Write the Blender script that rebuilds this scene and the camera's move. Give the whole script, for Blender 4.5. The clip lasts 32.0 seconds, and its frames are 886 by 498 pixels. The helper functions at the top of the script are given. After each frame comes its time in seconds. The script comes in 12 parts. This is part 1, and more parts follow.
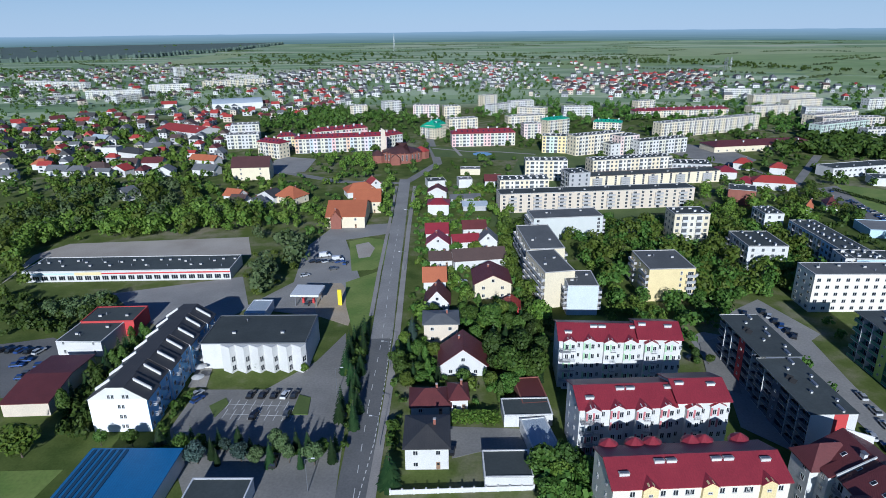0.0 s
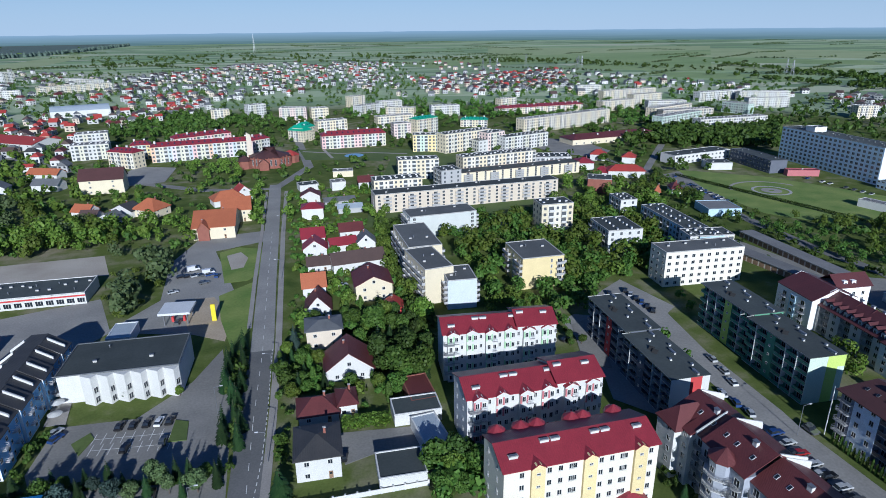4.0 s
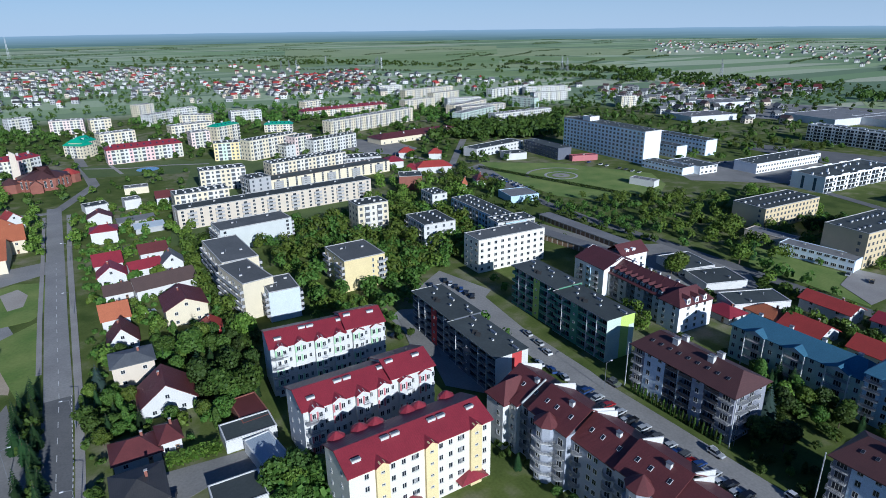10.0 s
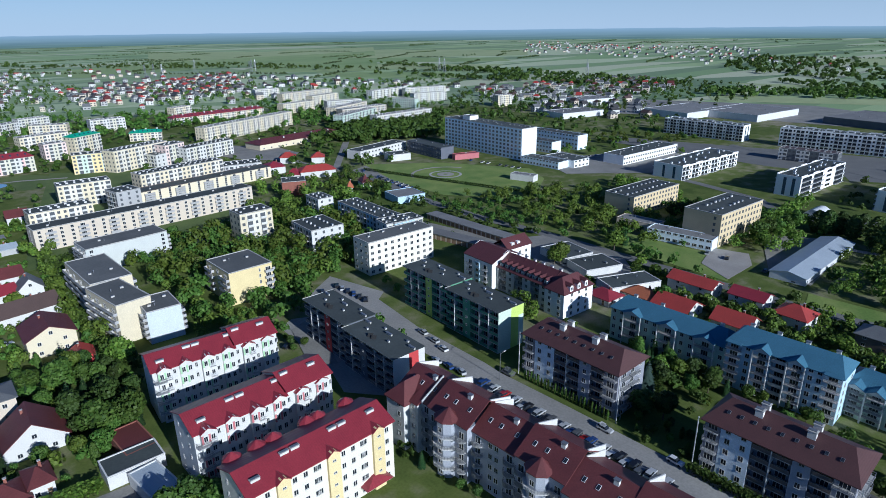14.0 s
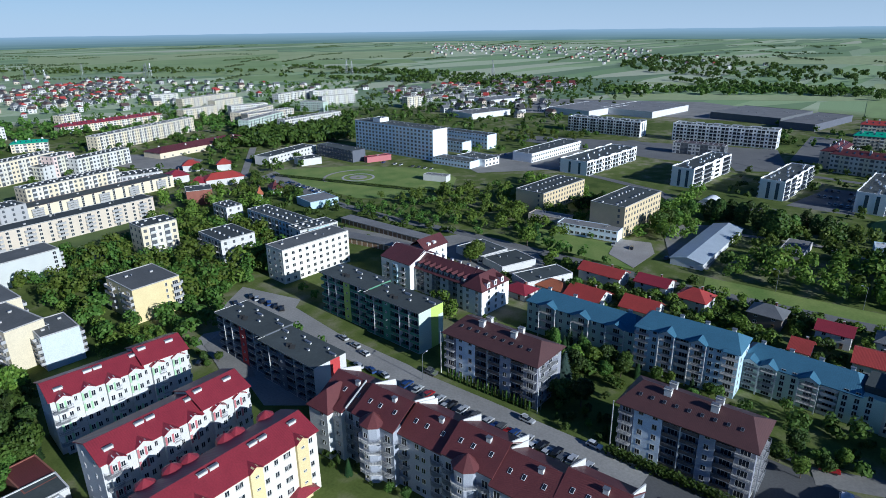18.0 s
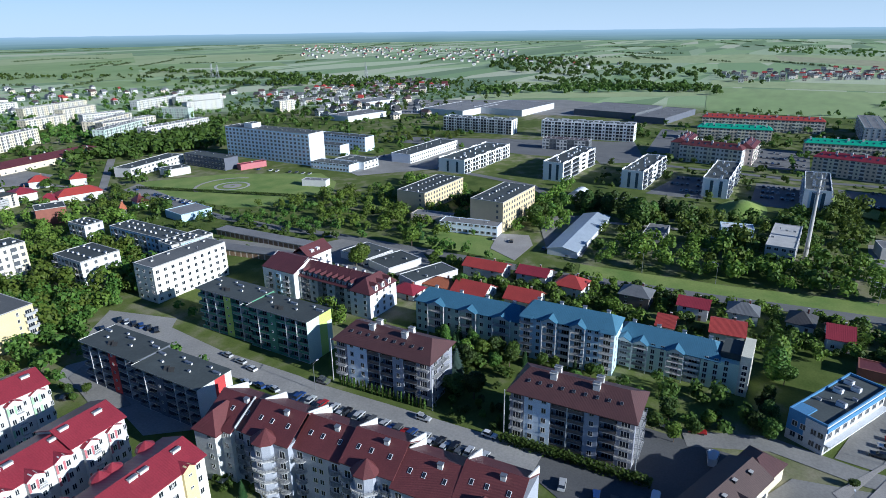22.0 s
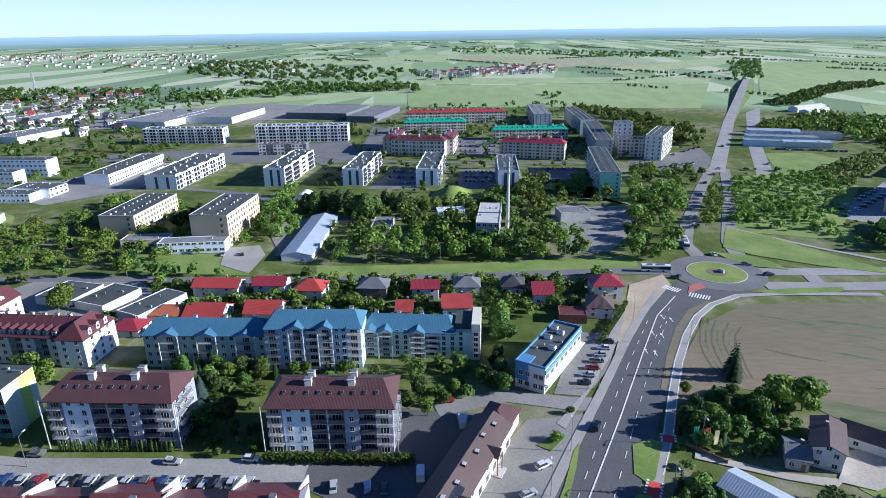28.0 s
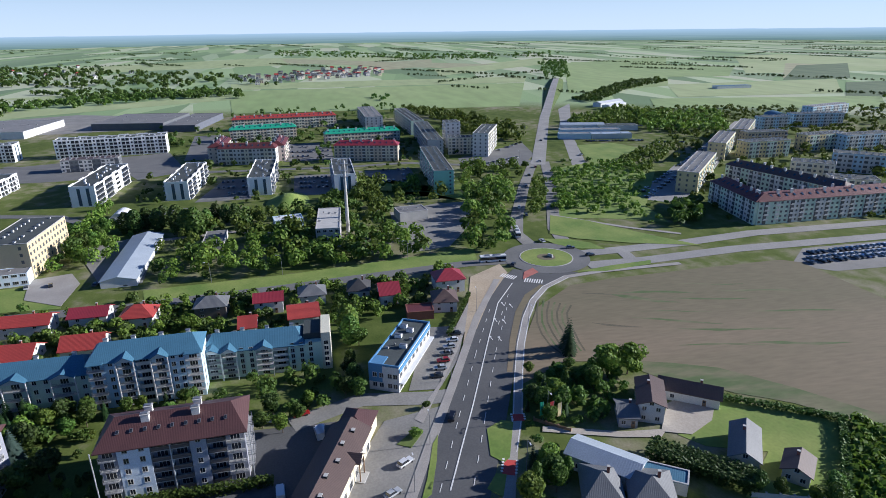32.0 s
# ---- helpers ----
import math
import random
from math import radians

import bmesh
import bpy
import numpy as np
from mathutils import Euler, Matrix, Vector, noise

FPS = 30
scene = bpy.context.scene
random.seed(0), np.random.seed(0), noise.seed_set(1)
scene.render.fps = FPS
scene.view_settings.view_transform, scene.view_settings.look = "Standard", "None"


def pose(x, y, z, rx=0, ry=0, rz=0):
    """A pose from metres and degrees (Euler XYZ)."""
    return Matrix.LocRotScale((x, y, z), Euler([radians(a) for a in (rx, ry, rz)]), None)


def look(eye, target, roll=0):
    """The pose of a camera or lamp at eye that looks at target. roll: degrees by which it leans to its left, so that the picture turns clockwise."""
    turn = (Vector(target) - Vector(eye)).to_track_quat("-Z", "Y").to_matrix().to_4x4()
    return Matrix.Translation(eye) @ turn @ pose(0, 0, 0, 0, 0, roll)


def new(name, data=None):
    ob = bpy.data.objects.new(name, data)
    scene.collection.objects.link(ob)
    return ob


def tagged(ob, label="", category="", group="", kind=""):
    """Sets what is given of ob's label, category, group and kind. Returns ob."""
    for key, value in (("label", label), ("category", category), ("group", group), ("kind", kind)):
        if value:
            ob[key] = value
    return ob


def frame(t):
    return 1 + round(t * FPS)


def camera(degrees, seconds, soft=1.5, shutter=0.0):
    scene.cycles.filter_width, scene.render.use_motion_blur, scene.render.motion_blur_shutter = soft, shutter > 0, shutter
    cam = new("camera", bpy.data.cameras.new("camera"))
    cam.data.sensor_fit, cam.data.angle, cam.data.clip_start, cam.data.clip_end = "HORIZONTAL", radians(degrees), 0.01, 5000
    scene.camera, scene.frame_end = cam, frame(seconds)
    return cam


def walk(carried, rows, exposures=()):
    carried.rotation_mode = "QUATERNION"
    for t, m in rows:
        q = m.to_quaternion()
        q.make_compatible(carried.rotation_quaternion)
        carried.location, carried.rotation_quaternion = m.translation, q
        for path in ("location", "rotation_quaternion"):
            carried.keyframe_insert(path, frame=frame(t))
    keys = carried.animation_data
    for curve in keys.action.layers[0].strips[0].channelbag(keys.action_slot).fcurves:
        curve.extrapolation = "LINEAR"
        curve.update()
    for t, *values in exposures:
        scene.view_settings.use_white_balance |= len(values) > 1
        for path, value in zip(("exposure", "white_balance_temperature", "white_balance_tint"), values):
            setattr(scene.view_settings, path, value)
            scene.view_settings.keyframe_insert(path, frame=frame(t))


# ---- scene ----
cam = camera(71.60, 32.0, 0.75)
PATH = [
    (0.0, pose(0, 0, 100, 70.21, 0.59, 0.00)),
    (0.5, pose(0, 0, 100, 70.20, 0.58, -1.50)),
    (1.0, pose(0, 0, 100, 70.19, 0.57, -3.34)),
    (1.5, pose(0, 0, 100, 70.18, 0.57, -4.90)),
    (2.0, pose(0, 0, 100, 70.17, 0.56, -6.48)),
    (2.5, pose(0, 0, 100, 70.16, 0.56, -7.71)),
    (3.0, pose(0, 0, 100, 70.16, 0.56, -9.28)),
    (3.5, pose(0, 0, 100, 70.15, 0.56, -10.64)),
    (5.5, pose(0, 0, 100, 70.06, 0.55, -16.53)),
    (6.0, pose(0, 0, 100, 70.06, 0.56, -18.18)),
    (6.5, pose(0, 0, 100, 70.06, 0.58, -19.85)),
    (7.0, pose(0, 0, 100, 70.07, 0.60, -21.44)),
    (7.5, pose(0, 0, 100, 70.07, 0.62, -22.76)),
    (8.0, pose(0, 0, 100, 70.07, 0.63, -24.17)),
    (8.5, pose(0, 0, 100, 70.07, 0.65, -25.56)),
    (9.0, pose(0, 0, 100, 70.07, 0.66, -27.01)),
    (9.5, pose(0, 0, 100, 70.07, 0.67, -28.51)),
    (10.0, pose(0, 0, 100, 70.07, 0.67, -29.73)),
    (10.5, pose(0, 0, 100, 70.08, 0.67, -30.70)),
    (11.0, pose(0, 0, 100, 70.08, 0.67, -31.59)),
    (11.5, pose(0, 0, 100, 70.08, 0.66, -32.49)),
    (12.0, pose(0, 0, 100, 70.09, 0.65, -34.39)),
    (12.5, pose(0, 0, 100, 70.09, 0.65, -36.58)),
    (13.0, pose(0, 0, 100, 70.08, 0.65, -38.14)),
    (13.5, pose(0, 0, 100, 70.08, 0.65, -39.37)),
    (14.0, pose(0, 0, 100, 70.08, 0.66, -40.59)),
    (14.5, pose(0, 0, 100, 70.07, 0.67, -41.81)),
    (16.5, pose(0, 0, 100, 70.11, 0.70, -45.69)),
    (17.0, pose(0, 0, 100, 70.12, 0.70, -46.82)),
    (17.5, pose(0, 0, 100, 70.13, 0.70, -47.76)),
    (18.0, pose(0, 0, 100, 70.14, 0.70, -48.85)),
    (18.5, pose(0, 0, 100, 70.15, 0.70, -49.94)),
    (19.0, pose(0, 0, 100, 70.16, 0.70, -51.20)),
    (19.5, pose(0, 0, 100, 70.16, 0.70, -52.49)),
    (20.0, pose(0, 0, 100, 70.17, 0.69, -53.98)),
    (20.5, pose(0, 0, 100, 70.17, 0.69, -55.41)),
    (21.0, pose(0, 0, 100, 70.17, 0.68, -56.98)),
    (21.5, pose(0, 0, 100, 70.17, 0.68, -58.49)),
    (22.0, pose(0, 0, 100, 70.17, 0.67, -60.20)),
    (22.5, pose(0, 0, 100, 70.16, 0.67, -61.83)),
    (23.0, pose(0, 0, 100, 70.16, 0.67, -63.56)),
    (23.5, pose(0, 0, 100, 70.15, 0.68, -65.44)),
    (24.0, pose(0, 0, 100, 70.15, 0.70, -67.30)),
    (24.5, pose(0, 0, 100, 70.15, 0.71, -69.24)),
    (25.0, pose(0, 0, 100, 70.14, 0.72, -71.44)),
    (25.5, pose(0, 0, 100, 70.14, 0.73, -73.56)),
    (27.5, pose(0, 0, 100, 70.11, 0.76, -83.69)),
    (28.0, pose(0, 0, 100, 70.11, 0.76, -86.18)),
    (28.5, pose(0, 0, 100, 70.11, 0.76, -88.36)),
    (29.0, pose(0, 0, 100, 70.12, 0.76, -90.78)),
    (29.5, pose(0, 0, 100, 70.13, 0.75, -92.67)),
    (30.0, pose(0, 0, 100, 70.14, 0.74, -94.29)),
    (30.5, pose(0, 0, 100, 70.15, 0.73, -95.60)),
    (31.0, pose(0, 0, 100, 70.16, 0.70, -97.54)),
    (31.5, pose(0, 0, 100, 70.17, 0.67, -99.53)),
    (32.0, pose(0, 0, 100, 70.18, 0.62, -101.63)),
]
walk(cam, PATH, [(0.0, 0.1, 5300, 10), (13.0, 0.1, 5250, 9), (19.0, 0.22, 5350, 8), (25.0, 0.84, 5450, 10), (31.0, 1.03, 5500, 15), (32.0, 0.66, 5800, 14)])

# ---------- world, sun, exposure ----------
SUN_AZ = -92.0      # compass of the sun in the plan, degrees from +x
SUN_EL = 20.5
world = bpy.data.worlds.new("world")
scene.world = world
world.use_nodes = True
wn = world.node_tree
sky = wn.nodes.new("ShaderNodeTexSky")
sky.sky_type = "NISHITA"
sky.sun_disc = False
sky.sun_elevation = radians(SUN_EL)
sky.sun_rotation = radians(90 - SUN_AZ)
sky.air_density, sky.dust_density, sky.ozone_density = 1.0, 0.1, 4.0
tint = wn.nodes.new("ShaderNodeMix")
tint.data_type, tint.blend_type = "RGBA", "MULTIPLY"
tint.inputs[0].default_value = 1.0
tint.inputs[7].default_value = (0.74, 1.0, 1.38, 1)
wn.links.new(sky.outputs[0], tint.inputs[6])
# summer haze: all round, the sky pales towards the horizon
coord = wn.nodes.new("ShaderNodeTexCoord")
split = wn.nodes.new("ShaderNodeSeparateXYZ")
wn.links.new(coord.outputs["Generated"], split.inputs[0])
low = wn.nodes.new("ShaderNodeMapRange")
low.interpolation_type = "SMOOTHSTEP"
low.inputs[1].default_value, low.inputs[2].default_value = -0.05, 0.2
low.inputs[3].default_value, low.inputs[4].default_value = 0.85, 0.0
wn.links.new(split.outputs[2], low.inputs[0])
haze = wn.nodes.new("ShaderNodeMix")
haze.data_type = "RGBA"
haze.inputs[7].default_value = (11.6, 13.8, 16.0, 1)
wn.links.new(low.outputs[0], haze.inputs[0])
wn.links.new(tint.outputs[2], haze.inputs[6])
wn.links.new(haze.outputs[2], wn.nodes["Background"].inputs[0])
wn.nodes["Background"].inputs[1].default_value = 0.043
sun_data = bpy.data.lights.new("sun", "SUN")
sun_data.energy, sun_data.angle, sun_data.color = 5.0, radians(0.53), (1.0, 0.94, 0.83)
sun = new("sun", sun_data)
az, el = radians(SUN_AZ), radians(SUN_EL)
sun.matrix_world = look((300 * math.cos(az), 300 * math.sin(az), 300 * math.tan(el)), (0, 0, 0))
scene.view_settings.exposure = 0.0

# ---------- materials ----------
MATS = {}


def nodes_of(name):
    m = bpy.data.materials.new(name)
    m.use_nodes = True
    nt = m.node_tree
    return m, nt, nt.nodes["Principled BSDF"], nt.nodes.new, nt.links.new


def surface(name, c1, c2, scale=0.5, rough=0.85, fine=6.0, bump=0.15, spread=0.25, metal=0.0, stretch=(1, 1, 1), piece=0.0, coat=0.0):
    """Two colours mixed by broad stains and a fine grain, in metres, with a little relief."""
    m, nt, bsdf, node, link = nodes_of(name)
    geo = node("ShaderNodeTexCoord")
    mp = node("ShaderNodeMapping")
    mp.inputs["Scale"].default_value = stretch
    link(geo.outputs["Object"], mp.inputs[0])
    broad, grain = node("ShaderNodeTexNoise"), node("ShaderNodeTexNoise")
    broad.inputs["Scale"].default_value, broad.inputs["Detail"].default_value = scale, 5
    grain.inputs["Scale"].default_value, grain.inputs["Detail"].default_value = fine, 3
    link(mp.outputs[0], broad.inputs["Vector"])
    link(mp.outputs[0], grain.inputs["Vector"])
    ramp = node("ShaderNodeMapRange")
    ramp.inputs[1].default_value, ramp.inputs[2].default_value = 0.5 - spread, 0.5 + spread
    link(broad.outputs[0], ramp.inputs[0])
    mix = node("ShaderNodeMix")
    mix.data_type = "RGBA"
    mix.inputs[6].default_value, mix.inputs[7].default_value = (*c1, 1), (*c2, 1)
    link(ramp.outputs[0], mix.inputs[0])
    hsv = node("ShaderNodeHueSaturation")
    mul = node("ShaderNodeMapRange")
    mul.inputs[3].default_value, mul.inputs[4].default_value = 0.72, 1.28
    link(grain.outputs[0], mul.inputs[0])
    value = mul.outputs[0]
    if piece:
        info = node("ShaderNodeObjectInfo")
        pr = node("ShaderNodeMapRange")
        pr.inputs[3].default_value, pr.inputs[4].default_value = 1 - piece, 1 + piece
        link(info.outputs["Random"], pr.inputs[0])
        mm = node("ShaderNodeMath")
        mm.operation = "MULTIPLY"
        link(pr.outputs[0], mm.inputs[0])
        link(value, mm.inputs[1])
        value = mm.outputs[0]
    link(value, hsv.inputs["Value"])
    link(mix.outputs[2], hsv.inputs["Color"])
    link(hsv.outputs[0], bsdf.inputs["Base Color"])
    bsdf.inputs["Roughness"].default_value, bsdf.inputs["Metallic"].default_value = rough, metal
    bsdf.inputs["Coat Weight"].default_value = coat
    if bump:
        b = node("ShaderNodeBump")
        b.inputs["Strength"].default_value, b.inputs["Distance"].default_value = bump, 0.05
        link(grain.outputs[0], b.inputs["Height"])
        link(b.outputs[0], bsdf.inputs["Normal"])
    MATS[name] = m
    return m


def ribbed(name, c1, c2, pitch=0.45, rough=0.5, depth=0.3):
    """Painted sheet roofing or roof tiles: seams run down the slope of the local x axis."""
    m = surface(name, c1, c2, 0.25, rough, 3.0, 0.1, 0.3)
    nt = m.node_tree
    node, link = nt.nodes.new, nt.links.new
    bsdf = nt.nodes["Principled BSDF"]
    co = node("ShaderNodeTexCoord")
    wave = node("ShaderNodeTexWave")
    wave.inputs["Scale"].default_value, wave.inputs["Distortion"].default_value = 0.314 / pitch, 0.2
    link(co.outputs["Object"], wave.inputs["Vector"])
    b = node("ShaderNodeBump")
    b.inputs["Strength"].default_value, b.inputs["Distance"].default_value = depth, 0.06
    link(wave.outputs[1], b.inputs["Height"])
    link(b.outputs[0], bsdf.inputs["Normal"])
    return m


def foliage(name, c1, c2):
    m, nt, bsdf, node, link = nodes_of(name)
    geo = node("ShaderNodeNewGeometry")
    info = node("ShaderNodeObjectInfo")
    mix = node("ShaderNodeMix")
    mix.data_type = "RGBA"
    mix.inputs[6].default_value, mix.inputs[7].default_value = (*c1, 1), (*c2, 1)
    link(geo.outputs["Random Per Island"], mix.inputs[0])
    hsv = node("ShaderNodeHueSaturation")
    mr, hr = node("ShaderNodeMapRange"), node("ShaderNodeMapRange")
    mr.inputs[3].default_value, mr.inputs[4].default_value = 0.65, 1.4
    hr.inputs[3].default_value, hr.inputs[4].default_value = 0.485, 0.515
    link(info.outputs["Random"], mr.inputs[0])
    link(info.outputs["Random"], hr.inputs[0])
    link(mr.outputs[0], hsv.inputs["Value"])
    link(hr.outputs[0], hsv.inputs["Hue"])
    link(mix.outputs[2], hsv.inputs["Color"])
    link(hsv.outputs[0], bsdf.inputs["Base Color"])
    bsdf.inputs["Roughness"].default_value = 0.6
    bsdf.inputs["Specular IOR Level"].default_value = 0.25
    trans = node("ShaderNodeBsdfTranslucent")
    link(hsv.outputs[0], trans.inputs[0])
    ms = node("ShaderNodeMixShader")
    ms.inputs[0].default_value = 0.3
    link(bsdf.outputs[0], ms.inputs[1])
    link(trans.outputs[0], ms.inputs[2])
    link(ms.outputs[0], nt.nodes["Material Output"].inputs[0])
    MATS[name] = m
    return m


surface("asphalt", (0.115, 0.118, 0.118), (0.17, 0.168, 0.162), 0.08, 0.9, 2.0)
surface("asphalt_new", (0.075, 0.077, 0.08), (0.105, 0.105, 0.105), 0.06, 0.85, 2.0)
surface("asphalt_old", (0.17, 0.166, 0.155), (0.27, 0.26, 0.24), 0.07, 0.9, 1.5)
surface("sign_yellow", (0.75, 0.6, 0.02), (0.68, 0.54, 0.02), 0.5, 0.5)
surface("asphalt_pale", (0.22, 0.215, 0.205), (0.32, 0.31, 0.29), 0.07, 0.9, 1.5)
surface("paving", (0.27, 0.25, 0.23), (0.36, 0.34, 0.31), 0.12, 0.9, 3.0)
surface("kerb", (0.36, 0.35, 0.33), (0.45, 0.44, 0.42), 0.5, 0.9)
surface("red_paving", (0.33, 0.1, 0.08), (0.42, 0.16, 0.13), 0.2, 0.9, 3.0)
surface("marking", (0.72, 0.72, 0.7), (0.6, 0.6, 0.58), 0.6, 0.8)
surface("marking_red", (0.55, 0.05, 0.04), (0.48, 0.07, 0.06), 0.6, 0.8)
surface("grass", (0.06, 0.1, 0.02), (0.115, 0.155, 0.036), 0.05, 0.95, 1.2, 0.4)
surface("grass_bright", (0.115, 0.19, 0.03), (0.21, 0.26, 0.06), 0.07, 0.95, 1.0, 0.4, 0.16)
surface("gravel", (0.34, 0.3, 0.25), (0.46, 0.42, 0.36), 0.06, 0.95, 2.0, 0.4)
surface("sand", (0.36, 0.29, 0.2), (0.45, 0.37, 0.27), 0.1, 0.95, 1.5, 0.4)
surface("soil_dark", (0.12, 0.1, 0.065), (0.09, 0.085, 0.05), 0.2, 0.95, 0.9, 0.5, 0.1)
surface("soil", (0.2, 0.158, 0.102), (0.15, 0.13, 0.076), 0.016, 0.95, 0.9, 0.5, 0.13, stretch=(0.9, 0.16, 1))
surface("soil_weeds", (0.155, 0.15, 0.08), (0.08, 0.12, 0.04), 0.2, 0.95, 0.9, 0.5, 0.1, stretch=(0.9, 0.25, 1))
surface("field_dark", (0.07, 0.115, 0.05), (0.11, 0.16, 0.07), 0.03, 0.95, 0.2, 0, 0.2, stretch=(0.3, 1, 1))
surface("field_green", (0.189, 0.280, 0.094), (0.277, 0.349, 0.141), 0.004, 0.95, 0.05, 0, 0.2, stretch=(0.3, 1, 1))
surface("field_pale", (0.281, 0.346, 0.151), (0.343, 0.390, 0.193), 0.006, 0.95, 0.05, 0, 0.2, stretch=(0.3, 1, 1))
surface("field_straw", (0.325, 0.312, 0.182), (0.286, 0.300, 0.168), 0.006, 0.95, 0.05, 0, 0.2, stretch=(0.3, 1, 1))
for nm, a, b in (("white", (0.62, 0.615, 0.59), (0.54, 0.535, 0.515)), ("sky", (0.77, 0.85, 0.92), (0.71, 0.8, 0.88)), ("bright_white", (0.83, 0.83, 0.82), (0.77, 0.77, 0.76)), ("ivory", (0.7, 0.66, 0.55), (0.64, 0.6, 0.5)), ("brick_red", (0.46, 0.16, 0.17), (0.4, 0.14, 0.15)), ("cream", (0.68, 0.6, 0.43), (0.61, 0.54, 0.39)),
                 ("yellow", (0.7, 0.58, 0.31), (0.62, 0.51, 0.27)), ("ochre", (0.6, 0.49, 0.3), (0.53, 0.43, 0.27)),
                 ("beige", (0.6, 0.52, 0.41), (0.53, 0.46, 0.37)), ("pink", (0.74, 0.59, 0.54), (0.68, 0.54, 0.49)),
                 ("mint", (0.46, 0.57, 0.5), (0.51, 0.6, 0.53)), ("green", (0.32, 0.52, 0.3), (0.36, 0.55, 0.34)),
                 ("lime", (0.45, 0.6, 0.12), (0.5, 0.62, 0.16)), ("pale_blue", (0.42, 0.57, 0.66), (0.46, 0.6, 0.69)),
                 ("blue", (0.09, 0.24, 0.43), (0.07, 0.2, 0.37)), ("azure", (0.22, 0.42, 0.66), (0.18, 0.36, 0.58)), ("grey", (0.42, 0.42, 0.42), (0.36, 0.36, 0.36)),
                 ("dark_grey", (0.13, 0.14, 0.15), (0.1, 0.11, 0.12)), ("red", (0.5, 0.05, 0.05), (0.42, 0.05, 0.05)),
                 # lilac and pale_lilac are lowered to carry the shade of west fronts
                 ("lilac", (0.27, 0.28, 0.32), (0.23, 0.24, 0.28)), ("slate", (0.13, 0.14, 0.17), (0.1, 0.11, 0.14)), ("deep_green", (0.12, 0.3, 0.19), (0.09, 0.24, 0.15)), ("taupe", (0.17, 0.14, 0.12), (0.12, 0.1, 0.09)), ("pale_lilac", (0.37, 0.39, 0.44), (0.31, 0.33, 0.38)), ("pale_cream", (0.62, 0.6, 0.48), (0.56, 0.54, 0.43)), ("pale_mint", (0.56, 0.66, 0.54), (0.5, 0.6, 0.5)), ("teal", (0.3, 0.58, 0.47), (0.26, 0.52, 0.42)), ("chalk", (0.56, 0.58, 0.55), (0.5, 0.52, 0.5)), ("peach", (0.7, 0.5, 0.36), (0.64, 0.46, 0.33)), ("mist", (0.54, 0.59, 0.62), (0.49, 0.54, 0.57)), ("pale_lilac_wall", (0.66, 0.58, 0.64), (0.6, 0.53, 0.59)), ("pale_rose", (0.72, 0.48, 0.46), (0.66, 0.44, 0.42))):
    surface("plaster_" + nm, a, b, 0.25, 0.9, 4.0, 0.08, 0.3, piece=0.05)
surface("brick", (0.26, 0.1, 0.07), (0.2, 0.075, 0.055), 0.4, 0.9, 6.0, 0.2, 0.3)
surface("bitumen", (0.038, 0.047, 0.047), (0.07, 0.082, 0.08), 0.12, 0.85, 1.5, 0.1, 0.3, piece=0.15)
surface("bitumen_grey", (0.085, 0.09, 0.09), (0.145, 0.148, 0.145), 0.12, 0.85, 1.5, 0.1, 0.3, piece=0.15)
surface("bitumen_light", (0.14, 0.14, 0.142), (0.22, 0.218, 0.215), 0.12, 0.85, 1.5, 0.1, 0.3, piece=0.15)
surface("concrete", (0.4, 0.39, 0.37), (0.5, 0.49, 0.46), 0.3, 0.9)
surface("metal_white", (0.68, 0.69, 0.7), (0.6, 0.61, 0.62), 0.3, 0.45)
surface("metal_grey", (0.3, 0.31, 0.33), (0.25, 0.26, 0.28), 0.5, 0.4, metal=0.6)
surface("wood", (0.2, 0.12, 0.07), (0.26, 0.17, 0.1), 0.8, 0.8)
surface("bark", (0.09, 0.07, 0.05), (0.13, 0.1, 0.075), 1.5, 0.95)
surface("tyre", (0.02, 0.02, 0.02), (0.03, 0.03, 0.03), 2, 0.9)
ribbed("roof_red", (0.27, 0.033, 0.046), (0.21, 0.026, 0.038), 0.5, 0.45)
ribbed("roof_tile_red", (0.38, 0.05, 0.04), (0.29, 0.042, 0.035), 0.35, 0.6)
ribbed("roof_orange", (0.42, 0.135, 0.06), (0.36, 0.11, 0.05), 0.35, 0.7)
ribbed("roof_maroon", (0.135, 0.036, 0.036), (0.095, 0.026, 0.026), 0.2, 0.55)
ribbed("roof_brown", (0.1, 0.065, 0.056), (0.075, 0.05, 0.045), 0.4, 0.6)
ribbed("roof_wine", (0.11, 0.034, 0.036), (0.078, 0.025, 0.027), 0.3, 0.55)
ribbed("roof_umber", (0.09, 0.04, 0.038), (0.066, 0.03, 0.029), 0.35, 0.55)
ribbed("roof_grey", (0.16, 0.165, 0.17), (0.11, 0.115, 0.12), 0.4, 0.6)
ribbed("roof_black", (0.04, 0.04, 0.042), (0.065, 0.062, 0.06), 0.4, 0.6)
ribbed("roof_blue", (0.062, 0.165, 0.245), (0.046, 0.13, 0.2), 0.5, 0.6)
ribbed("roof_green", (0.03, 0.36, 0.22), (0.03, 0.3, 0.18), 0.5, 0.45)
ribbed("roof_metal", (0.42, 0.47, 0.52), (0.34, 0.39, 0.44), 0.6, 0.35)
ribbed("roof_bright_blue", (0.03, 0.16, 0.36), (0.025, 0.13, 0.3), 0.6, 0.35)
foliage("leaf", (0.042, 0.09, 0.014), (0.105, 0.172, 0.03))
foliage("leaf_light", (0.075, 0.135, 0.017), (0.16, 0.225, 0.034))
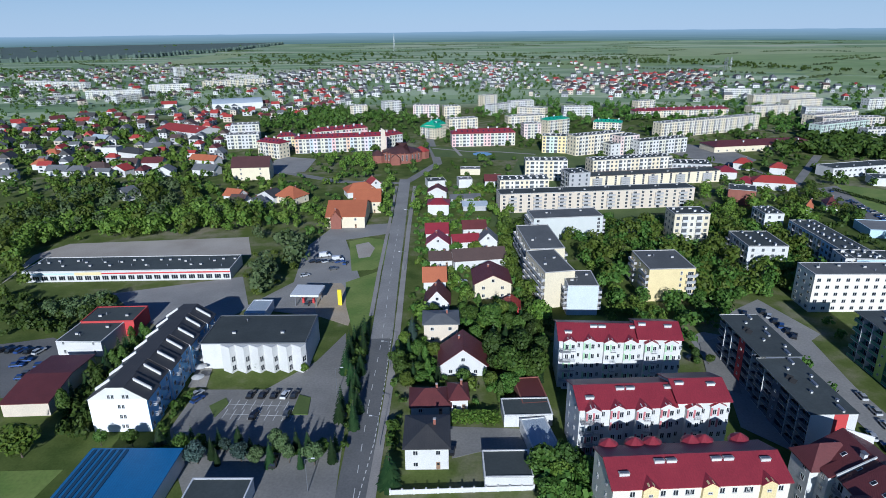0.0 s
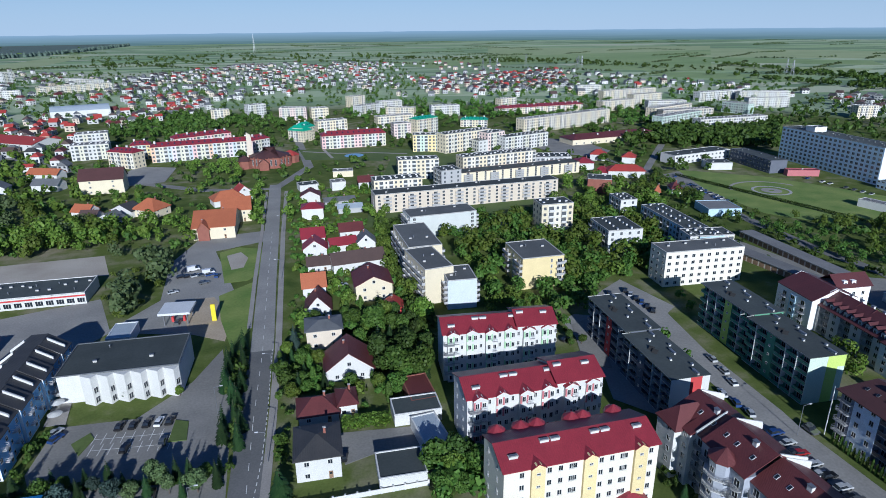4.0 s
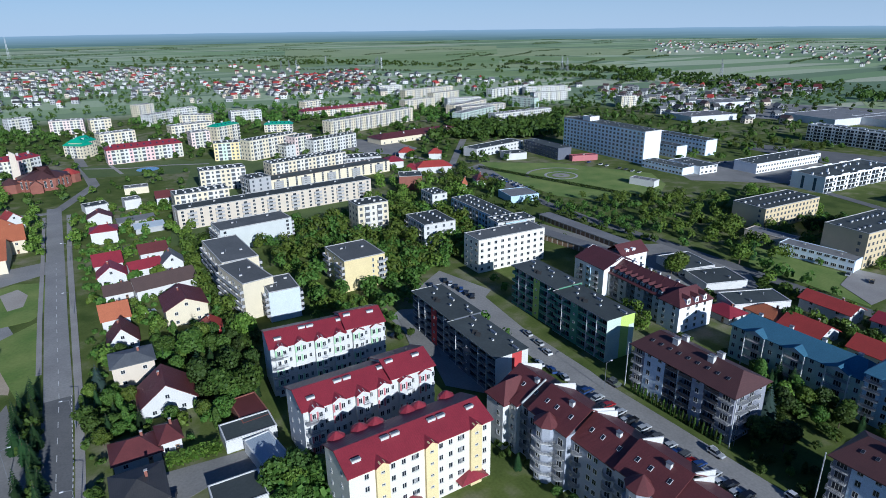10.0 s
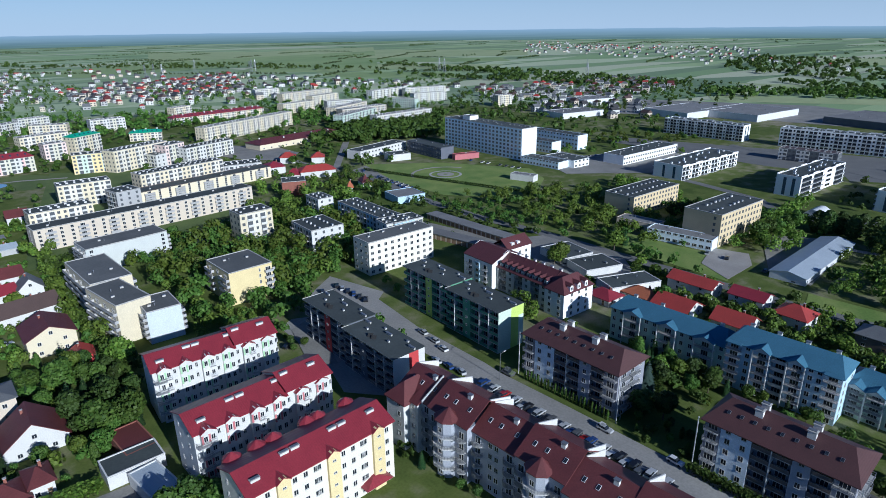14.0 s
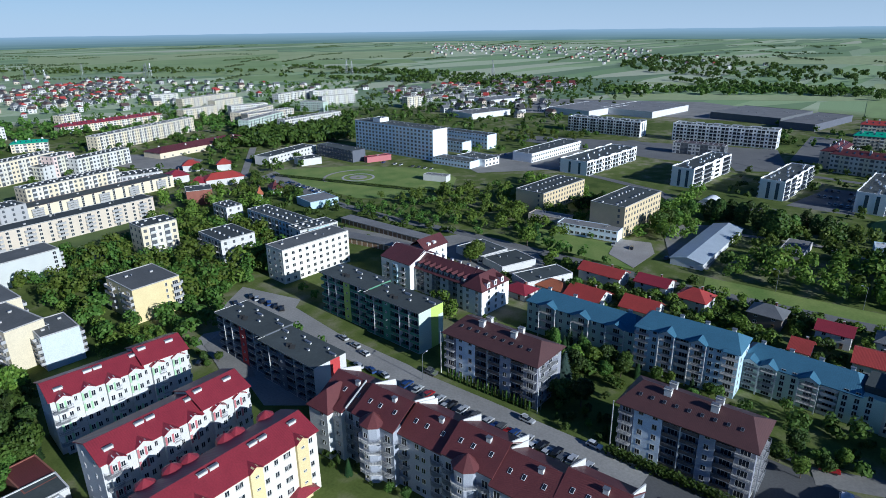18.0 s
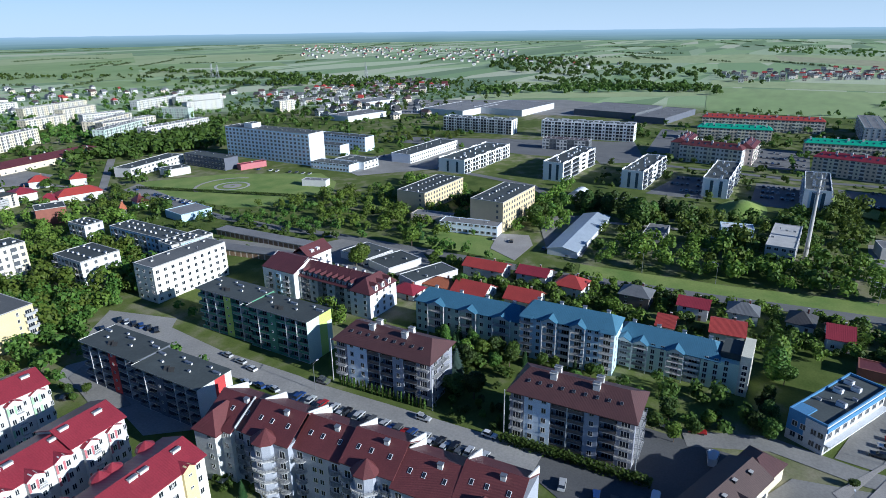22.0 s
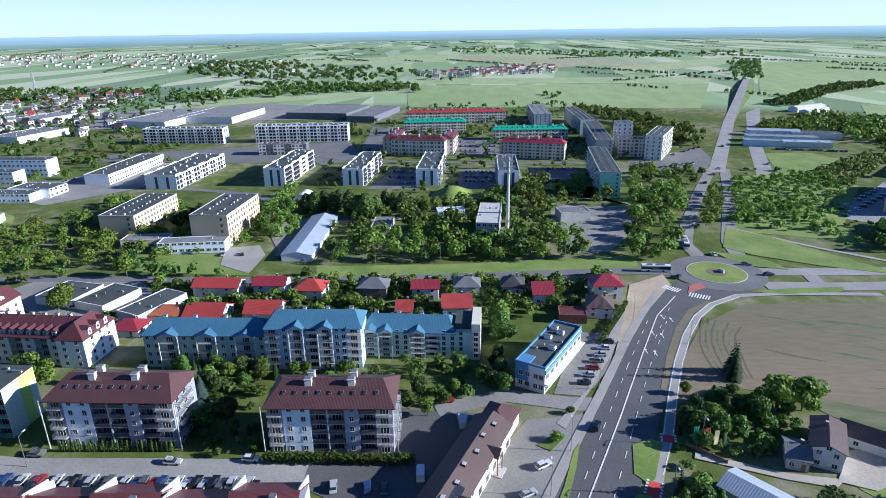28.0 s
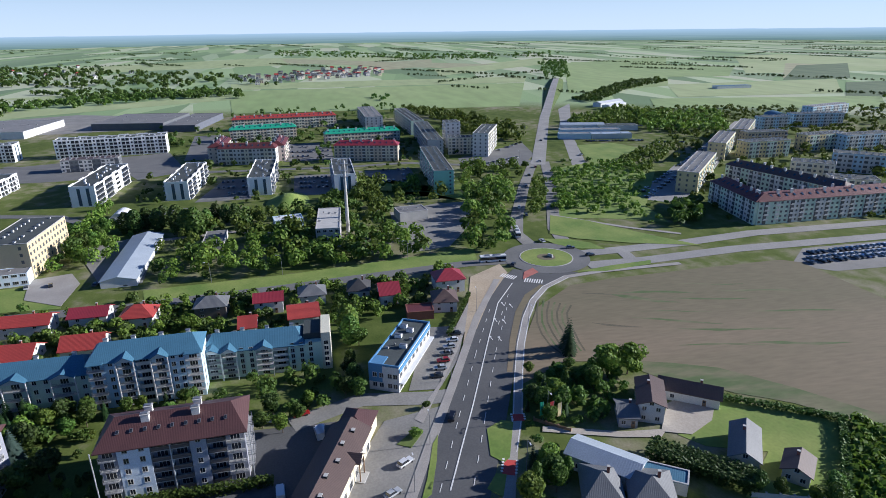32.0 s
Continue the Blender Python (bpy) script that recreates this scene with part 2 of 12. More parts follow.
surface("canopy", (0.07, 0.105, 0.085), (0.1, 0.14, 0.11), 0.02, 0.95, 0.12, 0.6, 0.25)
foliage("leaf_grey", (0.07, 0.11, 0.04), (0.13, 0.175, 0.07))
foliage("leaf_dark", (0.03, 0.06, 0.012), (0.07, 0.115, 0.024))
foliage("needle", (0.022, 0.055, 0.018), (0.045, 0.085, 0.028))
foliage("needle_blue", (0.05, 0.085, 0.07), (0.08, 0.12, 0.1))


def glass_material(name, col, rough):
    m, nt, bsdf, node, link = nodes_of(name)
    bsdf.inputs["Base Color"].default_value = (*col, 1)
    bsdf.inputs["Roughness"].default_value = rough
    bsdf.inputs["Specular IOR Level"].default_value = 0.7
    MATS[name] = m


glass_material("glass", (0.022, 0.027, 0.035), 0.06)
glass_material("glass_curtained", (0.1, 0.108, 0.12), 0.12)
glass_material("glass_blue", (0.03, 0.07, 0.12), 0.05)


def car_paint(name, col):
    m, nt, bsdf, node, link = nodes_of(name)
    bsdf.inputs["Base Color"].default_value = (*col, 1)
    bsdf.inputs["Roughness"].default_value, bsdf.inputs["Metallic"].default_value = 0.3, 0.2
    bsdf.inputs["Coat Weight"].default_value = 0.8
    MATS[name] = m


for nm, col in (("silver", (0.5, 0.51, 0.52)), ("black", (0.012, 0.012, 0.014)), ("white", (0.75, 0.75, 0.75)), ("red", (0.35, 0.02, 0.02)),
                ("blue", (0.03, 0.07, 0.22)), ("grey", (0.12, 0.125, 0.13)), ("green", (0.04, 0.1, 0.06))):
    car_paint("car_" + nm, col)

# ---------- small builders ----------
FACES = ((0, 3, 2, 1), (4, 5, 6, 7), (0, 1, 5, 4), (1, 2, 6, 5), (2, 3, 7, 6), (3, 0, 4, 7))


class Shape:
    """Gathers boxes and faces, then becomes one mesh."""

    def __init__(self):
        self.v, self.f, self.m = [], [], []

    def face(self, pts, mat=0):
        n = len(self.v)
        self.v.extend(pts)
        self.f.append(tuple(range(n, n + len(pts))))
        self.m.append(mat)
        return self

    def box(self, x0, x1, y0, y1, z0, z1, mat=0):
        n = len(self.v)
        self.v.extend(((x0, y0, z0), (x1, y0, z0), (x1, y1, z0), (x0, y1, z0), (x0, y0, z1), (x1, y0, z1), (x1, y1, z1), (x0, y1, z1)))
        self.f.extend(tuple(n + i for i in f) for f in FACES)
        self.m.extend([mat] * 6)
        return self

    def solid(self, ring, z0, z1, mat=0):
        """An upright prism over a ring of plan points (counter-clockwise)."""
        n, k = len(self.v), len(ring)
        self.v.extend([(x, y, z0) for x, y in ring] + [(x, y, z1) for x, y in ring])
        self.f.append(tuple(n + i for i in reversed(range(k))))
        self.f.append(tuple(n + k + i for i in range(k)))
        for i in range(k):
            j = (i + 1) % k
            self.f.append((n + i, n + j, n + k + j, n + k + i))
        self.m.extend([mat] * (k + 2))
        return self

    def hull(self, low, high, mat=0):
        """Sides and caps between two rings of equal length."""
        n, k = len(self.v), len(low)
        self.v.extend(list(low) + list(high))
        self.f.append(tuple(n + i for i in reversed(range(k))))
        self.f.append(tuple(n + k + i for i in range(k)))
        for i in range(k):
            j = (i + 1) % k
            self.f.append((n + i, n + j, n + k + j, n + k + i))
        self.m.extend([mat] * (k + 2))
        return self

    def tube(self, x, y, z0, z1, r0, r1, k=8, mat=0, x1=None, y1=None):
        x1, y1 = (x if x1 is None else x1), (y if y1 is None else y1)
        a = [math.tau * i / k for i in range(k)]
        return self.hull([(x + r0 * math.cos(t), y + r0 * math.sin(t), z0) for t in a], [(x1 + r1 * math.cos(t), y1 + r1 * math.sin(t), z1) for t in a], mat)

    def mesh(self, name, mats):
        me = bpy.data.meshes.new(name)
        me.from_pydata(self.v, [], self.f)
        for m in mats:
            me.materials.append(MATS[m])
        if len(mats) > 1:
            me.polygons.foreach_set("material_index", self.m)
        me.update()
        return me


def part(name, shape, mats, parent=None, label="", at=None):
    """One mesh object from a Shape or a shared mesh, under a thing or a part."""
    me = shape if isinstance(shape, bpy.types.Mesh) else shape.mesh(name, mats if isinstance(mats, (list, tuple)) else [mats])
    ob = new(name, me)
    if parent is not None:
        ob.parent = parent
    if at is not None:
        ob.matrix_basis = at
    if label:
        ob["label"] = label
    return ob


def thing(name, x, y, rot=0, label="", category="", group="", kind="", z=0.0):
    ob = new(name)
    ob.matrix_basis = pose(x, y, z, 0, 0, rot)
    return tagged(ob, label, category, group, kind)


SHARED = {}


def shared(key, make):
    if key not in SHARED:
        SHARED[key] = make()
    return SHARED[key]


def window_mesh(w, h, frame_mat="plaster_white"):
    """A window facing -y, in one piece: frame and mullions stand proud of the wall, panes lie back in them, with a sill below."""
    def make():
        b, f, g = 0.09, -0.05, -0.012
        n = max(2, round(w / 0.8))
        xs = [-w / 2]
        for i in range(n):
            xs += [-w / 2 + w * i / n + (b if i == 0 else 0.035), -w / 2 + w * (i + 1) / n - (b if i == n - 1 else 0.035)]
        xs.append(w / 2)
        zs = [-h / 2, -h / 2 + b, h / 2 - b, h / 2]
        v, faces, mats = [], [], []

        def quad(p, m):
            faces.append(p)
            mats.append(m)
        grid = {}
        for j, z in enumerate(zs):
            for i, x in enumerate(xs):
                grid[i, j] = len(v)
                v.append((x, f, z))
        for j in range(3):
            for i in range(len(xs) - 1):
                q = (grid[i, j], grid[i + 1, j], grid[i + 1, j + 1], grid[i, j + 1])
                if j == 1 and i % 2 == 1:
                    k = len(v)
                    v.extend((v[c][0], g, v[c][2]) for c in q)
                    for s in range(4):
                        t = (s + 1) % 4
                        quad((q[s], q[t], k + t, k + s), 0)
                    quad((k, k + 1, k + 2, k + 3), 1)
                else:
                    quad(q, 0)
        last = len(xs) - 1
        low = [grid[i, 0] for i in range(last + 1)]
        rim = low + [grid[last, j] for j in (1, 2, 3)] + [grid[i, 3] for i in range(last - 1, -1, -1)] + [grid[0, j] for j in (2, 1)]
        k = len(v)
        v.extend((v[c][0], 0.02, v[c][2]) for c in rim)
        for s in range(len(low) - 1, len(rim)):
            t = (s + 1) % len(rim)
            quad((rim[t], rim[s], k + s, k + t), 0)
        m = len(v)
        v.extend((v[c][0], -0.14, -h / 2) for c in low)
        v.extend((v[c][0], -0.14, -h / 2 - 0.06) for c in low)
        v.extend((v[c][0], 0.02, -h / 2 - 0.06) for c in low)
        r = len(low)
        for s in range(r - 1):
            quad((low[s + 1], low[s], m + s, m + s + 1), 2)
            quad((m + s + 1, m + s, m + r + s, m + r + s + 1), 2)
            quad((m + r + s + 1, m + r + s, m + 2 * r + s, m + 2 * r + s + 1), 2)
        me = bpy.data.meshes.new("window")
        me.from_pydata(v, [], faces)
        for name in (frame_mat, "glass", "concrete"):
            me.materials.append(MATS[name])
        me.polygons.foreach_set("material_index", mats)
        me.update()
        return me
    return shared(("window", w, h, frame_mat), make)


def balcony_mesh(w, d, rail):
    """A balcony slab with a parapet panel on three sides and a handrail, facing -y; its back edge lies at y = 0."""
    def make():
        s = Shape()
        s.box(-w / 2, w / 2, -d, 0, -0.16, 0)
        s.box(-w / 2, w / 2, -d, -d + 0.07, 0.06, 0.92, 1).box(-w / 2, -w / 2 + 0.07, -d + 0.07, 0, 0.06, 0.92, 1).box(w / 2 - 0.07, w / 2, -d + 0.07, 0, 0.06, 0.92, 1)
        s.box(-w / 2, w / 2, -d - 0.02, -d + 0.09, 0.92, 1.02, 2)
        return s.mesh("balcony", ["concrete", rail, "metal_grey"])
    return shared(("balcony", w, d, rail), make)


def rails_mesh(w, d, mat="metal_white"):
    """A balcony with open bar railings."""
    def make():
        s = Shape()
        s.box(-w / 2, w / 2, -d, 0, -0.16, 0)
        for z in (0.5, 1.02):
            s.box(-w / 2, w / 2, -d, -d + 0.06, z - 0.05, z + 0.03, 1)
            s.box(-w / 2, -w / 2 + 0.06, -d + 0.06, 0, z - 0.05, z + 0.03, 1).box(w / 2 - 0.06, w / 2, -d + 0.06, 0, z - 0.05, z + 0.03, 1)
        n = max(3, int(w / 0.35))
        for i in range(n + 1):
            x = -w / 2 + 0.03 + (w - 0.06) * i / n
            s.box(x - 0.025, x + 0.025, -d + 0.01, -d + 0.05, 0, 0.98, 1)
        return s.mesh("balcony", ["plaster_grey", mat])
    return shared(("rails", w, d, mat), make)


def roof_shape(w, d, kind, rise, over=0.5, inset=None, thick=0.22):
    """A pitched roof over a w x d plan with its eaves at z = 0; the ridge runs along x."""
    s = Shape()
    a, b = w / 2 + over, d / 2 + over
    e = rise * over / (d / 2)
    if kind == "gable":
        for sg in (-1, 1):
            lo = [(-a, sg * b, -e), (a, sg * b, -e), (a, 0, rise), (-a, 0, rise)]
            if sg > 0:
                lo.reverse()
            s.hull(lo, [(x, y, z + thick) for x, y, z in lo])
    elif kind == "hip":
        i = min(inset if inset is not None else d / 2, a - 0.1)
        top = [(-a + i, -0.05, rise), (a - i, -0.05, rise), (a - i, 0.05, rise), (-a + i, 0.05, rise)]
        s.solid([(-a, -b), (a, -b), (a, b), (-a, b)], -e - thick, -e)
        s.hull([(-a, -b, -e), (a, -b, -e), (a, b, -e), (-a, b, -e)], top)
    elif kind == "shed":
        lo = [(-a, -b, -e), (a, -b, -e), (a, b, rise), (-a, b, rise)]
        s.hull(lo, [(x, y, z + thick) for x, y, z in lo])
    return s


def flat_roof(top, w, d, h, mat="bitumen", edge="concrete", vents=6, rnd=None, parent_h=0.35):
    """A flat roof with a parapet rim, and the vent stacks and hatch that stand on it."""
    s = Shape()
    s.box(-w / 2, w / 2, -d / 2, d / 2, h, h + 0.12)
    roof = part("roof", s, mat, top)
    r = Shape()
    p, q = 0.28, parent_h
    r.box(-w / 2 - 0.08, w / 2 + 0.08, -d / 2 - 0.08, -d / 2 + p, h + 0.12, h + q).box(-w / 2 - 0.08, w / 2 + 0.08, d / 2 - p, d / 2 + 0.08, h + 0.12, h + q)
    r.box(-w / 2 - 0.08, -w / 2 + p, -d / 2 + p, d / 2 - p, h + 0.12, h + q).box(w / 2 - p, w / 2 + 0.08, -d / 2 + p, d / 2 - p, h + 0.12, h + q)
    part("parapet", r, edge, roof)
    me = shared("vent", lambda: Shape().box(-0.55, 0.55, -0.24, 0.24, 0, 0.6).box(-0.62, 0.62, -0.32, 0.32, 0.6, 0.7, 1).mesh("roof_vent", ["concrete", "metal_grey"]))
    me2 = shared("vent_s", lambda: Shape().tube(0, 0, 0, 0.7, 0.16, 0.16, 8).tube(0, 0, 0.7, 0.95, 0.28, 0.1, 8).mesh("vent_pipe", ["metal_grey"]))
    rnd = rnd or random.Random(int(w * 100 + d * 10))
    vents = max(min(vents, 2), int(vents * 0.45))
    for i in range(vents):
        x = -w / 2 + w * (i + 0.5) / vents + rnd.uniform(-0.6, 0.6)
        part("roof_vent", me, "", roof, "white rendered vent stack", pose(x, rnd.choice((-0.16, 0.08, 0.2)) * d, h + 0.12))
        if i % 2 == 0:
            part("vent_pipe", me2, "", roof, "", pose(x + 1.7, rnd.uniform(-0.3, 0.3) * d, h + 0.12))
    return roof


def facade(top, wd, storeys, sh, pattern, y, turn, base=0.9, win=(1.5, 1.4), rail="plaster_grey", open_rail=False, recess=1.3, back_y=None):
    """Sets windows and balconies on one side: pattern is a row of bays from left to right; w window, n narrow window,
    B balcony in a recess, P balcony that stands out, d double window, . blank wall. turn: degrees by which the side is turned from -y."""
    n = len(pattern)
    bw = wd / n
    rot = pose(0, 0, 0, 0, 0, turn)
    for k in range(storeys):
        z = k * sh + base + win[1] / 2
        for i, c in enumerate(pattern):
            x = -wd / 2 + bw * (i + 0.5)
            if c == "w":
                part("window", window_mesh(win[0], win[1]), "", top, "", rot @ pose(x, y, z))
            elif c == "n":
                part("window", window_mesh(0.8, win[1]), "", top, "", rot @ pose(x, y, z))
            elif c == "d":
                part("window", window_mesh(2.2, win[1]), "", top, "", rot @ pose(x, y, z))
            elif c in "BP":
                yy = y + recess if c == "B" else y
                part("window", window_mesh(min(2.2, bw * 0.75), 1.9), "", top, "", rot @ pose(x, yy, k * sh + 1.15))
                if k > 0 or c == "B":
                    me = rails_mesh(round(bw - 0.12, 2), 1.25, rail) if open_rail else balcony_mesh(round(bw - 0.12, 2), 1.25, rail)
                    part("balcony", me, "", top, "", rot @ pose(x, yy, k * sh + 0.18))


def recessed_walls(w, d, h, pattern, rec=1.3, back=None, foot=0.0):
    """Wall body as one prism whose balcony bays lie back from the front (-y) and, if asked, the back (+y)."""
    def edge(pat):
        n = len(pat)
        bw = w / n
        line = []
        for i, c in enumerate(pat):
            v = d / 2 - (rec if c == "B" else 0)
            if not line or abs(line[-1][1] - v) > 0.01:
                line.append((-w / 2 + bw * i, v))
                line.append((-w / 2 + bw * (i + 1), v))
            else:
                line[-1] = (-w / 2 + bw * (i + 1), v)
        return line
    ring = [(x, -v) for x, v in edge(pattern or ".")] + [(-x, v) for x, v in edge(back or ".")]
    return Shape().solid(ring, foot, h)


def flat_block(x, y, w, d, rot, h, storeys, front="wwww", back="", ends="", wall="plaster_cream", roof="bitumen", rail="plaster_grey", end_wall="", vents=5, label="", accent=None, open_rail=False, group="apartment blocks", win=(1.5, 1.4), name="apartment_block", edge="concrete", category="apartment block", fins=False):
    """A slab block of flats with a flat roof. Front faces -y before it is turned."""
    claim(x, y, w, d, rot)
    top = thing(name, x, y, rot, label or "rendered block of flats with flat bitumen roof", category, group)
    part("wall", recessed_walls(w, d, h, front, 1.3, back), wall, top)
    sh = (h - 0.8) / storeys
    facade(top, w, storeys, sh, front, -d / 2, 0, win=win, rail=rail, open_rail=open_rail)
    if back:
        facade(top, w, storeys, sh, back, -d / 2, 180, win=win, rail=rail, open_rail=open_rail)
    if ends:
        for turn in (90, -90):
            facade(top, d, storeys, sh, ends, -w / 2, turn, win=win, rail=rail, open_rail=open_rail)
    if end_wall:
        for sg in (-1, 1):
            part("end_wall", Shape().box(min(sg * w / 2, sg * (w / 2 + 0.12)), max(sg * w / 2, sg * (w / 2 + 0.12)), -d / 2 + 0.1, d / 2 - 0.1, 0.3, h - 0.02), end_wall, top, "painted gable wall")
    if fins:
        n = len(front)
        for i in range(n + 1):
            if "B" in front[max(0, i - 1):i + 1]:
                xx = -w / 2 + w * i / n
                part("fin", Shape().box(xx - 0.13, xx + 0.13, -d / 2 - 0.2, -d / 2 + 1.29, 0.1, h - 0.05), "plaster_white", top, "white concrete fin between loggias")
    if accent:
        col, spots = accent
        for u in spots:
            xx = (u - 0.5) * w
            part("accent_strip", Shape().box(xx - 0.9, xx + 0.9, -d / 2 - 0.1, -d / 2 + 1.35, 0.2, h + 0.2), col, top, "coloured stair tower strip")
    flat_roof(top, w, d, h, roof, edge, vents)
    return top


def pitched_block(x, y, w, d, rot, h, rise, storeys, front="wwww", back="", ends="", wall="plaster_cream", roof="roof_maroon", kind="hip", inset=None, rail="plaster_white", open_rail=True, chimneys=4, skylights=0, label="", name="apartment_block", group="apartment blocks", win=(1.4, 1.4), over=0.6, category="apartment block"):
    """A block or house with a pitched roof, its ridge along x. Front faces -y before it is turned."""
    claim(x, y, w, d, rot)
    top = thing(name, x, y, rot, label or "rendered block of flats with pitched metal roof", category, group)
    s = recessed_walls(w, d, h, front, 1.3, back)
    if kind == "gable":
        for sg in (-1, 1):
            xa, xb = (-w / 2, -w / 2 + 0.3) if sg < 0 else (w / 2 - 0.3, w / 2)
            lo = [(xa, -d / 2, h), (xb, -d / 2, h), (xb, d / 2, h), (xa, d / 2, h)]
            s.hull(lo, [(xa, -0.02, h + rise), (xb, -0.02, h + rise), (xb, 0.02, h + rise), (xa, 0.02, h + rise)])
    part("wall", s, wall, top)
    sh = (h - 0.3) / storeys
    facade(top, w, storeys, sh, front, -d / 2, 0, win=win, rail=rail, open_rail=open_rail)
    if back:
        facade(top, w, storeys, sh, back, -d / 2, 180, win=win, rail=rail, open_rail=open_rail)
    if ends:
        for turn in (90, -90):
            facade(top, d, storeys, sh, ends, -w / 2, turn, win=win, rail=rail, open_rail=open_rail)
    rf = part("roof", roof_shape(w, d, kind, rise, over, inset), roof, top, "", pose(0, 0, h))
    rnd = random.Random(int(abs(x * 7 + y * 3)))
    me = shared("chimney", lambda: Shape().box(-0.55, 0.55, -0.4, 0.4, -1.2, 1.1).box(-0.65, 0.65, -0.5, 0.5, 1.1, 1.25, 1).mesh("chimney", ["plaster_white", "metal_grey"]))
    for i in range(chimneys):
        xx = -w / 2 + w * (i + 0.5) / chimneys + rnd.uniform(-1, 1) * w * 0.05
        yy = rnd.choice((-0.22, 0.2, 0.1)) * d
        part("chimney", me, "", rf, "white rendered chimney", pose(xx, yy, rise * (1 - abs(yy) / (d / 2)) + 0.2))
    sk = shared("skylight", lambda: Shape().box(-0.4, 0.4, -0.6, 0.6, 0, 0.1).box(-0.32, 0.32, -0.52, 0.52, 0.1, 0.12, 1).mesh("skylight", ["metal_grey", "glass_blue"]))
    tilt = math.degrees(math.atan2(rise, d / 2))
    for i in range(skylights):
        xx = -w / 2 + w * (i + 0.6) / skylights
        part("skylight", sk, "", rf, "", pose(xx, -d * 0.27, rise * 0.46 + 0.22, tilt, 0, 0))
    return top


def house(x, y, w, d, rot, h, rise, wall="plaster_white", roof="roof_tile_red", kind="gable", storeys=2, detail=True, label="", name="house"):
    """A detached house. Ridge along its x; a door, windows, a chimney."""
    claim(x, y, w, d, rot)
    top = thing(name, x, y, rot, label or "detached rendered house with pitched roof", "house", "houses")
    s = Shape().box(-w / 2, w / 2, -d / 2, d / 2, 0, h)
    if kind == "gable":
        for sg in (-1, 1):
            xa, xb = (-w / 2, -w / 2 + 0.25) if sg < 0 else (w / 2 - 0.25, w / 2)
            lo = [(xa, -d / 2, h), (xb, -d / 2, h), (xb, d / 2, h), (xa, d / 2, h)]
            s.hull(lo, [(xa, -0.02, h + rise), (xb, -0.02, h + rise), (xb, 0.02, h + rise), (xa, 0.02, h + rise)])
    part("wall", s, wall, top)
    if kind == "flat":
        flat_roof(top, w, d, h, roof, "concrete", 2)
        return_roof = None
    else:
        return_roof = part("roof", roof_shape(w, d, kind, rise, 0.6), roof, top, "", pose(0, 0, h))
        me = shared("stack", lambda: Shape().box(-0.3, 0.3, -0.3, 0.3, -0.8, 0.9).box(-0.37, 0.37, -0.37, 0.37, 0.9, 1.0, 1).mesh("chimney", ["brick", "concrete"]))
        part("chimney", me, "", return_roof, "", pose(w * 0.18, d * 0.08, rise * 0.84 + 0.3))
    if detail:
        sh = h / storeys
        for k in range(storeys):
            z = k * sh + 1.55
            for turn, wd, off in ((0, w, d), (90, d, w), (-90, d, w)):
                m = pose(0, 0, 0, 0, 0, turn)
                for u in (-0.26, 0.26):
                    if k == 0 and turn == 0 and u > 0:
                        dm = shared("door", lambda: Shape().box(-0.5, 0.5, -0.06, 0.02, 0, 2.05).box(-0.3, 0.3, -0.08, -0.06, 1.2, 1.8, 1).mesh("door", ["wood", "glass"]))
                        part("door", dm, "", top, "", m @ pose(u * wd, -off / 2, 0.1))
                    else:
                        part("window", window_mesh(1.2, 1.25), "", top, "", m @ pose(u * wd, -off / 2, z))
        if kind == "gable":
            for turn in (90, -90):
                part("window", window_mesh(1.2, 1.25), "", top, "", pose(0, 0, 0, 0, 0, turn) @ pose(0, -w / 2, h + rise * 0.35))
    return top


def shed(x, y, w, d, rot, h, wall="metal_white", roof="roof_metal", stripe="", label="", name="warehouse", vents=3, rise=0.0, windows="", category="commercial building"):
    """A low commercial hall or workshop."""
    claim(x, y, w, d, rot)
    top = thing(name, x, y, rot, label or "low commercial hall with flat roof", category, "")
    s = Shape().box(-w / 2, w / 2, -d / 2, d / 2, 0, h)
    if rise:
        for xa, xb in ((-w / 2, -w / 2 + 0.25), (w / 2 - 0.25, w / 2)):
            lo = [(xa, -d / 2, h), (xb, -d / 2, h), (xb, d / 2, h), (xa, d / 2, h)]
            s.hull(lo, [(xa, -0.02, h + rise), (xb, -0.02, h + rise), (xb, 0.02, h + rise), (xa, 0.02, h + rise)])
    part("wall", s, wall, top)
    if rise:
        part("roof", roof_shape(w, d, "gable", rise, 0.4), roof, top, "", pose(0, 0, h))
    else:
        flat_roof(top, w, d, h, roof, wall, vents)
    if stripe:
        part("fascia", Shape().box(-w / 2 - 0.12, w / 2 + 0.12, -d / 2 - 0.12, d / 2 + 0.12, h - 1.0, h - 0.1), stripe, top, "coloured fascia band")
    if windows:
        facade(top, w, max(1, round(h / 3.3)), 3.3, windows, -d / 2, 0, win=(1.8, 1.4))
    return top


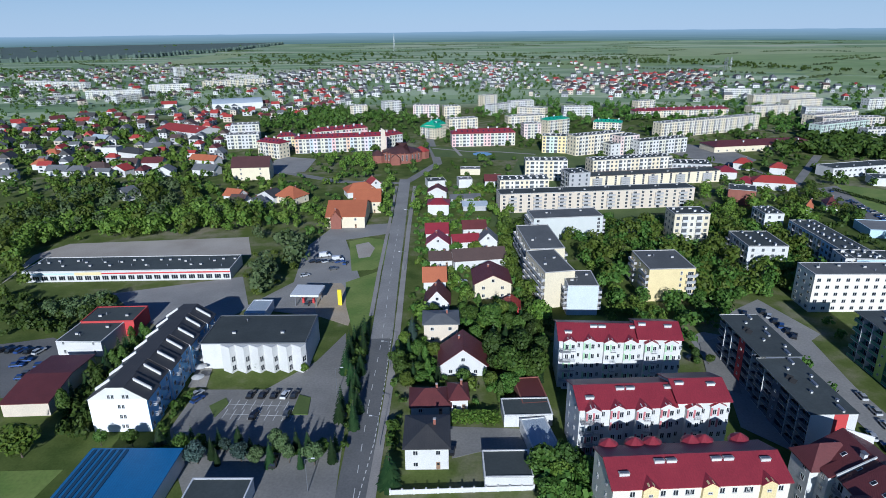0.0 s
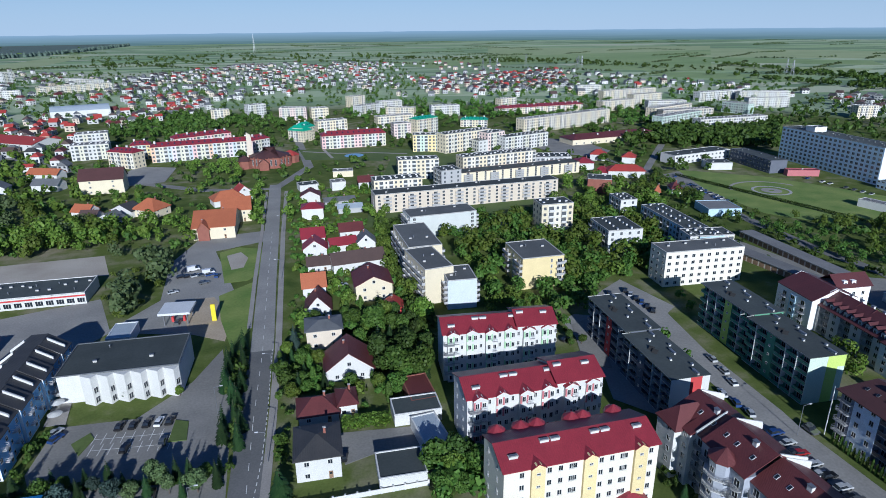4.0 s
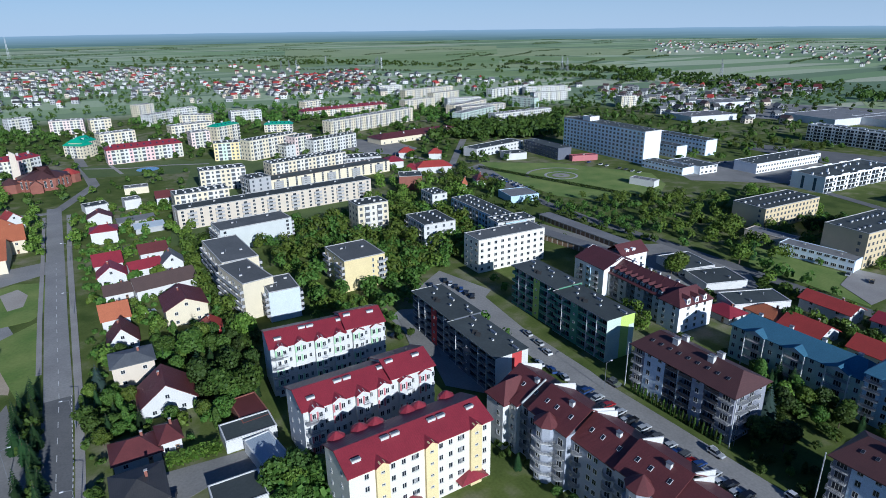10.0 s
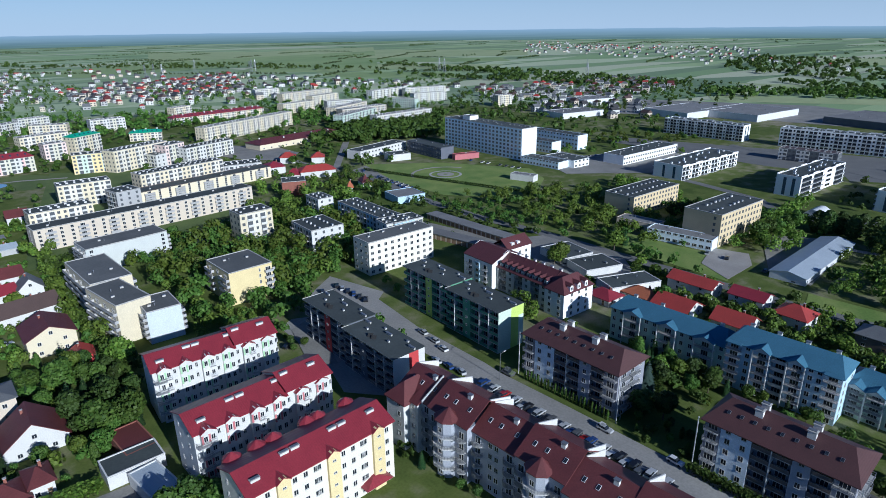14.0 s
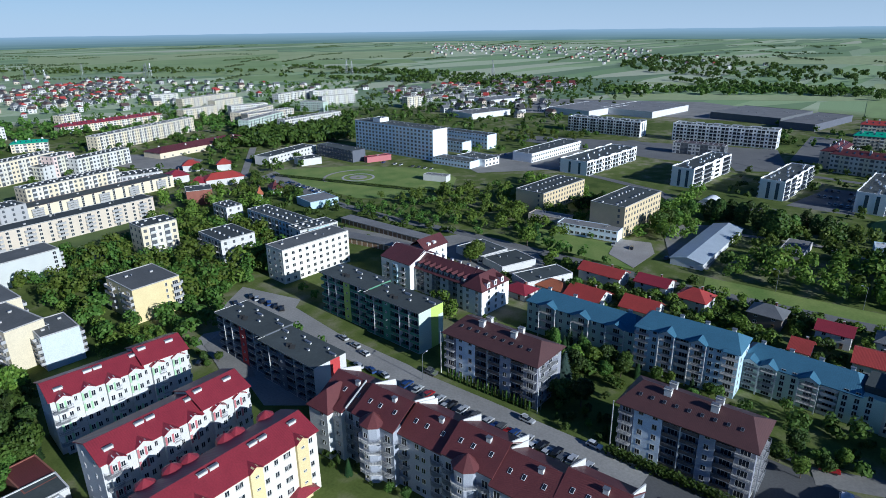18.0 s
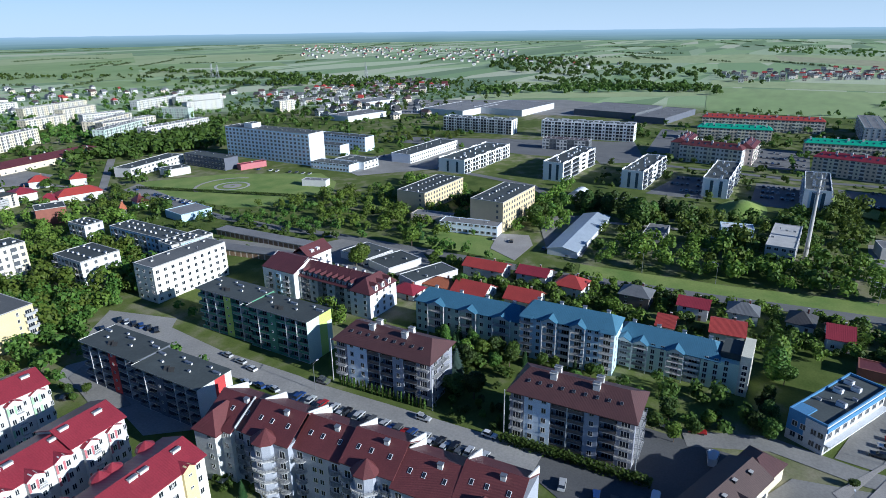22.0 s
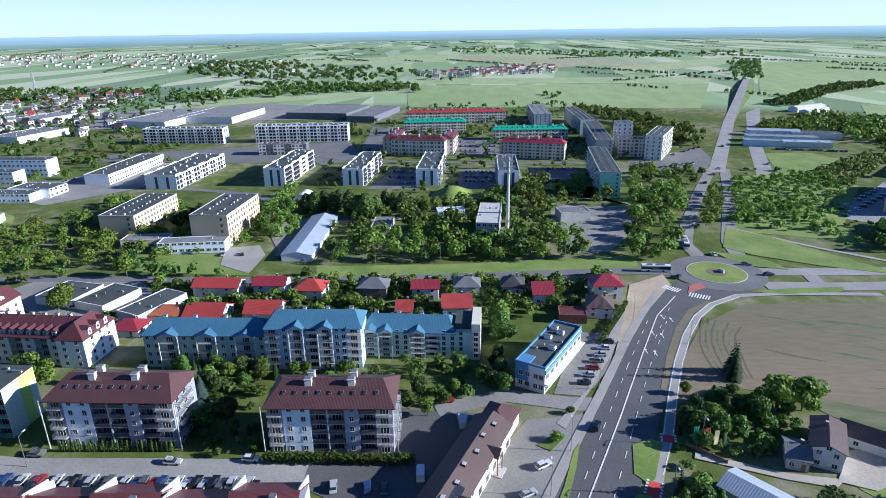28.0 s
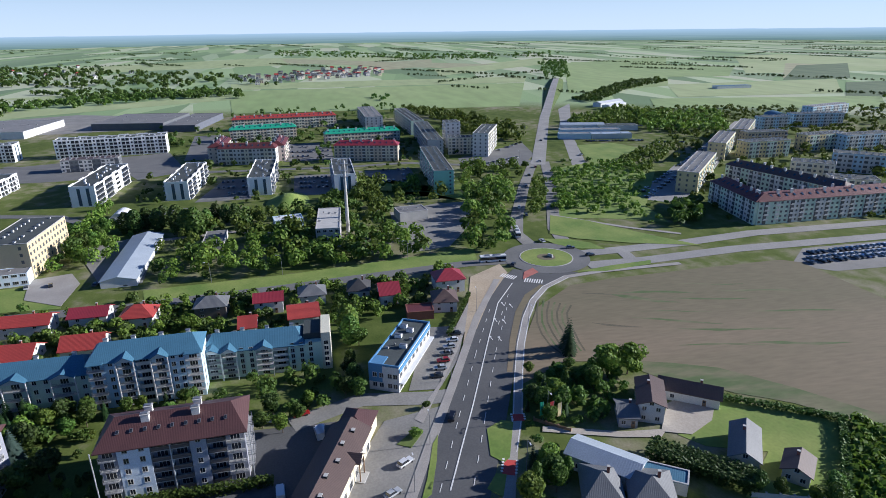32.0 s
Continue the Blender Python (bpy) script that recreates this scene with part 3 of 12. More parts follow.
# ---------- trees ----------
def crown_shape(seed, height, radius, kind):
    rnd = random.Random(seed)
    s = Shape()

    def leaf(p, size, out=None):
        u = Vector((rnd.uniform(-1, 1), rnd.uniform(-1, 1), rnd.uniform(-0.6, 0.6))).normalized()
        if out is not None:
            u = (out.normalized() + u * 0.55).normalized()
        v = u.orthogonal()
        v.rotate(Matrix.Rotation(rnd.uniform(0, 6.28), 3, u))
        w = u.cross(v)
        a, b = v * size, w * size * rnd.uniform(0.6, 1.0)
        p = Vector(p)
        s.face([tuple(p - a), tuple(p - b * 0.8), tuple(p + a), tuple(p + b)])
    if kind == "broad":
        lobes = []
        for i in range(11):
            a, r = rnd.uniform(0, 6.28), radius * rnd.uniform(0.15, 0.68)
            z = height * rnd.uniform(0.36, 0.8)
            lobes.append((r * math.cos(a), r * math.sin(a), z, radius * rnd.uniform(0.34, 0.58)))
        lobes.append((0, 0, height * 0.82, radius * 0.5))
        lobes.append((0, 0, height * 0.5, radius * 0.6))
        for cx, cy, cz, r in lobes:
            for i in range(150):
                q = Vector((rnd.gauss(0, 1), rnd.gauss(0, 1), rnd.gauss(0, 1))).normalized() * r * rnd.uniform(0.78, 1.08)
                leaf((cx + q.x, cy + q.y, max(height * 0.12, cz + q.z * 0.85)), rnd.uniform(0.2, 0.44) * radius / 4, q)
    elif kind == "spruce":
        n = 15
        for k in range(n):
            f = k / (n - 1)
            z, r = height * (0.08 + 0.9 * f), radius * (1 - f) ** 0.85 + 0.12
            for i in range(max(7, int(26 * (1 - f)) + 6)):
                a = rnd.uniform(0, 6.28)
                e = r * rnd.uniform(0.75, 1.1)
                c, sn = math.cos(a), math.sin(a)
                wd = 0.14 * r + 0.12
                s.face([(0.15 * c, 0.15 * sn, z + 0.1), (0.55 * e * c - wd * sn, 0.55 * e * sn + wd * c, z - 0.2 * e), (e * c, e * sn, z - 0.42 * e), (0.55 * e * c + wd * sn, 0.55 * e * sn - wd * c, z - 0.2 * e)])
    elif kind == "column":
        for i in range(750):
            f = rnd.random()
            r = radius * math.sin(math.pi * min(1, 0.12 + 0.86 * f)) ** 0.6 * rnd.uniform(0.7, 1.05)
            a = rnd.uniform(0, 6.28)
            leaf((r * math.cos(a), r * math.sin(a), height * (0.06 + 0.93 * f)), rnd.uniform(0.2, 0.42) * max(radius, 1) / 2, Vector((math.cos(a), math.sin(a), 0.3)))
    return s


def tree(x, y, height, kind="broad", mat="leaf", variant=0, label="", width=1.0):
    """One tree: a tapered trunk with limbs, and a crown of many small leaf clumps. Meshes are shared between alike trees."""
    base_r = {"broad": 4.2, "spruce": 2.6, "column": 1.7}[kind]
    base_h = {"broad": 10.0, "spruce": 12.0, "column": 9.0}[kind]

    def trunk():
        s = Shape()
        k = 0.22 if kind == "broad" else 0.14
        s.tube(0, 0, 0, base_h * 0.55, k, k * 0.55, 7)
        if kind == "broad":
            for i in range(5):
                a = i * 1.26 + variant
                s.tube(0.05 * math.cos(a), 0.05 * math.sin(a), base_h * (0.25 + 0.05 * i), base_h * (0.5 + 0.05 * i), 0.11, 0.04, 5, 0, 1.9 * math.cos(a), 1.9 * math.sin(a))
        else:
            s.tube(0, 0, base_h * 0.55, base_h * 0.93, k * 0.55, 0.03, 6)
        return s.mesh("trunk", ["bark"])
    tm = shared(("trunk", kind, variant), trunk)
    cm = shared(("crown", kind, variant, mat), lambda: crown_shape(variant * 17 + 3, base_h, base_r, kind).mesh("crown", [mat]))
    lab = label or {"broad": "leafy green deciduous tree", "spruce": "dark green conical spruce tree", "column": "slim columnar green tree"}[kind]
    top = new("tree")
    k = height / base_h
    top.matrix_basis = pose(x, y, 0, 0, 0, (x * 37 + y * 91) % 360) @ Matrix.Diagonal((k * width, k * width, k, 1))
    tagged(top, lab, "tree", "trees")
    part("trunk", tm, "", top)
    part("crown", cm, "", top)
    return top


def canopy_stuff(name, spots, mat, label, rnd, leaves=26, leaf=0.3):
    """Many far trees or shrubs as one mass: each has a few round lobes covered with leaf clumps. Spots of (x, y, height, radius)."""
    s = Shape()
    for x, y, h, r in spots:
        k = 3 if leaves < 60 else 5
        lobes = [(x, y, h * 0.66, r * 0.66)]
        for i in range(k):
            a = rnd.uniform(0, 6.28)
            lobes.append((x + 0.5 * r * math.cos(a), y + 0.5 * r * math.sin(a), h * rnd.uniform(0.3, 0.66), r * rnd.uniform(0.42, 0.6)))
        for i in range(leaves):
            cx, cy, cz, q = lobes[i % len(lobes)]
            a, e = rnd.uniform(0, 6.28), math.asin(rnd.uniform(-0.45, 1.0))
            nx, ny, nz = math.cos(a) * math.cos(e), math.sin(a) * math.cos(e), math.sin(e)
            px, py, pz = cx + q * nx, cy + q * ny, max(0.3, cz + q * nz * h * 0.42 / max(r, 0.1))
            u = Vector((nx + rnd.uniform(-0.5, 0.5), ny + rnd.uniform(-0.5, 0.5), nz + rnd.uniform(-0.4, 0.5))).normalized()
            v = u.orthogonal()
            w = u.cross(v)
            t, z = rnd.uniform(0, 6.28), rnd.uniform(0.7, 1.35) * leaf * r
            A = (v * math.cos(t) + w * math.sin(t)) * z
            Bv = (w * math.cos(t) - v * math.sin(t)) * z * rnd.uniform(0.6, 1.0)
            s.face([(px - A.x, py - A.y, pz - A.z), (px - Bv.x, py - Bv.y, pz - Bv.z), (px + A.x, py + A.y, pz + A.z), (px + Bv.x, py + Bv.y, pz + Bv.z)])
    return tagged(part(name, s, mat), label, "woodland", "", "stuff")


# ---------- cars ----------
def car_meshes(kind):
    s, g = Shape(), Shape()
    L, W = {"car": (4.3, 1.76), "estate": (4.6, 1.8), "van": (5.4, 2.0)}[kind]
    hb, ht = {"car": (0.86, 1.45), "estate": (0.9, 1.55), "van": (1.15, 2.3)}[kind]
    w = W / 2
    s.hull([(-L / 2, -w + 0.1, 0.28), (L / 2 - 0.1, -w + 0.1, 0.28), (L / 2 - 0.1, w - 0.1, 0.28), (-L / 2, w - 0.1, 0.28)],
           [(-L / 2 + 0.05, -w, 0.6), (L / 2, -w, 0.6), (L / 2, w, 0.6), (-L / 2 + 0.05, w, 0.6)])
    s.hull([(-L / 2 + 0.05, -w, 0.6), (L / 2, -w, 0.6), (L / 2, w, 0.6), (-L / 2 + 0.05, w, 0.6)],
           [(-L / 2 + 0.12, -w + 0.08, hb), (L / 2 - 0.25, -w + 0.08, hb - 0.05), (L / 2 - 0.25, w - 0.08, hb - 0.05), (-L / 2 + 0.12, w - 0.08, hb)])
    a, b = {"car": (-L / 2 + 0.35, 0.75), "estate": (-L / 2 + 0.15, 0.85), "van": (-L / 2 + 0.1, 1.9)}[kind]
    g.hull([(a, -w + 0.1, hb - 0.02), (b, -w + 0.1, hb - 0.04), (b, w - 0.1, hb - 0.04), (a, w - 0.1, hb - 0.02)],
           [(a + 0.4, -w + 0.26, ht - 0.06), (b - 0.7, -w + 0.26, ht - 0.06), (b - 0.7, w - 0.26, ht - 0.06), (a + 0.4, w - 0.26, ht - 0.06)])
    s.box(a + 0.38, b - 0.68, -w + 0.24, w - 0.24, ht - 0.06, ht)
    if kind == "van":
        s.box(a, b - 1.2, -w + 0.06, w - 0.06, hb - 0.05, ht - 0.02)
    wheel = Shape()
    k = 12
    for i in range(k):
        t0, t1 = math.tau * i / k, math.tau * (i + 1) / k
    ring = [(0.31 * math.cos(math.tau * i / k), 0.31 * math.sin(math.tau * i / k)) for i in range(k)]
    wheel.hull([(x, 0.1, z) for x, z in ring], [(x, -0.1, z) for x, z in ring])
    return s, g, wheel, L, w


def car(x, y, rot, paint="silver", kind="car", label=""):
    def make():
        s, g, wh, L, w = car_meshes(kind)
        return s.mesh("body", ["car_" + paint]), g.mesh("cabin", ["glass"]), wh.mesh("wheel", ["tyre"]), L, w
    b, g, wh, L, w = shared(("car", kind, paint), make)
    top = thing("van" if kind == "van" else "car", x, y, rot, label or "parked %s %s on the asphalt" % (paint, {"car": "hatchback car", "estate": "estate car", "van": "delivery van"}[kind]), "van" if kind == "van" else "car", "parked vehicles", "", 0.2)
    part("body", b, "", top)
    part("cabin_glass", g, "", top)
    for sx in (-0.31, 0.3):
        for sy in (-1, 1):
            part("wheel", wh, "", top, "", pose(sx * L, sy * (w - 0.08), 0.31))
    return top


# ---------- ground pieces ----------
OPEN_GROUND = []     # roads, yards and lawns that stay clear of garden trees


def ribbon(name, pts, width, mat, z=0.05, label="", category="road", closed=False, kind="structure", thick=0.06):
    """A road, path or strip along a line of plan points."""
    P = [Vector((a, b)) for a, b in pts]
    s = Shape()
    n = len(P)
    L, R = [], []
    for i, p in enumerate(P):
        if closed:
            d = P[(i + 1) % n] - P[i - 1]
        else:
            d = P[min(i + 1, n - 1)] - P[max(i - 1, 0)]
        d.normalize()
        o = Vector((-d.y, d.x)) * (width[i] if isinstance(width, (list, tuple)) else width) / 2
        L.append(p + o)
        R.append(p - o)
    for i in range(n if closed else n - 1):
        j = (i + 1) % n
        q = [R[i], R[j], L[j], L[i]]
        OPEN_GROUND.append([(v.x, v.y) for v in q])
        s.hull([(v.x, v.y, z - thick) for v in q], [(v.x, v.y, z) for v in q])
    return tagged(part(name, s, mat), label, category, "", kind)


def patch(name, pts, mat, z=0.03, label="", category="ground", thick=0.05):
    """A flat area of ground bounded by plan points."""
    area = sum(a[0] * b[1] - b[0] * a[1] for a, b in zip(pts, pts[1:] + pts[:1]))
    ring = pts if area > 0 else pts[::-1]
    OPEN_GROUND.append(pts)
    return tagged(part(name, Shape().solid(ring, z - thick, z), mat), label, category, "", "structure")


def dashes(name, pts, mat="marking", width=0.16, length=3.0, gap=5.0, z=0.25, label="white dashed lane line"):
    """Painted dashes along a line."""
    s = Shape()
    P = [Vector((a, b)) for a, b in pts]
    for p, q in zip(P, P[1:]):
        d = q - p
        L = d.length
        d.normalize()
        o = Vector((-d.y, d.x)) * width / 2
        t = 0.0
        while t < L - 0.5:
            a, b = p + d * t, p + d * min(t + length, L)
            r = [a - o, b - o, b + o, a + o]
            s.solid([(v.x, v.y) for v in r], z - 0.03, z)
            t += length + gap
    return tagged(part(name, s, mat), label, "road marking", "", "structure")


def arc(cx, cy, r, a0, a1, n=24):
    return [(cx + r * math.cos(radians(a0 + (a1 - a0) * i / n)), cy + r * math.sin(radians(a0 + (a1 - a0) * i / n))) for i in range(n + 1)]


def hedge(x0, y0, x1, y1, h=1.8, w=1.2, mat="leaf", label="dense clipped green garden hedge", name="hedge"):
    """A hedge: a dense run of leaf clumps."""
    rnd = random.Random(int(abs(x0 * 13 + y0 * 7)))
    s = Shape()
    L = math.hypot(x1 - x0, y1 - y0)
    ux, uy = (x1 - x0) / L, (y1 - y0) / L
    for i in range(int(L * 26 * w)):
        t, o = rnd.uniform(0, L), rnd.uniform(-w / 2, w / 2)
        z = h * max(rnd.random(), rnd.random())
        px, py = x0 + ux * t - uy * o, y0 + uy * t + ux * o
        k = rnd.uniform(0.2, 0.42)
        a, b = rnd.uniform(0, 3.14), rnd.uniform(-0.8, 0.8)
        c, sn = k * math.cos(a), k * math.sin(a)
        s.face([(px - c, py - sn, z - k * b), (px + sn, py - c, z), (px + c, py + sn, z + k * b), (px - sn, py + c, z + 0.3 * k)])
    return tagged(part(name, s, mat), label, "hedge", "hedges")


def lamp_post(x, y, rot=0, h=9.0):
    top = thing("street_lamp", x, y, rot, "grey metal street lamp with a single arm", "street lamp", "street lamps")
    part("pole", shared("pole", lambda: Shape().tube(0, 0, 0, 9, 0.11, 0.06, 8).mesh("pole", ["metal_grey"])), "", top)
    part("arm", shared("arm", lambda: Shape().hull([(0, -0.05, 8.8), (0, 0.05, 8.8), (0, 0.05, 8.9), (0, -0.05, 8.9)], [(1.6, -0.04, 9.2), (1.6, 0.04, 9.2), (1.6, 0.04, 9.28), (1.6, -0.04, 9.28)]).mesh("arm", ["metal_grey"])), "", top)
    part("lamp_head", shared("head", lambda: Shape().box(1.5, 2.3, -0.16, 0.16, 9.14, 9.3).mesh("lamp_head", ["metal_white"])), "", top)
    return top


# ---------- far things ----------
def inside(poly, x, y):
    hit = False
    for (x0, y0), (x1, y1) in zip(poly, poly[1:] + poly[:1]):
        if (y0 > y) != (y1 > y) and x < (x1 - x0) * (y - y0) / (y1 - y0) + x0:
            hit = not hit
    return hit


TAKEN = []


def claim(x, y, w, d, rot):
    """Notes a building's plan, so that scattered trees and houses keep off it."""
    TAKEN.append((x, y, w / 2 + 1.0, d / 2 + 1.0, math.cos(radians(rot)), math.sin(radians(rot))))


def is_free(x, y, r=1.5):
    for cx, cy, a, b, c, s in TAKEN:
        dx, dy = x - cx, y - cy
        if abs(dx) > a + b + r + 60 or abs(dy) > a + b + r + 60:
            continue
        if abs(dx * c + dy * s) < a + r and abs(-dx * s + dy * c) < b + r:
            return False
    return True


def spread(poly, count, seed, apart=4.0, r=1.5):
    """Random plan points in a polygon, off buildings and apart from each other."""
    rnd = random.Random(seed)
    xs, ys = [p[0] for p in poly], [p[1] for p in poly]
    got, tries = [], 0
    while len(got) < count and tries < count * 30:
        tries += 1
        x, y = rnd.uniform(min(xs), max(xs)), rnd.uniform(min(ys), max(ys))
        if inside(poly, x, y) and is_free(x, y, r) and all((x - a) ** 2 + (y - b) ** 2 > apart * apart for a, b in got[-400:]):
            got.append((x, y))
    return got


def grove(poly, count, seed, hmin=6, hmax=12, kinds=("broad",), mats=("leaf", "leaf_dark", "leaf_light"), apart=4.0):
    """Separate trees scattered over an area."""
    rnd = random.Random(seed + 99)
    for x, y in spread(poly, count, seed, apart):
        k = rnd.choice(kinds)
        m = {"spruce": "needle", "column": "leaf"}.get(k) or rnd.choice(mats)
        tree(x, y, rnd.uniform(hmin, hmax) * (1.15 if k == "spruce" else 1), k, m, rnd.randrange(4), width=rnd.uniform(0.85, 1.25))


def woods(name, poly, count, seed, hmin, hmax, mat="leaf", label="dense mass of green trees", leaves=26, apart=3.0, wide=0.42, leaf=0.3):
    rnd = random.Random(seed)
    sp = [(x, y, h, h * wide * rnd.uniform(0.8, 1.2)) for x, y in spread(poly, count, seed, apart) for h in (rnd.uniform(hmin, hmax),)]
    return canopy_stuff(name, sp, mat, label, rnd, leaves, leaf)


def gardens(name, poly, apart, seed, hmin, hmax, mat="leaf", label="garden trees and shrubs between the buildings", leaves=90, wide=0.45, leaf=0.18, share=1.0, clear=0.6):
    """Trees and shrubs that fill the free ground of an area, off buildings, roads, yards and lawns."""
    rnd = random.Random(seed)
    xs, ys = [p[0] for p in poly], [p[1] for p in poly]
    near = []
    for q in OPEN_GROUND:
        qx, qy = [p[0] for p in q], [p[1] for p in q]
        if max(qx) > min(xs) and min(qx) < max(xs) and max(qy) > min(ys) and min(qy) < max(ys):
            near.append((min(qx), max(qx), min(qy), max(qy), q))
    spots = []
    y = min(ys)
    while y < max(ys):
        x = min(xs)
        while x < max(xs):
            px, py = x + rnd.uniform(-0.5, 0.5) * apart, y + rnd.uniform(-0.5, 0.5) * apart
            h = rnd.uniform(hmin, hmax) * (1.25 if rnd.random() < 0.15 else 1)
            x += apart
            if rnd.random() > share or not inside(poly, px, py) or not is_free(px, py, clear):
                continue
            if any(a < px < b and c < py < d and inside(q, px, py) for a, b, c, d, q in near):
                continue
            spots.append((px, py, h, h * wide * rnd.uniform(0.8, 1.25)))
        y += apart
    return canopy_stuff(name, spots, mat, label, rnd, leaves, leaf)


def hedgerows(count, r0, r1, seed, angle=38.0):
    """Lines of trees and shrubs between the strip fields of the plain."""
    rnd = random.Random(seed)
    spots = []
    for i in range(count):
        a = radians(rnd.uniform(-55, 135))
        r = r0 + (r1 - r0) * rnd.random()
        x, y = r * math.cos(a), r * math.sin(a)
        t = radians(angle + rnd.choice((0, 0, 0, 90)) + rnd.uniform(-4, 4))
        L = rnd.uniform(60, 420)
        n = int(L / rnd.uniform(4, 8))
        for k in range(n):
            u = (k / max(1, n - 1) - 0.5) * L
            h = rnd.uniform(2.5, 5.5)
            px, py = x + u * math.cos(t) + rnd.uniform(-4, 4), y + u * math.sin(t) + rnd.uniform(-4, 4)
            if is_free(px, py, 8):
                spots.append((px, py, h, h * rnd.uniform(0.45, 0.75)))
    return canopy_stuff("hedgerow", spots, "leaf_grey", "lines of trees between distant fields", rnd, 9, 0.55)


ROOFS = ("roof_tile_red", "roof_maroon", "roof_grey", "roof_brown", "roof_grey", "roof_tile_red", "roof_black")


def far_houses(poly, count, seed, label, red=0.5, size=(7, 11), apart=13.0, h=(4, 7)):
    """A far quarter of small houses, as one mass: walls with window strips and pitched roofs."""
    rnd = random.Random(seed)
    s = Shape()
    mats = ["plaster_white", "plaster_beige", "plaster_grey", *ROOFS, "glass"]
    base = rnd.uniform(0, 90)
    for x, y in spread(poly, count, seed, apart, 3):
        claim(x, y, 7, 7, 0)
        w, d, hh = rnd.uniform(*size), rnd.uniform(*size) * 0.8, rnd.uniform(*h)
        a = radians(base + rnd.choice((0, 90)) + rnd.uniform(-8, 8))
        c, sn = math.cos(a), math.sin(a)
        wm = rnd.choice((0, 0, 1, 2))
        rm = 3 + (rnd.choice((0, 0, 1, 5)) if rnd.random() < red else rnd.choice((2, 3, 4, 6)))

        def P(u, v, z):
            return (x + u * c - v * sn, y + u * sn + v * c, z)
        A, Bq = w / 2, d / 2
        lo = [P(-A, -Bq, 0), P(A, -Bq, 0), P(A, Bq, 0), P(-A, Bq, 0)]
        hi = [P(-A, -Bq, hh), P(A, -Bq, hh), P(A, Bq, hh), P(-A, Bq, hh)]
        s.hull(lo, hi, wm)
        r = d * rnd.uniform(0.34, 0.5)
        i = rnd.choice((0, 0, d * 0.4))
        s.hull([P(-A - 0.4, -Bq - 0.4, hh), P(A + 0.4, -Bq - 0.4, hh), P(A + 0.4, Bq + 0.4, hh), P(-A - 0.4, Bq + 0.4, hh)],
               [P(-A - 0.4 + i, -0.05, hh + r), P(A + 0.4 - i, -0.05, hh + r), P(A + 0.4 - i, 0.05, hh + r), P(-A - 0.4 + i, 0.05, hh + r)], rm)
        for z in ((1.0, 2.3), (3.7, 5.0)):
            if z[1] < hh:
                for u0, u1 in ((-0.7, -0.3), (0.25, 0.7)):
                    for sg in (-1, 1):
                        v = sg * (Bq + 0.05)
                        s.face([P(u0 * A, v, z[0]), P(u1 * A, v, z[0]), P(u1 * A, v, z[1]), P(u0 * A, v, z[1])], len(mats) - 1)
                        v = sg * (A + 0.05)
                        s.face([P(v, u0 * Bq, z[0]), P(v, u1 * Bq, z[0]), P(v, u1 * Bq, z[1]), P(v, u0 * Bq, z[1])], len(mats) - 1)
    return tagged(part("housing_quarter", s, mats), label, "houses", "", "stuff")


SECOND_COAT = {"plaster_cream": "plaster_ivory", "plaster_white": "plaster_pale_cream", "plaster_pink": "plaster_pale_cream", "plaster_beige": "plaster_pale_cream", "plaster_grey": "plaster_white",
               "plaster_yellow": "plaster_pale_mint", "plaster_pale_blue": "plaster_white", "plaster_pale_mint": "plaster_white", "plaster_mint": "plaster_pale_mint", "plaster_ochre": "plaster_ochre"}


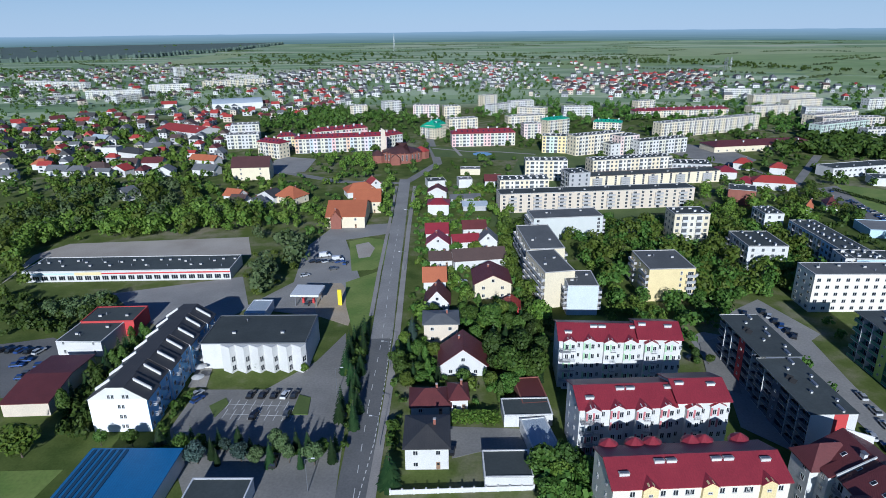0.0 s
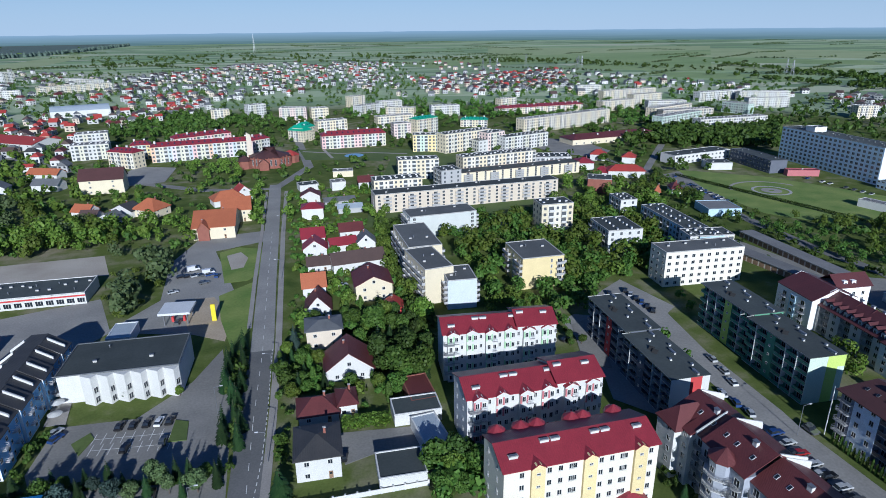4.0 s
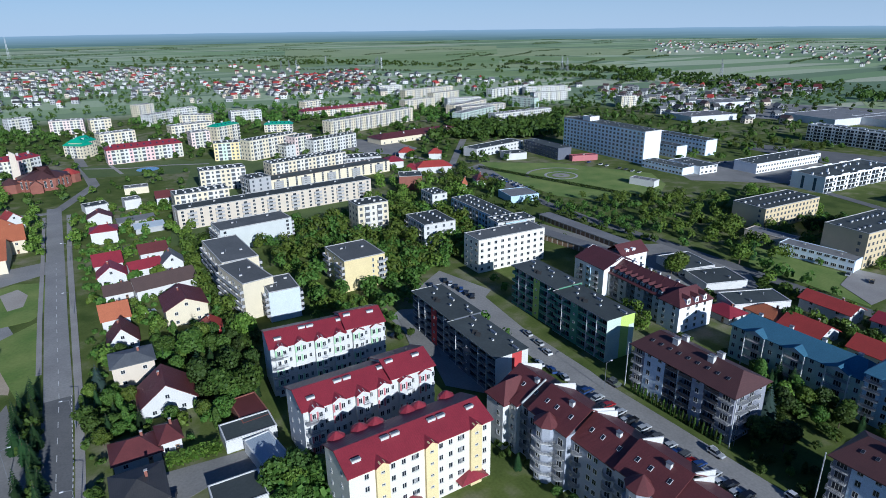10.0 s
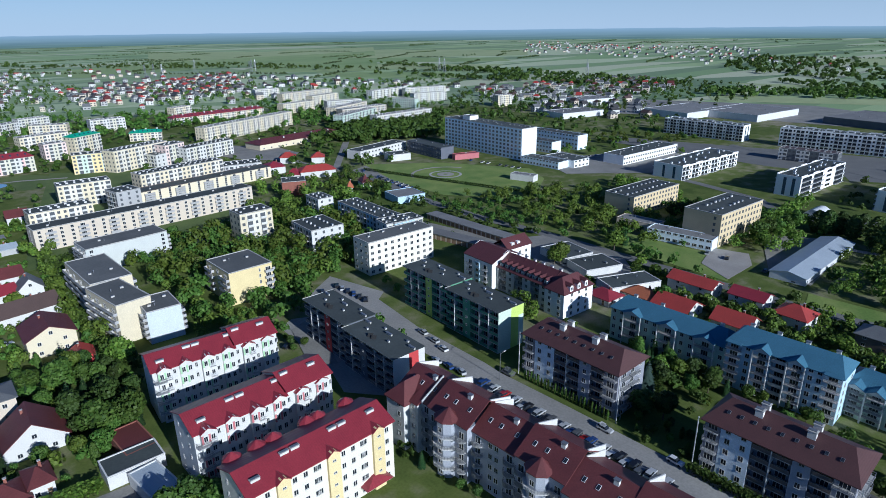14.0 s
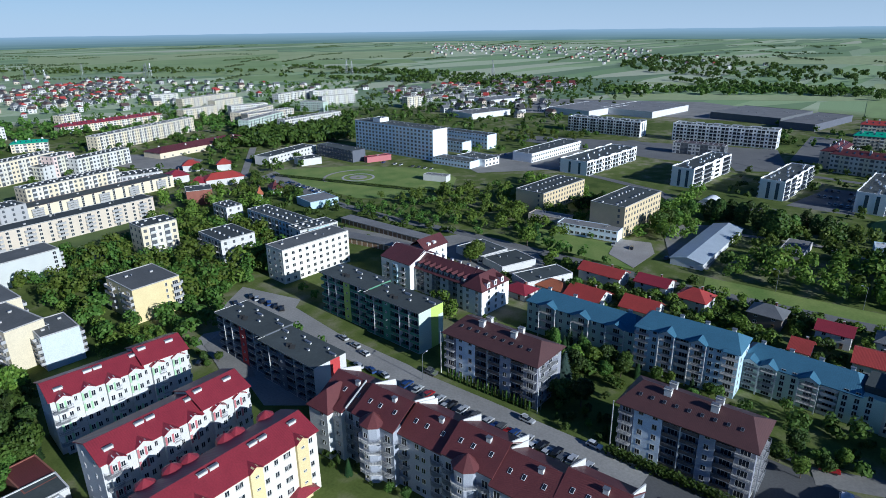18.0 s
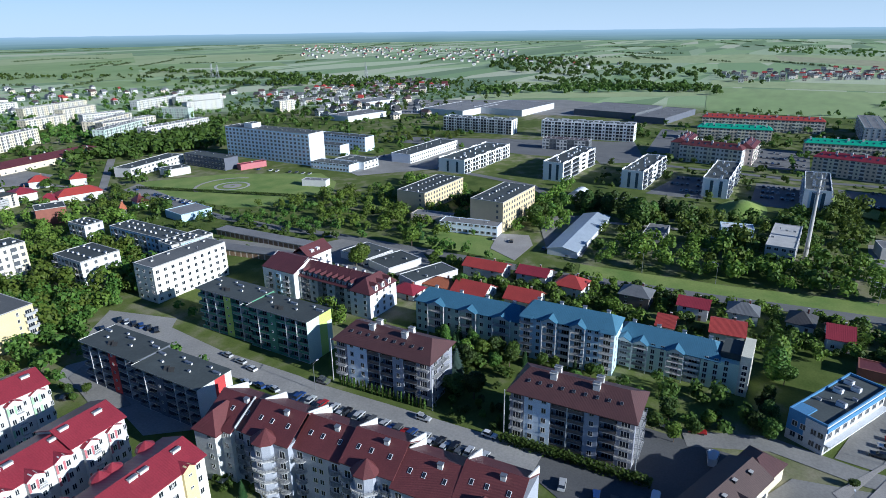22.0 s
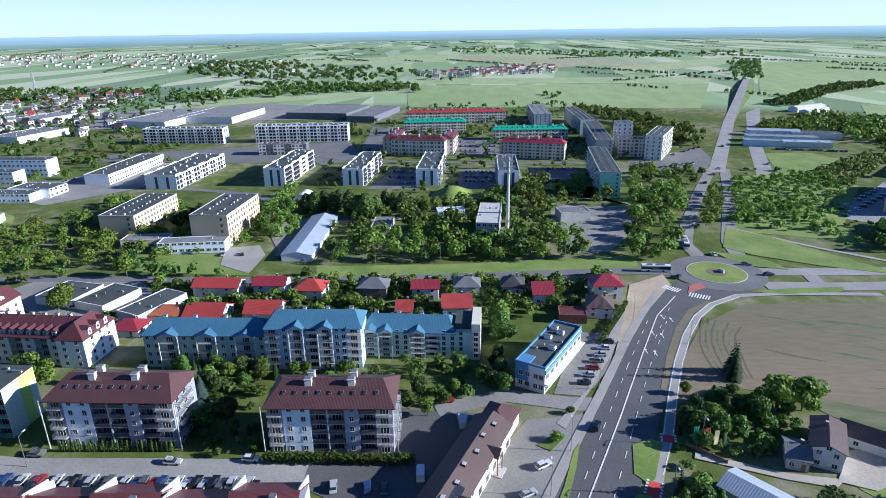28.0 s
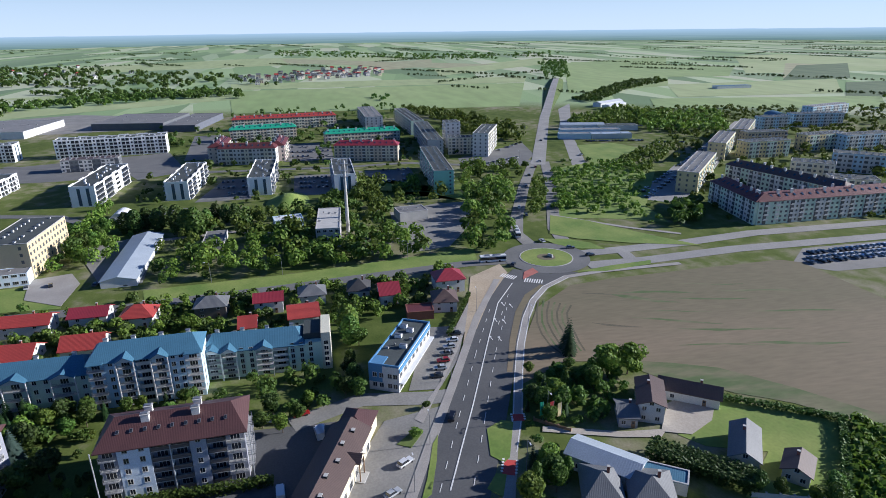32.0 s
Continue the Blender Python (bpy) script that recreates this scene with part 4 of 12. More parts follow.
def far_block(x, y, w, d, rot, h, storeys, bays, wall="plaster_cream", roof="bitumen", rise=0.0, label="", balconies=True, blank_ends=False, name="apartment_block", category="apartment block", bands=()):
    """A distant block of flats: window bays and loggia columns along the sides, painted strips behind the loggias, a roof with rows of stacks."""
    if w < d:
        w, d, rot = d, w, rot + 90
    bays = max(4, round(w / 3.1))
    rnd = random.Random(int(abs(x * 3 + y * 5)))
    claim(x, y, w, d, rot)
    top = thing(name, x, y, rot, label or "distant rendered block of flats", category, "distant blocks")
    part("wall", Shape().box(-w / 2, w / 2, -d / 2, d / 2, 0, h), wall, top)
    n = max(1, round(w / 8))
    for i in range(n if bands else 0):
        part("colour_band", Shape().box(-w / 2 + w * i / n, -w / 2 + w * (i + 1) / n - 0.02, -d / 2 - 0.03, -d / 2 + 0.05, 0.3, h - 0.2), "plaster_" + bands[i % len(bands)], top, "pastel painted stretch of wall")
    bw = w / bays
    kinds = ["b" if balconies and i % 5 in (1, 3) else "s" if i % 5 == 2 else "w" for i in range(bays)]
    coat = Shape()
    for i, c in enumerate(kinds):
        u = -w / 2 + bw * (i + 0.5)
        if c != "w" and balconies:
            for sg in (-1, 1):
                ya, yb = sorted((sg * (d / 2 - 0.05), sg * (d / 2 + 0.04)))
                coat.box(u - bw / 2, u + bw / 2 - 0.02, ya, yb, 0.3, h - 0.35)
    if coat.v:
        tagged(part("painted_strip", coat, SECOND_COAT.get(wall, "plaster_white"), top, "lighter painted strips of render"), kind="stuff")
    if rise:
        rf = part("roof", roof_shape(w, d, "hip", rise, 0.5, d * 0.35), roof, top, "", pose(0, 0, h))
        st = Shape()
        for i in range(max(2, round(w / 9))):
            u, v = -w / 2 + w * (i + 0.5) / max(2, round(w / 9)) + rnd.uniform(-1, 1), rnd.choice((-1, 1)) * d * 0.14
            st.box(u - 0.7, u + 0.7, v - 0.4, v + 0.4, rise * 0.4, rise + 0.9).box(u - 0.8, u + 0.8, v - 0.5, v + 0.5, rise + 0.9, rise + 1.05)
        tagged(part("chimney_row", st, "plaster_white", rf, "white rendered chimney stacks"), kind="stuff")
        lights = Shape()
        for i in range(max(2, round(w / 5))):
            u = -w / 2 + 2 + (w - 4) * (i + 0.5) / max(2, round(w / 5))
            for sg in (-1, 1):
                e = rise * 0.45
                lights.hull([(u - 0.5, sg * d * 0.33, e - 0.45), (u + 0.5, sg * d * 0.33, e - 0.45), (u + 0.5, sg * d * 0.22, e + 0.1), (u - 0.5, sg * d * 0.22, e + 0.1)],
                            [(u - 0.5, sg * d * 0.33, e - 0.1), (u + 0.5, sg * d * 0.33, e - 0.1), (u + 0.5, sg * d * 0.22, e + 0.75), (u - 0.5, sg * d * 0.22, e + 0.75)])
        tagged(part("rooflight_row", lights, "glass_blue", rf, "row of roof windows"), kind="stuff")
    else:
        rf = flat_roof(top, w, d, h, roof, "concrete", 0)
        st = Shape()
        n = max(3, round(w / 4.2))
        for i in range(n):
            for v in (-0.2, 0.2):
                if rnd.random() < 0.85:
                    u, e = -w / 2 + w * (i + 0.5) / n + rnd.uniform(-0.5, 0.5), rnd.uniform(0.6, 1.1)
                    a = rnd.uniform(0.35, 0.75)
                    st.box(u - a, u + a, v * d - 0.35, v * d + 0.35, h + 0.12, h + e).box(u - a - 0.1, u + a + 0.1, v * d - 0.45, v * d + 0.45, h + e, h + e + 0.1, 1)
        tagged(part("vent_array", st, ["plaster_white", "metal_grey"], rf, "rows of pale vent stacks"), kind="stuff")
    sh = (h - 0.6) / storeys
    nd = max(2, round(d / 4.5))
    for k in range(storeys):
        s = Shape()
        z0 = k * sh + 1.0
        z1 = z0 + min(1.45, sh - 1.3)
        for i, c in enumerate(kinds):
            u = -w / 2 + bw * (i + 0.5)
            hw = bw * (0.22 if c == "w" else 0.17 if c == "s" else 0.38)
            for sg in (-1, 1):
                ya, yb = sorted((sg * (d / 2 - 0.05), sg * (d / 2 + 0.07)))
                s.box(u - hw, u + hw, ya, yb, z0 - (0.7 if c == "b" else 0), z1 + (0.15 if c == "b" else 0))
                if c == "b" and k:
                    ya, yb = sorted((sg * (d / 2 + 0.07), sg * (d / 2 + 1.1)))
                    s.box(u - hw - 0.15, u + hw + 0.15, ya, yb, z0 - 0.95, z0 - 0.8, 1)
                    ya, yb = sorted((sg * (d / 2 + 1.02), sg * (d / 2 + 1.1)))
                    s.box(u - hw - 0.15, u + hw + 0.15, ya, yb, z0 - 0.8, z0 + 0.1, 2)
        for i in range(1 if blank_ends else nd):
            v = -d / 2 + d * (i + 0.5) / (3 if blank_ends else nd)
            for sg in (-1, 1):
                xa, xb = sorted((sg * w / 2 - sg * 0.05, sg * w / 2 + sg * 0.06))
                s.box(xa, xb, v - 0.6, v + 0.6, z0, z1)
        tagged(part("window_strip", s, ["glass_curtained", "concrete", "plaster_white"], top, "storey of windows and balconies"), kind="stuff")
    return top


def modern_block(x, y, w, d, rot, h, storeys, bays, label="white modern apartment block with dark flat roof"):
    """A recent white block: dark glazed balcony bays along the sides, glazed strips up the ends, raised white parapets and a cluttered flat roof."""
    if w < d:
        w, d, rot = d, w, rot + 90
        bays = max(3, round(w / 3.2))
    claim(x, y, w, d, rot)
    top = thing("apartment_block", x, y, rot, label, "apartment block", "modern blocks")
    part("wall", Shape().box(-w / 2, w / 2, -d / 2, d / 2, 0, h), "plaster_bright_white", top)
    rf = part("roof", Shape().box(-w / 2 + 0.3, w / 2 - 0.3, -d / 2 + 0.3, d / 2 - 0.3, h, h + 0.15), "bitumen", top)
    n = max(3, round(w / 8))
    for i in range(n):
        xa, xb = -w / 2 + w * i / n, -w / 2 + w * (i + 1) / n
        up = h + (1.1 if i % 2 == 0 else 0.5)
        for ya, yb in ((-d / 2 - 0.04, -d / 2 + 0.3), (d / 2 - 0.3, d / 2 + 0.04)):
            part("parapet", Shape().box(xa, xb - 0.01, ya, yb, h - 0.4, up), "plaster_bright_white", rf, "white raised parapet")
    for xa, xb in ((-w / 2 - 0.04, -w / 2 + 0.3), (w / 2 - 0.3, w / 2 + 0.04)):
        part("parapet", Shape().box(xa, xb, -d / 2 + 0.3, d / 2 - 0.3, h - 0.4, h + 0.6), "plaster_bright_white", rf, "white raised parapet")
    box = shared("modern_stack", lambda: Shape().box(-0.6, 0.6, -0.5, 0.5, 0, 1.1).box(-0.7, 0.7, -0.6, 0.6, 1.1, 1.22, 1).mesh("roof_vent", ["plaster_bright_white", "metal_grey"]))
    rnd = random.Random(int(abs(x + y)))
    for i in range(max(5, round(w / 5))):
        part("roof_vent", box, "", rf, "white rooftop stack", pose(-w * 0.45 + w * 0.9 * i / max(4, round(w / 5) - 1), rnd.uniform(-0.28, 0.28) * d, h + 0.15))
    sh = h / storeys
    for k in range(storeys):
        s = Shape()
        z0, z1 = k * sh + 0.5, k * sh + 2.6
        for i in range(bays):
            u = -w / 2 + w * (i + 0.5) / bays
            deep = i % 3 != 2
            hw = w / bays * (0.4 if deep else 0.22)
            for sg in (-1, 1):
                ya, yb = sorted((sg * (d / 2 - 0.1), sg * (d / 2 + 0.05)))
                s.box(u - hw, u + hw, ya, yb, z0 if deep else z0 + 0.6, z1)
                if deep:
                    ya, yb = sorted((sg * (d / 2 - 0.1), sg * (d / 2 + 1.2)))
                    s.box(u - hw - 0.1, u + hw + 0.1, ya, yb, z0 - 0.3, z0 - 0.12, 1)
                    ya, yb = sorted((sg * (d / 2 + 1.12), sg * (d / 2 + 1.2)))
                    s.box(u - hw - 0.1, u + hw + 0.1, ya, yb, z0 - 0.12, z0 + 0.55, 2)
        tagged(part("window_strip", s, ["glass", "plaster_bright_white", "metal_grey"], top, "strip of dark glazing and white balconies"), kind="stuff")
    for sx in (-1, 1):
        for v in (-0.22, 0.14):
            xa, xb = sorted((sx * (w / 2 - 0.1), sx * (w / 2 + 0.05)))
            part("glazing_strip", Shape().box(xa, xb, v * d - 0.9, v * d + 0.9, 0.6, h - 0.9), "glass_blue", top, "tall dark glazed strip")
    return top


def hall(x, y, w, d, rot, h, rise, wall, roof, label):
    """A hall under a barrel vault that runs along x."""
    claim(x, y, w, d, rot)
    top = thing("sports_hall", x, y, rot, label, "sports hall")
    part("wall", Shape().box(-w / 2, w / 2, -d / 2, d / 2, 0, h), wall, top)
    n = 10
    arcs = [(-d / 2 + d * i / n, h + rise * math.sin(math.pi * i / n)) for i in range(n + 1)]
    part("vault", Shape().solid([(a, b + 0.2) for a, b in arcs[::-1]] + arcs, -w / 2, w / 2), roof, top, "", pose(0, 0, 0, 90, 0, 90))
    e = Shape()
    for xx in (-w / 2 + 0.1, w / 2 - 0.1):
        e.face([(xx, -d / 2, h)] + [(xx, a, b) for a, b in arcs[1:-1]] + [(xx, d / 2, h)])
    part("end_wall", e, wall, top)
    return top


def forest(poly, h, seed, label="belt of distant woodland"):
    """Far woodland: a closed canopy with an uneven top and edge, and single crowns along it."""
    area = sum(a[0] * b[1] - b[0] * a[1] for a, b in zip(poly, poly[1:] + poly[:1]))
    ring = poly if area > 0 else poly[::-1]
    rnd = random.Random(seed)
    edge = []
    for (x0, y0), (x1, y1) in zip(ring, ring[1:] + ring[:1]):
        n = max(1, int(math.hypot(x1 - x0, y1 - y0) / 28))
        for i in range(n):
            f = i / n
            edge.append((x0 + (x1 - x0) * f + rnd.uniform(-9, 9), y0 + (y1 - y0) * f + rnd.uniform(-9, 9)))
    cx, cy = sum(p[0] for p in edge) / len(edge), sum(p[1] for p in edge) / len(edge)
    s = Shape().solid(edge, 0, h * 0.72)
    for x, y in edge:
        r = rnd.uniform(5, 10)
        s.tube(x, y, 0, h * rnd.uniform(0.6, 0.8), r, r * 0.8, 7)
        s.tube(x, y, h * 0.7, h * rnd.uniform(0.9, 1.15), r * 0.8, r * 0.25, 7)
    return tagged(part("forest", s, "canopy"), label, "woodland", "", "stuff")


def car_row(x0, y0, x1, y1, n, rot, seed):
    """A far row of parked cars as one mass."""
    rnd = random.Random(seed)
    s = Shape()
    c, sn = math.cos(radians(rot)), math.sin(radians(rot))
    for i in range(n):
        if rnd.random() < 0.18:
            continue
        x, y = x0 + (x1 - x0) * i / max(1, n - 1), y0 + (y1 - y0) * i / max(1, n - 1)
        m = rnd.randrange(5)

        def ring(a, b, w, z):
            return [(x + u * c - v * sn, y + u * sn + v * c, z) for u, v in ((a, -w), (b, -w), (b, w), (a, w))]
        s.hull(ring(-2.1, 2.1, 0.85, 0.4), ring(-2.1, 2.1, 0.85, 0.95), m)
        s.hull(ring(-1.7, 0.9, 0.8, 0.95), ring(-1.3, 0.3, 0.62, 1.5), 5)
        s.box(x - 0.6, x + 0.4, y - 0.5, y + 0.5, 0.1, 0.42, 6)
    return tagged(part("parked_cars", s, ["car_silver", "car_black", "car_white", "car_blue", "car_grey", "glass", "tyre"]), "row of distant parked cars on asphalt", "cars", "", "stuff")



# ---------- ground, fields, roads ----------
def ground_material():
    """Grass and meadow broken up by worn earth, in broad patches and fine grain; strip fields far out."""
    m, nt, bsdf, node, link = nodes_of("ground")
    co = node("ShaderNodeTexCoord")
    n1, n2, n3 = node("ShaderNodeTexNoise"), node("ShaderNodeTexNoise"), node("ShaderNodeTexNoise")
    for n, s, d in ((n1, 0.012, 5), (n2, 0.12, 6), (n3, 1.5, 3)):
        n.inputs["Scale"].default_value, n.inputs["Detail"].default_value = s, d
        link(co.outputs["Object"], n.inputs["Vector"])
    r1 = node("ShaderNodeValToRGB")
    r1.color_ramp.elements[0].position, r1.color_ramp.elements[0].color = 0.35, (0.06, 0.09, 0.02, 1)
    r1.color_ramp.elements[1].position, r1.color_ramp.elements[1].color = 0.66, (0.26, 0.235, 0.165, 1)
    e = r1.color_ramp.elements.new(0.5)
    e.color = (0.11, 0.14, 0.036, 1)
    add = node("ShaderNodeMath")
    add.operation = "MULTIPLY_ADD"
    add.inputs[1].default_value = 0.45
    link(n2.outputs[0], add.inputs[0])
    half = node("ShaderNodeMath")
    half.operation = "MULTIPLY"
    half.inputs[1].default_value = 0.55
    link(n1.outputs[0], half.inputs[0])
    link(half.outputs[0], add.inputs[2])
    link(add.outputs[0], r1.inputs[0])
    # strip fields beyond the town
    mp = node("ShaderNodeMapping")
    mp.inputs["Scale"].default_value = (0.0019, 0.014, 1)
    mp.inputs["Rotation"].default_value = (0, 0, radians(38))
    link(co.outputs["Object"], mp.inputs[0])
    vor = node("ShaderNodeTexVoronoi")
    vor.inputs["Scale"].default_value = 1.0
    link(mp.outputs[0], vor.inputs["Vector"])
    sep = node("ShaderNodeSeparateColor")
    link(vor.outputs["Color"], sep.inputs[0])
    r2 = node("ShaderNodeValToRGB")
    cols = ((0.0, (0.172, 0.244, 0.137)), (0.25, (0.241, 0.342, 0.169)), (0.45, (0.333, 0.427, 0.227)), (0.6, (0.172, 0.244, 0.143)), (0.8, (0.425, 0.5, 0.312)), (1.0, (0.46, 0.476, 0.338)))
    r2.color_ramp.elements[0].position, r2.color_ramp.elements[0].color = cols[0][0], (*cols[0][1], 1)
    r2.color_ramp.elements[1].position, r2.color_ramp.elements[1].color = cols[-1][0], (*cols[-1][1], 1)
    for p, c in cols[1:-1]:
        r2.color_ramp.elements.new(p).color = (*c, 1)
    link(sep.outputs[0], r2.inputs[0])
    ln = node("ShaderNodeVectorMath")
    ln.operation = "LENGTH"
    link(co.outputs["Object"], ln.inputs[0])
    far = node("ShaderNodeMapRange")
    far.inputs[1].default_value, far.inputs[2].default_value = 820, 900
    link(ln.outputs["Value"], far.inputs[0])
    mix = node("ShaderNodeMix")
    mix.data_type = "RGBA"
    link(far.outputs[0], mix.inputs[0])
    link(r1.outputs[0], mix.inputs[6])
    link(r2.outputs[0], mix.inputs[7])
    hsv = node("ShaderNodeHueSaturation")
    mr = node("ShaderNodeMapRange")
    mr.inputs[3].default_value, mr.inputs[4].default_value = 0.7, 1.3
    link(n3.outputs[0], mr.inputs[0])
    link(mr.outputs[0], hsv.inputs["Value"])
    link(mix.outputs[2], hsv.inputs["Color"])
    link(hsv.outputs[0], bsdf.inputs["Base Color"])
    bsdf.inputs["Roughness"].default_value = 0.95
    bsdf.inputs["Specular IOR Level"].default_value = 0.1
    MATS["ground"] = m


ground_material()
ring = [(4880 * math.cos(math.tau * i / 96), 4880 * math.sin(math.tau * i / 96)) for i in range(96)]
tagged(part("ground", Shape().solid(ring, -2.0, 0.0), "ground"), "flat green meadow, plots and strip fields", "ground", "", "structure")


def backdrop():
    """A glowing band of far woods closes the plain, blue haze painted in."""
    m, nt, bsdf, node, link = nodes_of("far_woods")
    co = node("ShaderNodeTexCoord")
    mp = node("ShaderNodeMapping")
    mp.inputs["Scale"].default_value = (0.0022, 0.0022, 0.16)
    link(co.outputs["Object"], mp.inputs[0])
    n = node("ShaderNodeTexNoise")
    n.inputs["Scale"].default_value, n.inputs["Detail"].default_value = 1.0, 4
    link(mp.outputs[0], n.inputs["Vector"])
    r = node("ShaderNodeValToRGB")
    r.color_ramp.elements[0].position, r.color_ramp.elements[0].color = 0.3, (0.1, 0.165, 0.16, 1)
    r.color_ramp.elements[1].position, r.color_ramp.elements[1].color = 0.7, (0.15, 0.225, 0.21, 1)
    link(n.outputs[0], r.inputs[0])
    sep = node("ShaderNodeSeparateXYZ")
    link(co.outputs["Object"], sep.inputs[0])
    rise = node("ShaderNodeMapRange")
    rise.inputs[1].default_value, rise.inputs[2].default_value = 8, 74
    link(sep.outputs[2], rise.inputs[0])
    # distance haze put into the colour: paler blue towards the top
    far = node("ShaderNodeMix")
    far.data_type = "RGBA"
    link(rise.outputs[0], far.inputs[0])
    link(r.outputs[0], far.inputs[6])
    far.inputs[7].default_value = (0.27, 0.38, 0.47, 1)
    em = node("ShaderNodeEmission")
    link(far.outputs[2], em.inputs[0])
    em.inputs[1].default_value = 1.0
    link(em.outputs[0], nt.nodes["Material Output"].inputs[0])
    MATS["far_woods"] = m
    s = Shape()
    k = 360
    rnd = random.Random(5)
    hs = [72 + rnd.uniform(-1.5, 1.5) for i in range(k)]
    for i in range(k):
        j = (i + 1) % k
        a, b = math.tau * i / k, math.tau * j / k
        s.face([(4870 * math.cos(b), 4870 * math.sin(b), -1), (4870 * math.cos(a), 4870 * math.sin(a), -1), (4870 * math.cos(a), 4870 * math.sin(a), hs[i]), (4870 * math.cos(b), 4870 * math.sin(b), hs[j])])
    return tagged(part("backdrop", s, "far_woods"), "glowing band of distant woods with painted blue haze", "backdrop", "", "structure")


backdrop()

patch("yard", [(-58.1, 109.1), (-25.3, 108.7), (-28.2, 153.3), (-35, 192), (-41.5, 172.8), (-53.5, 156.7), (-73.6, 157), (-74, 138), (-66, 122.2)], "asphalt_old", 0.0415, "asphalt car park of the white building", "car park")
patch("yard", [(-77.6, 213.7), (-39.1, 203.2), (-35.2, 237.7), (-50, 292.9), (-25.8, 303.9), (-26, 320.7), (-60, 314.7), (-68, 280.7), (-63.8, 238.4)], "asphalt_pale", 0.038, "pale worn asphalt yard of the filling station", "yard")
patch("bare_ground", [(-54.8, 230.7), (-50.7, 237.3), (-43.4, 236.8), (-34.4, 215.6), (-35, 197.7), (-48, 206.2)], "sand", 0.0545, "bare sandy patch", "ground")
patch("yard", [(-187.7, 238.3), (-196.3, 274.8), (-187.9, 290.9), (-100.8, 298.8), (-91.5, 271.9), (-190.6, 270.1)], "gravel", 0.036, "pale gravel lot", "yard")
patch("yard", [(-134.9, 228.3), (-87.3, 245.2), (-75.4, 213.7), (-89.6, 188.9), (-115.7, 207.2)], "asphalt_pale", 0.0375, "pale worn asphalt yard behind the long low building", "yard")
patch("yard", [(-152.1, 186.1), (-136.5, 190.7), (-115.4, 177), (-121.6, 153.3), (-129.9, 153.5)], "asphalt", 0.039, "asphalt car park", "car park")
patch("lawn", [(-47.9, 290.2), (-39.6, 296.1), (-28.2, 291.3), (-25.3, 262.6), (-31.9, 251.7), (-41.2, 250.6)], "grass_bright", 0.0705, "oval bright lawn", "lawn")
patch("lawn", [(-41.8, 237.8), (-28.8, 250.2), (-26.9, 205.3), (-32.4, 192), (-38.5, 215.4)], "grass_bright", 0.062, "bright roadside lawn", "lawn")
patch("lawn", [(-108.3, 121.8), (-93.2, 122.2), (-94.4, 112.7), (-100.1, 109.6)], "grass_bright", 0.0635, "bright mown lawn", "lawn")
patch("yard", [(0.8, 138.1), (21.5, 136.6), (21.1, 127.9), (8.3, 127.6), (1.2, 125.1)], "asphalt_old", 0.055, "worn asphalt yard between garages", "yard")
patch("yard", [(103.5, 204.7), (120.6, 216.9), (128.2, 187.9), (115.4, 177.9), (88.8, 190.5), (82.4, 186.8), (82, 154), (77.6, 136.7), (87.5, 124.9), (101.5, 138.1), (100.1, 193.8)], "asphalt_pale", 0.0465, "worn asphalt parking court between blocks", "car park")
patch("yard", [(390.1, 77.5), (449.8, 67.1), (450, 47.9), (390.6, 43.8)], "asphalt", 0.048, "asphalt car park between white blocks", "car park")
patch("yard", [(391, 17.8), (450.2, 18.4), (450.4, -8.9), (391.4, -8)], "asphalt", 0.0495, "asphalt car park between white blocks", "car park")
patch("yard", [(391.7, -29.9), (454.4, -27.9), (450.8, -67), (415.5, -66)], "asphalt", 0.051, "asphalt car park between white blocks", "car park")
patch("yard", [(528.7, 108), (657.3, 120.6), (656.8, 96.1), (528.6, 83.1)], "asphalt", 0.0525, "asphalt car park", "car park")
patch("yard", [(503.6, 27.5), (585.5, 29.1), (585.1, -11.1), (503.6, -12.1)], "asphalt", 0.054, "asphalt car park", "car park")
patch("yard", [(286.3, -35.2), (340, -37.6), (352.3, -66.7), (352.8, -89.6), (305, -75.9), (275, -58.9), (270.6, -40)], "asphalt_old", 0.0555, "worn concrete depot yard", "yard")
patch("yard", [(451.1, -107.9), (481.2, -110.2), (535.4, -183.1), (481.4, -175.3), (442.1, -151.5)], "asphalt", 0.057, "asphalt car park", "car park")
patch("yard", [(756.8, -305.6), (809, -342.8), (567.8, -245.2), (433.7, -200.6), (430.2, -187.7), (540.4, -224.8)], "asphalt_pale", 0.0585, "concrete depot yard", "yard")
patch("yard", [(361.3, -214.5), (417.8, -265.7), (333.1, -216.3), (332.8, -205.1)], "asphalt_pale", 0.06, "car park of the estate", "car park")
patch("yard", [(215.8, -199.5), (233.5, -220.3), (233.9, -271.4), (204.7, -246.8), (205.7, -213.3)], "asphalt_old", 0.0615, "large car park full of parked cars", "car park")
patch("yard", [(337.3, -184.5), (402.3, -254.1), (601.9, -448.7), (597, -465.9), (351.9, -244.3), (318.3, -207.4)], "asphalt_pale", 0.063, "car park along the long block", "car park")
patch("yard", [(240.7, 386.4), (261.6, 394.8), (237.7, 301.1), (225.2, 302.5)], "asphalt_old", 0.0645, "car park beside the road", "car park")
patch("yard", [(501.8, 337), (568.9, 126.9), (485.6, 98.5), (464.5, 128), (482, 137.4), (472.9, 187.3), (475.6, 319.3)], "asphalt", 0.066, "street among the new blocks", "road")
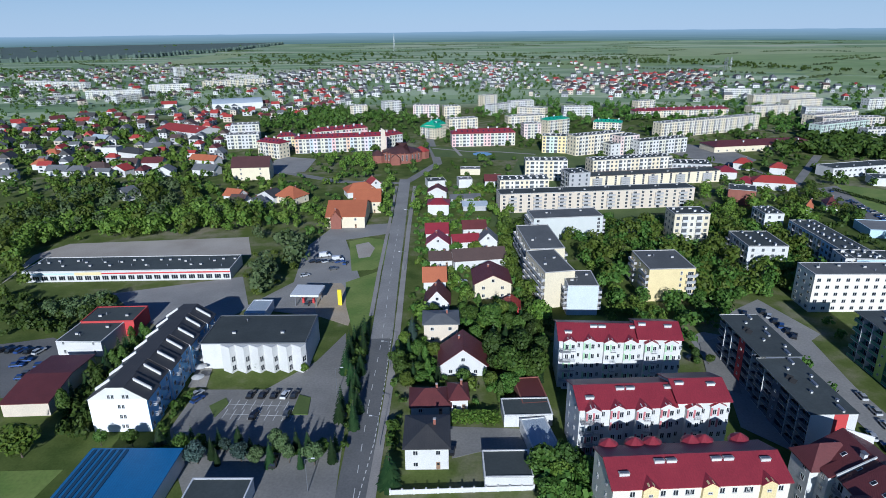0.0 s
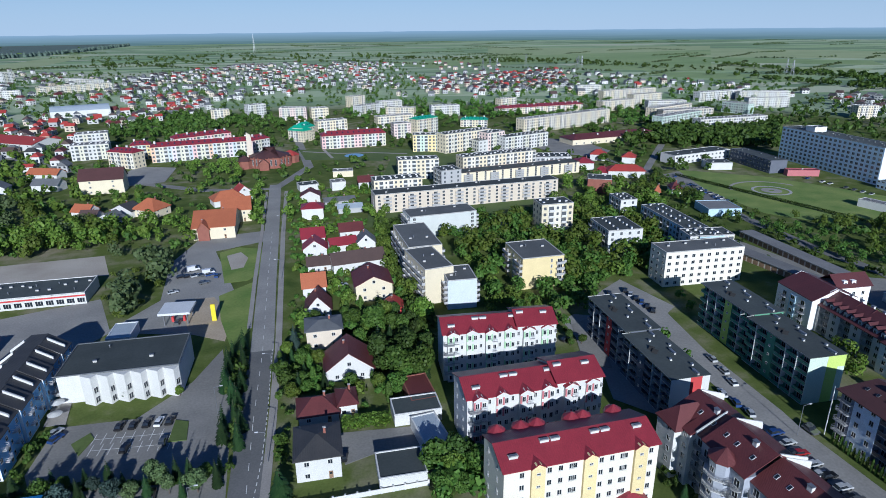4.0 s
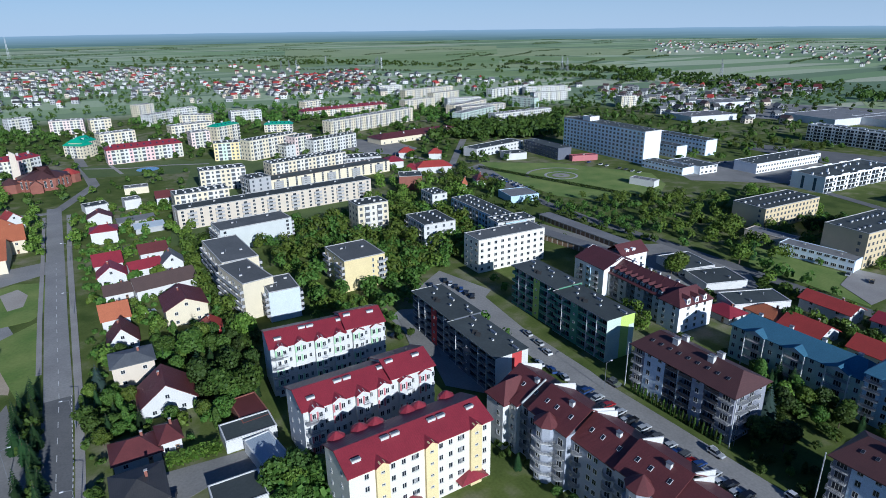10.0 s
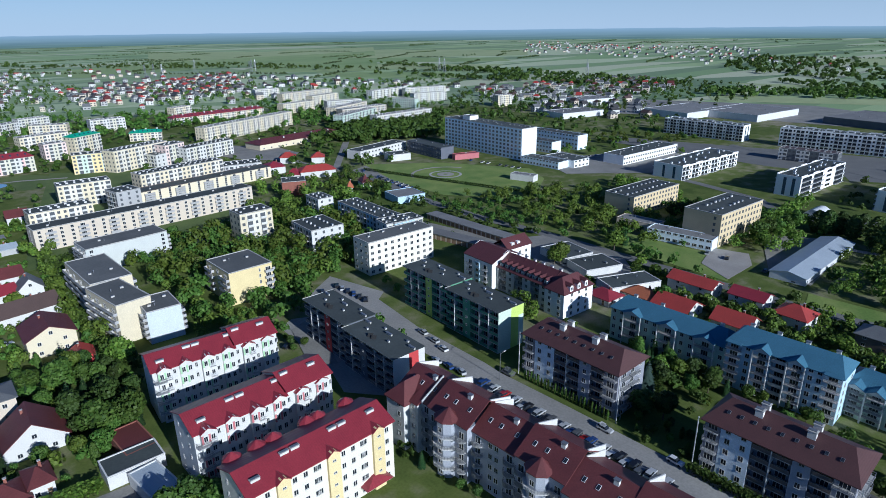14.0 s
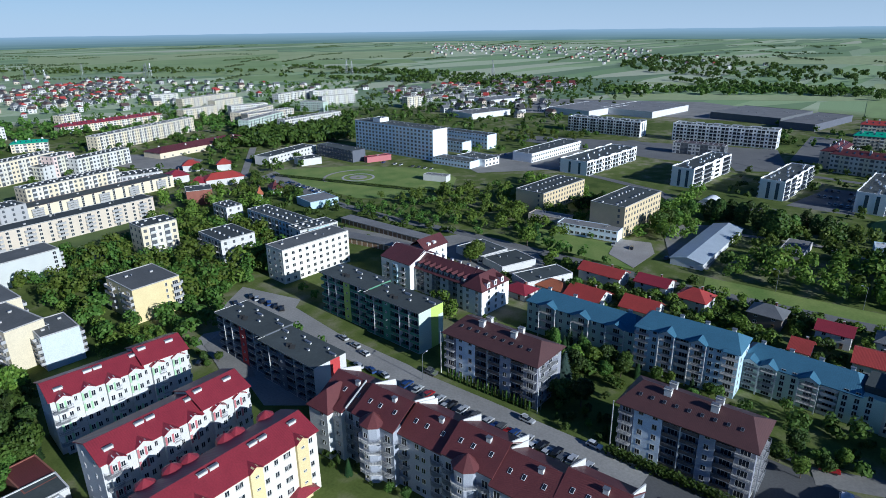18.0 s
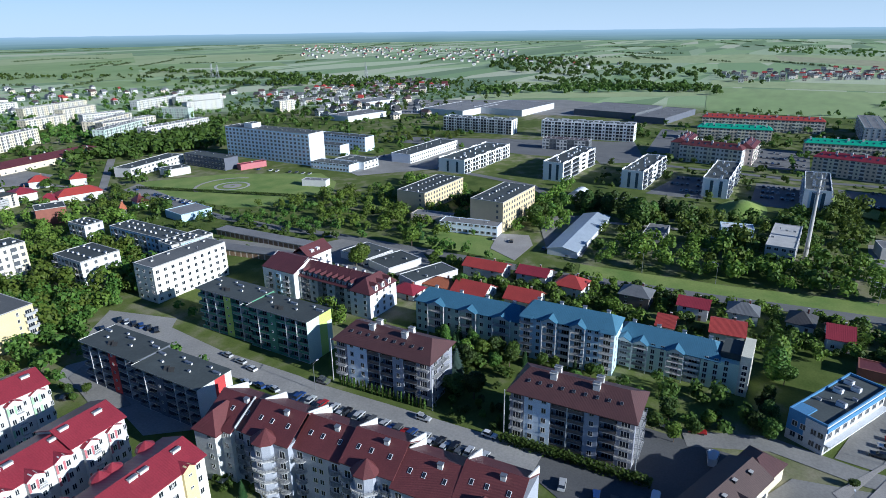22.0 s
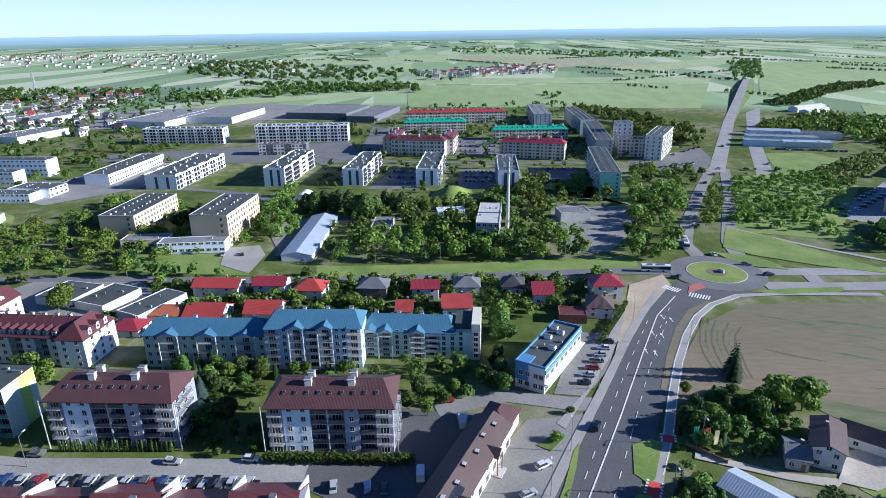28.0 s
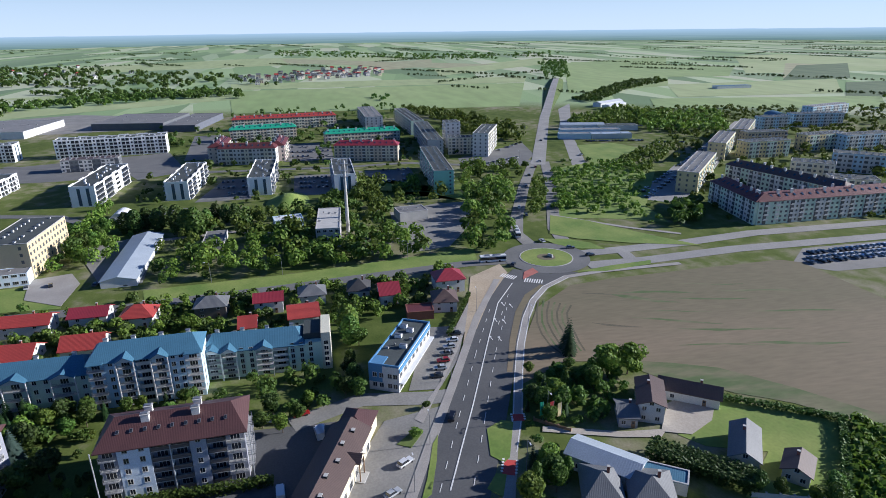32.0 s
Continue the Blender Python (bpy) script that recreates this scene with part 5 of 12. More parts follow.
patch("lawn", [(258.3, 397.7), (307.3, 360.4), (340.3, 299.7), (323.7, 271.8), (300.6, 256.6), (266.3, 258.4), (244.2, 286.3), (244, 340.6)], "grass_bright", 0.0775, "wide sunlit hospital lawn", "lawn")
ribbon("landing_pad", arc(282.1, 328.3, 11, 0, 345, 24), 1.6, "kerb", 0.3, "pale ring round the helicopter landing pad", "landing pad", True)
ribbon("landing_pad", arc(282.1, 328.3, 4, 0, 345, 16), 4.5, "paving", 0.31, "pale concrete helicopter landing pad", "landing pad", True)
ribbon("path", arc(282.1, 328.3, 24, 20, 160, 16), 2.0, "paving", 0.29, "pale curved path on the lawn", "pavement")
patch("lawn", [(251.1, 74.8), (255.8, 14.4), (270, -69.5), (254.4, -67.2), (243.2, 13.7), (238.7, 52), (239.3, 71.7)], "grass_bright", 0.089, "bright verge along the road", "lawn")
patch("lawn", [(262.7, 165.7), (265.4, 127.7), (257.1, 106.8), (239.5, 101.6), (241.7, 153.4)], "grass_bright", 0.0905, "bright verge along the road", "lawn")
patch("lawn", [(450.4, -17.3), (352.7, -86.3), (378.4, -88.5), (384.8, -50.9), (399.2, -26.7)], "grass_bright", 0.092, "lawn beside the white blocks", "lawn")
patch("lawn", [(306.3, -124.2), (277.9, -154.7), (267.8, -137.5), (276.7, -116.1)], "grass_bright", 0.0935, "bright lawn beside the roundabout", "lawn")
patch("meadow", [(308, -122), (424.9, -168), (440, -205), (434, -232), (402, -240), (317.1, -186), (286, -182), (300, -152)], "grass_bright", 0.0925, "rough bright meadow with scrub", "meadow")
patch("lawn", [(512, -226), (514, -262), (488, -272), (452, -240), (436, -205)], "grass_bright", 0.095, "bright meadow", "lawn")
patch("lawn", [(130.2, -97.8), (131.2, -106.4), (115, -129.9), (89.9, -110.4), (83.8, -101.1), (95.2, -88), (107.8, -103.6), (113, -89.9), (118.7, -85.5)], "grass_bright", 0.0965, "bright mown garden lawn", "lawn")
patch("field", [(150.4, -54), (177.1, -64), (199.6, -76.2), (217, -97), (220, -118.6), (221.8, -162.1), (222.9, -199.6), (217.6, -206.8), (176.8, -209), (144.9, -205.8), (94.7, -163), (106.2, -142), (122.4, -133), (134.1, -113.1), (154.9, -93.9), (160, -71.3)], "soil", 0.098, "bare brown ploughed field", "field")
for i in range(7):
    k = i * 2.3
    ribbon("furrow", [(206.5 - 0.55 * k, -79.4 - 0.75 * k), (197 - 0.3 * k, -75.2 - 0.75 * k), (187.5 - 0.1 * k, -72 - 0.8 * k), (179, -70.6 - 0.85 * k), (171, -70.5 - 0.75 * k), (165, -72 - 0.6 * k)], 0.7, "soil_weeds" if i % 2 else "soil_dark", 0.104, "curved wheel track across the ploughed soil", "field", thick=0.03)
ribbon("weed_strip", [(204.4, -109), (201.4, -113.5), (198.2, -118.5), (194.7, -123.2), (192, -131)], [0.5, 3.2, 2.6, 2.2, 0.4], "soil_weeds", 0.106, "patch of green weeds on the field", "field", thick=0.03)
ribbon("weed_strip", [(183.2, -91), (180.5, -95.7), (177.9, -101.5), (176, -107)], [0.3, 1.5, 1.2, 0.3], "soil_dark", 0.106, "dark damp streak on the field", "field", thick=0.03)
ribbon("weed_strip", [(183.9, -106.9), (180.6, -115.8), (176.8, -123.9), (172, -136)], [0.4, 1.3, 1.6, 0.4], "soil_weeds", 0.106, "patch of green weeds on the field", "field", thick=0.03)
ribbon("weed_strip", [(208, -98), (206.5, -104), (204, -110)], [0.3, 1.2, 0.3], "soil_dark", 0.105, "dark damp streak on the field", "field", thick=0.03)
patch("field", [(158, -86), (152, -103), (146, -116), (132, -130), (112, -146), (106.5, -142), (124.3, -125), (135.1, -109.4), (146.4, -94)], "soil_weeds", 0.1035, "weedy green margin of the field", "field")
for x0, y0, n, w in ((206, -112, 30, 2.4), (196, -128, 34, 1.6), (188, -112, 26, 1.0), (172, -118, 40, 1.8), (162, -112, 30, 1.4), (199, -150, 36, 2.0), (180, -150, 40, 1.5), (158, -135, 34, 2.2), (208, -140, 26, 1.2)):
    ribbon("weed_strip", [(x0 - 0.22 * i * n / 6 + 0.5 * math.sin(i + x0), y0 - i * n / 6) for i in range(7)], [0.2, 0.5 * w, w, 0.6 * w, 0.9 * w, 0.5 * w, 0.2], "soil_weeds", 0.1045, "streak of green weeds on the field", "field", thick=0.03)
patch("field_edge", [(154.9, -93.9), (150.7, -105.1), (123.1, -133.6), (108.1, -144.1), (105.2, -141), (120.8, -131.5), (132.6, -112), (151.2, -91.9)], "soil_weeds", 0.1095, "green grassy field edge", "field")
ribbon("road", [(-23.7, 99.2), (-21.8, 111.8), (-22.3, 147.6), (-22.1, 187.6)], 7.5, "asphalt", 0.154, "darker resurfaced stretch of the street", "road")
ribbon("road", [(-22.1, 187.6), (-23.8, 250.1), (-25.1, 315.5), (-27.7, 423.2)], 7.5, "asphalt_pale", 0.155, "worn grey asphalt street lined with pavements", "road")
ribbon("pavement", [(-17.4, 110.4), (-16.9, 147.5), (-16.9, 187.5), (-18.1, 250), (-19.3, 315.4), (-20, 403.2)], 2.2, "paving", 0.246, "light concrete pavement beside the street", "pavement")
ribbon("pavement", [(-27.6, 205.4), (-28.9, 250.3), (-30.1, 315.7), (-32.2, 403.7)], 1.6, "paving", 0.247, "light concrete pavement beside the street", "pavement")
ribbon("road", [(-155.8, 483), (-120.8, 450.9), (-73.4, 418.4), (-27.4, 411.5), (-5, 475.7), (-14.1, 594.3)], 7, "asphalt_old", 0.153, "cross street at the church", "road")
ribbon("road", [(-351.2, 661.4), (-270.7, 593.8), (-155.8, 483)], 6, "asphalt_old", 0.149, "side street in the old quarter", "road")
ribbon("road", [(119.5, 202.7), (114.3, 155.1), (114.7, 120.7), (114.1, 113.7), (115.4, 88.9), (116.5, 58.5), (117, 42)], 10, "asphalt_pale", 0.15, "pale asphalt residential street", "road")
# darker asphalt tone paints in the shadow over the street's south end
ribbon("road", [(117, 42), (118, 15.1)], 10, "asphalt_new", 0.149, "end of the street darkened to stand for a shadow", "road")
ribbon("road", [(224.9, 349.1), (237.9, 359.6), (227.6, 282.8), (227.1, 232.7), (231.7, 198.4), (233.4, 133.8), (234.6, 80.2), (240.6, 17.4), (245.7, -22.5), (250.3, -61.5), (249, -80.2)], 7, "asphalt", 0.156, "through road behind the red-roofed houses", "road")
ribbon("road", [(196.7, 249.5), (206.3, 200.2), (216.3, 163.9)], 6, "asphalt_old", 0.152, "service road along the garages", "road")
ribbon("road", [(407.1, 343.8), (401.8, 272.2), (386.6, 192.5), (375.3, 148.5), (348.5, 121.3), (375.6, 78.4)], 6.5, "asphalt", 0.153, "street in front of the new blocks", "road")
ribbon("road", [(537.2, 243.7), (480.6, 98.7), (470.4, -17.9), (474.7, -65.9), (451.1, -120.1), (457.2, -170.4)], 6.5, "asphalt", 0.154, "street behind the white blocks", "road")
MAIN_ROAD = [(48.9, 4.1), (112.6, -25), (129, -32.5), (154.4, -43.2), (188.9, -57.5), (218.9, -72.2), (235.2, -84.8)]
ribbon("road", MAIN_ROAD, [17, 17, 17, 17, 16, 15, 13], "asphalt_new", 0.19, "dark new asphalt main road with lane markings")
RX, RY = 249.6, -98.7


def roundabout():
    ribbon("road", arc(RX, RY, 15.8, 0, 352.5, 47), 8.0, "asphalt", 0.23, "asphalt ring of the roundabout", "road", True)
    ribbon("kerb", arc(RX, RY, 12.0, 0, 352.5, 47), 0.5, "kerb", 0.36, "concrete kerb of the island", "kerb", True, thick=0.36)
    part_i = patch("traffic_island", arc(RX, RY, 11.7, 0, 350, 35), "grass_bright", 0.38, "round mown grass island", "traffic island", 0.38)
    patch("flower_bed", arc(RX, RY, 4.2, 0, 340, 17), "soil", 0.43, "dark planted bed on the island", "flower bed")
    st = thing("sign_stone", RX, RY - 2, 20, "pale stone block sign on the island", "sign")
    part("stone", Shape().hull([(-1.7, -0.4, 0.4), (1.7, -0.4, 0.4), (1.7, 0.4, 0.4), (-1.7, 0.4, 0.4)], [(-1.3, -0.3, 1.7), (1.5, -0.3, 1.5), (1.5, 0.3, 1.5), (-1.3, 0.3, 1.7)]), "concrete", st)


roundabout()


def ramp(xa, ya, xb, yb, xc, yc):
    """The road climbs on a grass bank to a bridge."""
    s, b = Shape(), Shape()
    pts = []
    for i in range(19):
        f = i / 13
        p = Vector((xa, ya)).lerp(Vector((xc, yc)), f)
        pts.append((p.x, p.y, 0.2 + 4.5 * math.sin(math.pi * min(1.0, f / 2)) ** 2))
    d = Vector((xc - xa, yc - ya)).normalized()
    n = Vector((-d.y, d.x))
    for p, q in zip(pts, pts[1:]):
        s.hull([(v[0] + k * 5.5 * n.x, v[1] + k * 5.5 * n.y, v[2] - 0.1) for v, k in ((p, -1), (q, -1), (q, 1), (p, 1))],
               [(v[0] + k * 5.5 * n.x, v[1] + k * 5.5 * n.y, v[2]) for v, k in ((p, -1), (q, -1), (q, 1), (p, 1))])
        for k in (-1, 1):
            wp, wq = 6 + 2.0 * p[2], 6 + 2.0 * q[2]
            b.face([(p[0] + k * 5.5 * n.x, p[1] + k * 5.5 * n.y, p[2] - 0.05), (q[0] + k * 5.5 * n.x, q[1] + k * 5.5 * n.y, q[2] - 0.05),
                    (q[0] + k * wq * n.x, q[1] + k * wq * n.y, 0), (p[0] + k * wp * n.x, p[1] + k * wp * n.y, 0)])
    z = pts[-1]
    k = 6 + 2.0 * z[2]
    b.face([(z[0] - k * n.x, z[1] - k * n.y, 0), (z[0] + k * n.x, z[1] + k * n.y, 0), (z[0] + 5.5 * n.x, z[1] + 5.5 * n.y, z[2] - 0.05), (z[0] - 5.5 * n.x, z[1] - 5.5 * n.y, z[2] - 0.05)])
    tagged(part("road_ramp", s, "asphalt_pale"), "asphalt road climbing to a bridge", "road", "", "structure")
    tagged(part("embankment", b, "grass"), "grassy road embankment", "embankment", "", "structure")



ribbon("pavement", [(105.2, -35.6), (121.3, -41.5), (136.3, -47.9), (154.6, -54.1), (173.9, -61.3), (191.6, -69.1), (206, -77), (217, -86), (225.5, -98.6), (228, -115), (228.4, -131.9), (228.8, -153.9)], 2.9, "paving", 0.245, "pale paved foot and cycle path", "pavement")
ribbon("pavement", [(108.9, -13.6), (128.5, -22), (154, -33.5), (197, -52.2), (229.5, -69.3)], 2.6, "paving", 0.246, "pale paved footpath", "pavement")
ribbon("road", [(250.5, -108.3), (251.7, -140.1), (253.6, -170.9), (258.9, -212.3), (258.3, -296.7)], 8, "asphalt_pale", 0.167, "asphalt carriageway east of the roundabout", "road")
ribbon("road", [(236.1, -113), (236.2, -143.2), (240.1, -189.1), (239.6, -277.3)], 8, "asphalt_pale", 0.163, "asphalt carriageway east of the roundabout", "road")
ribbon("road", [(253.3, -136.6), (231, -134.8)], 6, "asphalt_pale", 0.159, "link between the carriageways", "road")
ribbon("road", [(263.7, -97.8), (286.4, -96.4), (315.3, -106.1), (379.1, -131.7), (451.5, -163.6)], 7, "asphalt_old", 0.17, "asphalt carriageway north of the roundabout", "road")
ribbon("road", [(267.1, -115.1), (288.7, -117.9), (325.9, -131.3), (386.4, -153), (451.5, -173.2)], 7, "asphalt_old", 0.166, "asphalt carriageway north of the roundabout", "road")
ribbon("pavement", [(312.9, -125.1), (299.5, -138.2), (281.8, -156.6), (266.2, -177.4)], 2.5, "paving", 0.192, "pale gravel footpath", "pavement")
ribbon("road", [(442.2, -164.5), (553.9, -208.4), (689.2, -261.9)], 11, "asphalt_pale", 0.183, "straight asphalt road leading out of town", "road")
ramp(689.2, -261.9, 884.1, -341.7, 1058.3, -417.7)
ribbon("path", [(317.1, 22.5), (323.7, 49.4), (315.4, 91.8)], 4, "paving", 0.164, "pale track among the trees", "pavement")
ribbon("road", [(302.2, 492.8), (231, 394.8), (225, 456), (211.7, 527.6)], 6, "asphalt_old", 0.165, "street by the shopping parade", "road")
ribbon("road", [(144.6, 12.9), (152.5, -6.2), (149.2, -25.5), (149.4, -38.6)], 6.5, "asphalt_old", 0.156, "side street by the shop building", "road")
patch("yard", [(141, -11.7), (144.7, -28.7), (125.6, -24.5), (112.5, -15.7), (101.2, -9.4), (102.4, 3.7), (121.5, -1.1)], "asphalt_old", 0.1205, "pale paved car park by the shop building", "car park")
patch("yard", [(154.1, -20.4), (192.7, -32.4), (191.3, -46.2), (168.6, -38.5), (153.2, -29.4)], "asphalt_old", 0.117, "car park by the blue and white office", "car park")
patch("yard", [(144.5, 25.1), (143.5, 0.5), (113.1, 11.3), (104.3, 25.2), (112.3, 41.3)], "asphalt_new", 0.1185, "dark asphalt yard behind the shop building", "yard")
patch("field", [(1145.8, 143.9), (1144.7, -391.7), (800.8, -267.7), (828.1, 103.4)], "field_green", 0.21, "long strip of farmland", "field")
patch("field", [(1300.5, 157.1), (1293.4, -446.4), (1155.8, -395.4), (1169, 144.7)], "field_pale", 0.2115, "long strip of farmland", "field")
patch("field", [(918.4, 3204.9), (2114.5, 1913.7), (1718.7, 1541), (1057.7, 1994.5), (712.5, 2498)], "field_pale", 0.213, "long strip of farmland", "field")
patch("field", [(915.8, 1694), (1277, 1225.1), (1100.3, 1141.1), (809.5, 1468.9)], "field_pale", 0.2145, "long strip of farmland", "field")
patch("field", [(671.1, 2355.9), (994, 1954.4), (907.5, 1749.2), (580.4, 2044.8)], "field_green", 0.216, "long strip of farmland", "field")
patch("field", [(765.5, 1362), (965.8, 1113.5), (873.8, 972), (709.6, 1190.2)], "field_green", 0.2175, "long strip of farmland", "field")
patch("field", [(1561.8, 2823.1), (2017.8, 2088.9), (1792.8, 1744.6), (1186.8, 2155.5)], "field_pale", 0.219, "long strip of farmland", "field")
patch("field", [(1110, 2018.9), (1544.2, 1505), (1407.3, 1329.6), (954.5, 1742.2)], "field_green", 0.2205, "long strip of farmland", "field")
patch("field", [(904.1, 454.9), (1076.7, 132), (1005.3, 122.6), (833.4, 410.1)], "field_pale", 0.222, "long strip of farmland", "field")
patch("field", [(1115.5, 536.3), (1215.7, 231.4), (1181.2, 145.9), (1071.6, 298.8)], "field_pale", 0.2235, "long strip of farmland", "field")
patch("field", [(1961.5, 778.3), (2456.5, 200.1), (2383.5, -339.1), (2103.4, -301.5), (1791.6, 503.3)], "field_pale", 0.225, "long strip of farmland", "field")
patch("field", [(1958.7, -173.7), (2125.2, -395.7), (1765.2, -332.2), (1602.6, -166)], "field_straw", 0.2265, "long strip of farmland", "field")
patch("field", [(1723.5, -705.3), (1995, -1184.9), (1006.8, -609), (938.9, -395.3)], "field_green", 0.228, "long strip of farmland", "field")
patch("field", [(1597.9, -304.6), (2089.7, -782.6), (1730.7, -665.1), (1374.8, -275)], "field_pale", 0.2295, "long strip of farmland", "field")
patch("field", [(2390.2, 106.4), (1757.9, -513.4), (1637.5, -339.9), (2055.4, 73.5)], "field_straw", 0.231, "long strip of farmland", "field")
patch("field", [(1784.7, -752.4), (1427.3, -1040.8), (1160.5, -836.4), (1227.8, -519.7)], "field_green", 0.2325, "long strip of farmland", "field")
patch("field", [(1026.8, -617.7), (1033.2, -975.1), (815.2, -784.4), (838.6, -525.1)], "field_pale", 0.234, "long strip of farmland", "field")
patch("field", [(830.4, -475.1), (765.8, -805.1), (657.4, -701.7), (728.4, -426)], "field_green", 0.2355, "long strip of farmland", "field")
patch("field", [(1890.3, -1373), (1969.1, -1607), (1563.6, -1630.8), (1187.2, -1244.9), (1217.1, -917.4)], "field_pale", 0.237, "long strip of farmland", "field")
patch("field", [(1504, -1249.5), (1384.2, -1331.6), (1048.3, -1014.4), (1088.5, -903.6)], "field_straw", 0.2385, "long strip of farmland", "field")
patch("field", [(242.7, 1893.4), (1226.2, 2518.4), (1785.2, 2602.7), (1372.9, 1993.6), (307.4, 1614.7)], "field_green", 0.24, "long strip of farmland", "field")
patch("field", [(677.1, 2445.6), (1564.9, 2906.5), (1952.8, 2850.2), (1644.2, 2394.3), (639.6, 2168.9)], "field_pale", 0.2415, "long strip of farmland", "field")
patch("field", [(965.3, 1975.4), (1178.4, 1706.3), (888.8, 1278.4), (616.8, 1497.9)], "field_green", 0.243, "long strip of farmland", "field")
patch("field", [(-920.9, 1878.9), (-1016.8, 3184), (-865.2, 2863.1), (-738.3, 1721)], "field_pale", 0.2445, "long strip of farmland", "field")
patch("yard", [(120.7, -81.9), (131.9, -90.2), (134.5, -97.9), (129, -103.2), (122.2, -97.7), (117.9, -89.1)], "gravel", 0.256, "rubble and slab farmyard", "yard")
patch("path", [(129.6, -52.6), (122.9, -71.9), (121.4, -84), (118.5, -80.7), (120.7, -70.8), (127.3, -51.7)], "gravel", 0.2475, "pale farm track", "path")
ribbon("verge_strip", [(157.4, -52.2), (177.3, -59.6), (197.3, -68.3), (211, -76.6), (219.5, -85.5)], [1.6, 2.2, 2.6, 2.6, 1.6], "soil", 0.236, "bare earth strip between road and cycle path", "verge")
patch("pavement", [(137.6, -21.7), (173.2, -39.1), (213.3, -56.8), (238.2, -71.5), (238, -65.7), (192.4, -43.5), (156.8, -30.4), (140, -19.7)], "paving", 0.2105, "pale paved forecourt strip", "pavement")
patch("yard", [(69.5, 535.5), (179.1, 440), (160.3, 387.3), (123.3, 310.9), (73, 321.9), (23.5, 311.6), (28.5, 347.8)], "grass", 0.212, "worn grass courts between the slabs", "lawn")
patch("yard", [(92.3, 316.8), (123, 326.2), (120.7, 310.8), (90.1, 297.5)], "asphalt_old", 0.2235, "parking court behind the mint block", "car park")
patch("yard", [(-142.9, 461.7), (-135.2, 509.3), (-104.7, 498.4), (-103.8, 450.1), (-131.1, 442)], "asphalt_pale", 0.225, "parking court by the pastel flats", "car park")
patch("yard", [(-13.2, 549.2), (56.8, 539.8), (81.4, 505.2), (51.1, 483.7), (-7.6, 502.7)], "grass", 0.2165, "grassy square with play areas before the pink flats", "lawn")
ribbon("path", [(-10, 540), (20, 524), (48, 520), (76, 508)], 3, "paving", 0.225, "pale path across the grassy square", "pavement")
ribbon("path", [(8, 545), (14, 505)], 2.5, "paving", 0.223, "pale path across the grassy square", "pavement")
patch("play_area", arc(32, 512, 8, 0, 340, 17), "plaster_azure", 0.23, "blue rubber play area on the square", "playground")
patch("yard", [(216, 549.9), (242.1, 516.6), (244.6, 475.9), (221.7, 451.7), (198, 479.5), (188.8, 508.8)], "asphalt_old", 0.228, "shopping parade car park", "car park")
patch("yard", [(368, 315.8), (484.7, 275), (452.4, 227.9), (411.2, 214), (346.1, 270.4)], "asphalt_old", 0.2195, "hospital service yard", "yard")
patch("yard", [(781.1, 505.7), (871.3, 296.5), (805.1, 137.3), (726.9, 122.4), (703.6, 290.2), (640.9, 431)], "asphalt_old", 0.221, "retail car park", "car park")
patch("yard", [(228.9, 191.2), (230.5, 144.7), (219.3, 131.5), (198.7, 129.5), (197.5, 159.6), (203.9, 186.8), (216.9, 197)], "asphalt_old", 0.2225, "shop yard", "yard")
patch("yard", [(273.4, 125.4), (277.9, 110.2), (264.6, 102.7), (241.5, 102.3), (251, 118.9)], "paving", 0.234, "parking by the dormitories", "car park")
patch("yard", [(309.6, 118.3), (325.9, 94.6), (315.6, 82.5), (259.5, 77), (257.6, 92.3)], "asphalt_old", 0.2255, "yard by the striped warehouse", "yard")
patch("yard", [(84.5, 182.3), (93.6, 186.5), (89.6, 167.2), (84.8, 151.8), (77.8, 157.5)], "asphalt_old", 0.227, "small car park beside the red roofs", "car park")
patch("orchard", [(1043.5, -867), (1410.5, -1205.8), (1444.1, -1388.1), (1046.6, -1019.2)], "field_dark", 0.2785, "dark green orchard plantation", "field")
patch("orchard", [(966.8, -934), (973.2, -1064.8), (744.6, -821.5), (780.6, -758.8)], "field_dark", 0.28, "dark green orchard plantation", "field")
patch("road", [(217.4, -62.4), (233.2, -75.1), (237, -83.2), (230.2, -93.4), (229.9, -107), (222.8, -93.5), (208.6, -76.6), (185.3, -63.9), (192.8, -58.3)], "asphalt_new", 0.196, "dark asphalt mouth of the main road", "road", 0.05)
patch("bare_ground", [(234.5, -59), (246.4, -75.4), (235.6, -75.8), (212.1, -61.4), (185.6, -48.6), (174.4, -42.8), (174.7, -41.4), (205.9, -51)], "sand", 0.215, "worn sandy forecourt of the roundabout", "ground", 0.05)
patch("traffic_island", [(226.8, -79.9), (234.5, -82.9), (238.2, -88.2), (232.9, -88.9)], "red_paving", 0.33, "raised red-brown traffic island", "traffic island", 0.05)
patch("traffic_island", [(274.8, -105.7), (271.9, -117.6), (263.6, -127), (253.6, -130), (257.2, -117.2), (265.7, -109.5)], "grass_bright", 0.28, "grass traffic island between carriageways", "lawn", 0.05)
patch("verge", [(229.7, -104.4), (233.3, -122.5), (235.3, -143.1), (230.9, -140.7), (227.6, -117.3)], "grass_bright", 0.28, "grass verge beside the carriageway", "lawn", 0.05)
patch("lawn", [(312.3, -124.7), (297.9, -140.7), (267, -162), (248.1, -176.8), (258.8, -146), (271, -123), (281.6, -112.6)], "grass_bright", 0.27, "bright meadow north of the road", "lawn", 0.05)

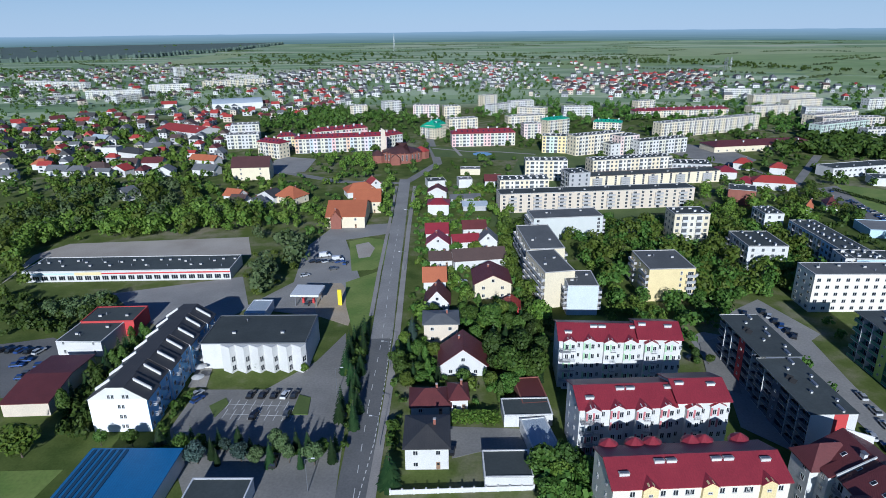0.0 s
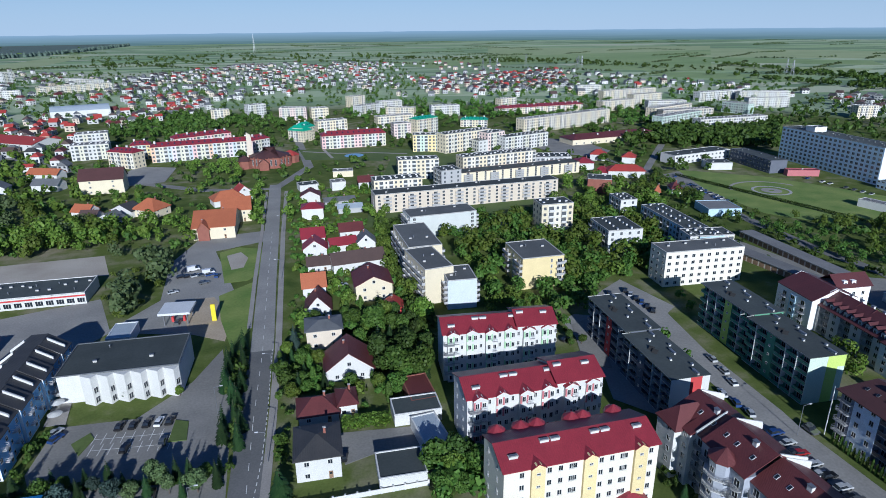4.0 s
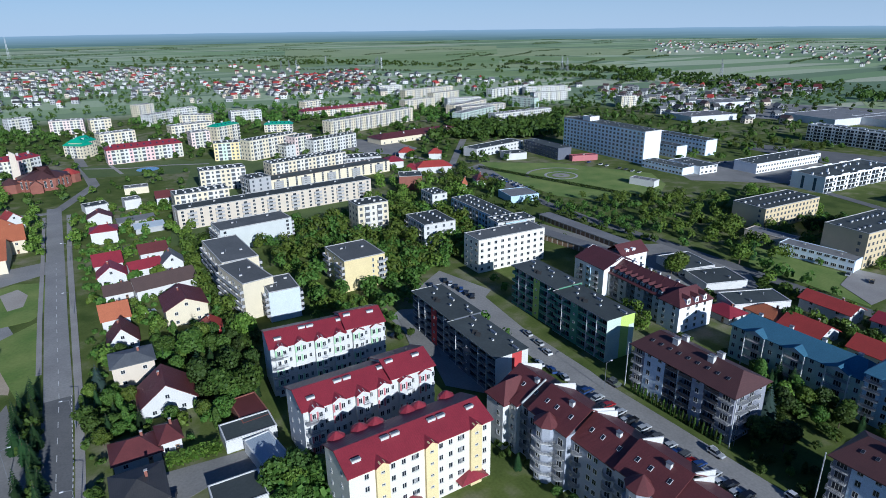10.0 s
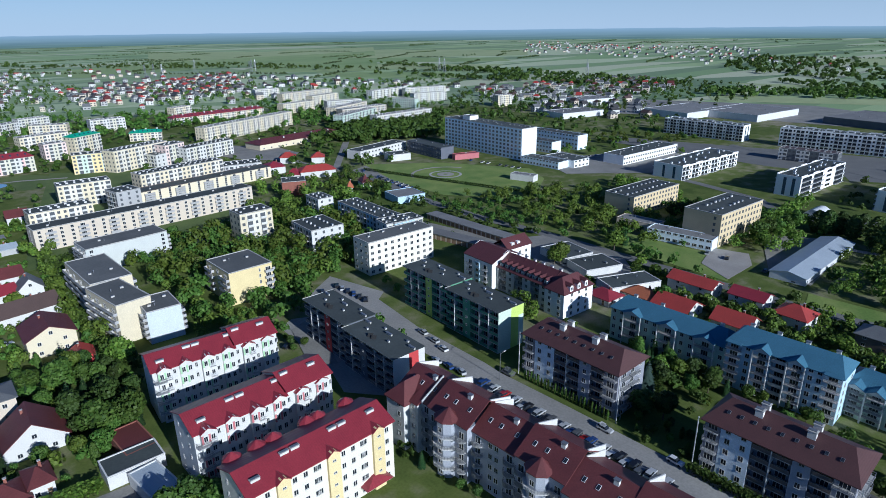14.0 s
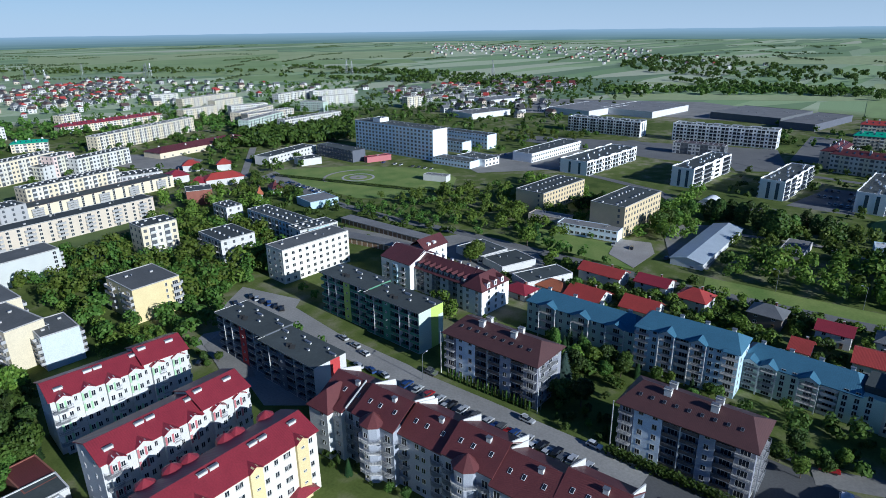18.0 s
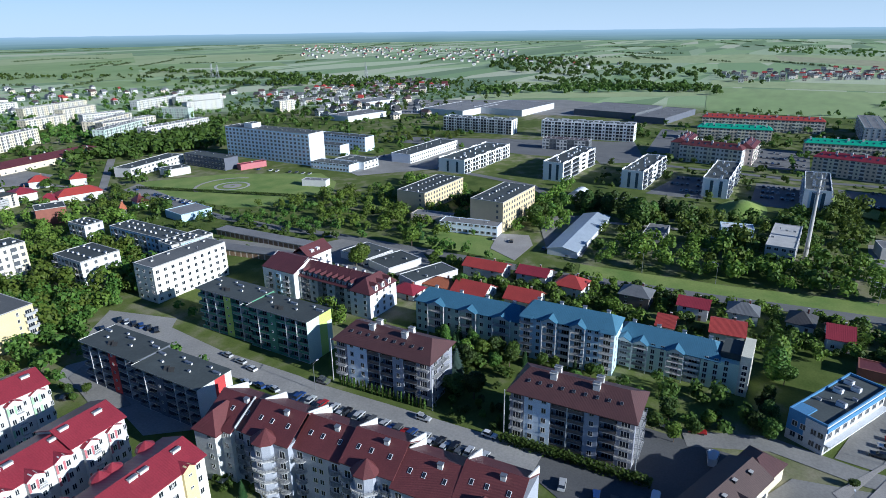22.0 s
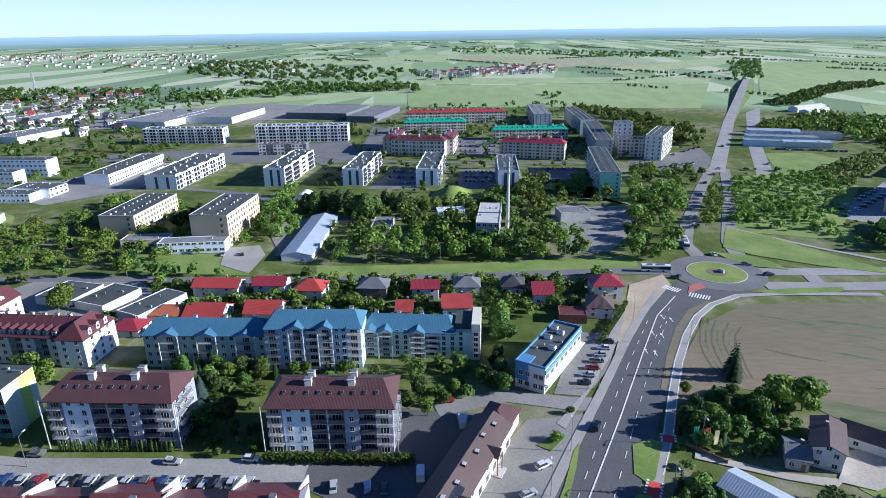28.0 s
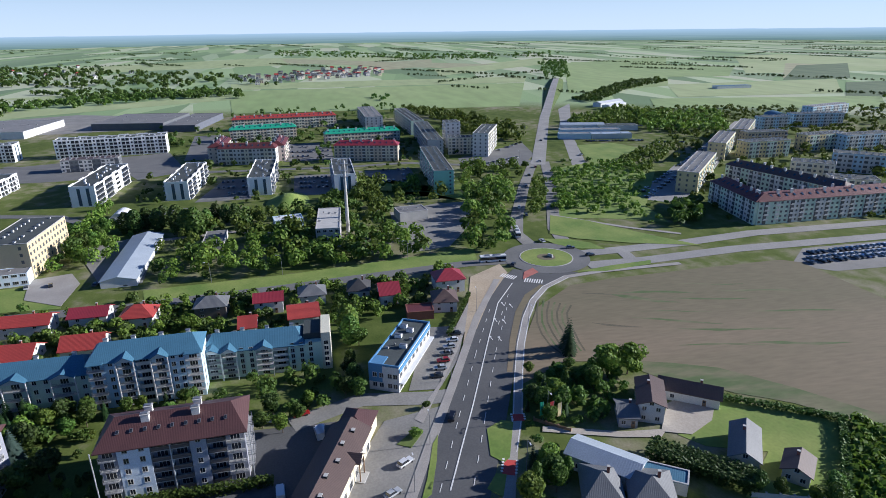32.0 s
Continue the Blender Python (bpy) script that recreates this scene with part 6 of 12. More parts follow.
# ---------- blocks near the middle of the plan ----------
def gable_front(s, x, w, y0, y1, z, rise, mat):
    """A small cross gable roof over a bay: its ridge runs back along y."""
    for sg in (-1, 1):
        q = [(x + sg * (w / 2 + 0.25), y0, z), (x, y0, z + rise), (x, y1, z + rise), (x + sg * (w / 2 + 0.25), y1, z)]
        if sg < 0:
            q.reverse()
        s.hull(q, [(a, b, c + 0.14) for a, b, c in q], mat)


def composed(top, w, d, h, storeys, cols, wall, rail="metal_white", rec=1.4, back="wwwwwwww"):
    """Body and front of a block of flats. cols: (kind, share of the width, colour) from left to right, where kind is
    a number of windows to each storey, L a loggia, S a stack of balconies, T a stair column, X blank wall."""
    total = sum(c[1] for c in cols)
    y0 = -d / 2
    ring, x = [], -w / 2
    spans = []
    for kind, share, col in cols:
        x1 = x + w * share / total
        yy = y0 + rec if kind == "L" else y0
        ring += [(x, yy), (x1, yy)]
        spans.append((kind, x, x1, col))
        x = x1
    flat = [ring[0]] + [p for p, q in zip(ring[1:], ring) if (p[0] - q[0]) ** 2 + (p[1] - q[1]) ** 2 > 1e-4]
    part("wall", Shape().solid(flat + [(w / 2, d / 2), (-w / 2, d / 2)], 0, h), wall, top)
    sh = h / storeys
    last = ""
    for kind, xa, xb, col in spans:
        cx, cw = (xa + xb) / 2, xb - xa
        if col:
            part("facade_panel", Shape().box(xa + 0.05, xb - 0.05, y0 - 0.08, y0 + 0.01, 0.1, h - 0.1), col, top, "coloured wall panel")
        front = y0 - (0.08 if col else 0)
        if kind == "L" and last == "L":
            part("fin", Shape().box(xa - 0.12, xa + 0.12, y0 - 0.15, y0 + rec, 0, h), "plaster_white", top, "white fin between loggias")
        for k in range(storeys):
            z = k * sh
            if kind == "L":
                ww = round(cw - 0.3, 1)
                part("balcony", balcony_mesh(ww, rec, rail), "", top, "", pose(cx, y0 + rec, z + 0.16))
                part("window", window_mesh(round(min(2.4, cw - 0.7), 1), 1.9), "", top, "", pose(cx, y0 + rec, z + 1.2))
            elif kind == "S":
                ww = round(cw - 0.2, 1)
                if k:
                    part("balcony", rails_mesh(ww, 1.3, "metal_grey"), "", top, "", pose(cx, front, z + 0.18))
                part("window", window_mesh(round(min(2.2, cw - 0.6), 1), 1.9), "", top, "", pose(cx, front, z + 1.2))
            elif kind == "T":
                part("window", window_mesh(0.8, 0.7), "", top, "", pose(cx, front, z + 1.9))
            elif kind != "X":
                n = int(kind)
                for i in range(n):
                    part("window", window_mesh(1.2, 1.45), "", top, "", pose(xa + cw * (i + 0.5) / n, front, z + 1.65))
        last = kind
    if back:
        m = pose(0, 0, 0, 0, 0, 180)
        for k in range(storeys):
            for i in range(len(back)):
                part("window", window_mesh(1.4, 1.4), "", top, "", m @ pose(-w / 2 + w * (i + 0.5) / len(back), -d / 2, k * sh + 1.65))


def end_windows(top, w, d, h, storeys, turn, vs, size=(1.2, 1.4)):
    m = pose(0, 0, 0, 0, 0, turn)
    for k in range(storeys):
        for v in vs:
            part("window", window_mesh(*size), "", top, "", m @ pose(v, -w / 2, k * h / storeys + 1.65))


def slab_block(x, y, w, d, rot, h, wall, accent, rail, end, label):
    """A long slab with loggias between white fins: two halves, one a little forward and lower, a coloured stair column in each, and a striped end wall."""
    claim(x, y, w, d, rot)
    top = thing("apartment_block", x, y, rot, label, "apartment block", "slab blocks")
    for half in (0, 1):
        hw = w / 2 - 0.05
        hh = h if not half else h - 0.7
        sub = new("section")
        sub.parent = top
        sub.matrix_basis = pose((-1 + 2 * half) * w / 4, -0.9 * half, 0)
        cols = [("L", 1, ""), ("L", 1, ""), ("L", 1, ""), ("T", 0.8, accent), ("L", 1, ""), ("L", 1, "")] if not half else [("L", 1, ""), ("L", 1, ""), ("T", 0.8, ""), ("L", 1, ""), ("L", 1, ""), ("L", 1, "")]
        composed(sub, hw, d, hh, 5, cols, wall, rail, 1.4, "")
        rf = part("roof", Shape().box(-hw / 2 - 0.2, hw / 2 + 0.2, -d / 2 - 0.3, d / 2 + 0.2, hh, hh + 0.18), "bitumen", sub)
        part("roof_edge", Shape().box(-hw / 2 - 0.25, hw / 2 + 0.25, -d / 2 - 0.38, -d / 2 - 0.31, hh - 0.12, hh + 0.26), "metal_grey", sub)
        stack = shared("low_stack", lambda: Shape().box(-1.3, 1.3, -0.28, 0.28, 0, 0.55).box(-1.4, 1.4, -0.36, 0.36, 0.55, 0.65, 1).mesh("roof_vent", ["concrete", "metal_grey"]))
        small = shared("small_stack", lambda: Shape().box(-0.35, 0.35, -0.28, 0.28, 0, 0.5).box(-0.42, 0.42, -0.34, 0.34, 0.5, 0.58, 1).mesh("roof_vent", ["plaster_white", "metal_grey"]))
        panel = shared("tilt_panel", lambda: Shape().hull([(-0.8, -0.6, 0), (0.8, -0.6, 0), (0.8, 0.6, 0.7), (-0.8, 0.6, 0.7)], [(-0.8, -0.6, 0.06), (0.8, -0.6, 0.06), (0.8, 0.6, 0.78), (-0.8, 0.6, 0.78)]).mesh("roof_hatch", ["tyre"]))
        for i in range(7):
            u = -hw / 2 + hw * (i + 0.6) / 7
            part("roof_vent", small if i % 3 else stack, "", rf, "", pose(u, (0.2, -0.05, 0.32)[i % 3] * d, hh + 0.18))
        for i in range(2):
            part("roof_hatch", panel, "", rf, "dark tilted roof hatch", pose(hw * (-0.1 + 0.07 * i), -0.22 * d, hh + 0.18, 0, 0, 35))
        part("eave_trim", Shape().box(-hw / 2 - 0.28, -hw / 2 - 0.21, -d / 2 - 0.3, d / 2 + 0.2, hh - 0.1, hh + 0.3), "plaster_white", sub)
        for ob in list(sub.children):
            ob.parent = top
            ob.matrix_basis = sub.matrix_basis @ ob.matrix_basis
        bpy.data.objects.remove(sub)
    e = part("end_wall", Shape().box(w / 2 - 0.1, w / 2 + 0.06, -d / 2 - 0.9, d / 2 - 0.9, 0, h - 0.7), "plaster_pale_mint" if end == "plaster_lime" else "plaster_white", top, "pale rendered end wall")
    low = 0 if end == "plaster_lime" else h * 0.55
    part("stripe", Shape().box(w / 2 + 0.06, w / 2 + 0.09, -d / 2 + d * 0.42, -d / 2 + d * 0.72, low, h - 0.75), end, e, "coloured stripe up the end wall")
    if end == "plaster_lime":
        part("stripe", Shape().box(w / 2 + 0.06, w / 2 + 0.085, -d / 2 + d * 0.72, d / 2 - 0.95, h * 0.72, h - 0.75), end, e, "lime field at the top of the end wall")
    return top


def brown_block(x, y, w, d, rot, h, label):
    """Five storeys: dark loggias in the middle, pale window columns, railed balconies at the ends, a brown hipped roof with big white chimneys."""
    claim(x, y, w, d, rot)
    top = thing("apartment_block", x, y, rot, label, "apartment block", "brown-roofed blocks")
    cols = [("S", 1.0, ""), ("2", 1.9, "plaster_sky"), ("L", 1.15, ""), ("L", 1.15, ""), ("1", 1.0, "plaster_pale_lilac"), ("L", 1.15, ""), ("S", 1.15, "")]
    # lilac wall tone is kept dark to hold the shade on the front
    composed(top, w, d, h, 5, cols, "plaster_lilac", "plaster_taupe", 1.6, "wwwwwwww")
    sh = h / 5
    for turn in (90, -90):
        m = pose(0, 0, 0, 0, 0, turn)
        for k in range(5):
            for v in (-3.6, 0.4):
                part("window", window_mesh(1.8, 1.8), "", top, "", m @ pose(v, -w / 2, k * sh + 1.2))
                if k:
                    part("balcony", rails_mesh(3.4, 1.3, "metal_grey"), "", top, "", m @ pose(v, -w / 2, k * sh + 0.18))
            part("window", window_mesh(1.2, 1.4), "", top, "", m @ pose(4.2, -w / 2, k * sh + 1.65))
    for sx in (-1, 1):
        part("corner_post", Shape().box(sx * (w / 2 + 1.2) - 0.1, sx * (w / 2 + 1.2) + 0.1, -d / 2 - 1.3, -d / 2 - 1.1, 0, h), "plaster_white", top)
    rise = 3.6
    rf = part("roof", roof_shape(w + 0.6, d + 1.6, "hip", rise, 0.5, 3.6), "roof_umber", top, "", pose(0, 0, h))
    big = shared("big_chimney", lambda: Shape().box(-0.85, 0.85, -0.6, 0.6, -1.6, 1.5).box(-1.0, 1.0, -0.75, 0.75, 1.5, 1.68, 1).box(-0.7, 0.7, -0.45, 0.45, 1.68, 1.9, 2).mesh("chimney", ["plaster_white", "concrete", "metal_grey"]))
    for u in (-0.19, 0.16):
        part("chimney", big, "", rf, "large white rendered chimney", pose(u * w, -1.6, rise * 0.78))
        part("chimney", big, "", rf, "large white rendered chimney", pose(u * w, 2.2, rise * 0.7))
    sk = shared("small_skylight", lambda: Shape().box(-0.35, 0.35, -0.5, 0.5, 0, 0.12).box(-0.27, 0.27, -0.42, 0.42, 0.12, 0.14, 1).mesh("skylight", ["metal_grey", "glass"]))
    tilt = math.degrees(math.atan2(rise, d / 2 + 1.7))
    for i in range(9):
        part("skylight", sk, "", rf, "", pose(-w * 0.42 + w * 0.84 * (i + 0.5) / 9, -d * 0.3, rise * 0.5 + 0.1, tilt, 0, 0))
    return top


def red_block(x, y, w, d, rot, h, wall, bay, label):
    """Five storeys of flats under a red sheet-metal roof: coloured bays topped by small gables in front, a balcony stack at the corner, and red pyramid-roofed turrets behind."""
    claim(x, y, w, d, rot)
    top = thing("apartment_block", x, y, rot, label, "apartment block", "red-roofed blocks")
    cream = wall == "plaster_cream"
    wall = "plaster_ivory" if cream else wall
    part("wall", Shape().box(-w / 2, w / 2, -d / 2, d / 2, 0, h), wall, top)
    sh = h / 5
    rise = 2.4
    cut = w / 2 if cream else w * 0.14
    lift = 1.0
    rf = part("roof", roof_shape(w / 2 + cut - 0.02, d, "gable", rise, 0.45), "roof_red", top, "", pose((cut - w / 2) / 2, 0, h))
    ends = [(-w / 2, -w / 2 + 0.3, h), (w / 2 - 0.3, w / 2, h)]
    if not cream:
        part("upper_wall", Shape().box(cut + 0.46, w / 2, -d / 2, d / 2, h, h + lift), wall, top, "raised top of the end section")
        part("upper_roof", roof_shape(w / 2 - cut - 0.46, d, "gable", rise, 0.45), "roof_red", top, "raised red metal roof of the end section", pose((cut + 0.46 + w / 2) / 2, 0, h + lift))
        ends = [(-w / 2, -w / 2 + 0.3, h), (cut + 0.47, cut + 0.77, h + lift), (w / 2 - 0.3, w / 2, h + lift)]
    for xa, xb, z in ends:
        lo = [(xa, -d / 2, z), (xb, -d / 2, z), (xb, d / 2, z), (xa, d / 2, z)]
        part("gable_wall", Shape().hull(lo, [(xa, -0.02, z + rise), (xb, -0.02, z + rise), (xb, 0.02, z + rise), (xa, 0.02, z + rise)]), wall, top)
    n = 3 if cream else 6
    pitch = w / n
    y0 = -d / 2
    for i in range(n):
        cx = -w / 2 + pitch * (i + (0.62 if cream else 0.5))
        bw = 3.0 if cream else 3.4
        out = 0.7 if cream else (0.5 if i % 2 else 1.1)
        b = Shape().box(cx - bw / 2, cx + bw / 2, y0 - out, y0, 0.0, h - 0.1)
        b.hull([(cx - bw / 2, y0 - out, h - 0.1), (cx + bw / 2, y0 - out, h - 0.1), (cx + bw / 2, y0 + 0.3, h - 0.1), (cx - bw / 2, y0 + 0.3, h - 0.1)],
               [(cx - 0.5, y0 - out, h + 0.9), (cx + 0.5, y0 - out, h + 0.9), (cx + 0.5, y0 + 0.3, h + 0.9), (cx - 0.5, y0 + 0.3, h + 0.9)])
        part("bay", b, bay if cream else wall, top, "projecting bay with a small gable")
        cap = Shape()
        gable_front(cap, cx, bw, y0 - out - 0.2, y0 + 2.4, h - 0.1, 1.1, 0)
        part("bay_roof", cap, "roof_red", top)
        if not cream:
            for sx in (-1.45, 0.15):
                for k in ((0, 1, 3, 4) if i % 2 else (1, 2, 4)):
                    part("facade_panel", Shape().box(cx + sx - 0.25, cx + sx + 0.25, y0 - out - 0.05, y0 - out + 0.01, k * sh + 0.4, k * sh + 2.6), bay, top, "coloured panel beside a window")
        for k in range(5):
            if cream:
                part("window", window_mesh(0.9, 0.55), "", top, "", pose(cx, y0 - out, k * sh + 1.7))
                for dx in (-3.4, 2.7, 5.2, 7.6):
                    if abs(cx + dx) < w / 2 - 0.7:
                        part("window", window_mesh(1.1, 1.35), "", top, "", pose(cx + dx, y0, k * sh + 1.6))
            else:
                for dx in (-0.75, 0.95):
                    part("window", window_mesh(1.0, 1.5), "", top, "", pose(cx + dx, y0 - out, k * sh + 1.55))
                if k and i % 2 == 0:
                    part("balcony", rails_mesh(1.6, 0.5, "metal_white"), "", top, "", pose(cx + 0.95, y0 - out, k * sh + 0.3))
                part("window", window_mesh(0.8, 1.35), "", top, "", pose(cx + 2.7, y0, k * sh + 1.6))
    for k in range(5):
        if not cream:
            if k:
                part("balcony", rails_mesh(3.0, 1.5, "metal_grey"), "", top, "", pose(-w / 2 + 1.6, y0 - 0.6, k * sh + 0.15))
        for turn in (90, -90):
            for v in (-0.25, 0.2):
                part("window", window_mesh(0.8, 1.2), "", top, "", pose(0, 0, 0, 0, 0, turn) @ pose(v * d, -w / 2, k * sh + 1.6))
    if cream:
        for u, ww in ((0.33, 7.5), (-0.1, 5.0)):
            part("porch_roof", Shape().hull([(u * w - ww / 2, y0 - 2.6, 2.8), (u * w + ww / 2, y0 - 2.6, 2.8), (u * w + ww / 2, y0, 2.8), (u * w - ww / 2, y0, 2.8)], [(u * w - 0.4, y0 - 0.6, 4.2), (u * w + 0.4, y0 - 0.6, 4.2), (u * w + 0.4, y0, 4.2), (u * w - 0.4, y0, 4.2)]), "roof_red", top, "red roof over the entrance")
    ch = shared("long_chimney", lambda: Shape().box(-1.0, 1.0, -0.35, 0.35, -0.8, 0.35).box(-1.1, 1.1, -0.45, 0.45, 0.35, 0.45, 1).box(-0.9, 0.9, -0.3, 0.3, 0.45, 0.6, 2).mesh("chimney", ["plaster_white", "concrete", "metal_grey"]))
    for u, v in ((-0.42, -0.3), (-0.2, -0.12), (-0.13, -0.12), (0.13, -0.12), (0.2, -0.12), (0.41, -0.16)):
        part("chimney", ch, "", top, "low white rendered chimney", pose(u * w, v * d, h + (0 if u * w < cut else lift) + rise * (1 + 2 * v) + 0.3))
    for u in (-0.41, -0.25, -0.14, 0.1, 0.18, 0.4) if cream else ():
        cx = u * w
        part("turret", Shape().tube(cx, d / 2 + 0.9, h - 5.0, h - 0.9, 1.5, 1.5, 6), wall, top, "stair turret")
        part("turret_roof", Shape().tube(cx, d / 2 + 0.9, h - 0.9, h - 0.7, 2.3, 2.4, 8).tube(cx, d / 2 + 0.9, h - 0.7, h + 0.4, 2.4, 1.95, 8).tube(cx, d / 2 + 0.9, h + 0.4, h + 1.6, 1.95, 0.15, 8), "roof_red", top, "red pyramid roof")
    return top


def long_terrace(x, y, w, d, rot, h, label):
    """A stepped terrace: units with their own maroon roofs, parted by white fire walls that rise over the street side; rounded balcony stacks towards the gardens."""
    claim(x, y, w, d, rot)
    top = thing("apartment_block", x, y, rot, label, "apartment block", "maroon-roofed blocks")
    n = 6
    uw = w / n
    sh = h / 5
    ch = shared("chimney", lambda: Shape().box(-0.55, 0.55, -0.4, 0.4, -1.2, 1.1).box(-0.65, 0.65, -0.5, 0.5, 1.1, 1.25, 1).mesh("chimney", ["plaster_white", "metal_grey"]))
    sk = shared("skylight", lambda: Shape().box(-0.4, 0.4, -0.6, 0.6, 0, 0.1).box(-0.32, 0.32, -0.52, 0.52, 0.1, 0.12, 1).mesh("skylight", ["metal_white", "glass"]))

    def bow():
        s = Shape()
        for r, z0, z1, m in ((1.5, -0.16, 0, 0), (1.5, 0.92, 1.0, 1), (1.5, 0.45, 0.52, 1)):
            arcp = [(r * math.cos(a), -r * 0.95 * math.sin(a)) for a in [math.pi * j / 8 for j in range(9)]]
            inner = [(p * 0.95, q * 0.95) for p, q in arcp]
            if m == 0:
                s.solid(arcp[::-1], z0, z1, m)
            else:
                for (p, q, a, b) in zip(arcp, arcp[1:], inner, inner[1:]):
                    s.solid([q, p, a, b], z0, z1, m)
        for p, q in [(1.47 * math.cos(a), -1.4 * math.sin(a)) for a in [math.pi * j / 14 for j in range(15)]]:
            s.box(p - 0.025, p + 0.025, q - 0.025, q + 0.025, 0, 0.92, 1)
        return s.mesh("balcony", ["plaster_grey", "metal_grey"])
    for i in range(n):
        cx = -w / 2 + uw * (i + 0.5)
        off = (0.0, -1.1, 0.5)[i % 3]
        hh = h + (0.9 if i % 2 else 0.0)
        y0, y1 = -d / 2 + off, d / 2 + off * 0.5
        # units after the first take a darker tone with the front's shade in it
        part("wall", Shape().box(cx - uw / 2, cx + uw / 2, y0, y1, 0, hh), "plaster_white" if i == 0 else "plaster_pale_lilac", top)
        rise = 4.0
        half = (y1 - y0) / 2
        rf = part("roof", roof_shape(uw - 0.3, y1 - y0, "gable", rise, 0.3), "roof_maroon", top, "", pose(cx, (y0 + y1) / 2, hh))
        for xa in (-uw / 2 + 0.02, uw / 2 - 0.32):
            xb = xa + 0.3
            lo = [(xa, 0.6, rise - 0.5), (xb, 0.6, rise - 0.5), (xb, half + 0.5, -0.4), (xa, half + 0.5, -0.4)]
            part("fire_wall", Shape().hull(lo, [(xa, 0.6, rise + 0.1), (xb, 0.6, rise + 0.1), (xb, half + 0.5, 1.7), (xa, half + 0.5, 1.7)]), "plaster_white", rf, "white fire wall over the roof")
        part("chimney", ch, "", rf, "white rendered chimney", pose(uw * 0.15, -half * 0.2, rise * 0.82))
        tilt = math.degrees(math.atan2(rise, half))
        for u in (-0.3, -0.05, 0.3):
            part("skylight", sk, "", rf, "", pose(u * uw, -half * 0.5, rise * 0.5 + 0.25, tilt, 0, 0))
        if i % 2:
            oct8 = [(cx + 2.6 * math.cos(radians(22.5 + 45 * j)), y0 - 0.2 + 2.3 * math.sin(radians(22.5 + 45 * j))) for j in range(8)]
            part("bay", Shape().solid(oct8, 0, hh + 0.2), "plaster_pale_lilac", top, "half-octagon bay")
            cap = [(cx + (p - cx) * 1.25, y0 - 0.2 + (q - y0 + 0.2) * 1.25) for p, q in oct8]
            part("bay_cap", Shape().solid(cap, hh + 0.2, hh + 0.4).hull([(p, q, hh + 0.4) for p, q in cap], [(cx + (p - cx) * 0.04, y0 + 0.6 + (q - y0) * 0.04, hh + 2.6) for p, q in cap]), "roof_maroon", top, "low red pyramid cap")
            ring = [(cx + (p - cx) * 1.42, y0 - 0.2 + (q - y0 + 0.2) * 1.42) for p, q in oct8]
            for k in range(1, 5):
                slab = part("balcony", Shape().solid(ring, k * sh - 0.02, k * sh + 0.14), "plaster_white", top, "wrap-round balcony slab")
                rail = Shape()
                for (pa, qa), (pb, qb) in zip(ring, ring[1:] + ring[:1]):
                    if min(qa, qb) < y0:
                        for z in (0.55, 1.08):
                            rail.hull([(pa, qa, k * sh + z - 0.03), (pb, qb, k * sh + z - 0.03), (pb, qb + 0.06, k * sh + z - 0.03), (pa, qa + 0.06, k * sh + z - 0.03)],
                                      [(pa, qa, k * sh + z + 0.03), (pb, qb, k * sh + z + 0.03), (pb, qb + 0.06, k * sh + z + 0.03), (pa, qa + 0.06, k * sh + z + 0.03)])
                        for f in (0.0, 0.25, 0.5, 0.75):
                            p, q = pa + (pb - pa) * f, qa + (qb - qa) * f
                            rail.box(p - 0.03, p + 0.03, q - 0.03, q + 0.03, k * sh + 0.14, k * sh + 1.05)
                part("railing", rail, "metal_grey", slab)
        fy = y0 - (2.32 if i % 2 else 0)
        for k in range(5):
            z = k * sh
            for u in ((0.0,) if i % 2 else (-0.9, 0.9)):
                part("window", window_mesh(1.2, 1.4), "", top, "", pose(cx + u, fy, z + 1.6))
            for u in (-0.36, 0.36):
                part("window", window_mesh(1.6, 1.9), "", top, "", pose(cx + u * uw, y0, z + 1.2))
                if k:
                    part("balcony", shared("bow", bow), "", top, "rounded balcony with metal rails", pose(cx + u * uw, y0, z + 0.15))
    x0, y0 = -w / 2, -d / 2
    part("wing", Shape().box(x0 - 0.1, x0 + 6.4, y0 - 3.4, y0 + 0.4, 0, h - 0.3), "plaster_white", top, "white end wing towards the gardens")
    part("wing", Shape().box(x0 + 6.4, x0 + 9.4, y0 - 1.6, y0 + 0.4, 0, h - 0.3), "plaster_white", top, "white stepped end of the wing")
    part("wing_roof", roof_shape(11, 7.2, "hip", 3.6, 0.35, 3.6), "roof_maroon", top, "hipped roof of the end wing", pose(x0 + 3.3, y0 + 2.0, h - 0.3, 0, 0, 90))
    part("wing_roof", Shape().hull([(x0 + 6.5, y0 - 1.9, h - 0.3), (x0 + 9.7, y0 - 1.9, h - 0.3), (x0 + 9.7, y0 + 2.5, h - 0.3), (x0 + 6.5, y0 + 2.5, h - 0.3)],
                                   [(x0 + 6.5, y0 - 1.8, h - 0.15), (x0 + 9.7, y0 - 1.8, h - 0.15), (x0 + 9.7, y0 + 2.5, h + 1.6), (x0 + 6.5, y0 + 2.5, h + 1.6)]), "roof_maroon", top, "lean-to roof over the step")
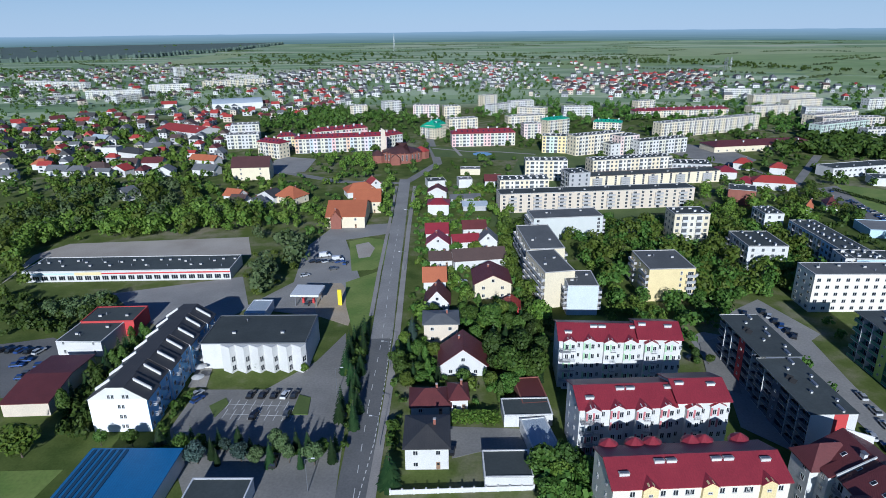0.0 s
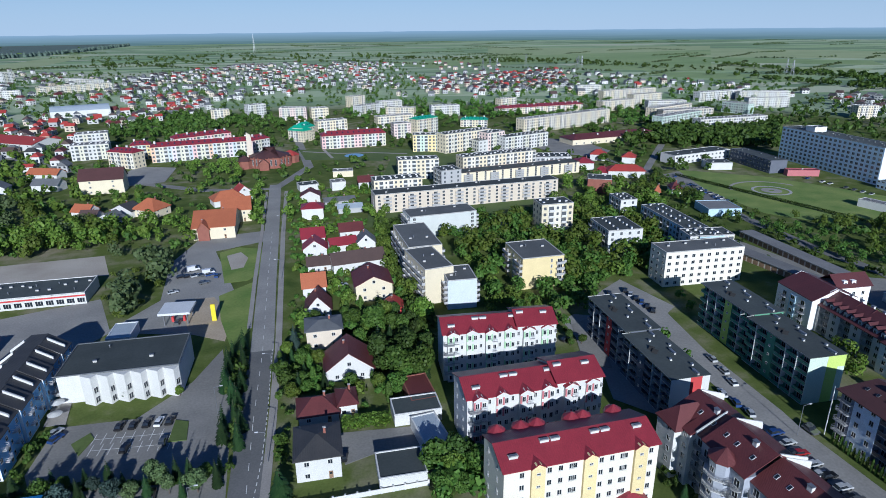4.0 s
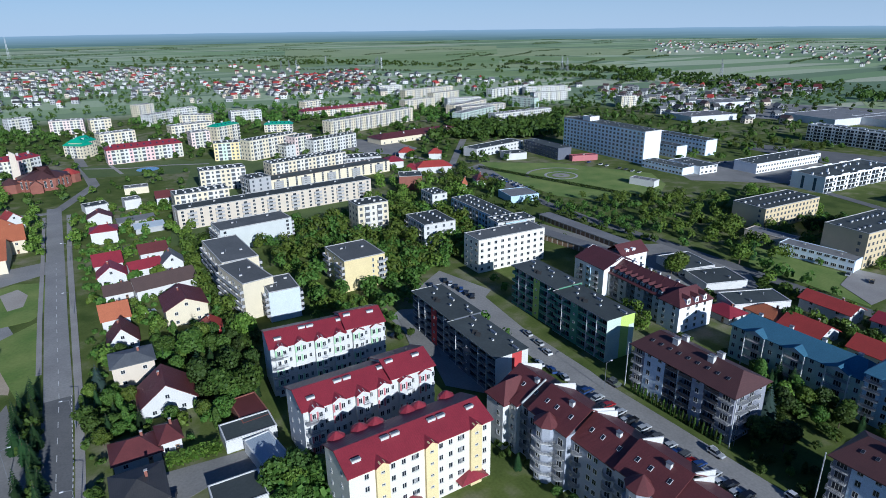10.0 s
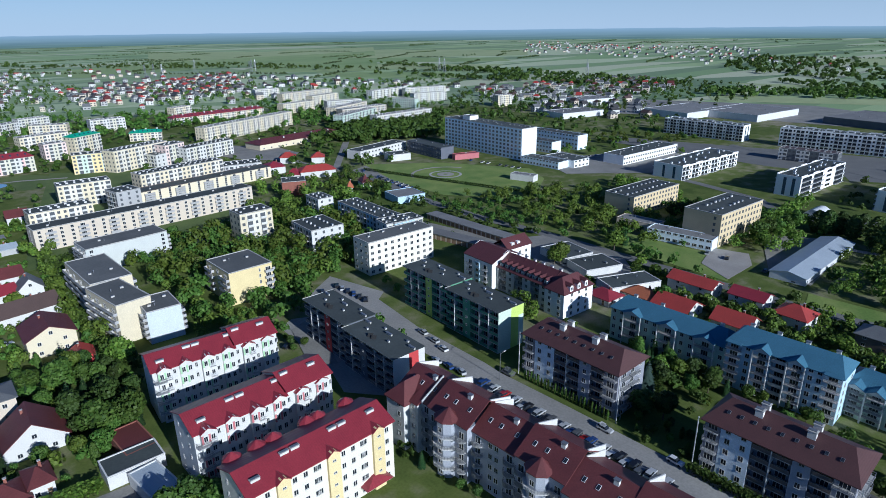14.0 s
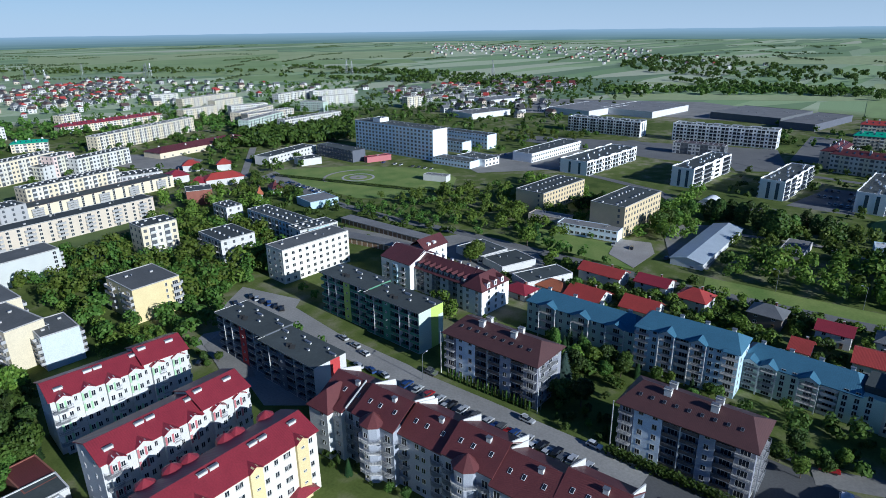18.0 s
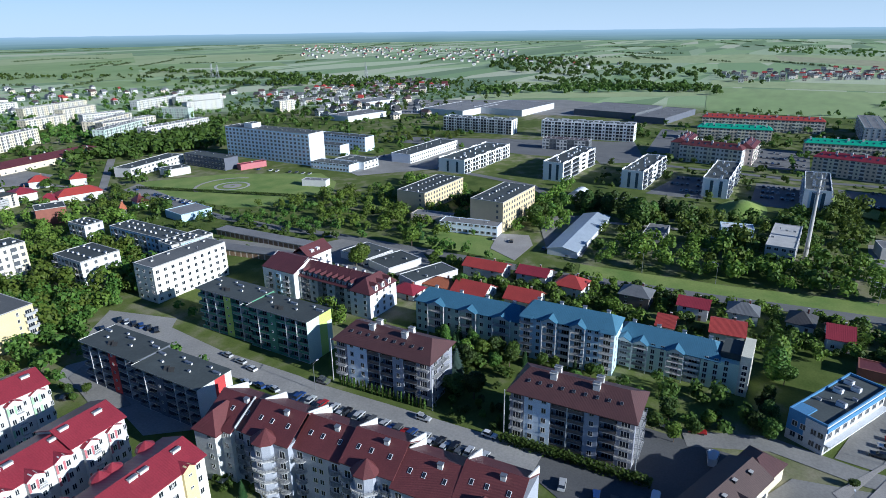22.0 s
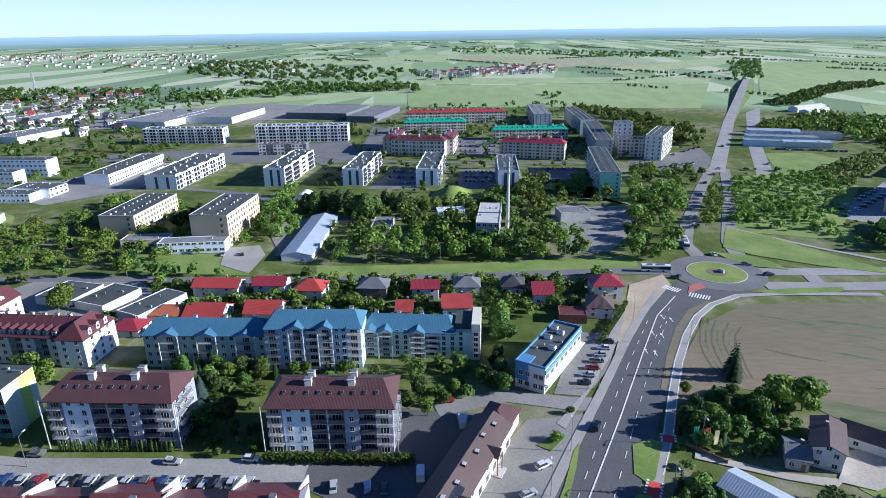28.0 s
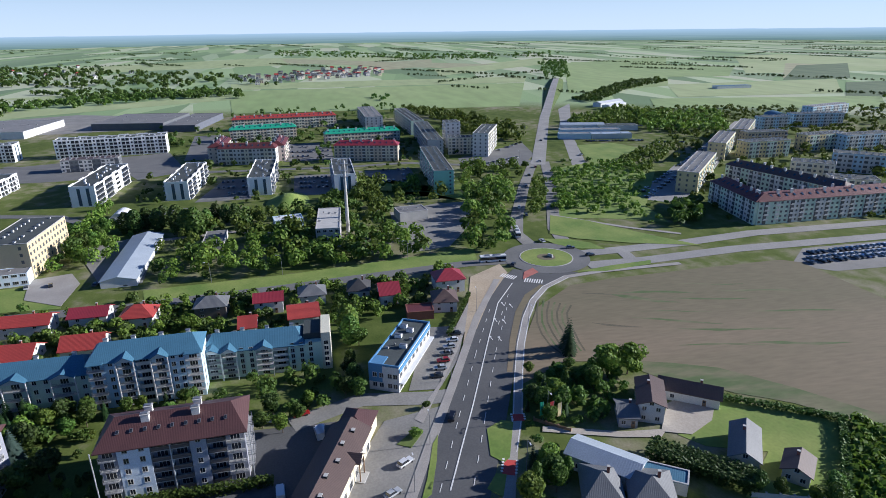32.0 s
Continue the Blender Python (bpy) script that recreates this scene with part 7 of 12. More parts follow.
    part("fire_wall", Shape().hull([(x0 + 9.75, y0 - 0.5, h - 0.6), (x0 + 10.05, y0 - 0.5, h - 0.6), (x0 + 10.05, 0, h + 3), (x0 + 9.75, 0, h + 3)],
                                   [(x0 + 9.75, y0 - 0.5, h + 0.7), (x0 + 10.05, y0 - 0.5, h + 0.7), (x0 + 10.05, 0, h + 4.6), (x0 + 9.75, 0, h + 4.6)]), "plaster_white", top, "white fire wall over the roof")
    for k in range(5):
        for v in (-4, 0, 4):
            part("window", window_mesh(1.1, 1.4), "", top, "", pose(0, 0, 0, 0, 0, -90) @ pose(v, -w / 2, k * sh + 1.6))
        part("window", window_mesh(1.2, 1.4), "", top, "", pose(x0 + 4.6, y0 - 3.4, k * sh + 1.6))
        part("window", window_mesh(1.2, 1.4), "", top, "", pose(x0 + 7.9, y0 - 1.6, k * sh + 1.6))
    return top


def blue_block(x, y, w, d, rot, h, storeys, label):
    """Flats with balcony stacks under little blue gables, and a blue sheet-metal roof; the low one ends in a flat-roofed stair tower."""
    claim(x, y, w, d, rot)
    top = thing("apartment_block", x, y, rot, label, "apartment block", "blue-roofed blocks")
    tall = storeys > 5
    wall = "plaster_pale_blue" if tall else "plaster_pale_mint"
    if tall:
        cols = [("S", 1.1, ""), ("1", 0.8, ""), ("S", 1.2, ""), ("L", 1.1, ""), ("S", 1.2, ""), ("2", 1.1, ""), ("S", 1.1, "")]
    elif storeys == 5:
        cols = [("S", 1.2, ""), ("S", 1.0, ""), ("2", 1.2, ""), ("S", 1.1, ""), ("L", 1.0, ""), ("3", 1.8, ""), ("X", 0.7, "")]
    else:
        cols = [("2", 1, ""), ("S", 1.2, ""), ("2", 1.1, ""), ("S", 1.2, ""), ("2", 1.1, ""), ("S", 1.2, ""), ("1", 0.6, "")]
    composed(top, w, d, h, storeys, cols, wall, "plaster_white", 1.5, "wwwwwww")
    end_windows(top, w, d, h, storeys, 90, (-3, 3))
    rise = 3.2
    tower = storeys == 5
    rw = w - (6.5 if tower else 0)
    rf = part("roof", roof_shape(rw, d, "hip", rise, 0.5, 3.0), "roof_blue", top, "", pose((rw - w) / 2, 0, h))
    total = sum(c[1] for c in cols)
    x = -w / 2
    y0 = -d / 2
    for kind, share, col in cols:
        cw = w * share / total
        cx = x + cw / 2
        x += cw
        if kind != "S":
            continue
        if tall and abs(cx) > 6:
            part("canopy", Shape().box(cx - cw / 2, cx + cw / 2, y0 - 1.7, y0 + 0.2, h - 0.12, h + 0.1), "roof_blue", top)
            continue
        for sx in (-cw / 2 + 0.1, cw / 2 - 0.1):
            part("pillar", Shape().box(cx + sx - 0.12, cx + sx + 0.12, y0 - 1.5, y0 - 1.26, 0, h), "plaster_white", top, "white balcony pillar")
        cap = Shape()
        gable_front(cap, cx, cw - 0.3, y0 - 1.8, y0 + 2.4, h - 0.1, 1.4, 0)
        part("bay_roof", cap, "roof_blue", top)
        b = cw / 2 - 0.2
        part("bay_gable", Shape().hull([(cx - b, y0 - 1.5, h - 0.2), (cx + b, y0 - 1.5, h - 0.2), (cx + b, y0 - 1.3, h - 0.2), (cx - b, y0 - 1.3, h - 0.2)],
                                       [(cx - 0.02, y0 - 1.5, h + 1.25), (cx + 0.02, y0 - 1.5, h + 1.25), (cx + 0.02, y0 - 1.3, h + 1.25), (cx - 0.02, y0 - 1.3, h + 1.25)]), "plaster_white", top)
    ch = shared("chimney", lambda: Shape().box(-0.55, 0.55, -0.4, 0.4, -1.2, 1.1).box(-0.65, 0.65, -0.5, 0.5, 1.1, 1.25, 1).mesh("chimney", ["plaster_white", "metal_grey"]))
    for i in range(4):
        part("chimney", ch, "", rf, "white rendered chimney", pose(-rw / 2 + rw * (i + 0.5) / 4, 1.2, rise * 0.75))
    if tower:
        part("tower", Shape().box(w / 2 - 1.2, w / 2 + 1.6, -d / 2 - 0.4, d / 2 + 0.4, 0, h + 3.2), "plaster_pale_cream", top, "pale end tower with a flat top")
        part("flat_roof", Shape().box(w / 2 - 6.6, w / 2 - 1.2, -d / 2 + 2.5, d / 2, h, h + 2.0), "bitumen", top)
        part("window", window_mesh(1.6, 1.6), "", top, "", pose(0, 0, 0, 0, 0, 90) @ pose(0, -w / 2 - 1.6, h + 1.2))
        for k in range(5):
            part("window", window_mesh(1.4, 1.4), "", top, "", pose(w / 2 + 0.2, -d / 2 - 0.4, k * h / 5 + 1.7))
            part("window", window_mesh(1.4, 1.4), "", top, "", pose(0, 0, 0, 0, 0, 90) @ pose(-3, -w / 2 - 1.6, k * h / 5 + 1.7))
    return top


def terrace(x, y, w, d, rot, h, bays, chimneys, label):
    """White flats under a long maroon roof with dormers, and a gabled wing at each end."""
    claim(x, y, w, d, rot)
    top = thing("apartment_block", x, y, rot, label, "apartment block", "maroon-roofed blocks")
    pat = "BwBwBwBwBwBw"
    part("wall", recessed_walls(w, d, h, pat), "plaster_white", top)
    sh = h / 4
    facade(top, w, 4, sh, pat, -d / 2, 0, win=(1.3, 1.4), rail="metal_grey", open_rail=True)
    facade(top, d, 4, sh, "www", -w / 2, 90, win=(1.2, 1.4))
    rise = 4.2
    rf = part("roof", roof_shape(w - 9, d, "gable", rise, 0.4), "roof_wine", top, "", pose(0, 0, h))
    cx = w / 2 - 4.5
    part("wing", Shape().box(cx - 4.6, cx + 4.6, -d / 2 - 1.2, d / 2 + 0.8, 0, h + 0.4), "plaster_bright_white", top, "white end wing")
    wr = part("wing_roof", roof_shape(d + 2.0, 9.2, "hip", 4.2, 0.35, 4.2), "roof_wine", top, "hipped roof of the end wing", pose(cx, -0.2, h + 0.4, 0, 0, 90))
    for v in (-4.0, 0.0, 4.0):
        dm = part("dormer", Shape().box(-0.8, 0.8, -4.6, -1.2, -0.2, 2.0), "plaster_bright_white", wr, "white dormer", pose(v, 0, 0))
        cap = Shape()
        gable_front(cap, v, 1.6, -4.8, -0.6, 2.0, 0.9, 0)
        part("dormer_roof", cap, "roof_wine", wr)
        part("window", window_mesh(0.9, 1.2), "", wr, "", pose(v, -4.6, 1.0))
    nx, nh = -w / 2 + 8.0, h + 1.4
    part("wing", Shape().box(nx - 8.5, nx + 8.5, -d / 2 - 2.6, d / 2 + 0.6, 0, nh), "plaster_bright_white", top, "taller white section")
    part("wing_roof", roof_shape(17, d + 3.2, "gable", 3.6, 0.25), "roof_wine", top, "plain roof of the taller section", pose(nx, -1.0, nh))
    for xa in (nx - 8.5, nx + 8.2):
        lo = [(xa, -d / 2 - 2.6, nh), (xa + 0.3, -d / 2 - 2.6, nh), (xa + 0.3, d / 2 + 0.6, nh), (xa, d / 2 + 0.6, nh)]
        part("gable_wall", Shape().hull(lo, [(xa, -1.02, nh + 3.9), (xa + 0.3, -1.02, nh + 3.9), (xa + 0.3, -0.98, nh + 3.9), (xa, -0.98, nh + 3.9)]), "plaster_bright_white", top, "white gable wall over the roof")
    ex = -w / 2 + 4.6
    part("wing", Shape().box(ex - 4.6, ex + 4.6, d / 2 + 0.6, d / 2 + 13, 0, nh + 0.3), "plaster_bright_white", top, "white cross wing")
    er = part("wing_roof", roof_shape(14, 9.2, "gable", 3.4, 0.3), "roof_wine", top, "gabled roof of the cross wing", pose(ex, d / 2 + 6.4, nh + 0.3, 0, 0, 90))
    for v in (-3.2, 0.2):
        part("dormer", Shape().box(v - 0.8, v + 0.8, -3.6, -1.0, 0.6, 2.0), "plaster_bright_white", er, "white dormer")
        part("window", window_mesh(0.9, 1.0), "", er, "", pose(v, -3.6, 0.85))
    for k in range(4):
        for v in (1.6, 5.2, 9.0):
            part("window", window_mesh(1.2, 1.4), "", top, "", pose(0, 0, 0, 0, 0, 90) @ pose(d / 2 + v + 1.2, -(ex + 4.6), k * sh + 1.6))
    for k in range(4):
        for u in (-2.2, 2.2):
            part("window", window_mesh(1.2, 1.4), "", top, "", pose(cx + u, -d / 2 - 1.2, k * sh + 1.6))
        for v in (-4, 0, 4):
            part("window", window_mesh(1.2, 1.4), "", top, "", pose(0, 0, 0, 0, 0, 90) @ pose(v, -(w / 2 + 0.1), k * sh + 1.6))
        for u in (-4.5, 4.5):
            part("window", window_mesh(1.8, 1.9), "", top, "", pose(nx + u, -d / 2 - 2.6, k * sh + 1.3))
            if k:
                part("balcony", rails_mesh(3.0, 1.2, "metal_grey"), "", top, "", pose(nx + u, -d / 2 - 2.6, k * sh + 0.2))
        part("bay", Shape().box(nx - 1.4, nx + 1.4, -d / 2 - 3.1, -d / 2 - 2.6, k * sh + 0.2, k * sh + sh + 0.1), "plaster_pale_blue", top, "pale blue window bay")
        part("window", window_mesh(1.6, 1.4), "", top, "", pose(nx, -d / 2 - 3.1, k * sh + 1.7))
    for i in range(bays):
        cx = -w / 2 + 18.5 + (w - 29) * i / (bays - 1)
        if i % 2 == 0:
            part("party_wall", Shape().hull([(cx + 1.7, -d / 2 + 0.2, 0), (cx + 1.95, -d / 2 + 0.2, 0), (cx + 1.95, 0.1, 0), (cx + 1.7, 0.1, 0)], [(cx + 1.7, -0.1, rise + 0.35), (cx + 1.95, -0.1, rise + 0.35), (cx + 1.95, 0.1, rise + 0.35), (cx + 1.7, 0.1, rise + 0.35)]), "roof_wine", rf, "low raised step in the roof")
        dm = Shape().box(cx - 0.75, cx + 0.75, -d / 2 + 0.6, -d / 2 + 4, h + 0.2, h + 1.9)
        dmo = part("dormer", dm, "plaster_white", rf, "white dormer", pose(0, 0, -h))
        cap = Shape()
        gable_front(cap, cx, 1.5, -d / 2 + 0.4, -d / 2 + 5.5, h + 1.9, 0.8, 0)
        part("dormer_roof", cap, "roof_wine", rf, "", pose(0, 0, -h))
        part("window", window_mesh(0.9, 1.2), "", rf, "", pose(cx, -d / 2 + 0.6, 1.05))
    ch = shared("chimney", lambda: Shape().box(-0.55, 0.55, -0.4, 0.4, -1.2, 1.1).box(-0.65, 0.65, -0.5, 0.5, 1.1, 1.25, 1).mesh("chimney", ["plaster_white", "metal_grey"]))
    for i in range(chimneys):
        part("chimney", ch, "", rf, "white rendered chimney", pose(-w / 2 + 18 + (w - 26) * (i + 0.5) / chimneys, 1.6, rise * 0.78))
    return top


def office(x, y, w, d, rot, h, label):
    """A wedge-fronted office: white walls, blue parapet on every edge, shop windows below and plant on the dark roof."""
    claim(x, y, w, d, rot)
    top = thing("office_building", x, y, rot, label, "office building")
    part("wall", Shape().box(-w / 2, w / 2, -d / 2, d / 2, 0, h), "plaster_white", top)
    part("blue_panel", Shape().box(-w / 2 - 0.06, -w / 2 + w * 0.45, -d / 2 - 0.06, -d / 2 + 5, h * 0.35, h + 0.5), "plaster_blue", top, "blue clad corner")
    flat_roof(top, w, d, h, "bitumen", "plaster_blue", 4, None, 0.7)
    for i, u in enumerate((-0.3, -0.08, 0.2, 0.38)):
        part("window", window_mesh(1.4, 1.6), "", top, "", pose(u * w, -d / 2 - 0.07, 2.0))
        part("window", window_mesh(1.4, 1.6), "", top, "", pose(u * w, -d / 2 - 0.07, 5.2))
    for i in range(8):
        v = -d / 2 + d * (i + 0.5) / 8
        part("window", window_mesh(2.2, 1.6), "", top, "", pose(0, 0, 0, 0, 0, 90) @ pose(v, -w / 2, 5.2))
        part("window", window_mesh(2.4, 2.2), "", top, "", pose(0, 0, 0, 0, 0, 90) @ pose(v, -w / 2, 1.7))
    part("band", Shape().box(w / 2 + 0.01, w / 2 + 0.3, -d / 2, d / 2, h - 1.6, h - 0.4), "plaster_blue", top, "blue fascia band")
    part("canopy", Shape().box(w / 2, w / 2 + 1.6, -d / 2, d / 2, 3.1, 3.35), "metal_white", top, "white canopy along the shop front")
    pl = shared("plant", lambda: Shape().box(-1.1, 1.1, -0.7, 0.7, 0, 1.1).box(-0.9, 0.9, -0.5, 0.5, 1.1, 1.3, 1).mesh("air_handler", ["metal_white", "metal_grey"]))
    for u, v in ((-0.2, 0.1), (0.05, 0.25), (-0.25, 0.32), (0.2, -0.1)):
        part("air_handler", pl, "", top, "white rooftop air handler", pose(u * w, v * d, h + 0.12))
    return top


def white_row(x, y, w, d, rot, h, label):
    """A stepped terrace seen end on: d is its length; cross-walls rise white between dark pitched roofs."""
    claim(x, y, w, d, rot)
    top = thing("terrace_building", x, y, rot, label, "terrace")
    n = 7
    uw = d / n
    for i in range(n):
        y0 = -d / 2 + uw * i
        off = 0.05 * i
        hh = h - (0.08 * i)
        x0, x1 = -w / 2 + off, w / 2 + off * 0.4 - (0.7 if i % 2 else 0)
        part("wall", Shape().box(x0, x1, y0, y0 + uw, 0, hh), "plaster_bright_white", top)
        part("side_wall", Shape().box(x1 - 0.05, x1 + 0.06, y0 + 0.02, y0 + uw, 0.2, hh - 0.1), "plaster_azure", top, "light blue rendered side wall")
        cx, half = (x0 + x1) / 2, (x1 - x0) / 2
        s = Shape()
        for sg in (-1, 1):
            q = [(cx + sg * (half + 0.5), y0 - 0.2, hh - 0.3), (cx + sg * half * 0.3, y0 - 0.2, hh + 3.6), (cx + sg * half * 0.3, y0 + uw - 0.1, hh + 3.6), (cx + sg * (half + 0.5), y0 + uw - 0.1, hh - 0.3)]
            if sg < 0:
                q.reverse()
            s.hull(q, [(a, b, c + 0.2) for a, b, c in q])
        s.box(cx - half * 0.32, cx + half * 0.32, y0 - 0.2, y0 + uw - 0.1, hh + 3.6, hh + 3.8)
        rf = part("roof", s, "roof_black", top)
        g = Shape()
        g.hull([(x0, y0 + 0.02, hh), (x1, y0 + 0.02, hh), (x1, y0 + 0.3, hh), (x0, y0 + 0.3, hh)],
               [(cx - half * 0.3, y0 + 0.02, hh + 3.55), (cx + half * 0.3, y0 + 0.02, hh + 3.55), (cx + half * 0.3, y0 + 0.3, hh + 3.55), (cx - half * 0.3, y0 + 0.3, hh + 3.55)])
        part("gable_wall", g, "plaster_white", top)
        for sg in (-1, 1):
            u0, u1 = half * 0.4, half * 0.98
            za, zb = hh + 3.8 - (u0 - half * 0.3) / (half * 0.7 + 0.5) * 3.9, hh + 3.8 - (u1 - half * 0.3) / (half * 0.7 + 0.5) * 3.9
            ends = [(cx + sg * u0, za), (cx + sg * u1, zb)]
            ends.sort()
            (xa, pa), (xb, pb) = ends
            ya, yb = y0 + uw * 0.5, y0 + uw * 0.5 + 0.45
            part("party_wall", Shape().hull([(xa, ya, pa - 0.2), (xb, ya, pb - 0.2), (xb, yb, pb - 0.2), (xa, yb, pa - 0.2)], [(xa, ya, pa + 0.75), (xb, ya, pb + 0.75), (xb, yb, pb + 0.75), (xa, yb, pa + 0.75)]), "plaster_white", rf, "white party wall over the roof")
        for k in range(1, 3):
            part("balcony", rails_mesh(2.2, 1.0), "", top, "", pose(0, 0, 0, 0, 0, 90) @ pose(y0 + uw * 0.5, -x1 - 0.06, 0.2 + 3.1 * k))
        for k in range(3):
            for v in (0.2, 0.8):
                part("window", window_mesh(1.2, 1.3), "", top, "", pose(0, 0, 0, 0, 0, 90) @ pose(y0 + uw * v, -x1 - 0.06, 1.6 + 3.1 * k))
                part("window", window_mesh(1.2, 1.3), "", top, "", pose(0, 0, 0, 0, 0, -90) @ pose(-(y0 + uw * v), x0, 1.6 + 3.1 * k))
    for k in range(4):
        for u in ((0.05,) if k < 3 else (-0.1, 0.15)):
            for dx in (-0.5, 0.5):
                part("window", window_mesh(0.8, 1.2), "", top, "", pose(u * w + dx, -d / 2, 1.8 + 3 * k))
    return top


def sawtooth_centre(x, y, w, d, rot, h, label):
    """Two storeys with a front folded into teeth; each tooth has a blank white face and a glazed one."""
    claim(x, y, w, d, rot)
    top = thing("centre_building", x, y, rot, label, "public building")
    part("wall", Shape().box(-w / 2, w / 2, -d / 2 + 3.2, d / 2, 0, h), "plaster_white", top)
    n = 6
    tw = w * 0.8 / n
    for i in range(n):
        x0 = -w / 2 + w * 0.2 + tw * i
        ring = [(x0, -d / 2 + 3.2), (x0, -d / 2 + 1.9), (x0 + tw * 0.74, -d / 2), (x0 + tw, -d / 2 + 1.9), (x0 + tw, -d / 2 + 3.2)]
        part("tooth", Shape().solid(ring, 0, h + 0.4), "plaster_white", top, "white folded wall bay")
        turn = 90 + math.degrees(math.atan2(-0.26 * tw, 1.9))
        for k in range(2):
            part("window", window_mesh(1.5, 1.9), "", top, "", pose(x0 + 0.87 * tw + 0.03, -d / 2 + 0.95 - 0.03, 1.6 + 3.0 * k, 0, 0, turn))
    flat_roof(top, w, d - 2.4, h + 0.45, "bitumen", "plaster_dark_grey", 4).location.y = 1.2
    return top


def fuel_canopy(x, y, rot):
    """A filling-station canopy on four posts, with two pumps and a price pole."""
    claim(x, y, 12, 10, rot)
    top = thing("filling_station", x, y, rot, "white filling station canopy on posts over two pumps", "filling station")
    part("canopy", Shape().box(-5.5, 5.5, -5, 5, 4.6, 5.4), "metal_white", top)
    for a in (-4, 4):
        for b in (-3.5, 3.5):
            part("post", Shape().box(a - 0.2, a + 0.2, b - 0.2, b + 0.2, 0, 4.6), "metal_grey", top)
        part("pump", Shape().box(a * 0.5 - 0.4, a * 0.5 + 0.4, -0.6, 0.6, 0, 1.9), "plaster_red", top)
    part("price_pole", Shape().box(12, 13.6, -2, -1.6, 0, 6.5), "sign_yellow", top, "tall yellow sign panel")
    return top


def blue_hall(x, y, w, d, rot, h, label):
    """A low hall: bright blue sheet roof with dark rooflight strips over one half."""
    claim(x, y, w, d, rot)
    top = thing("hall_building", x, y, rot, label, "commercial building")
    part("wall", Shape().box(-w / 2, w / 2, -d / 2, d / 2, 0, h), "metal_white", top)
    rf = part("roof", Shape().box(-w / 2 - 0.3, w / 2 + 0.3, -d / 2 - 0.3, d / 2 + 0.3, h, h + 0.25), "roof_bright_blue", top)
    for i in range(6):
        u = -w / 2 + 0.6 + i * w * 0.072
        part("rooflight", Shape().box(u, u + w * 0.035, -d / 2 + 0.5, d / 2 - 0.5, h + 0.25, h + 0.45), "glass_blue", rf, "dark rooflight strip")
    return top


def garage_row(x, y, w, d, rot, h, label):
    claim(x, y, w, d, rot)
    top = thing("garage_row", x, y, rot, label, "garages")
    part("wall", Shape().box(-w / 2, w / 2, -d / 2, d / 2, 0, h), "plaster_beige", top)
    part("roof", Shape().box(-w / 2 - 0.3, w / 2 + 0.3, -d / 2 - 0.5, d / 2 + 0.3, h, h + 0.2), "bitumen_light", top)
    n = int(w / 3.1)
    dm = shared("garage_door", lambda: Shape().box(-1.2, 1.2, -0.05, 0.02, 0, 2.2).box(-1.3, 1.3, -0.03, 0.02, 2.2, 2.32).mesh("garage_door", ["wood"]))
    for i in range(n):
        part("garage_door", dm, "", top, "", pose(-w / 2 + w * (i + 0.5) / n, -d / 2, 0.05))
    return top


def church(x, y, rot):
    """A brick church: a broad low nave under a folded brown roof, window bays between buttresses, red-roofed chapels, and a tall pale slab tower."""
    claim(x, y, 40, 34, rot)
    top = thing("church", x, y, rot, "red brick church with folded brown roofs and a pale slab tower", "church")

    def octagon(r, f, cx=0.0, cy=0.0):
        return [(cx + r * math.cos(radians(22.5 + 45 * i)), cy + r * f * math.sin(radians(22.5 + 45 * i))) for i in range(8)]
    ring = octagon(16, 0.85)
    part("nave", Shape().solid(ring, 0, 8), "brick", top)
    part("roof", Shape().hull([(a * 1.05, b * 1.05, 8.0) for a, b in ring], [(-5, -0.6, 14.5), (-4, -1.0, 14.5), (4, -1.0, 14.5), (5, -0.6, 14.5), (5, 0.6, 14.5), (4, 1.0, 14.5), (-4, 1.0, 14.5), (-5, 0.6, 14.5)]), "roof_umber", top)
    for (xa, ya), (xb, yb) in zip(ring, ring[1:] + ring[:1]):
        turn = math.degrees(math.atan2(yb - ya, xb - xa))
        m = pose((xa + xb) / 2, (ya + yb) / 2, 0, 0, 0, turn)
        for u in (-3.4, 0.0, 3.4):
            part("window", window_mesh(1.3, 4.6), "", top, "tall narrow church window", m @ pose(u, 0, 4.4))
        for u in (-1.7, 1.7):
            part("buttress", Shape().box(u - 0.35, u + 0.35, -0.9, 0.1, 0, 8.6), "brick", top, "", m)
    for cx, cy, r in ((16, 9, 7.0), (-19, -3, 6.5)):
        o = octagon(r, 0.9, cx, cy)
        ch = part("side_chapel", Shape().solid(o, 0, 6), "brick", top)
        part("chapel_roof", Shape().hull([(cx + (a - cx) * 1.07, cy + (b - cy) * 1.07, 6.0) for a, b in o], [(cx + (a - cx) * 0.1, cy + (b - cy) * 0.1, 9.5) for a, b in o]), "roof_tile_red" if cx > 0 else "roof_umber", ch)
    part("porch", Shape().box(-9, -2, -18, -12.5, 0, 5).hull([(-9.4, -18.4, 5), (-1.6, -18.4, 5), (-1.6, -12, 5), (-9.4, -12, 5)], [(-5.6, -18.4, 8.4), (-5.4, -18.4, 8.4), (-5.4, -12, 8.4), (-5.6, -12, 8.4)]), "brick", top, "gabled brick porch")
    part("tower", Shape().hull([(-17, 8, 0), (-11.5, 8, 0), (-11.5, 12, 0), (-17, 12, 0)], [(-15.8, 8.6, 25), (-12.6, 8.6, 23), (-12.6, 11.4, 23), (-15.8, 11.4, 25)]), "plaster_beige", top, "tall pale tapering slab tower")
    return top


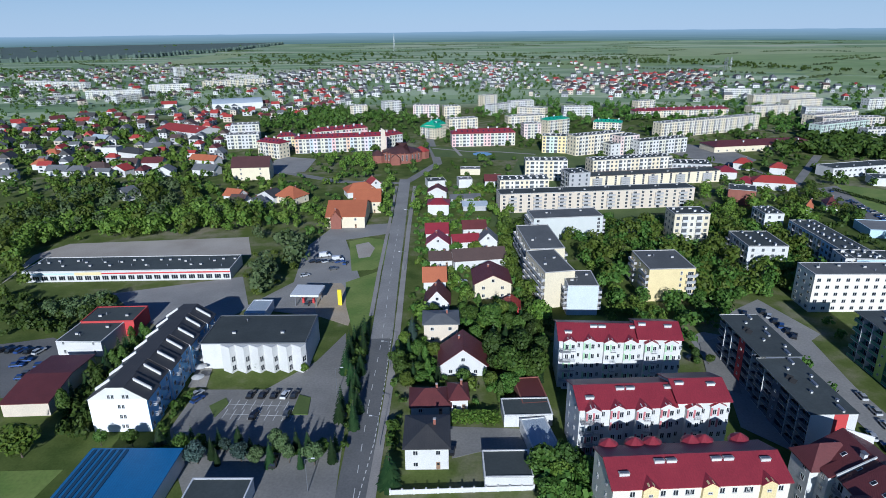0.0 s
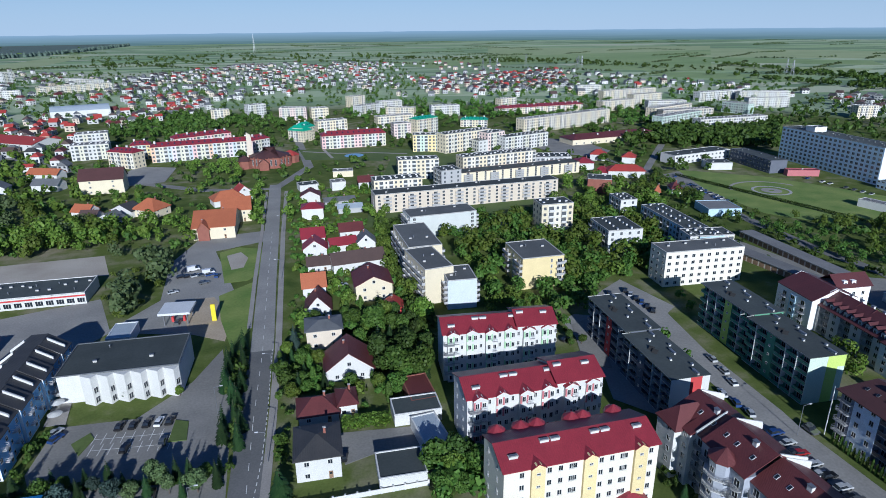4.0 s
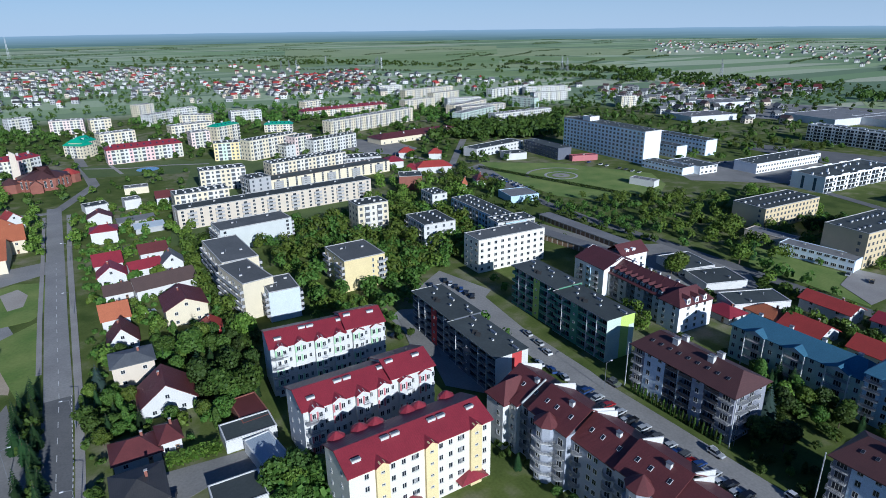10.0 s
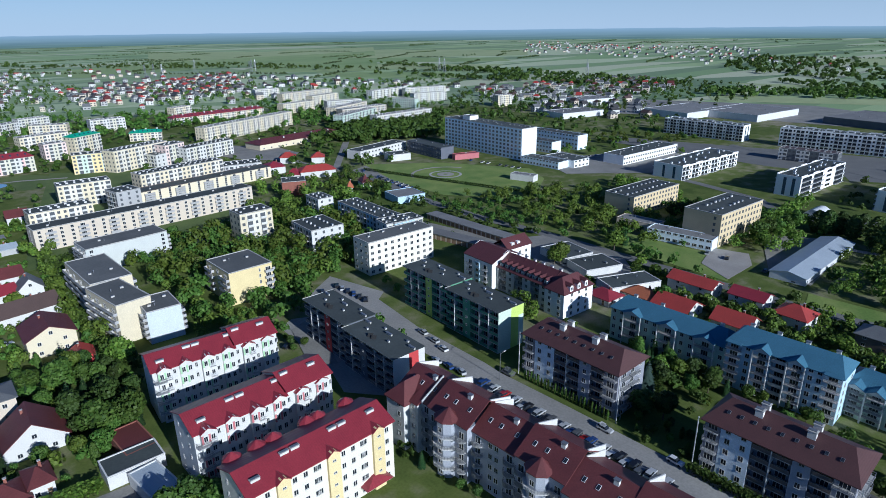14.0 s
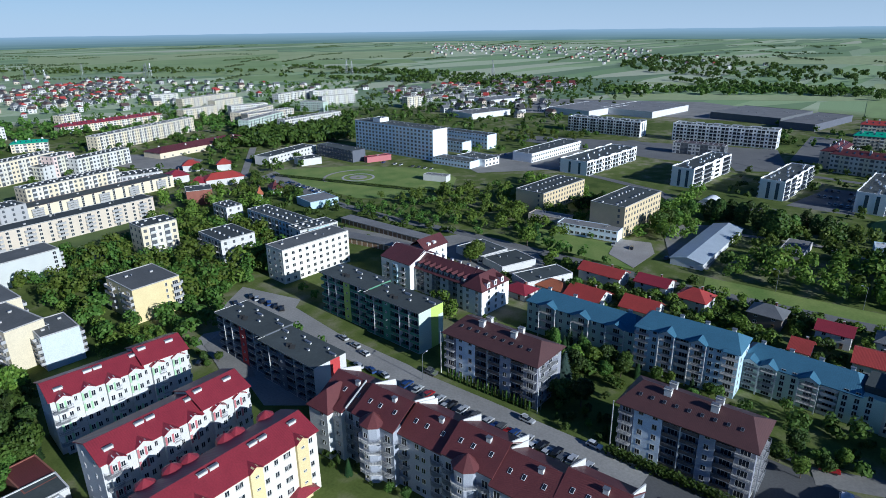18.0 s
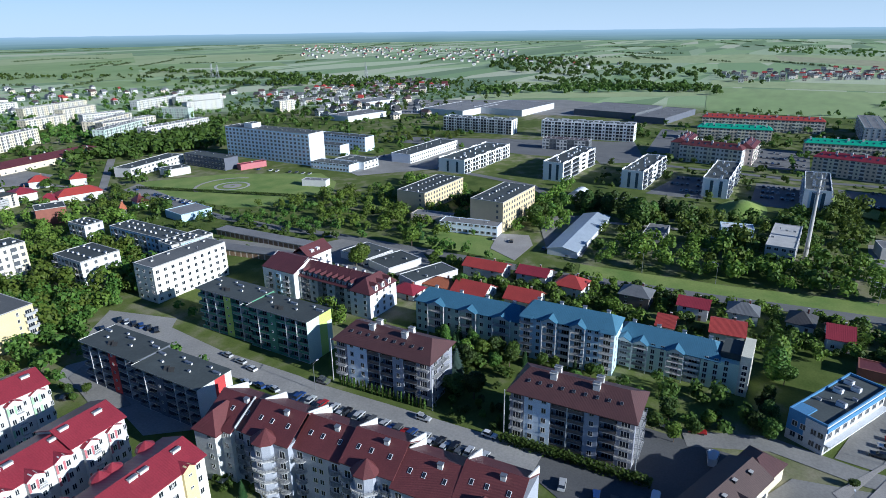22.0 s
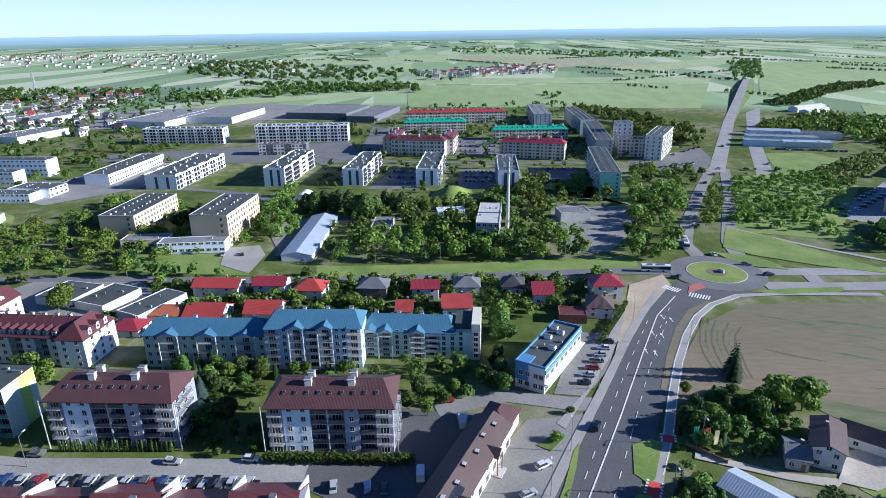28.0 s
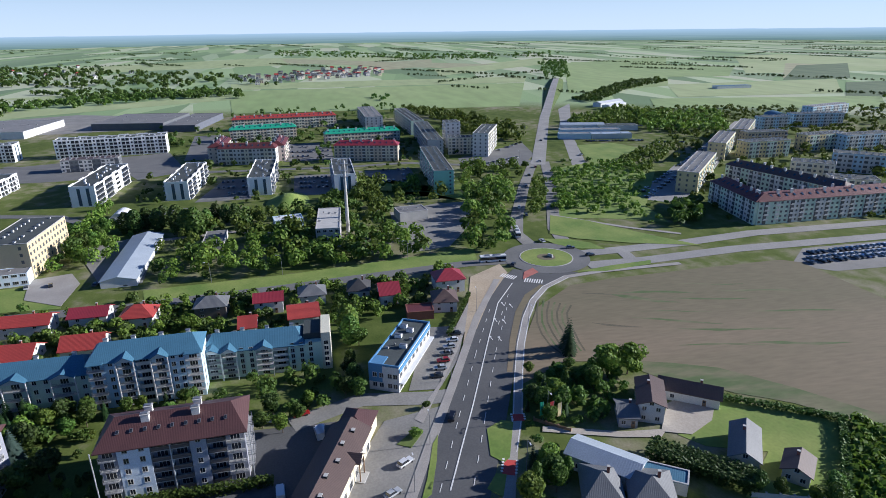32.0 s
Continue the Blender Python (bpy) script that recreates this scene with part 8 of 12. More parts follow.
def workshop(x, y, w, d, rot, h, label):
    """A long low workshop: glazed front between pale posts, coloured fascia, and a dark felt roof dotted with vents."""
    top = shed(x, y, w, d, rot, h, "plaster_white", "bitumen", "", label, "workshop", 50)
    y0 = -d / 2
    n = 24
    for i in range(n):
        u = -w / 2 + w * (i + 0.5) / n
        part("window", window_mesh(round(w / n - 0.9, 1), 2.0), "", top, "", pose(u, y0, 1.7))
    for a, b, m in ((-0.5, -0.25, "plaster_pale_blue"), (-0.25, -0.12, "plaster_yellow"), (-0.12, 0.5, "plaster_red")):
        z = (2.9, 4.2) if m == "plaster_yellow" else (3.3, 3.9)
        part("fascia", Shape().box(a * w + 0.05, b * w - 0.05, y0 - 0.12, y0 + 0.02, *z), m, top, "coloured fascia panel")
    return top


def shop_building(x, y, w, d, rot, h, label):
    """A long shop: cream front with gabled timber porches, a dark brown pitched roof with vents and solar panels, and a lower hipped part at one end."""
    claim(x, y, w, d, rot)
    top = thing("shop_building", x, y, rot, label, "shop")
    y0 = -d / 2
    e = w / 2 - 9.0
    part("wall", Shape().box(-w / 2, e, -d / 2, d / 2, 0, h), "plaster_cream", top)
    for xa, xb in ((-w / 2, -w / 2 + 0.25), (e - 0.25, e)):
        part("gable_wall", Shape().hull([(xa, y0, h), (xb, y0, h), (xb, -y0, h), (xa, -y0, h)], [(xa, -0.02, h + 2.3), (xb, -0.02, h + 2.3), (xb, 0.02, h + 2.3), (xa, 0.02, h + 2.3)]), "plaster_cream", top)
    rf = part("roof", roof_shape(e + w / 2, d, "gable", 2.4, 0.5), "roof_brown", top, "", pose((e - w / 2) / 2, 0, h))
    part("end_wing", Shape().box(e + 0.02, w / 2, -d / 2 + 0.8, d / 2 - 0.8, 0, h - 1.0), "plaster_cream", top, "lower cream wing")
    part("wing_roof", roof_shape(9.0, d - 1.6, "hip", 2.0, 0.5, 3.5), "roof_umber", top, "", pose(e + 4.6, 0, h - 1.0))
    n = int((e + w / 2) / 4.2)
    for i in range(n):
        u = -w / 2 + (e + w / 2) * (i + 0.5) / n
        part("window", window_mesh(2.2, 2.1), "", top, "", pose(u, y0, 1.6))
        if i % 2:
            part("window", window_mesh(1.2, 1.1), "", top, "", pose(u, y0, 4.3))
        if i % 4 == 2:
            cap = Shape()
            gable_front(cap, u, 3.6, y0 - 1.7, y0 + 2.5, h - 0.4, 1.6, 0)
            porch = part("porch_roof", cap, "roof_brown", top, "small brown gable over a shop door")
            part("porch_gable", Shape().hull([(u - 1.7, y0 - 1.4, h - 0.45), (u + 1.7, y0 - 1.4, h - 0.45), (u + 1.7, y0 - 1.2, h - 0.45), (u - 1.7, y0 - 1.2, h - 0.45)],
                                             [(u - 0.02, y0 - 1.4, h + 1.05), (u + 0.02, y0 - 1.4, h + 1.05), (u + 0.02, y0 - 1.2, h + 1.05), (u - 0.02, y0 - 1.2, h + 1.05)]), "plaster_cream", porch)
            for sx in (-1.6, 1.6):
                part("post", Shape().box(u + sx - 0.12, u + sx + 0.12, y0 - 1.45, y0 - 1.2, 0, h - 0.45), "wood", top)
            part("step", Shape().box(u - 2.0, u + 2.0, y0 - 2.4, y0, 0, 0.35), "concrete", top)
    vent = shared("shop_vent", lambda: Shape().box(-0.45, 0.45, -0.35, 0.35, -0.5, 0.5).box(-0.55, 0.55, -0.45, 0.45, 0.5, 0.6, 1).mesh("roof_vent", ["tyre", "concrete"]))
    for i in range(7):
        part("roof_vent", vent, "", rf, "", pose(-(e + w / 2) * 0.44 + (e + w / 2) * 0.14 * i, -d * (0.12 if i % 2 else 0.2), 2.4 * (0.76 if i % 2 else 0.6) + 0.3))
    tilt = math.degrees(math.atan2(2.4, d / 2))
    pan = shared("solar", lambda: Shape().box(-1.6, 1.6, -1.0, 1.0, 0, 0.08).box(-1.55, 1.55, -0.95, 0.95, 0.08, 0.1, 1).mesh("solar_panel", ["metal_grey", "glass"]))
    for i in range(3):
        part("solar_panel", pan, "", rf, "dark roof panel", pose(-(e + w / 2) * 0.36 + 3.4 * i, -d * 0.3, 2.4 * 0.4 + 0.3, tilt, 0, 0))
    return top

red_block(50, 161.9, 34.2, 12.5, -3.9, 15.52, "plaster_white", "plaster_green", "white and mint flats with a red metal roof")
red_block(48.9, 129.8, 35.8, 12.5, 2.1, 15.54, "plaster_white", "plaster_brick_red", "white and pink flats with a red metal roof")
red_block(49.5, 103.4, 35.4, 12.5, 2.9, 15.56, "plaster_cream", "plaster_yellow", "cream flats with yellow bays and a red metal roof")
# slate wall colour here includes the shade over the loggia front
slab_block(92.8, 149.8, 51.8, 11.4, -89.6, 13.5, "plaster_slate", "plaster_red", "plaster_slate", "plaster_red", "slab of flats toned dark slate for shade, with white fins and a red strip")
slab_block(133.8, 148.3, 51.5, 11.6, -90.5, 15.3, "plaster_deep_green", "plaster_lime", "plaster_deep_green", "plaster_lime", "dark green slab of flats with loggias and lime stripes")
brown_block(131.2, 93, 31.8, 13, -88.4, 14.3, "flats toned grey-blue for shade, with dark loggias and a brown hipped roof")
brown_block(131.5, 37.5, 30.8, 13, -87.5, 14.1, "flats toned lilac-grey for shade, with dark loggias and a brown hipped roof")
terrace(170.6, 150, 52.4, 14, -92.0, 9.8, 9, 6, "long white flats with dormers and maroon roofs")
long_terrace(87.3, 72.4, 77.2, 14, -86.6, 14.18, "white terrace of flats toned grey for shade, with maroon roofs and white parapets")
blue_block(169.5, 86.5, 38.8, 10.6, -88.5, 11.5, 4, "pale green flats with white balconies and a blue roof")
blue_block(170.5, 52.3, 29.4, 12, -87.3, 14.6, 6, "tall pale blue flats with balconies and a blue roof")
blue_block(179, 20.6, 36.3, 12, -91, 9.4, 5, "pale green flats with a blue roof and end tower")
shop_building(117.9, 3.1, 49.5, 9.5, -21.3, 5.76, "long low shop with a dark brown pitched roof")
office(169, -20.4, 9.3, 29.8, -117.7, 8.13, "white office building with blue parapets")

# ---------- blocks farther out ----------
flat_block(85.8, 226.6, 17.8, 20.6, 2.2, 13.12, 5, "...nP", "wwwww", "PwP", "plaster_yellow", roof="bitumen_grey", vents=4, label="cream five-storey block among trees")
flat_block(50.1, 212, 11.2, 14.8, -1.4, 11.55, 5, "....", "www", "PPP", "plaster_mist", roof="bitumen_grey", vents=3, label="pale blue block of flats with balconies")
flat_block(40.6, 223.5, 11.6, 24.3, 9.7, 14.34, 5, "....", "www", "PPPP", "plaster_cream", roof="bitumen_grey", vents=4, label="cream block of flats with balconies")
flat_block(40.9, 252.8, 14.5, 32.1, 3.8, 14.36, 5, "....", "www", "PPPP", "plaster_cream", roof="bitumen_grey", vents=4, label="cream block of flats with balconies")
flat_block(60.7, 299.2, 35.3, 15, 5.9, 10.93, 5, "w......w", "wwww", "PPP", "plaster_chalk", roof="bitumen_grey", vents=5, label="pale grey-green slab of flats")
flat_block(87.8, 347.8, 114.6, 12, 5.5, 11.17, 5, "wPwwPwwPwwPwwPwwPwwPwwPw", "", "w", "plaster_beige", vents=18, label="long beige slab of flats with flat roof")
flat_block(137.2, 405.5, 97.2, 12, 9.3, 7.74, 5, "wPwwPwwPwwPwwPw", "", "", "plaster_cream", vents=10, label="long cream slab of flats with flat roof", edge="roof_brown")
far_block(47.6, 365.1, 29.6, 12, 3.1, 14.06, 5, 9, "plaster_cream")
far_block(117.1, 284.6, 16.9, 12, 1.2, 16.02, 5, 5, "plaster_cream")
far_block(70.1, 420.2, 28.7, 12, -2.9, 14.10, 5, 9, "plaster_cream")
far_block(83.1, 382.3, 13.8, 14, 10.6, 14.12, 5, 4, "plaster_grey")
far_block(128.9, 424.6, 59.4, 12, 12.2, 14.14, 5, 19, "plaster_cream")
far_block(173.7, 429.4, 26, 16, -11.1, 9.16, 3, 8, "plaster_grey")
far_block(137.8, 256.2, 17, 20.8, -1.7, 11.18, 4, 5, "plaster_white")
flat_block(151, 211.2, 34.8, 12, -0.8, 14.70, 5, "wwwwwwwwww", "wwww", "www", "plaster_ivory", roof="bitumen_grey", vents=9, label="ivory slab of flats with rows of windows")
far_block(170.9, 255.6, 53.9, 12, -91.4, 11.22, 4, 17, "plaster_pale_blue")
far_block(171.4, 234.7, 20.7, 11, -6.1, 11.24, 4, 6, "plaster_white")
far_block(164.2, 300, 9.5, 14, -1, 11.26, 4, 3, "plaster_white")
flat_block(366, 370, 93, 17, -91, 24.5, 8, "wwwwwwwwwwwwwwwwwwwwww", "", "n..", "plaster_sky", end_wall="plaster_bright_white", vents=40, label="tall pale blue hospital slab with white end wall", name="hospital", category="hospital", win=(2.3, 1.75))
shed(366, 392, 9, 10, -91, 27.8, "plaster_bright_white", "bitumen", "", "white lift house on the hospital roof", "lift_house", 2, 0, "", "lift house")
shed(402, 341, 30, 12, -90, 9, "plaster_sky", "bitumen", "", "flat-roofed hospital wing with rows of windows", "hospital_annexe", 10, 0, "wwwwwwwww", "hospital annexe")
shed(429, 347, 54, 13, -90, 12, "plaster_sky", "bitumen", "", "long flat-roofed hospital wing with rows of windows", "hospital_annexe", 14, 0, "wwwwwwwwwwwwwwww", "hospital annexe")
shed(358, 301, 36, 13, -88, 5.1, "plaster_sky", "bitumen", "", "low flat-roofed hospital annexe", "hospital_annexe", 16, 0, "wwwwwwwwwwww", "hospital annexe")
shed(373.4, 292, 17, 29, -3, 5.5, "plaster_bright_white", "bitumen", "", "low white hospital annexe with wide windows", "hospital_annexe", 16, 0, "dddd", "hospital annexe")
shed(435.5, 267, 74, 18, -1, 7.0, "plaster_bright_white", "bitumen", "", "long white flat-roofed hospital annexe", "hospital_annexe", 24, 0, "wwwwwwwwwwwwwwwwwwwwwwww", "hospital annexe")
shed(292, 427, 57, 15, 13, 6.7, "plaster_white", "bitumen", "", "low white hospital wing", "hospital_annexe", 9, 0, "wwwwwwwwwwwwww", "hospital annexe")
shed(290, 396.5, 17, 14, -13, 5, "plaster_white", "bitumen", "", "low white hospital pavilion", "hospital_annexe", 3, 0, "", "hospital annexe")
shed(321.5, 394, 47, 13, -92, 9, "plaster_slate", "bitumen", "", "flat-roofed dark grey hospital wing", "hospital_annexe", 8, 0, "wwwwwwwwwwww", "hospital annexe")
shed(331.6, 360.7, 21.1, 6, -17.5, 4.08, "plaster_brick_red", "roof_red", "", "low red canopy at the hospital door", "canopy", 1, 0, "", "canopy")
shed(310.6, 278.7, 17.4, 7, -74.2, 4.10, "plaster_white", "bitumen_light", "", "small white plant building", "plant_building", 3, 0, "")
modern_block(423, 214, 74, 22, -2, 9.5, 3, 18, "white modern clinic building with stepped parapets")
far_block(311, 187.5, 45, 19, -1, 11.3, 4, 7, "plaster_ochre", "bitumen", 0, "ochre dormitory block with dark flat roof", False, True)
far_block(296.5, 133, 41, 19, -1.3, 15.8, 5, 6, "plaster_ochre", "bitumen", 0, "ochre dormitory block with dark flat roof", False, True)
shed(270.5, 139.5, 31.4, 9, -82, 5.2, "plaster_sky", "bitumen_light", "", "low school building with a long glazed front", "school_building", 6, 0, "dddddddddd")
shed(276, 166, 22, 9, -84, 4.4, "plaster_beige", "bitumen_light", "", "low beige link building", "school_building", 3, 0, "")
shed(288, 86.5, 62, 14, 2, 3.0, "metal_white", "roof_metal", "", "long warehouse with a striped pale metal roof", "warehouse", 3, 1.6, "")
hall(364, 112, 13, 10, 0, 2.0, 2.6, "metal_white", "metal_white", "white fabric tent hall")
modern_block(428.5, 140, 66, 14.4, -2, 12.3, 4, 4, "white modern apartment block with dark flat roof")
modern_block(428, 87, 60, 14, -2.5, 11.4, 4, 5, "white modern apartment block with dark flat roof")
modern_block(427.3, 38, 58, 14.6, -1, 11.4, 4, 5, "white modern apartment block with dark flat roof")
modern_block(415.9, -14.9, 13.4, 51.5, -89.6, 12.28, 4, 4, "white modern apartment block with dark flat roof")
far_block(511, 171, 40, 12, 95, 9, 3, 13, "plaster_dark_grey", "roof_brown")
modern_block(563.5, 281, 75, 15, 92, 13.7, 5, 25, "long white modern block of flats")
modern_block(573, 172, 86, 15, 95, 15, 5, 27, "long white modern block of flats")
shed(730.3, 315.3, 67.6, 87.3, -95.3, 7.00, "metal_white", "bitumen_light", "", "pale retail warehouse with grey roof", "retail_warehouse", 22, 0, "")
shed(694.2, 370.5, 58.2, 82.9, -96.8, 7.02, "metal_white", "bitumen_light", "", "pale retail warehouse with grey roof", "retail_warehouse", 22, 0, "")
shed(757.7, 191.4, 75.5, 83, -98.9, 7.04, "plaster_dark_grey", "bitumen_light", "", "pale retail warehouse with grey roof", "retail_warehouse", 22, 0, "")
shed(738.8, 132.9, 33.6, 96.8, -99.6, 6.56, "plaster_slate", "bitumen_light", "", "pale retail warehouse with grey roof", "retail_warehouse", 22, 0, "")
shed(712, 523.3, 52.9, 37.8, -13.3, 6.08, "metal_white", "bitumen_light", "", "pale retail warehouse with grey roof", "retail_warehouse", 22, 0, "")
shed(590.4, 455.7, 60.7, 34.3, -11.2, 6.10, "metal_white", "bitumen_light", "", "pale retail warehouse with grey roof", "retail_warehouse", 22, 0, "")
far_block(620.2, 50.7, 61.7, 12, -84.3, 11.38, 4, 19, "plaster_beige", "roof_green", 3, "beige flats with a bright green metal roof")
far_block(583.1, -41.1, 70.2, 12, -85.6, 9.67, 3, 22, "plaster_beige", "roof_green", 3, "beige flats with a bright green metal roof")
far_block(687.7, 32.7, 108.2, 12, -84.6, 12.24, 4, 34, "plaster_beige", "roof_tile_red", 3)
shed(305.7, -2.4, 11.6, 36.4, -93.1, 9.36, "plaster_grey", "concrete", "", "grey concrete panel building with roof vents", "depot_building", 8, 0, "wwww")
shed(329.6, 19.1, 15.1, 9, -80.4, 4.00, "plaster_pale_blue", "metal_white", "", "low blue and white pavilion", "pavilion", 2, 0, "wwwww")
shed(327, -47.9, 16.1, 12, -81.1, 5.02, "concrete", "bitumen_light", "", "low concrete depot garage with flat roof", "garage_building", 3, 0, "")
shed(306.9, 53.8, 10.2, 19.8, -88.5, 3.04, "concrete", "bitumen_light", "", "low concrete shed among trees", "shed", 2, 0, "")

far_block(506, 54.5, 45, 13, 82, 13.1, 4, 14, "plaster_white", "roof_maroon", 3.2, "white and beige flats round a court with red-brown roofs")
far_block(532, 79, 42, 12, -2, 13.1, 4, 14, "plaster_beige", "roof_maroon", 3.2, "beige side wing of the court with a red-brown roof")
far_block(525, 31.5, 36, 12, -3, 13.1, 4, 14, "plaster_pink", "roof_maroon", 3.2, "pink-beige side wing of the court with a red-brown roof")
far_block(496, -38.5, 51, 13, 76, 12.9, 5, 16, "plaster_beige", "roof_red", 3, "beige flats with a red metal roof")
far_block(413, -78.5, 84, 12.5, -3.5, 15.7, 6, 26, "plaster_teal", "bitumen", 0, "mint green slab of flats with a dark flat roof", True, True)
far_block(690, -58, 90, 18, 1, 14, 5, 28, "plaster_white", "bitumen_light", 0, "long white block of flats at the fields")
far_block(541, -96, 104, 13, -3, 14.6, 5, 32, "plaster_grey", "bitumen", 0, "long grey-beige slab of flats with a dark flat roof", True, True)
far_block(655, -96, 100, 13, 2, 14.2, 5, 32, "plaster_pale_mint", "bitumen", 0, "long grey-green slab of flats with a dark flat roof", True, True)
far_block(503, -119.5, 25, 12, 80, 14, 5, 8, "plaster_beige", "bitumen", 0, "beige block of flats with shops below")
far_block(507, -140, 50, 13, -24, 19, 6, 15, "plaster_white", "bitumen", 0, "tall pale block of flats with a white end wall")
far_block(537, -117, 15, 13, 0, 22, 7, 5, "plaster_white", "bitumen", 0, "tall pale block of flats with white gable tops")
shed(546, -238, 10, 30, -14, 5, "plaster_pale_blue", "bitumen_light", "", "low blue-grey depot building", "depot_building", 5, 0, "www")
shed(541, -272, 38, 12, 80, 4.5, "plaster_white", "roof_metal", "", "low depot building with pale metal roof", "depot_building", 4, 0, "wwwwww")
shed(566, -262, 58, 12, 78, 5, "plaster_pale_blue", "bitumen_light", "", "long low depot building with grey roof", "depot_building", 6, 0, "wwwwwwww")
shed(584, -300, 40, 12, 78, 5, "plaster_white", "bitumen", "", "low depot building with dark roof", "depot_building", 5, 0, "wwwwww")
shed(598, -268, 44, 11, 76, 5, "metal_white", "roof_metal", "", "depot hall with pale metal roof", "depot_hall", 3, 1.4, "")
shed(777, -384, 52, 12, -59, 5, "metal_white", "metal_white", "", "long white greenhouse-like hall", "depot_hall", 3, 1.5, "")
shed(747, -378, 44, 11, -54, 5, "metal_white", "metal_white", "", "long white greenhouse-like hall", "depot_hall", 3, 1.5, "")
car_row(528, -243, 517, -292, 18, 5, 147)
car_row(556, -232, 552, -286, 16, 5, 148)
car_row(617, -285, 598, -335, 14, 5, 149)
car_row(505, -300, 500, -322, 7, 30, 150)

# ---------- the estate beyond the field ----------
far_block(293.5, -230.5, 47, 13, -6, 13, 5, 15, "plaster_pale_mint", "roof_maroon", 3.2, "pale green corner flats with a maroon roof")
far_block(277, -270, 94, 13, 90.5, 13, 5, 30, "plaster_pale_mint", "roof_maroon", 3.2, "long pale green flats with a maroon roof along the road")
far_block(366.5, -250, 74, 13, -42, 13.4, 4, 24, "plaster_yellow", "bitumen_light", 0, "long yellow slab of flats with rows of roof stacks")
far_block(448, -325, 62, 13, -42, 13.4, 4, 20, "plaster_yellow", "bitumen_light", 0, "long yellow slab of flats with rows of roof stacks")
far_block(505, -387, 70, 13, -42, 13.4, 4, 22, "plaster_yellow", "bitumen_light", 0, "long yellow slab of flats with rows of roof stacks")
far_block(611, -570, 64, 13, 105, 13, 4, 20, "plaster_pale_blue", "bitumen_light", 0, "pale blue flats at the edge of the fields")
hall(598, -497, 24, 18, -15, 6, 3, "metal_white", "roof_blue", "blue vaulted hall beside the flats")
far_block(323.7, -283.6, 79.1, 13, -164.5, 12.16, 4, 25, "plaster_pale_mint", "roof_brown", 3, "pale green flats with brown roof")
far_block(427.9, -347.9, 39.3, 12, -90.1, 13.22, 4, 12, "plaster_yellow")
far_block(467, -378.1, 37.6, 12, -91.6, 13.24, 4, 12, "plaster_ochre")
far_block(348.2, -323.8, 26, 12, -133.6, 13.26, 4, 8, "plaster_cream")
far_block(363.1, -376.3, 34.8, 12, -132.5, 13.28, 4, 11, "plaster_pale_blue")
far_block(553.1, -505.2, 54.5, 12, -97.2, 13.30, 4, 17, "plaster_pale_blue")
far_block(443.8, -415.3, 41.4, 12, -85.2, 13.32, 4, 13, "plaster_yellow")
far_block(434.7, -448, 46.1, 12, -87.4, 13.34, 4, 14, "plaster_pale_blue")
far_block(303.3, -311.6, 26, 12, -120.2, 13.36, 4, 8, "plaster_cream")
far_block(545.3, -449, 31.5, 12, -91.1, 13.00, 4, 10, "plaster_pale_blue")

# ---------- town centre far along the street ----------
far_block(-142.4, 511.2, 24, 12, -29.6, 12.98, 4, 8, "plaster_cream", "roof_red", 2.5, "cream flats with a red roof")
far_block(-139.2, 544.3, 15, 12, 7.9, 12.43, 4, 5, "plaster_yellow", "roof_red", 2.5, "yellow flats with a red roof")
far_block(-89.7, 534.2, 77.6, 12, 9.4, 12.88, 4, 24, "plaster_white", "roof_red", 2.5, "long white and lilac flats with red roof", bands=("peach", "mist", "pale_lilac_wall", "mist", "pale_rose"))
far_block(-47.2, 543.3, 17.2, 12, 41, 13.11, 4, 5, "plaster_pink", "roof_red", 3, "pink flats with a steep red roof", bands=("pale_rose", "white"))
far_block(-96.7, 576.2, 49.5, 12, 29.1, 13.12, 4, 15, "plaster_pink", "roof_red", 2.5, "pink and apricot flats with a red roof", bands=("peach", "pale_rose"))
far_block(-12, 597, 18, 12, -40.1, 10.85, 4, 6, "plaster_cream", "roof_green", 4, "cream flats with a green roof")
far_block(-8.3, 599.6, 17.7, 12, 52.3, 13.16, 4, 6, "plaster_cream", "roof_green", 4)
far_block(34.8, 555.7, 56.9, 13, 5.8, 11.84, 4, 18, "plaster_pink", "roof_red", 3, "long pink flats with a red mansard roof", bands=("pale_rose", "white", "pale_rose", "pale_rose"))
far_block(-102, 750, 20, 12, 11.2, 14.15, 5, 6, "plaster_cream", "bitumen_light")
far_block(-65.3, 779, 22.1, 12, 28.6, 15.43, 5, 7, "plaster_white", "bitumen_light")
far_block(-20.4, 746.4, 30.9, 12, -5.1, 14.09, 5, 10, "plaster_pink", "bitumen_light")
far_block(8.9, 741, 19.7, 12, 11.3, 13.42, 4, 6, "plaster_cream", "bitumen_light")
far_block(18.4, 643.3, 31.6, 12, 19, 12.28, 4, 10, "plaster_cream", "bitumen_light")
far_block(82.9, 590.5, 16.5, 12, 8.6, 14.18, 5, 5, "plaster_pink", "bitumen_light")
far_block(85.8, 659.5, 41.1, 12, 14.3, 12.32, 4, 13, "plaster_cream", "bitumen_light")
far_block(156, 732, 34.6, 12, 4, 12.34, 4, 11, "plaster_white", "bitumen_light")
far_block(97.8, 798.4, 31.4, 12, 18.5, 12.36, 4, 10, "plaster_white", "bitumen_light")
far_block(59.6, 854.5, 23.7, 12, 32.5, 14.00, 5, 7, "plaster_cream", "bitumen_light")
far_block(250.6, 786.9, 26.4, 12, 23, 12.02, 4, 8, "plaster_cream", "bitumen_light")
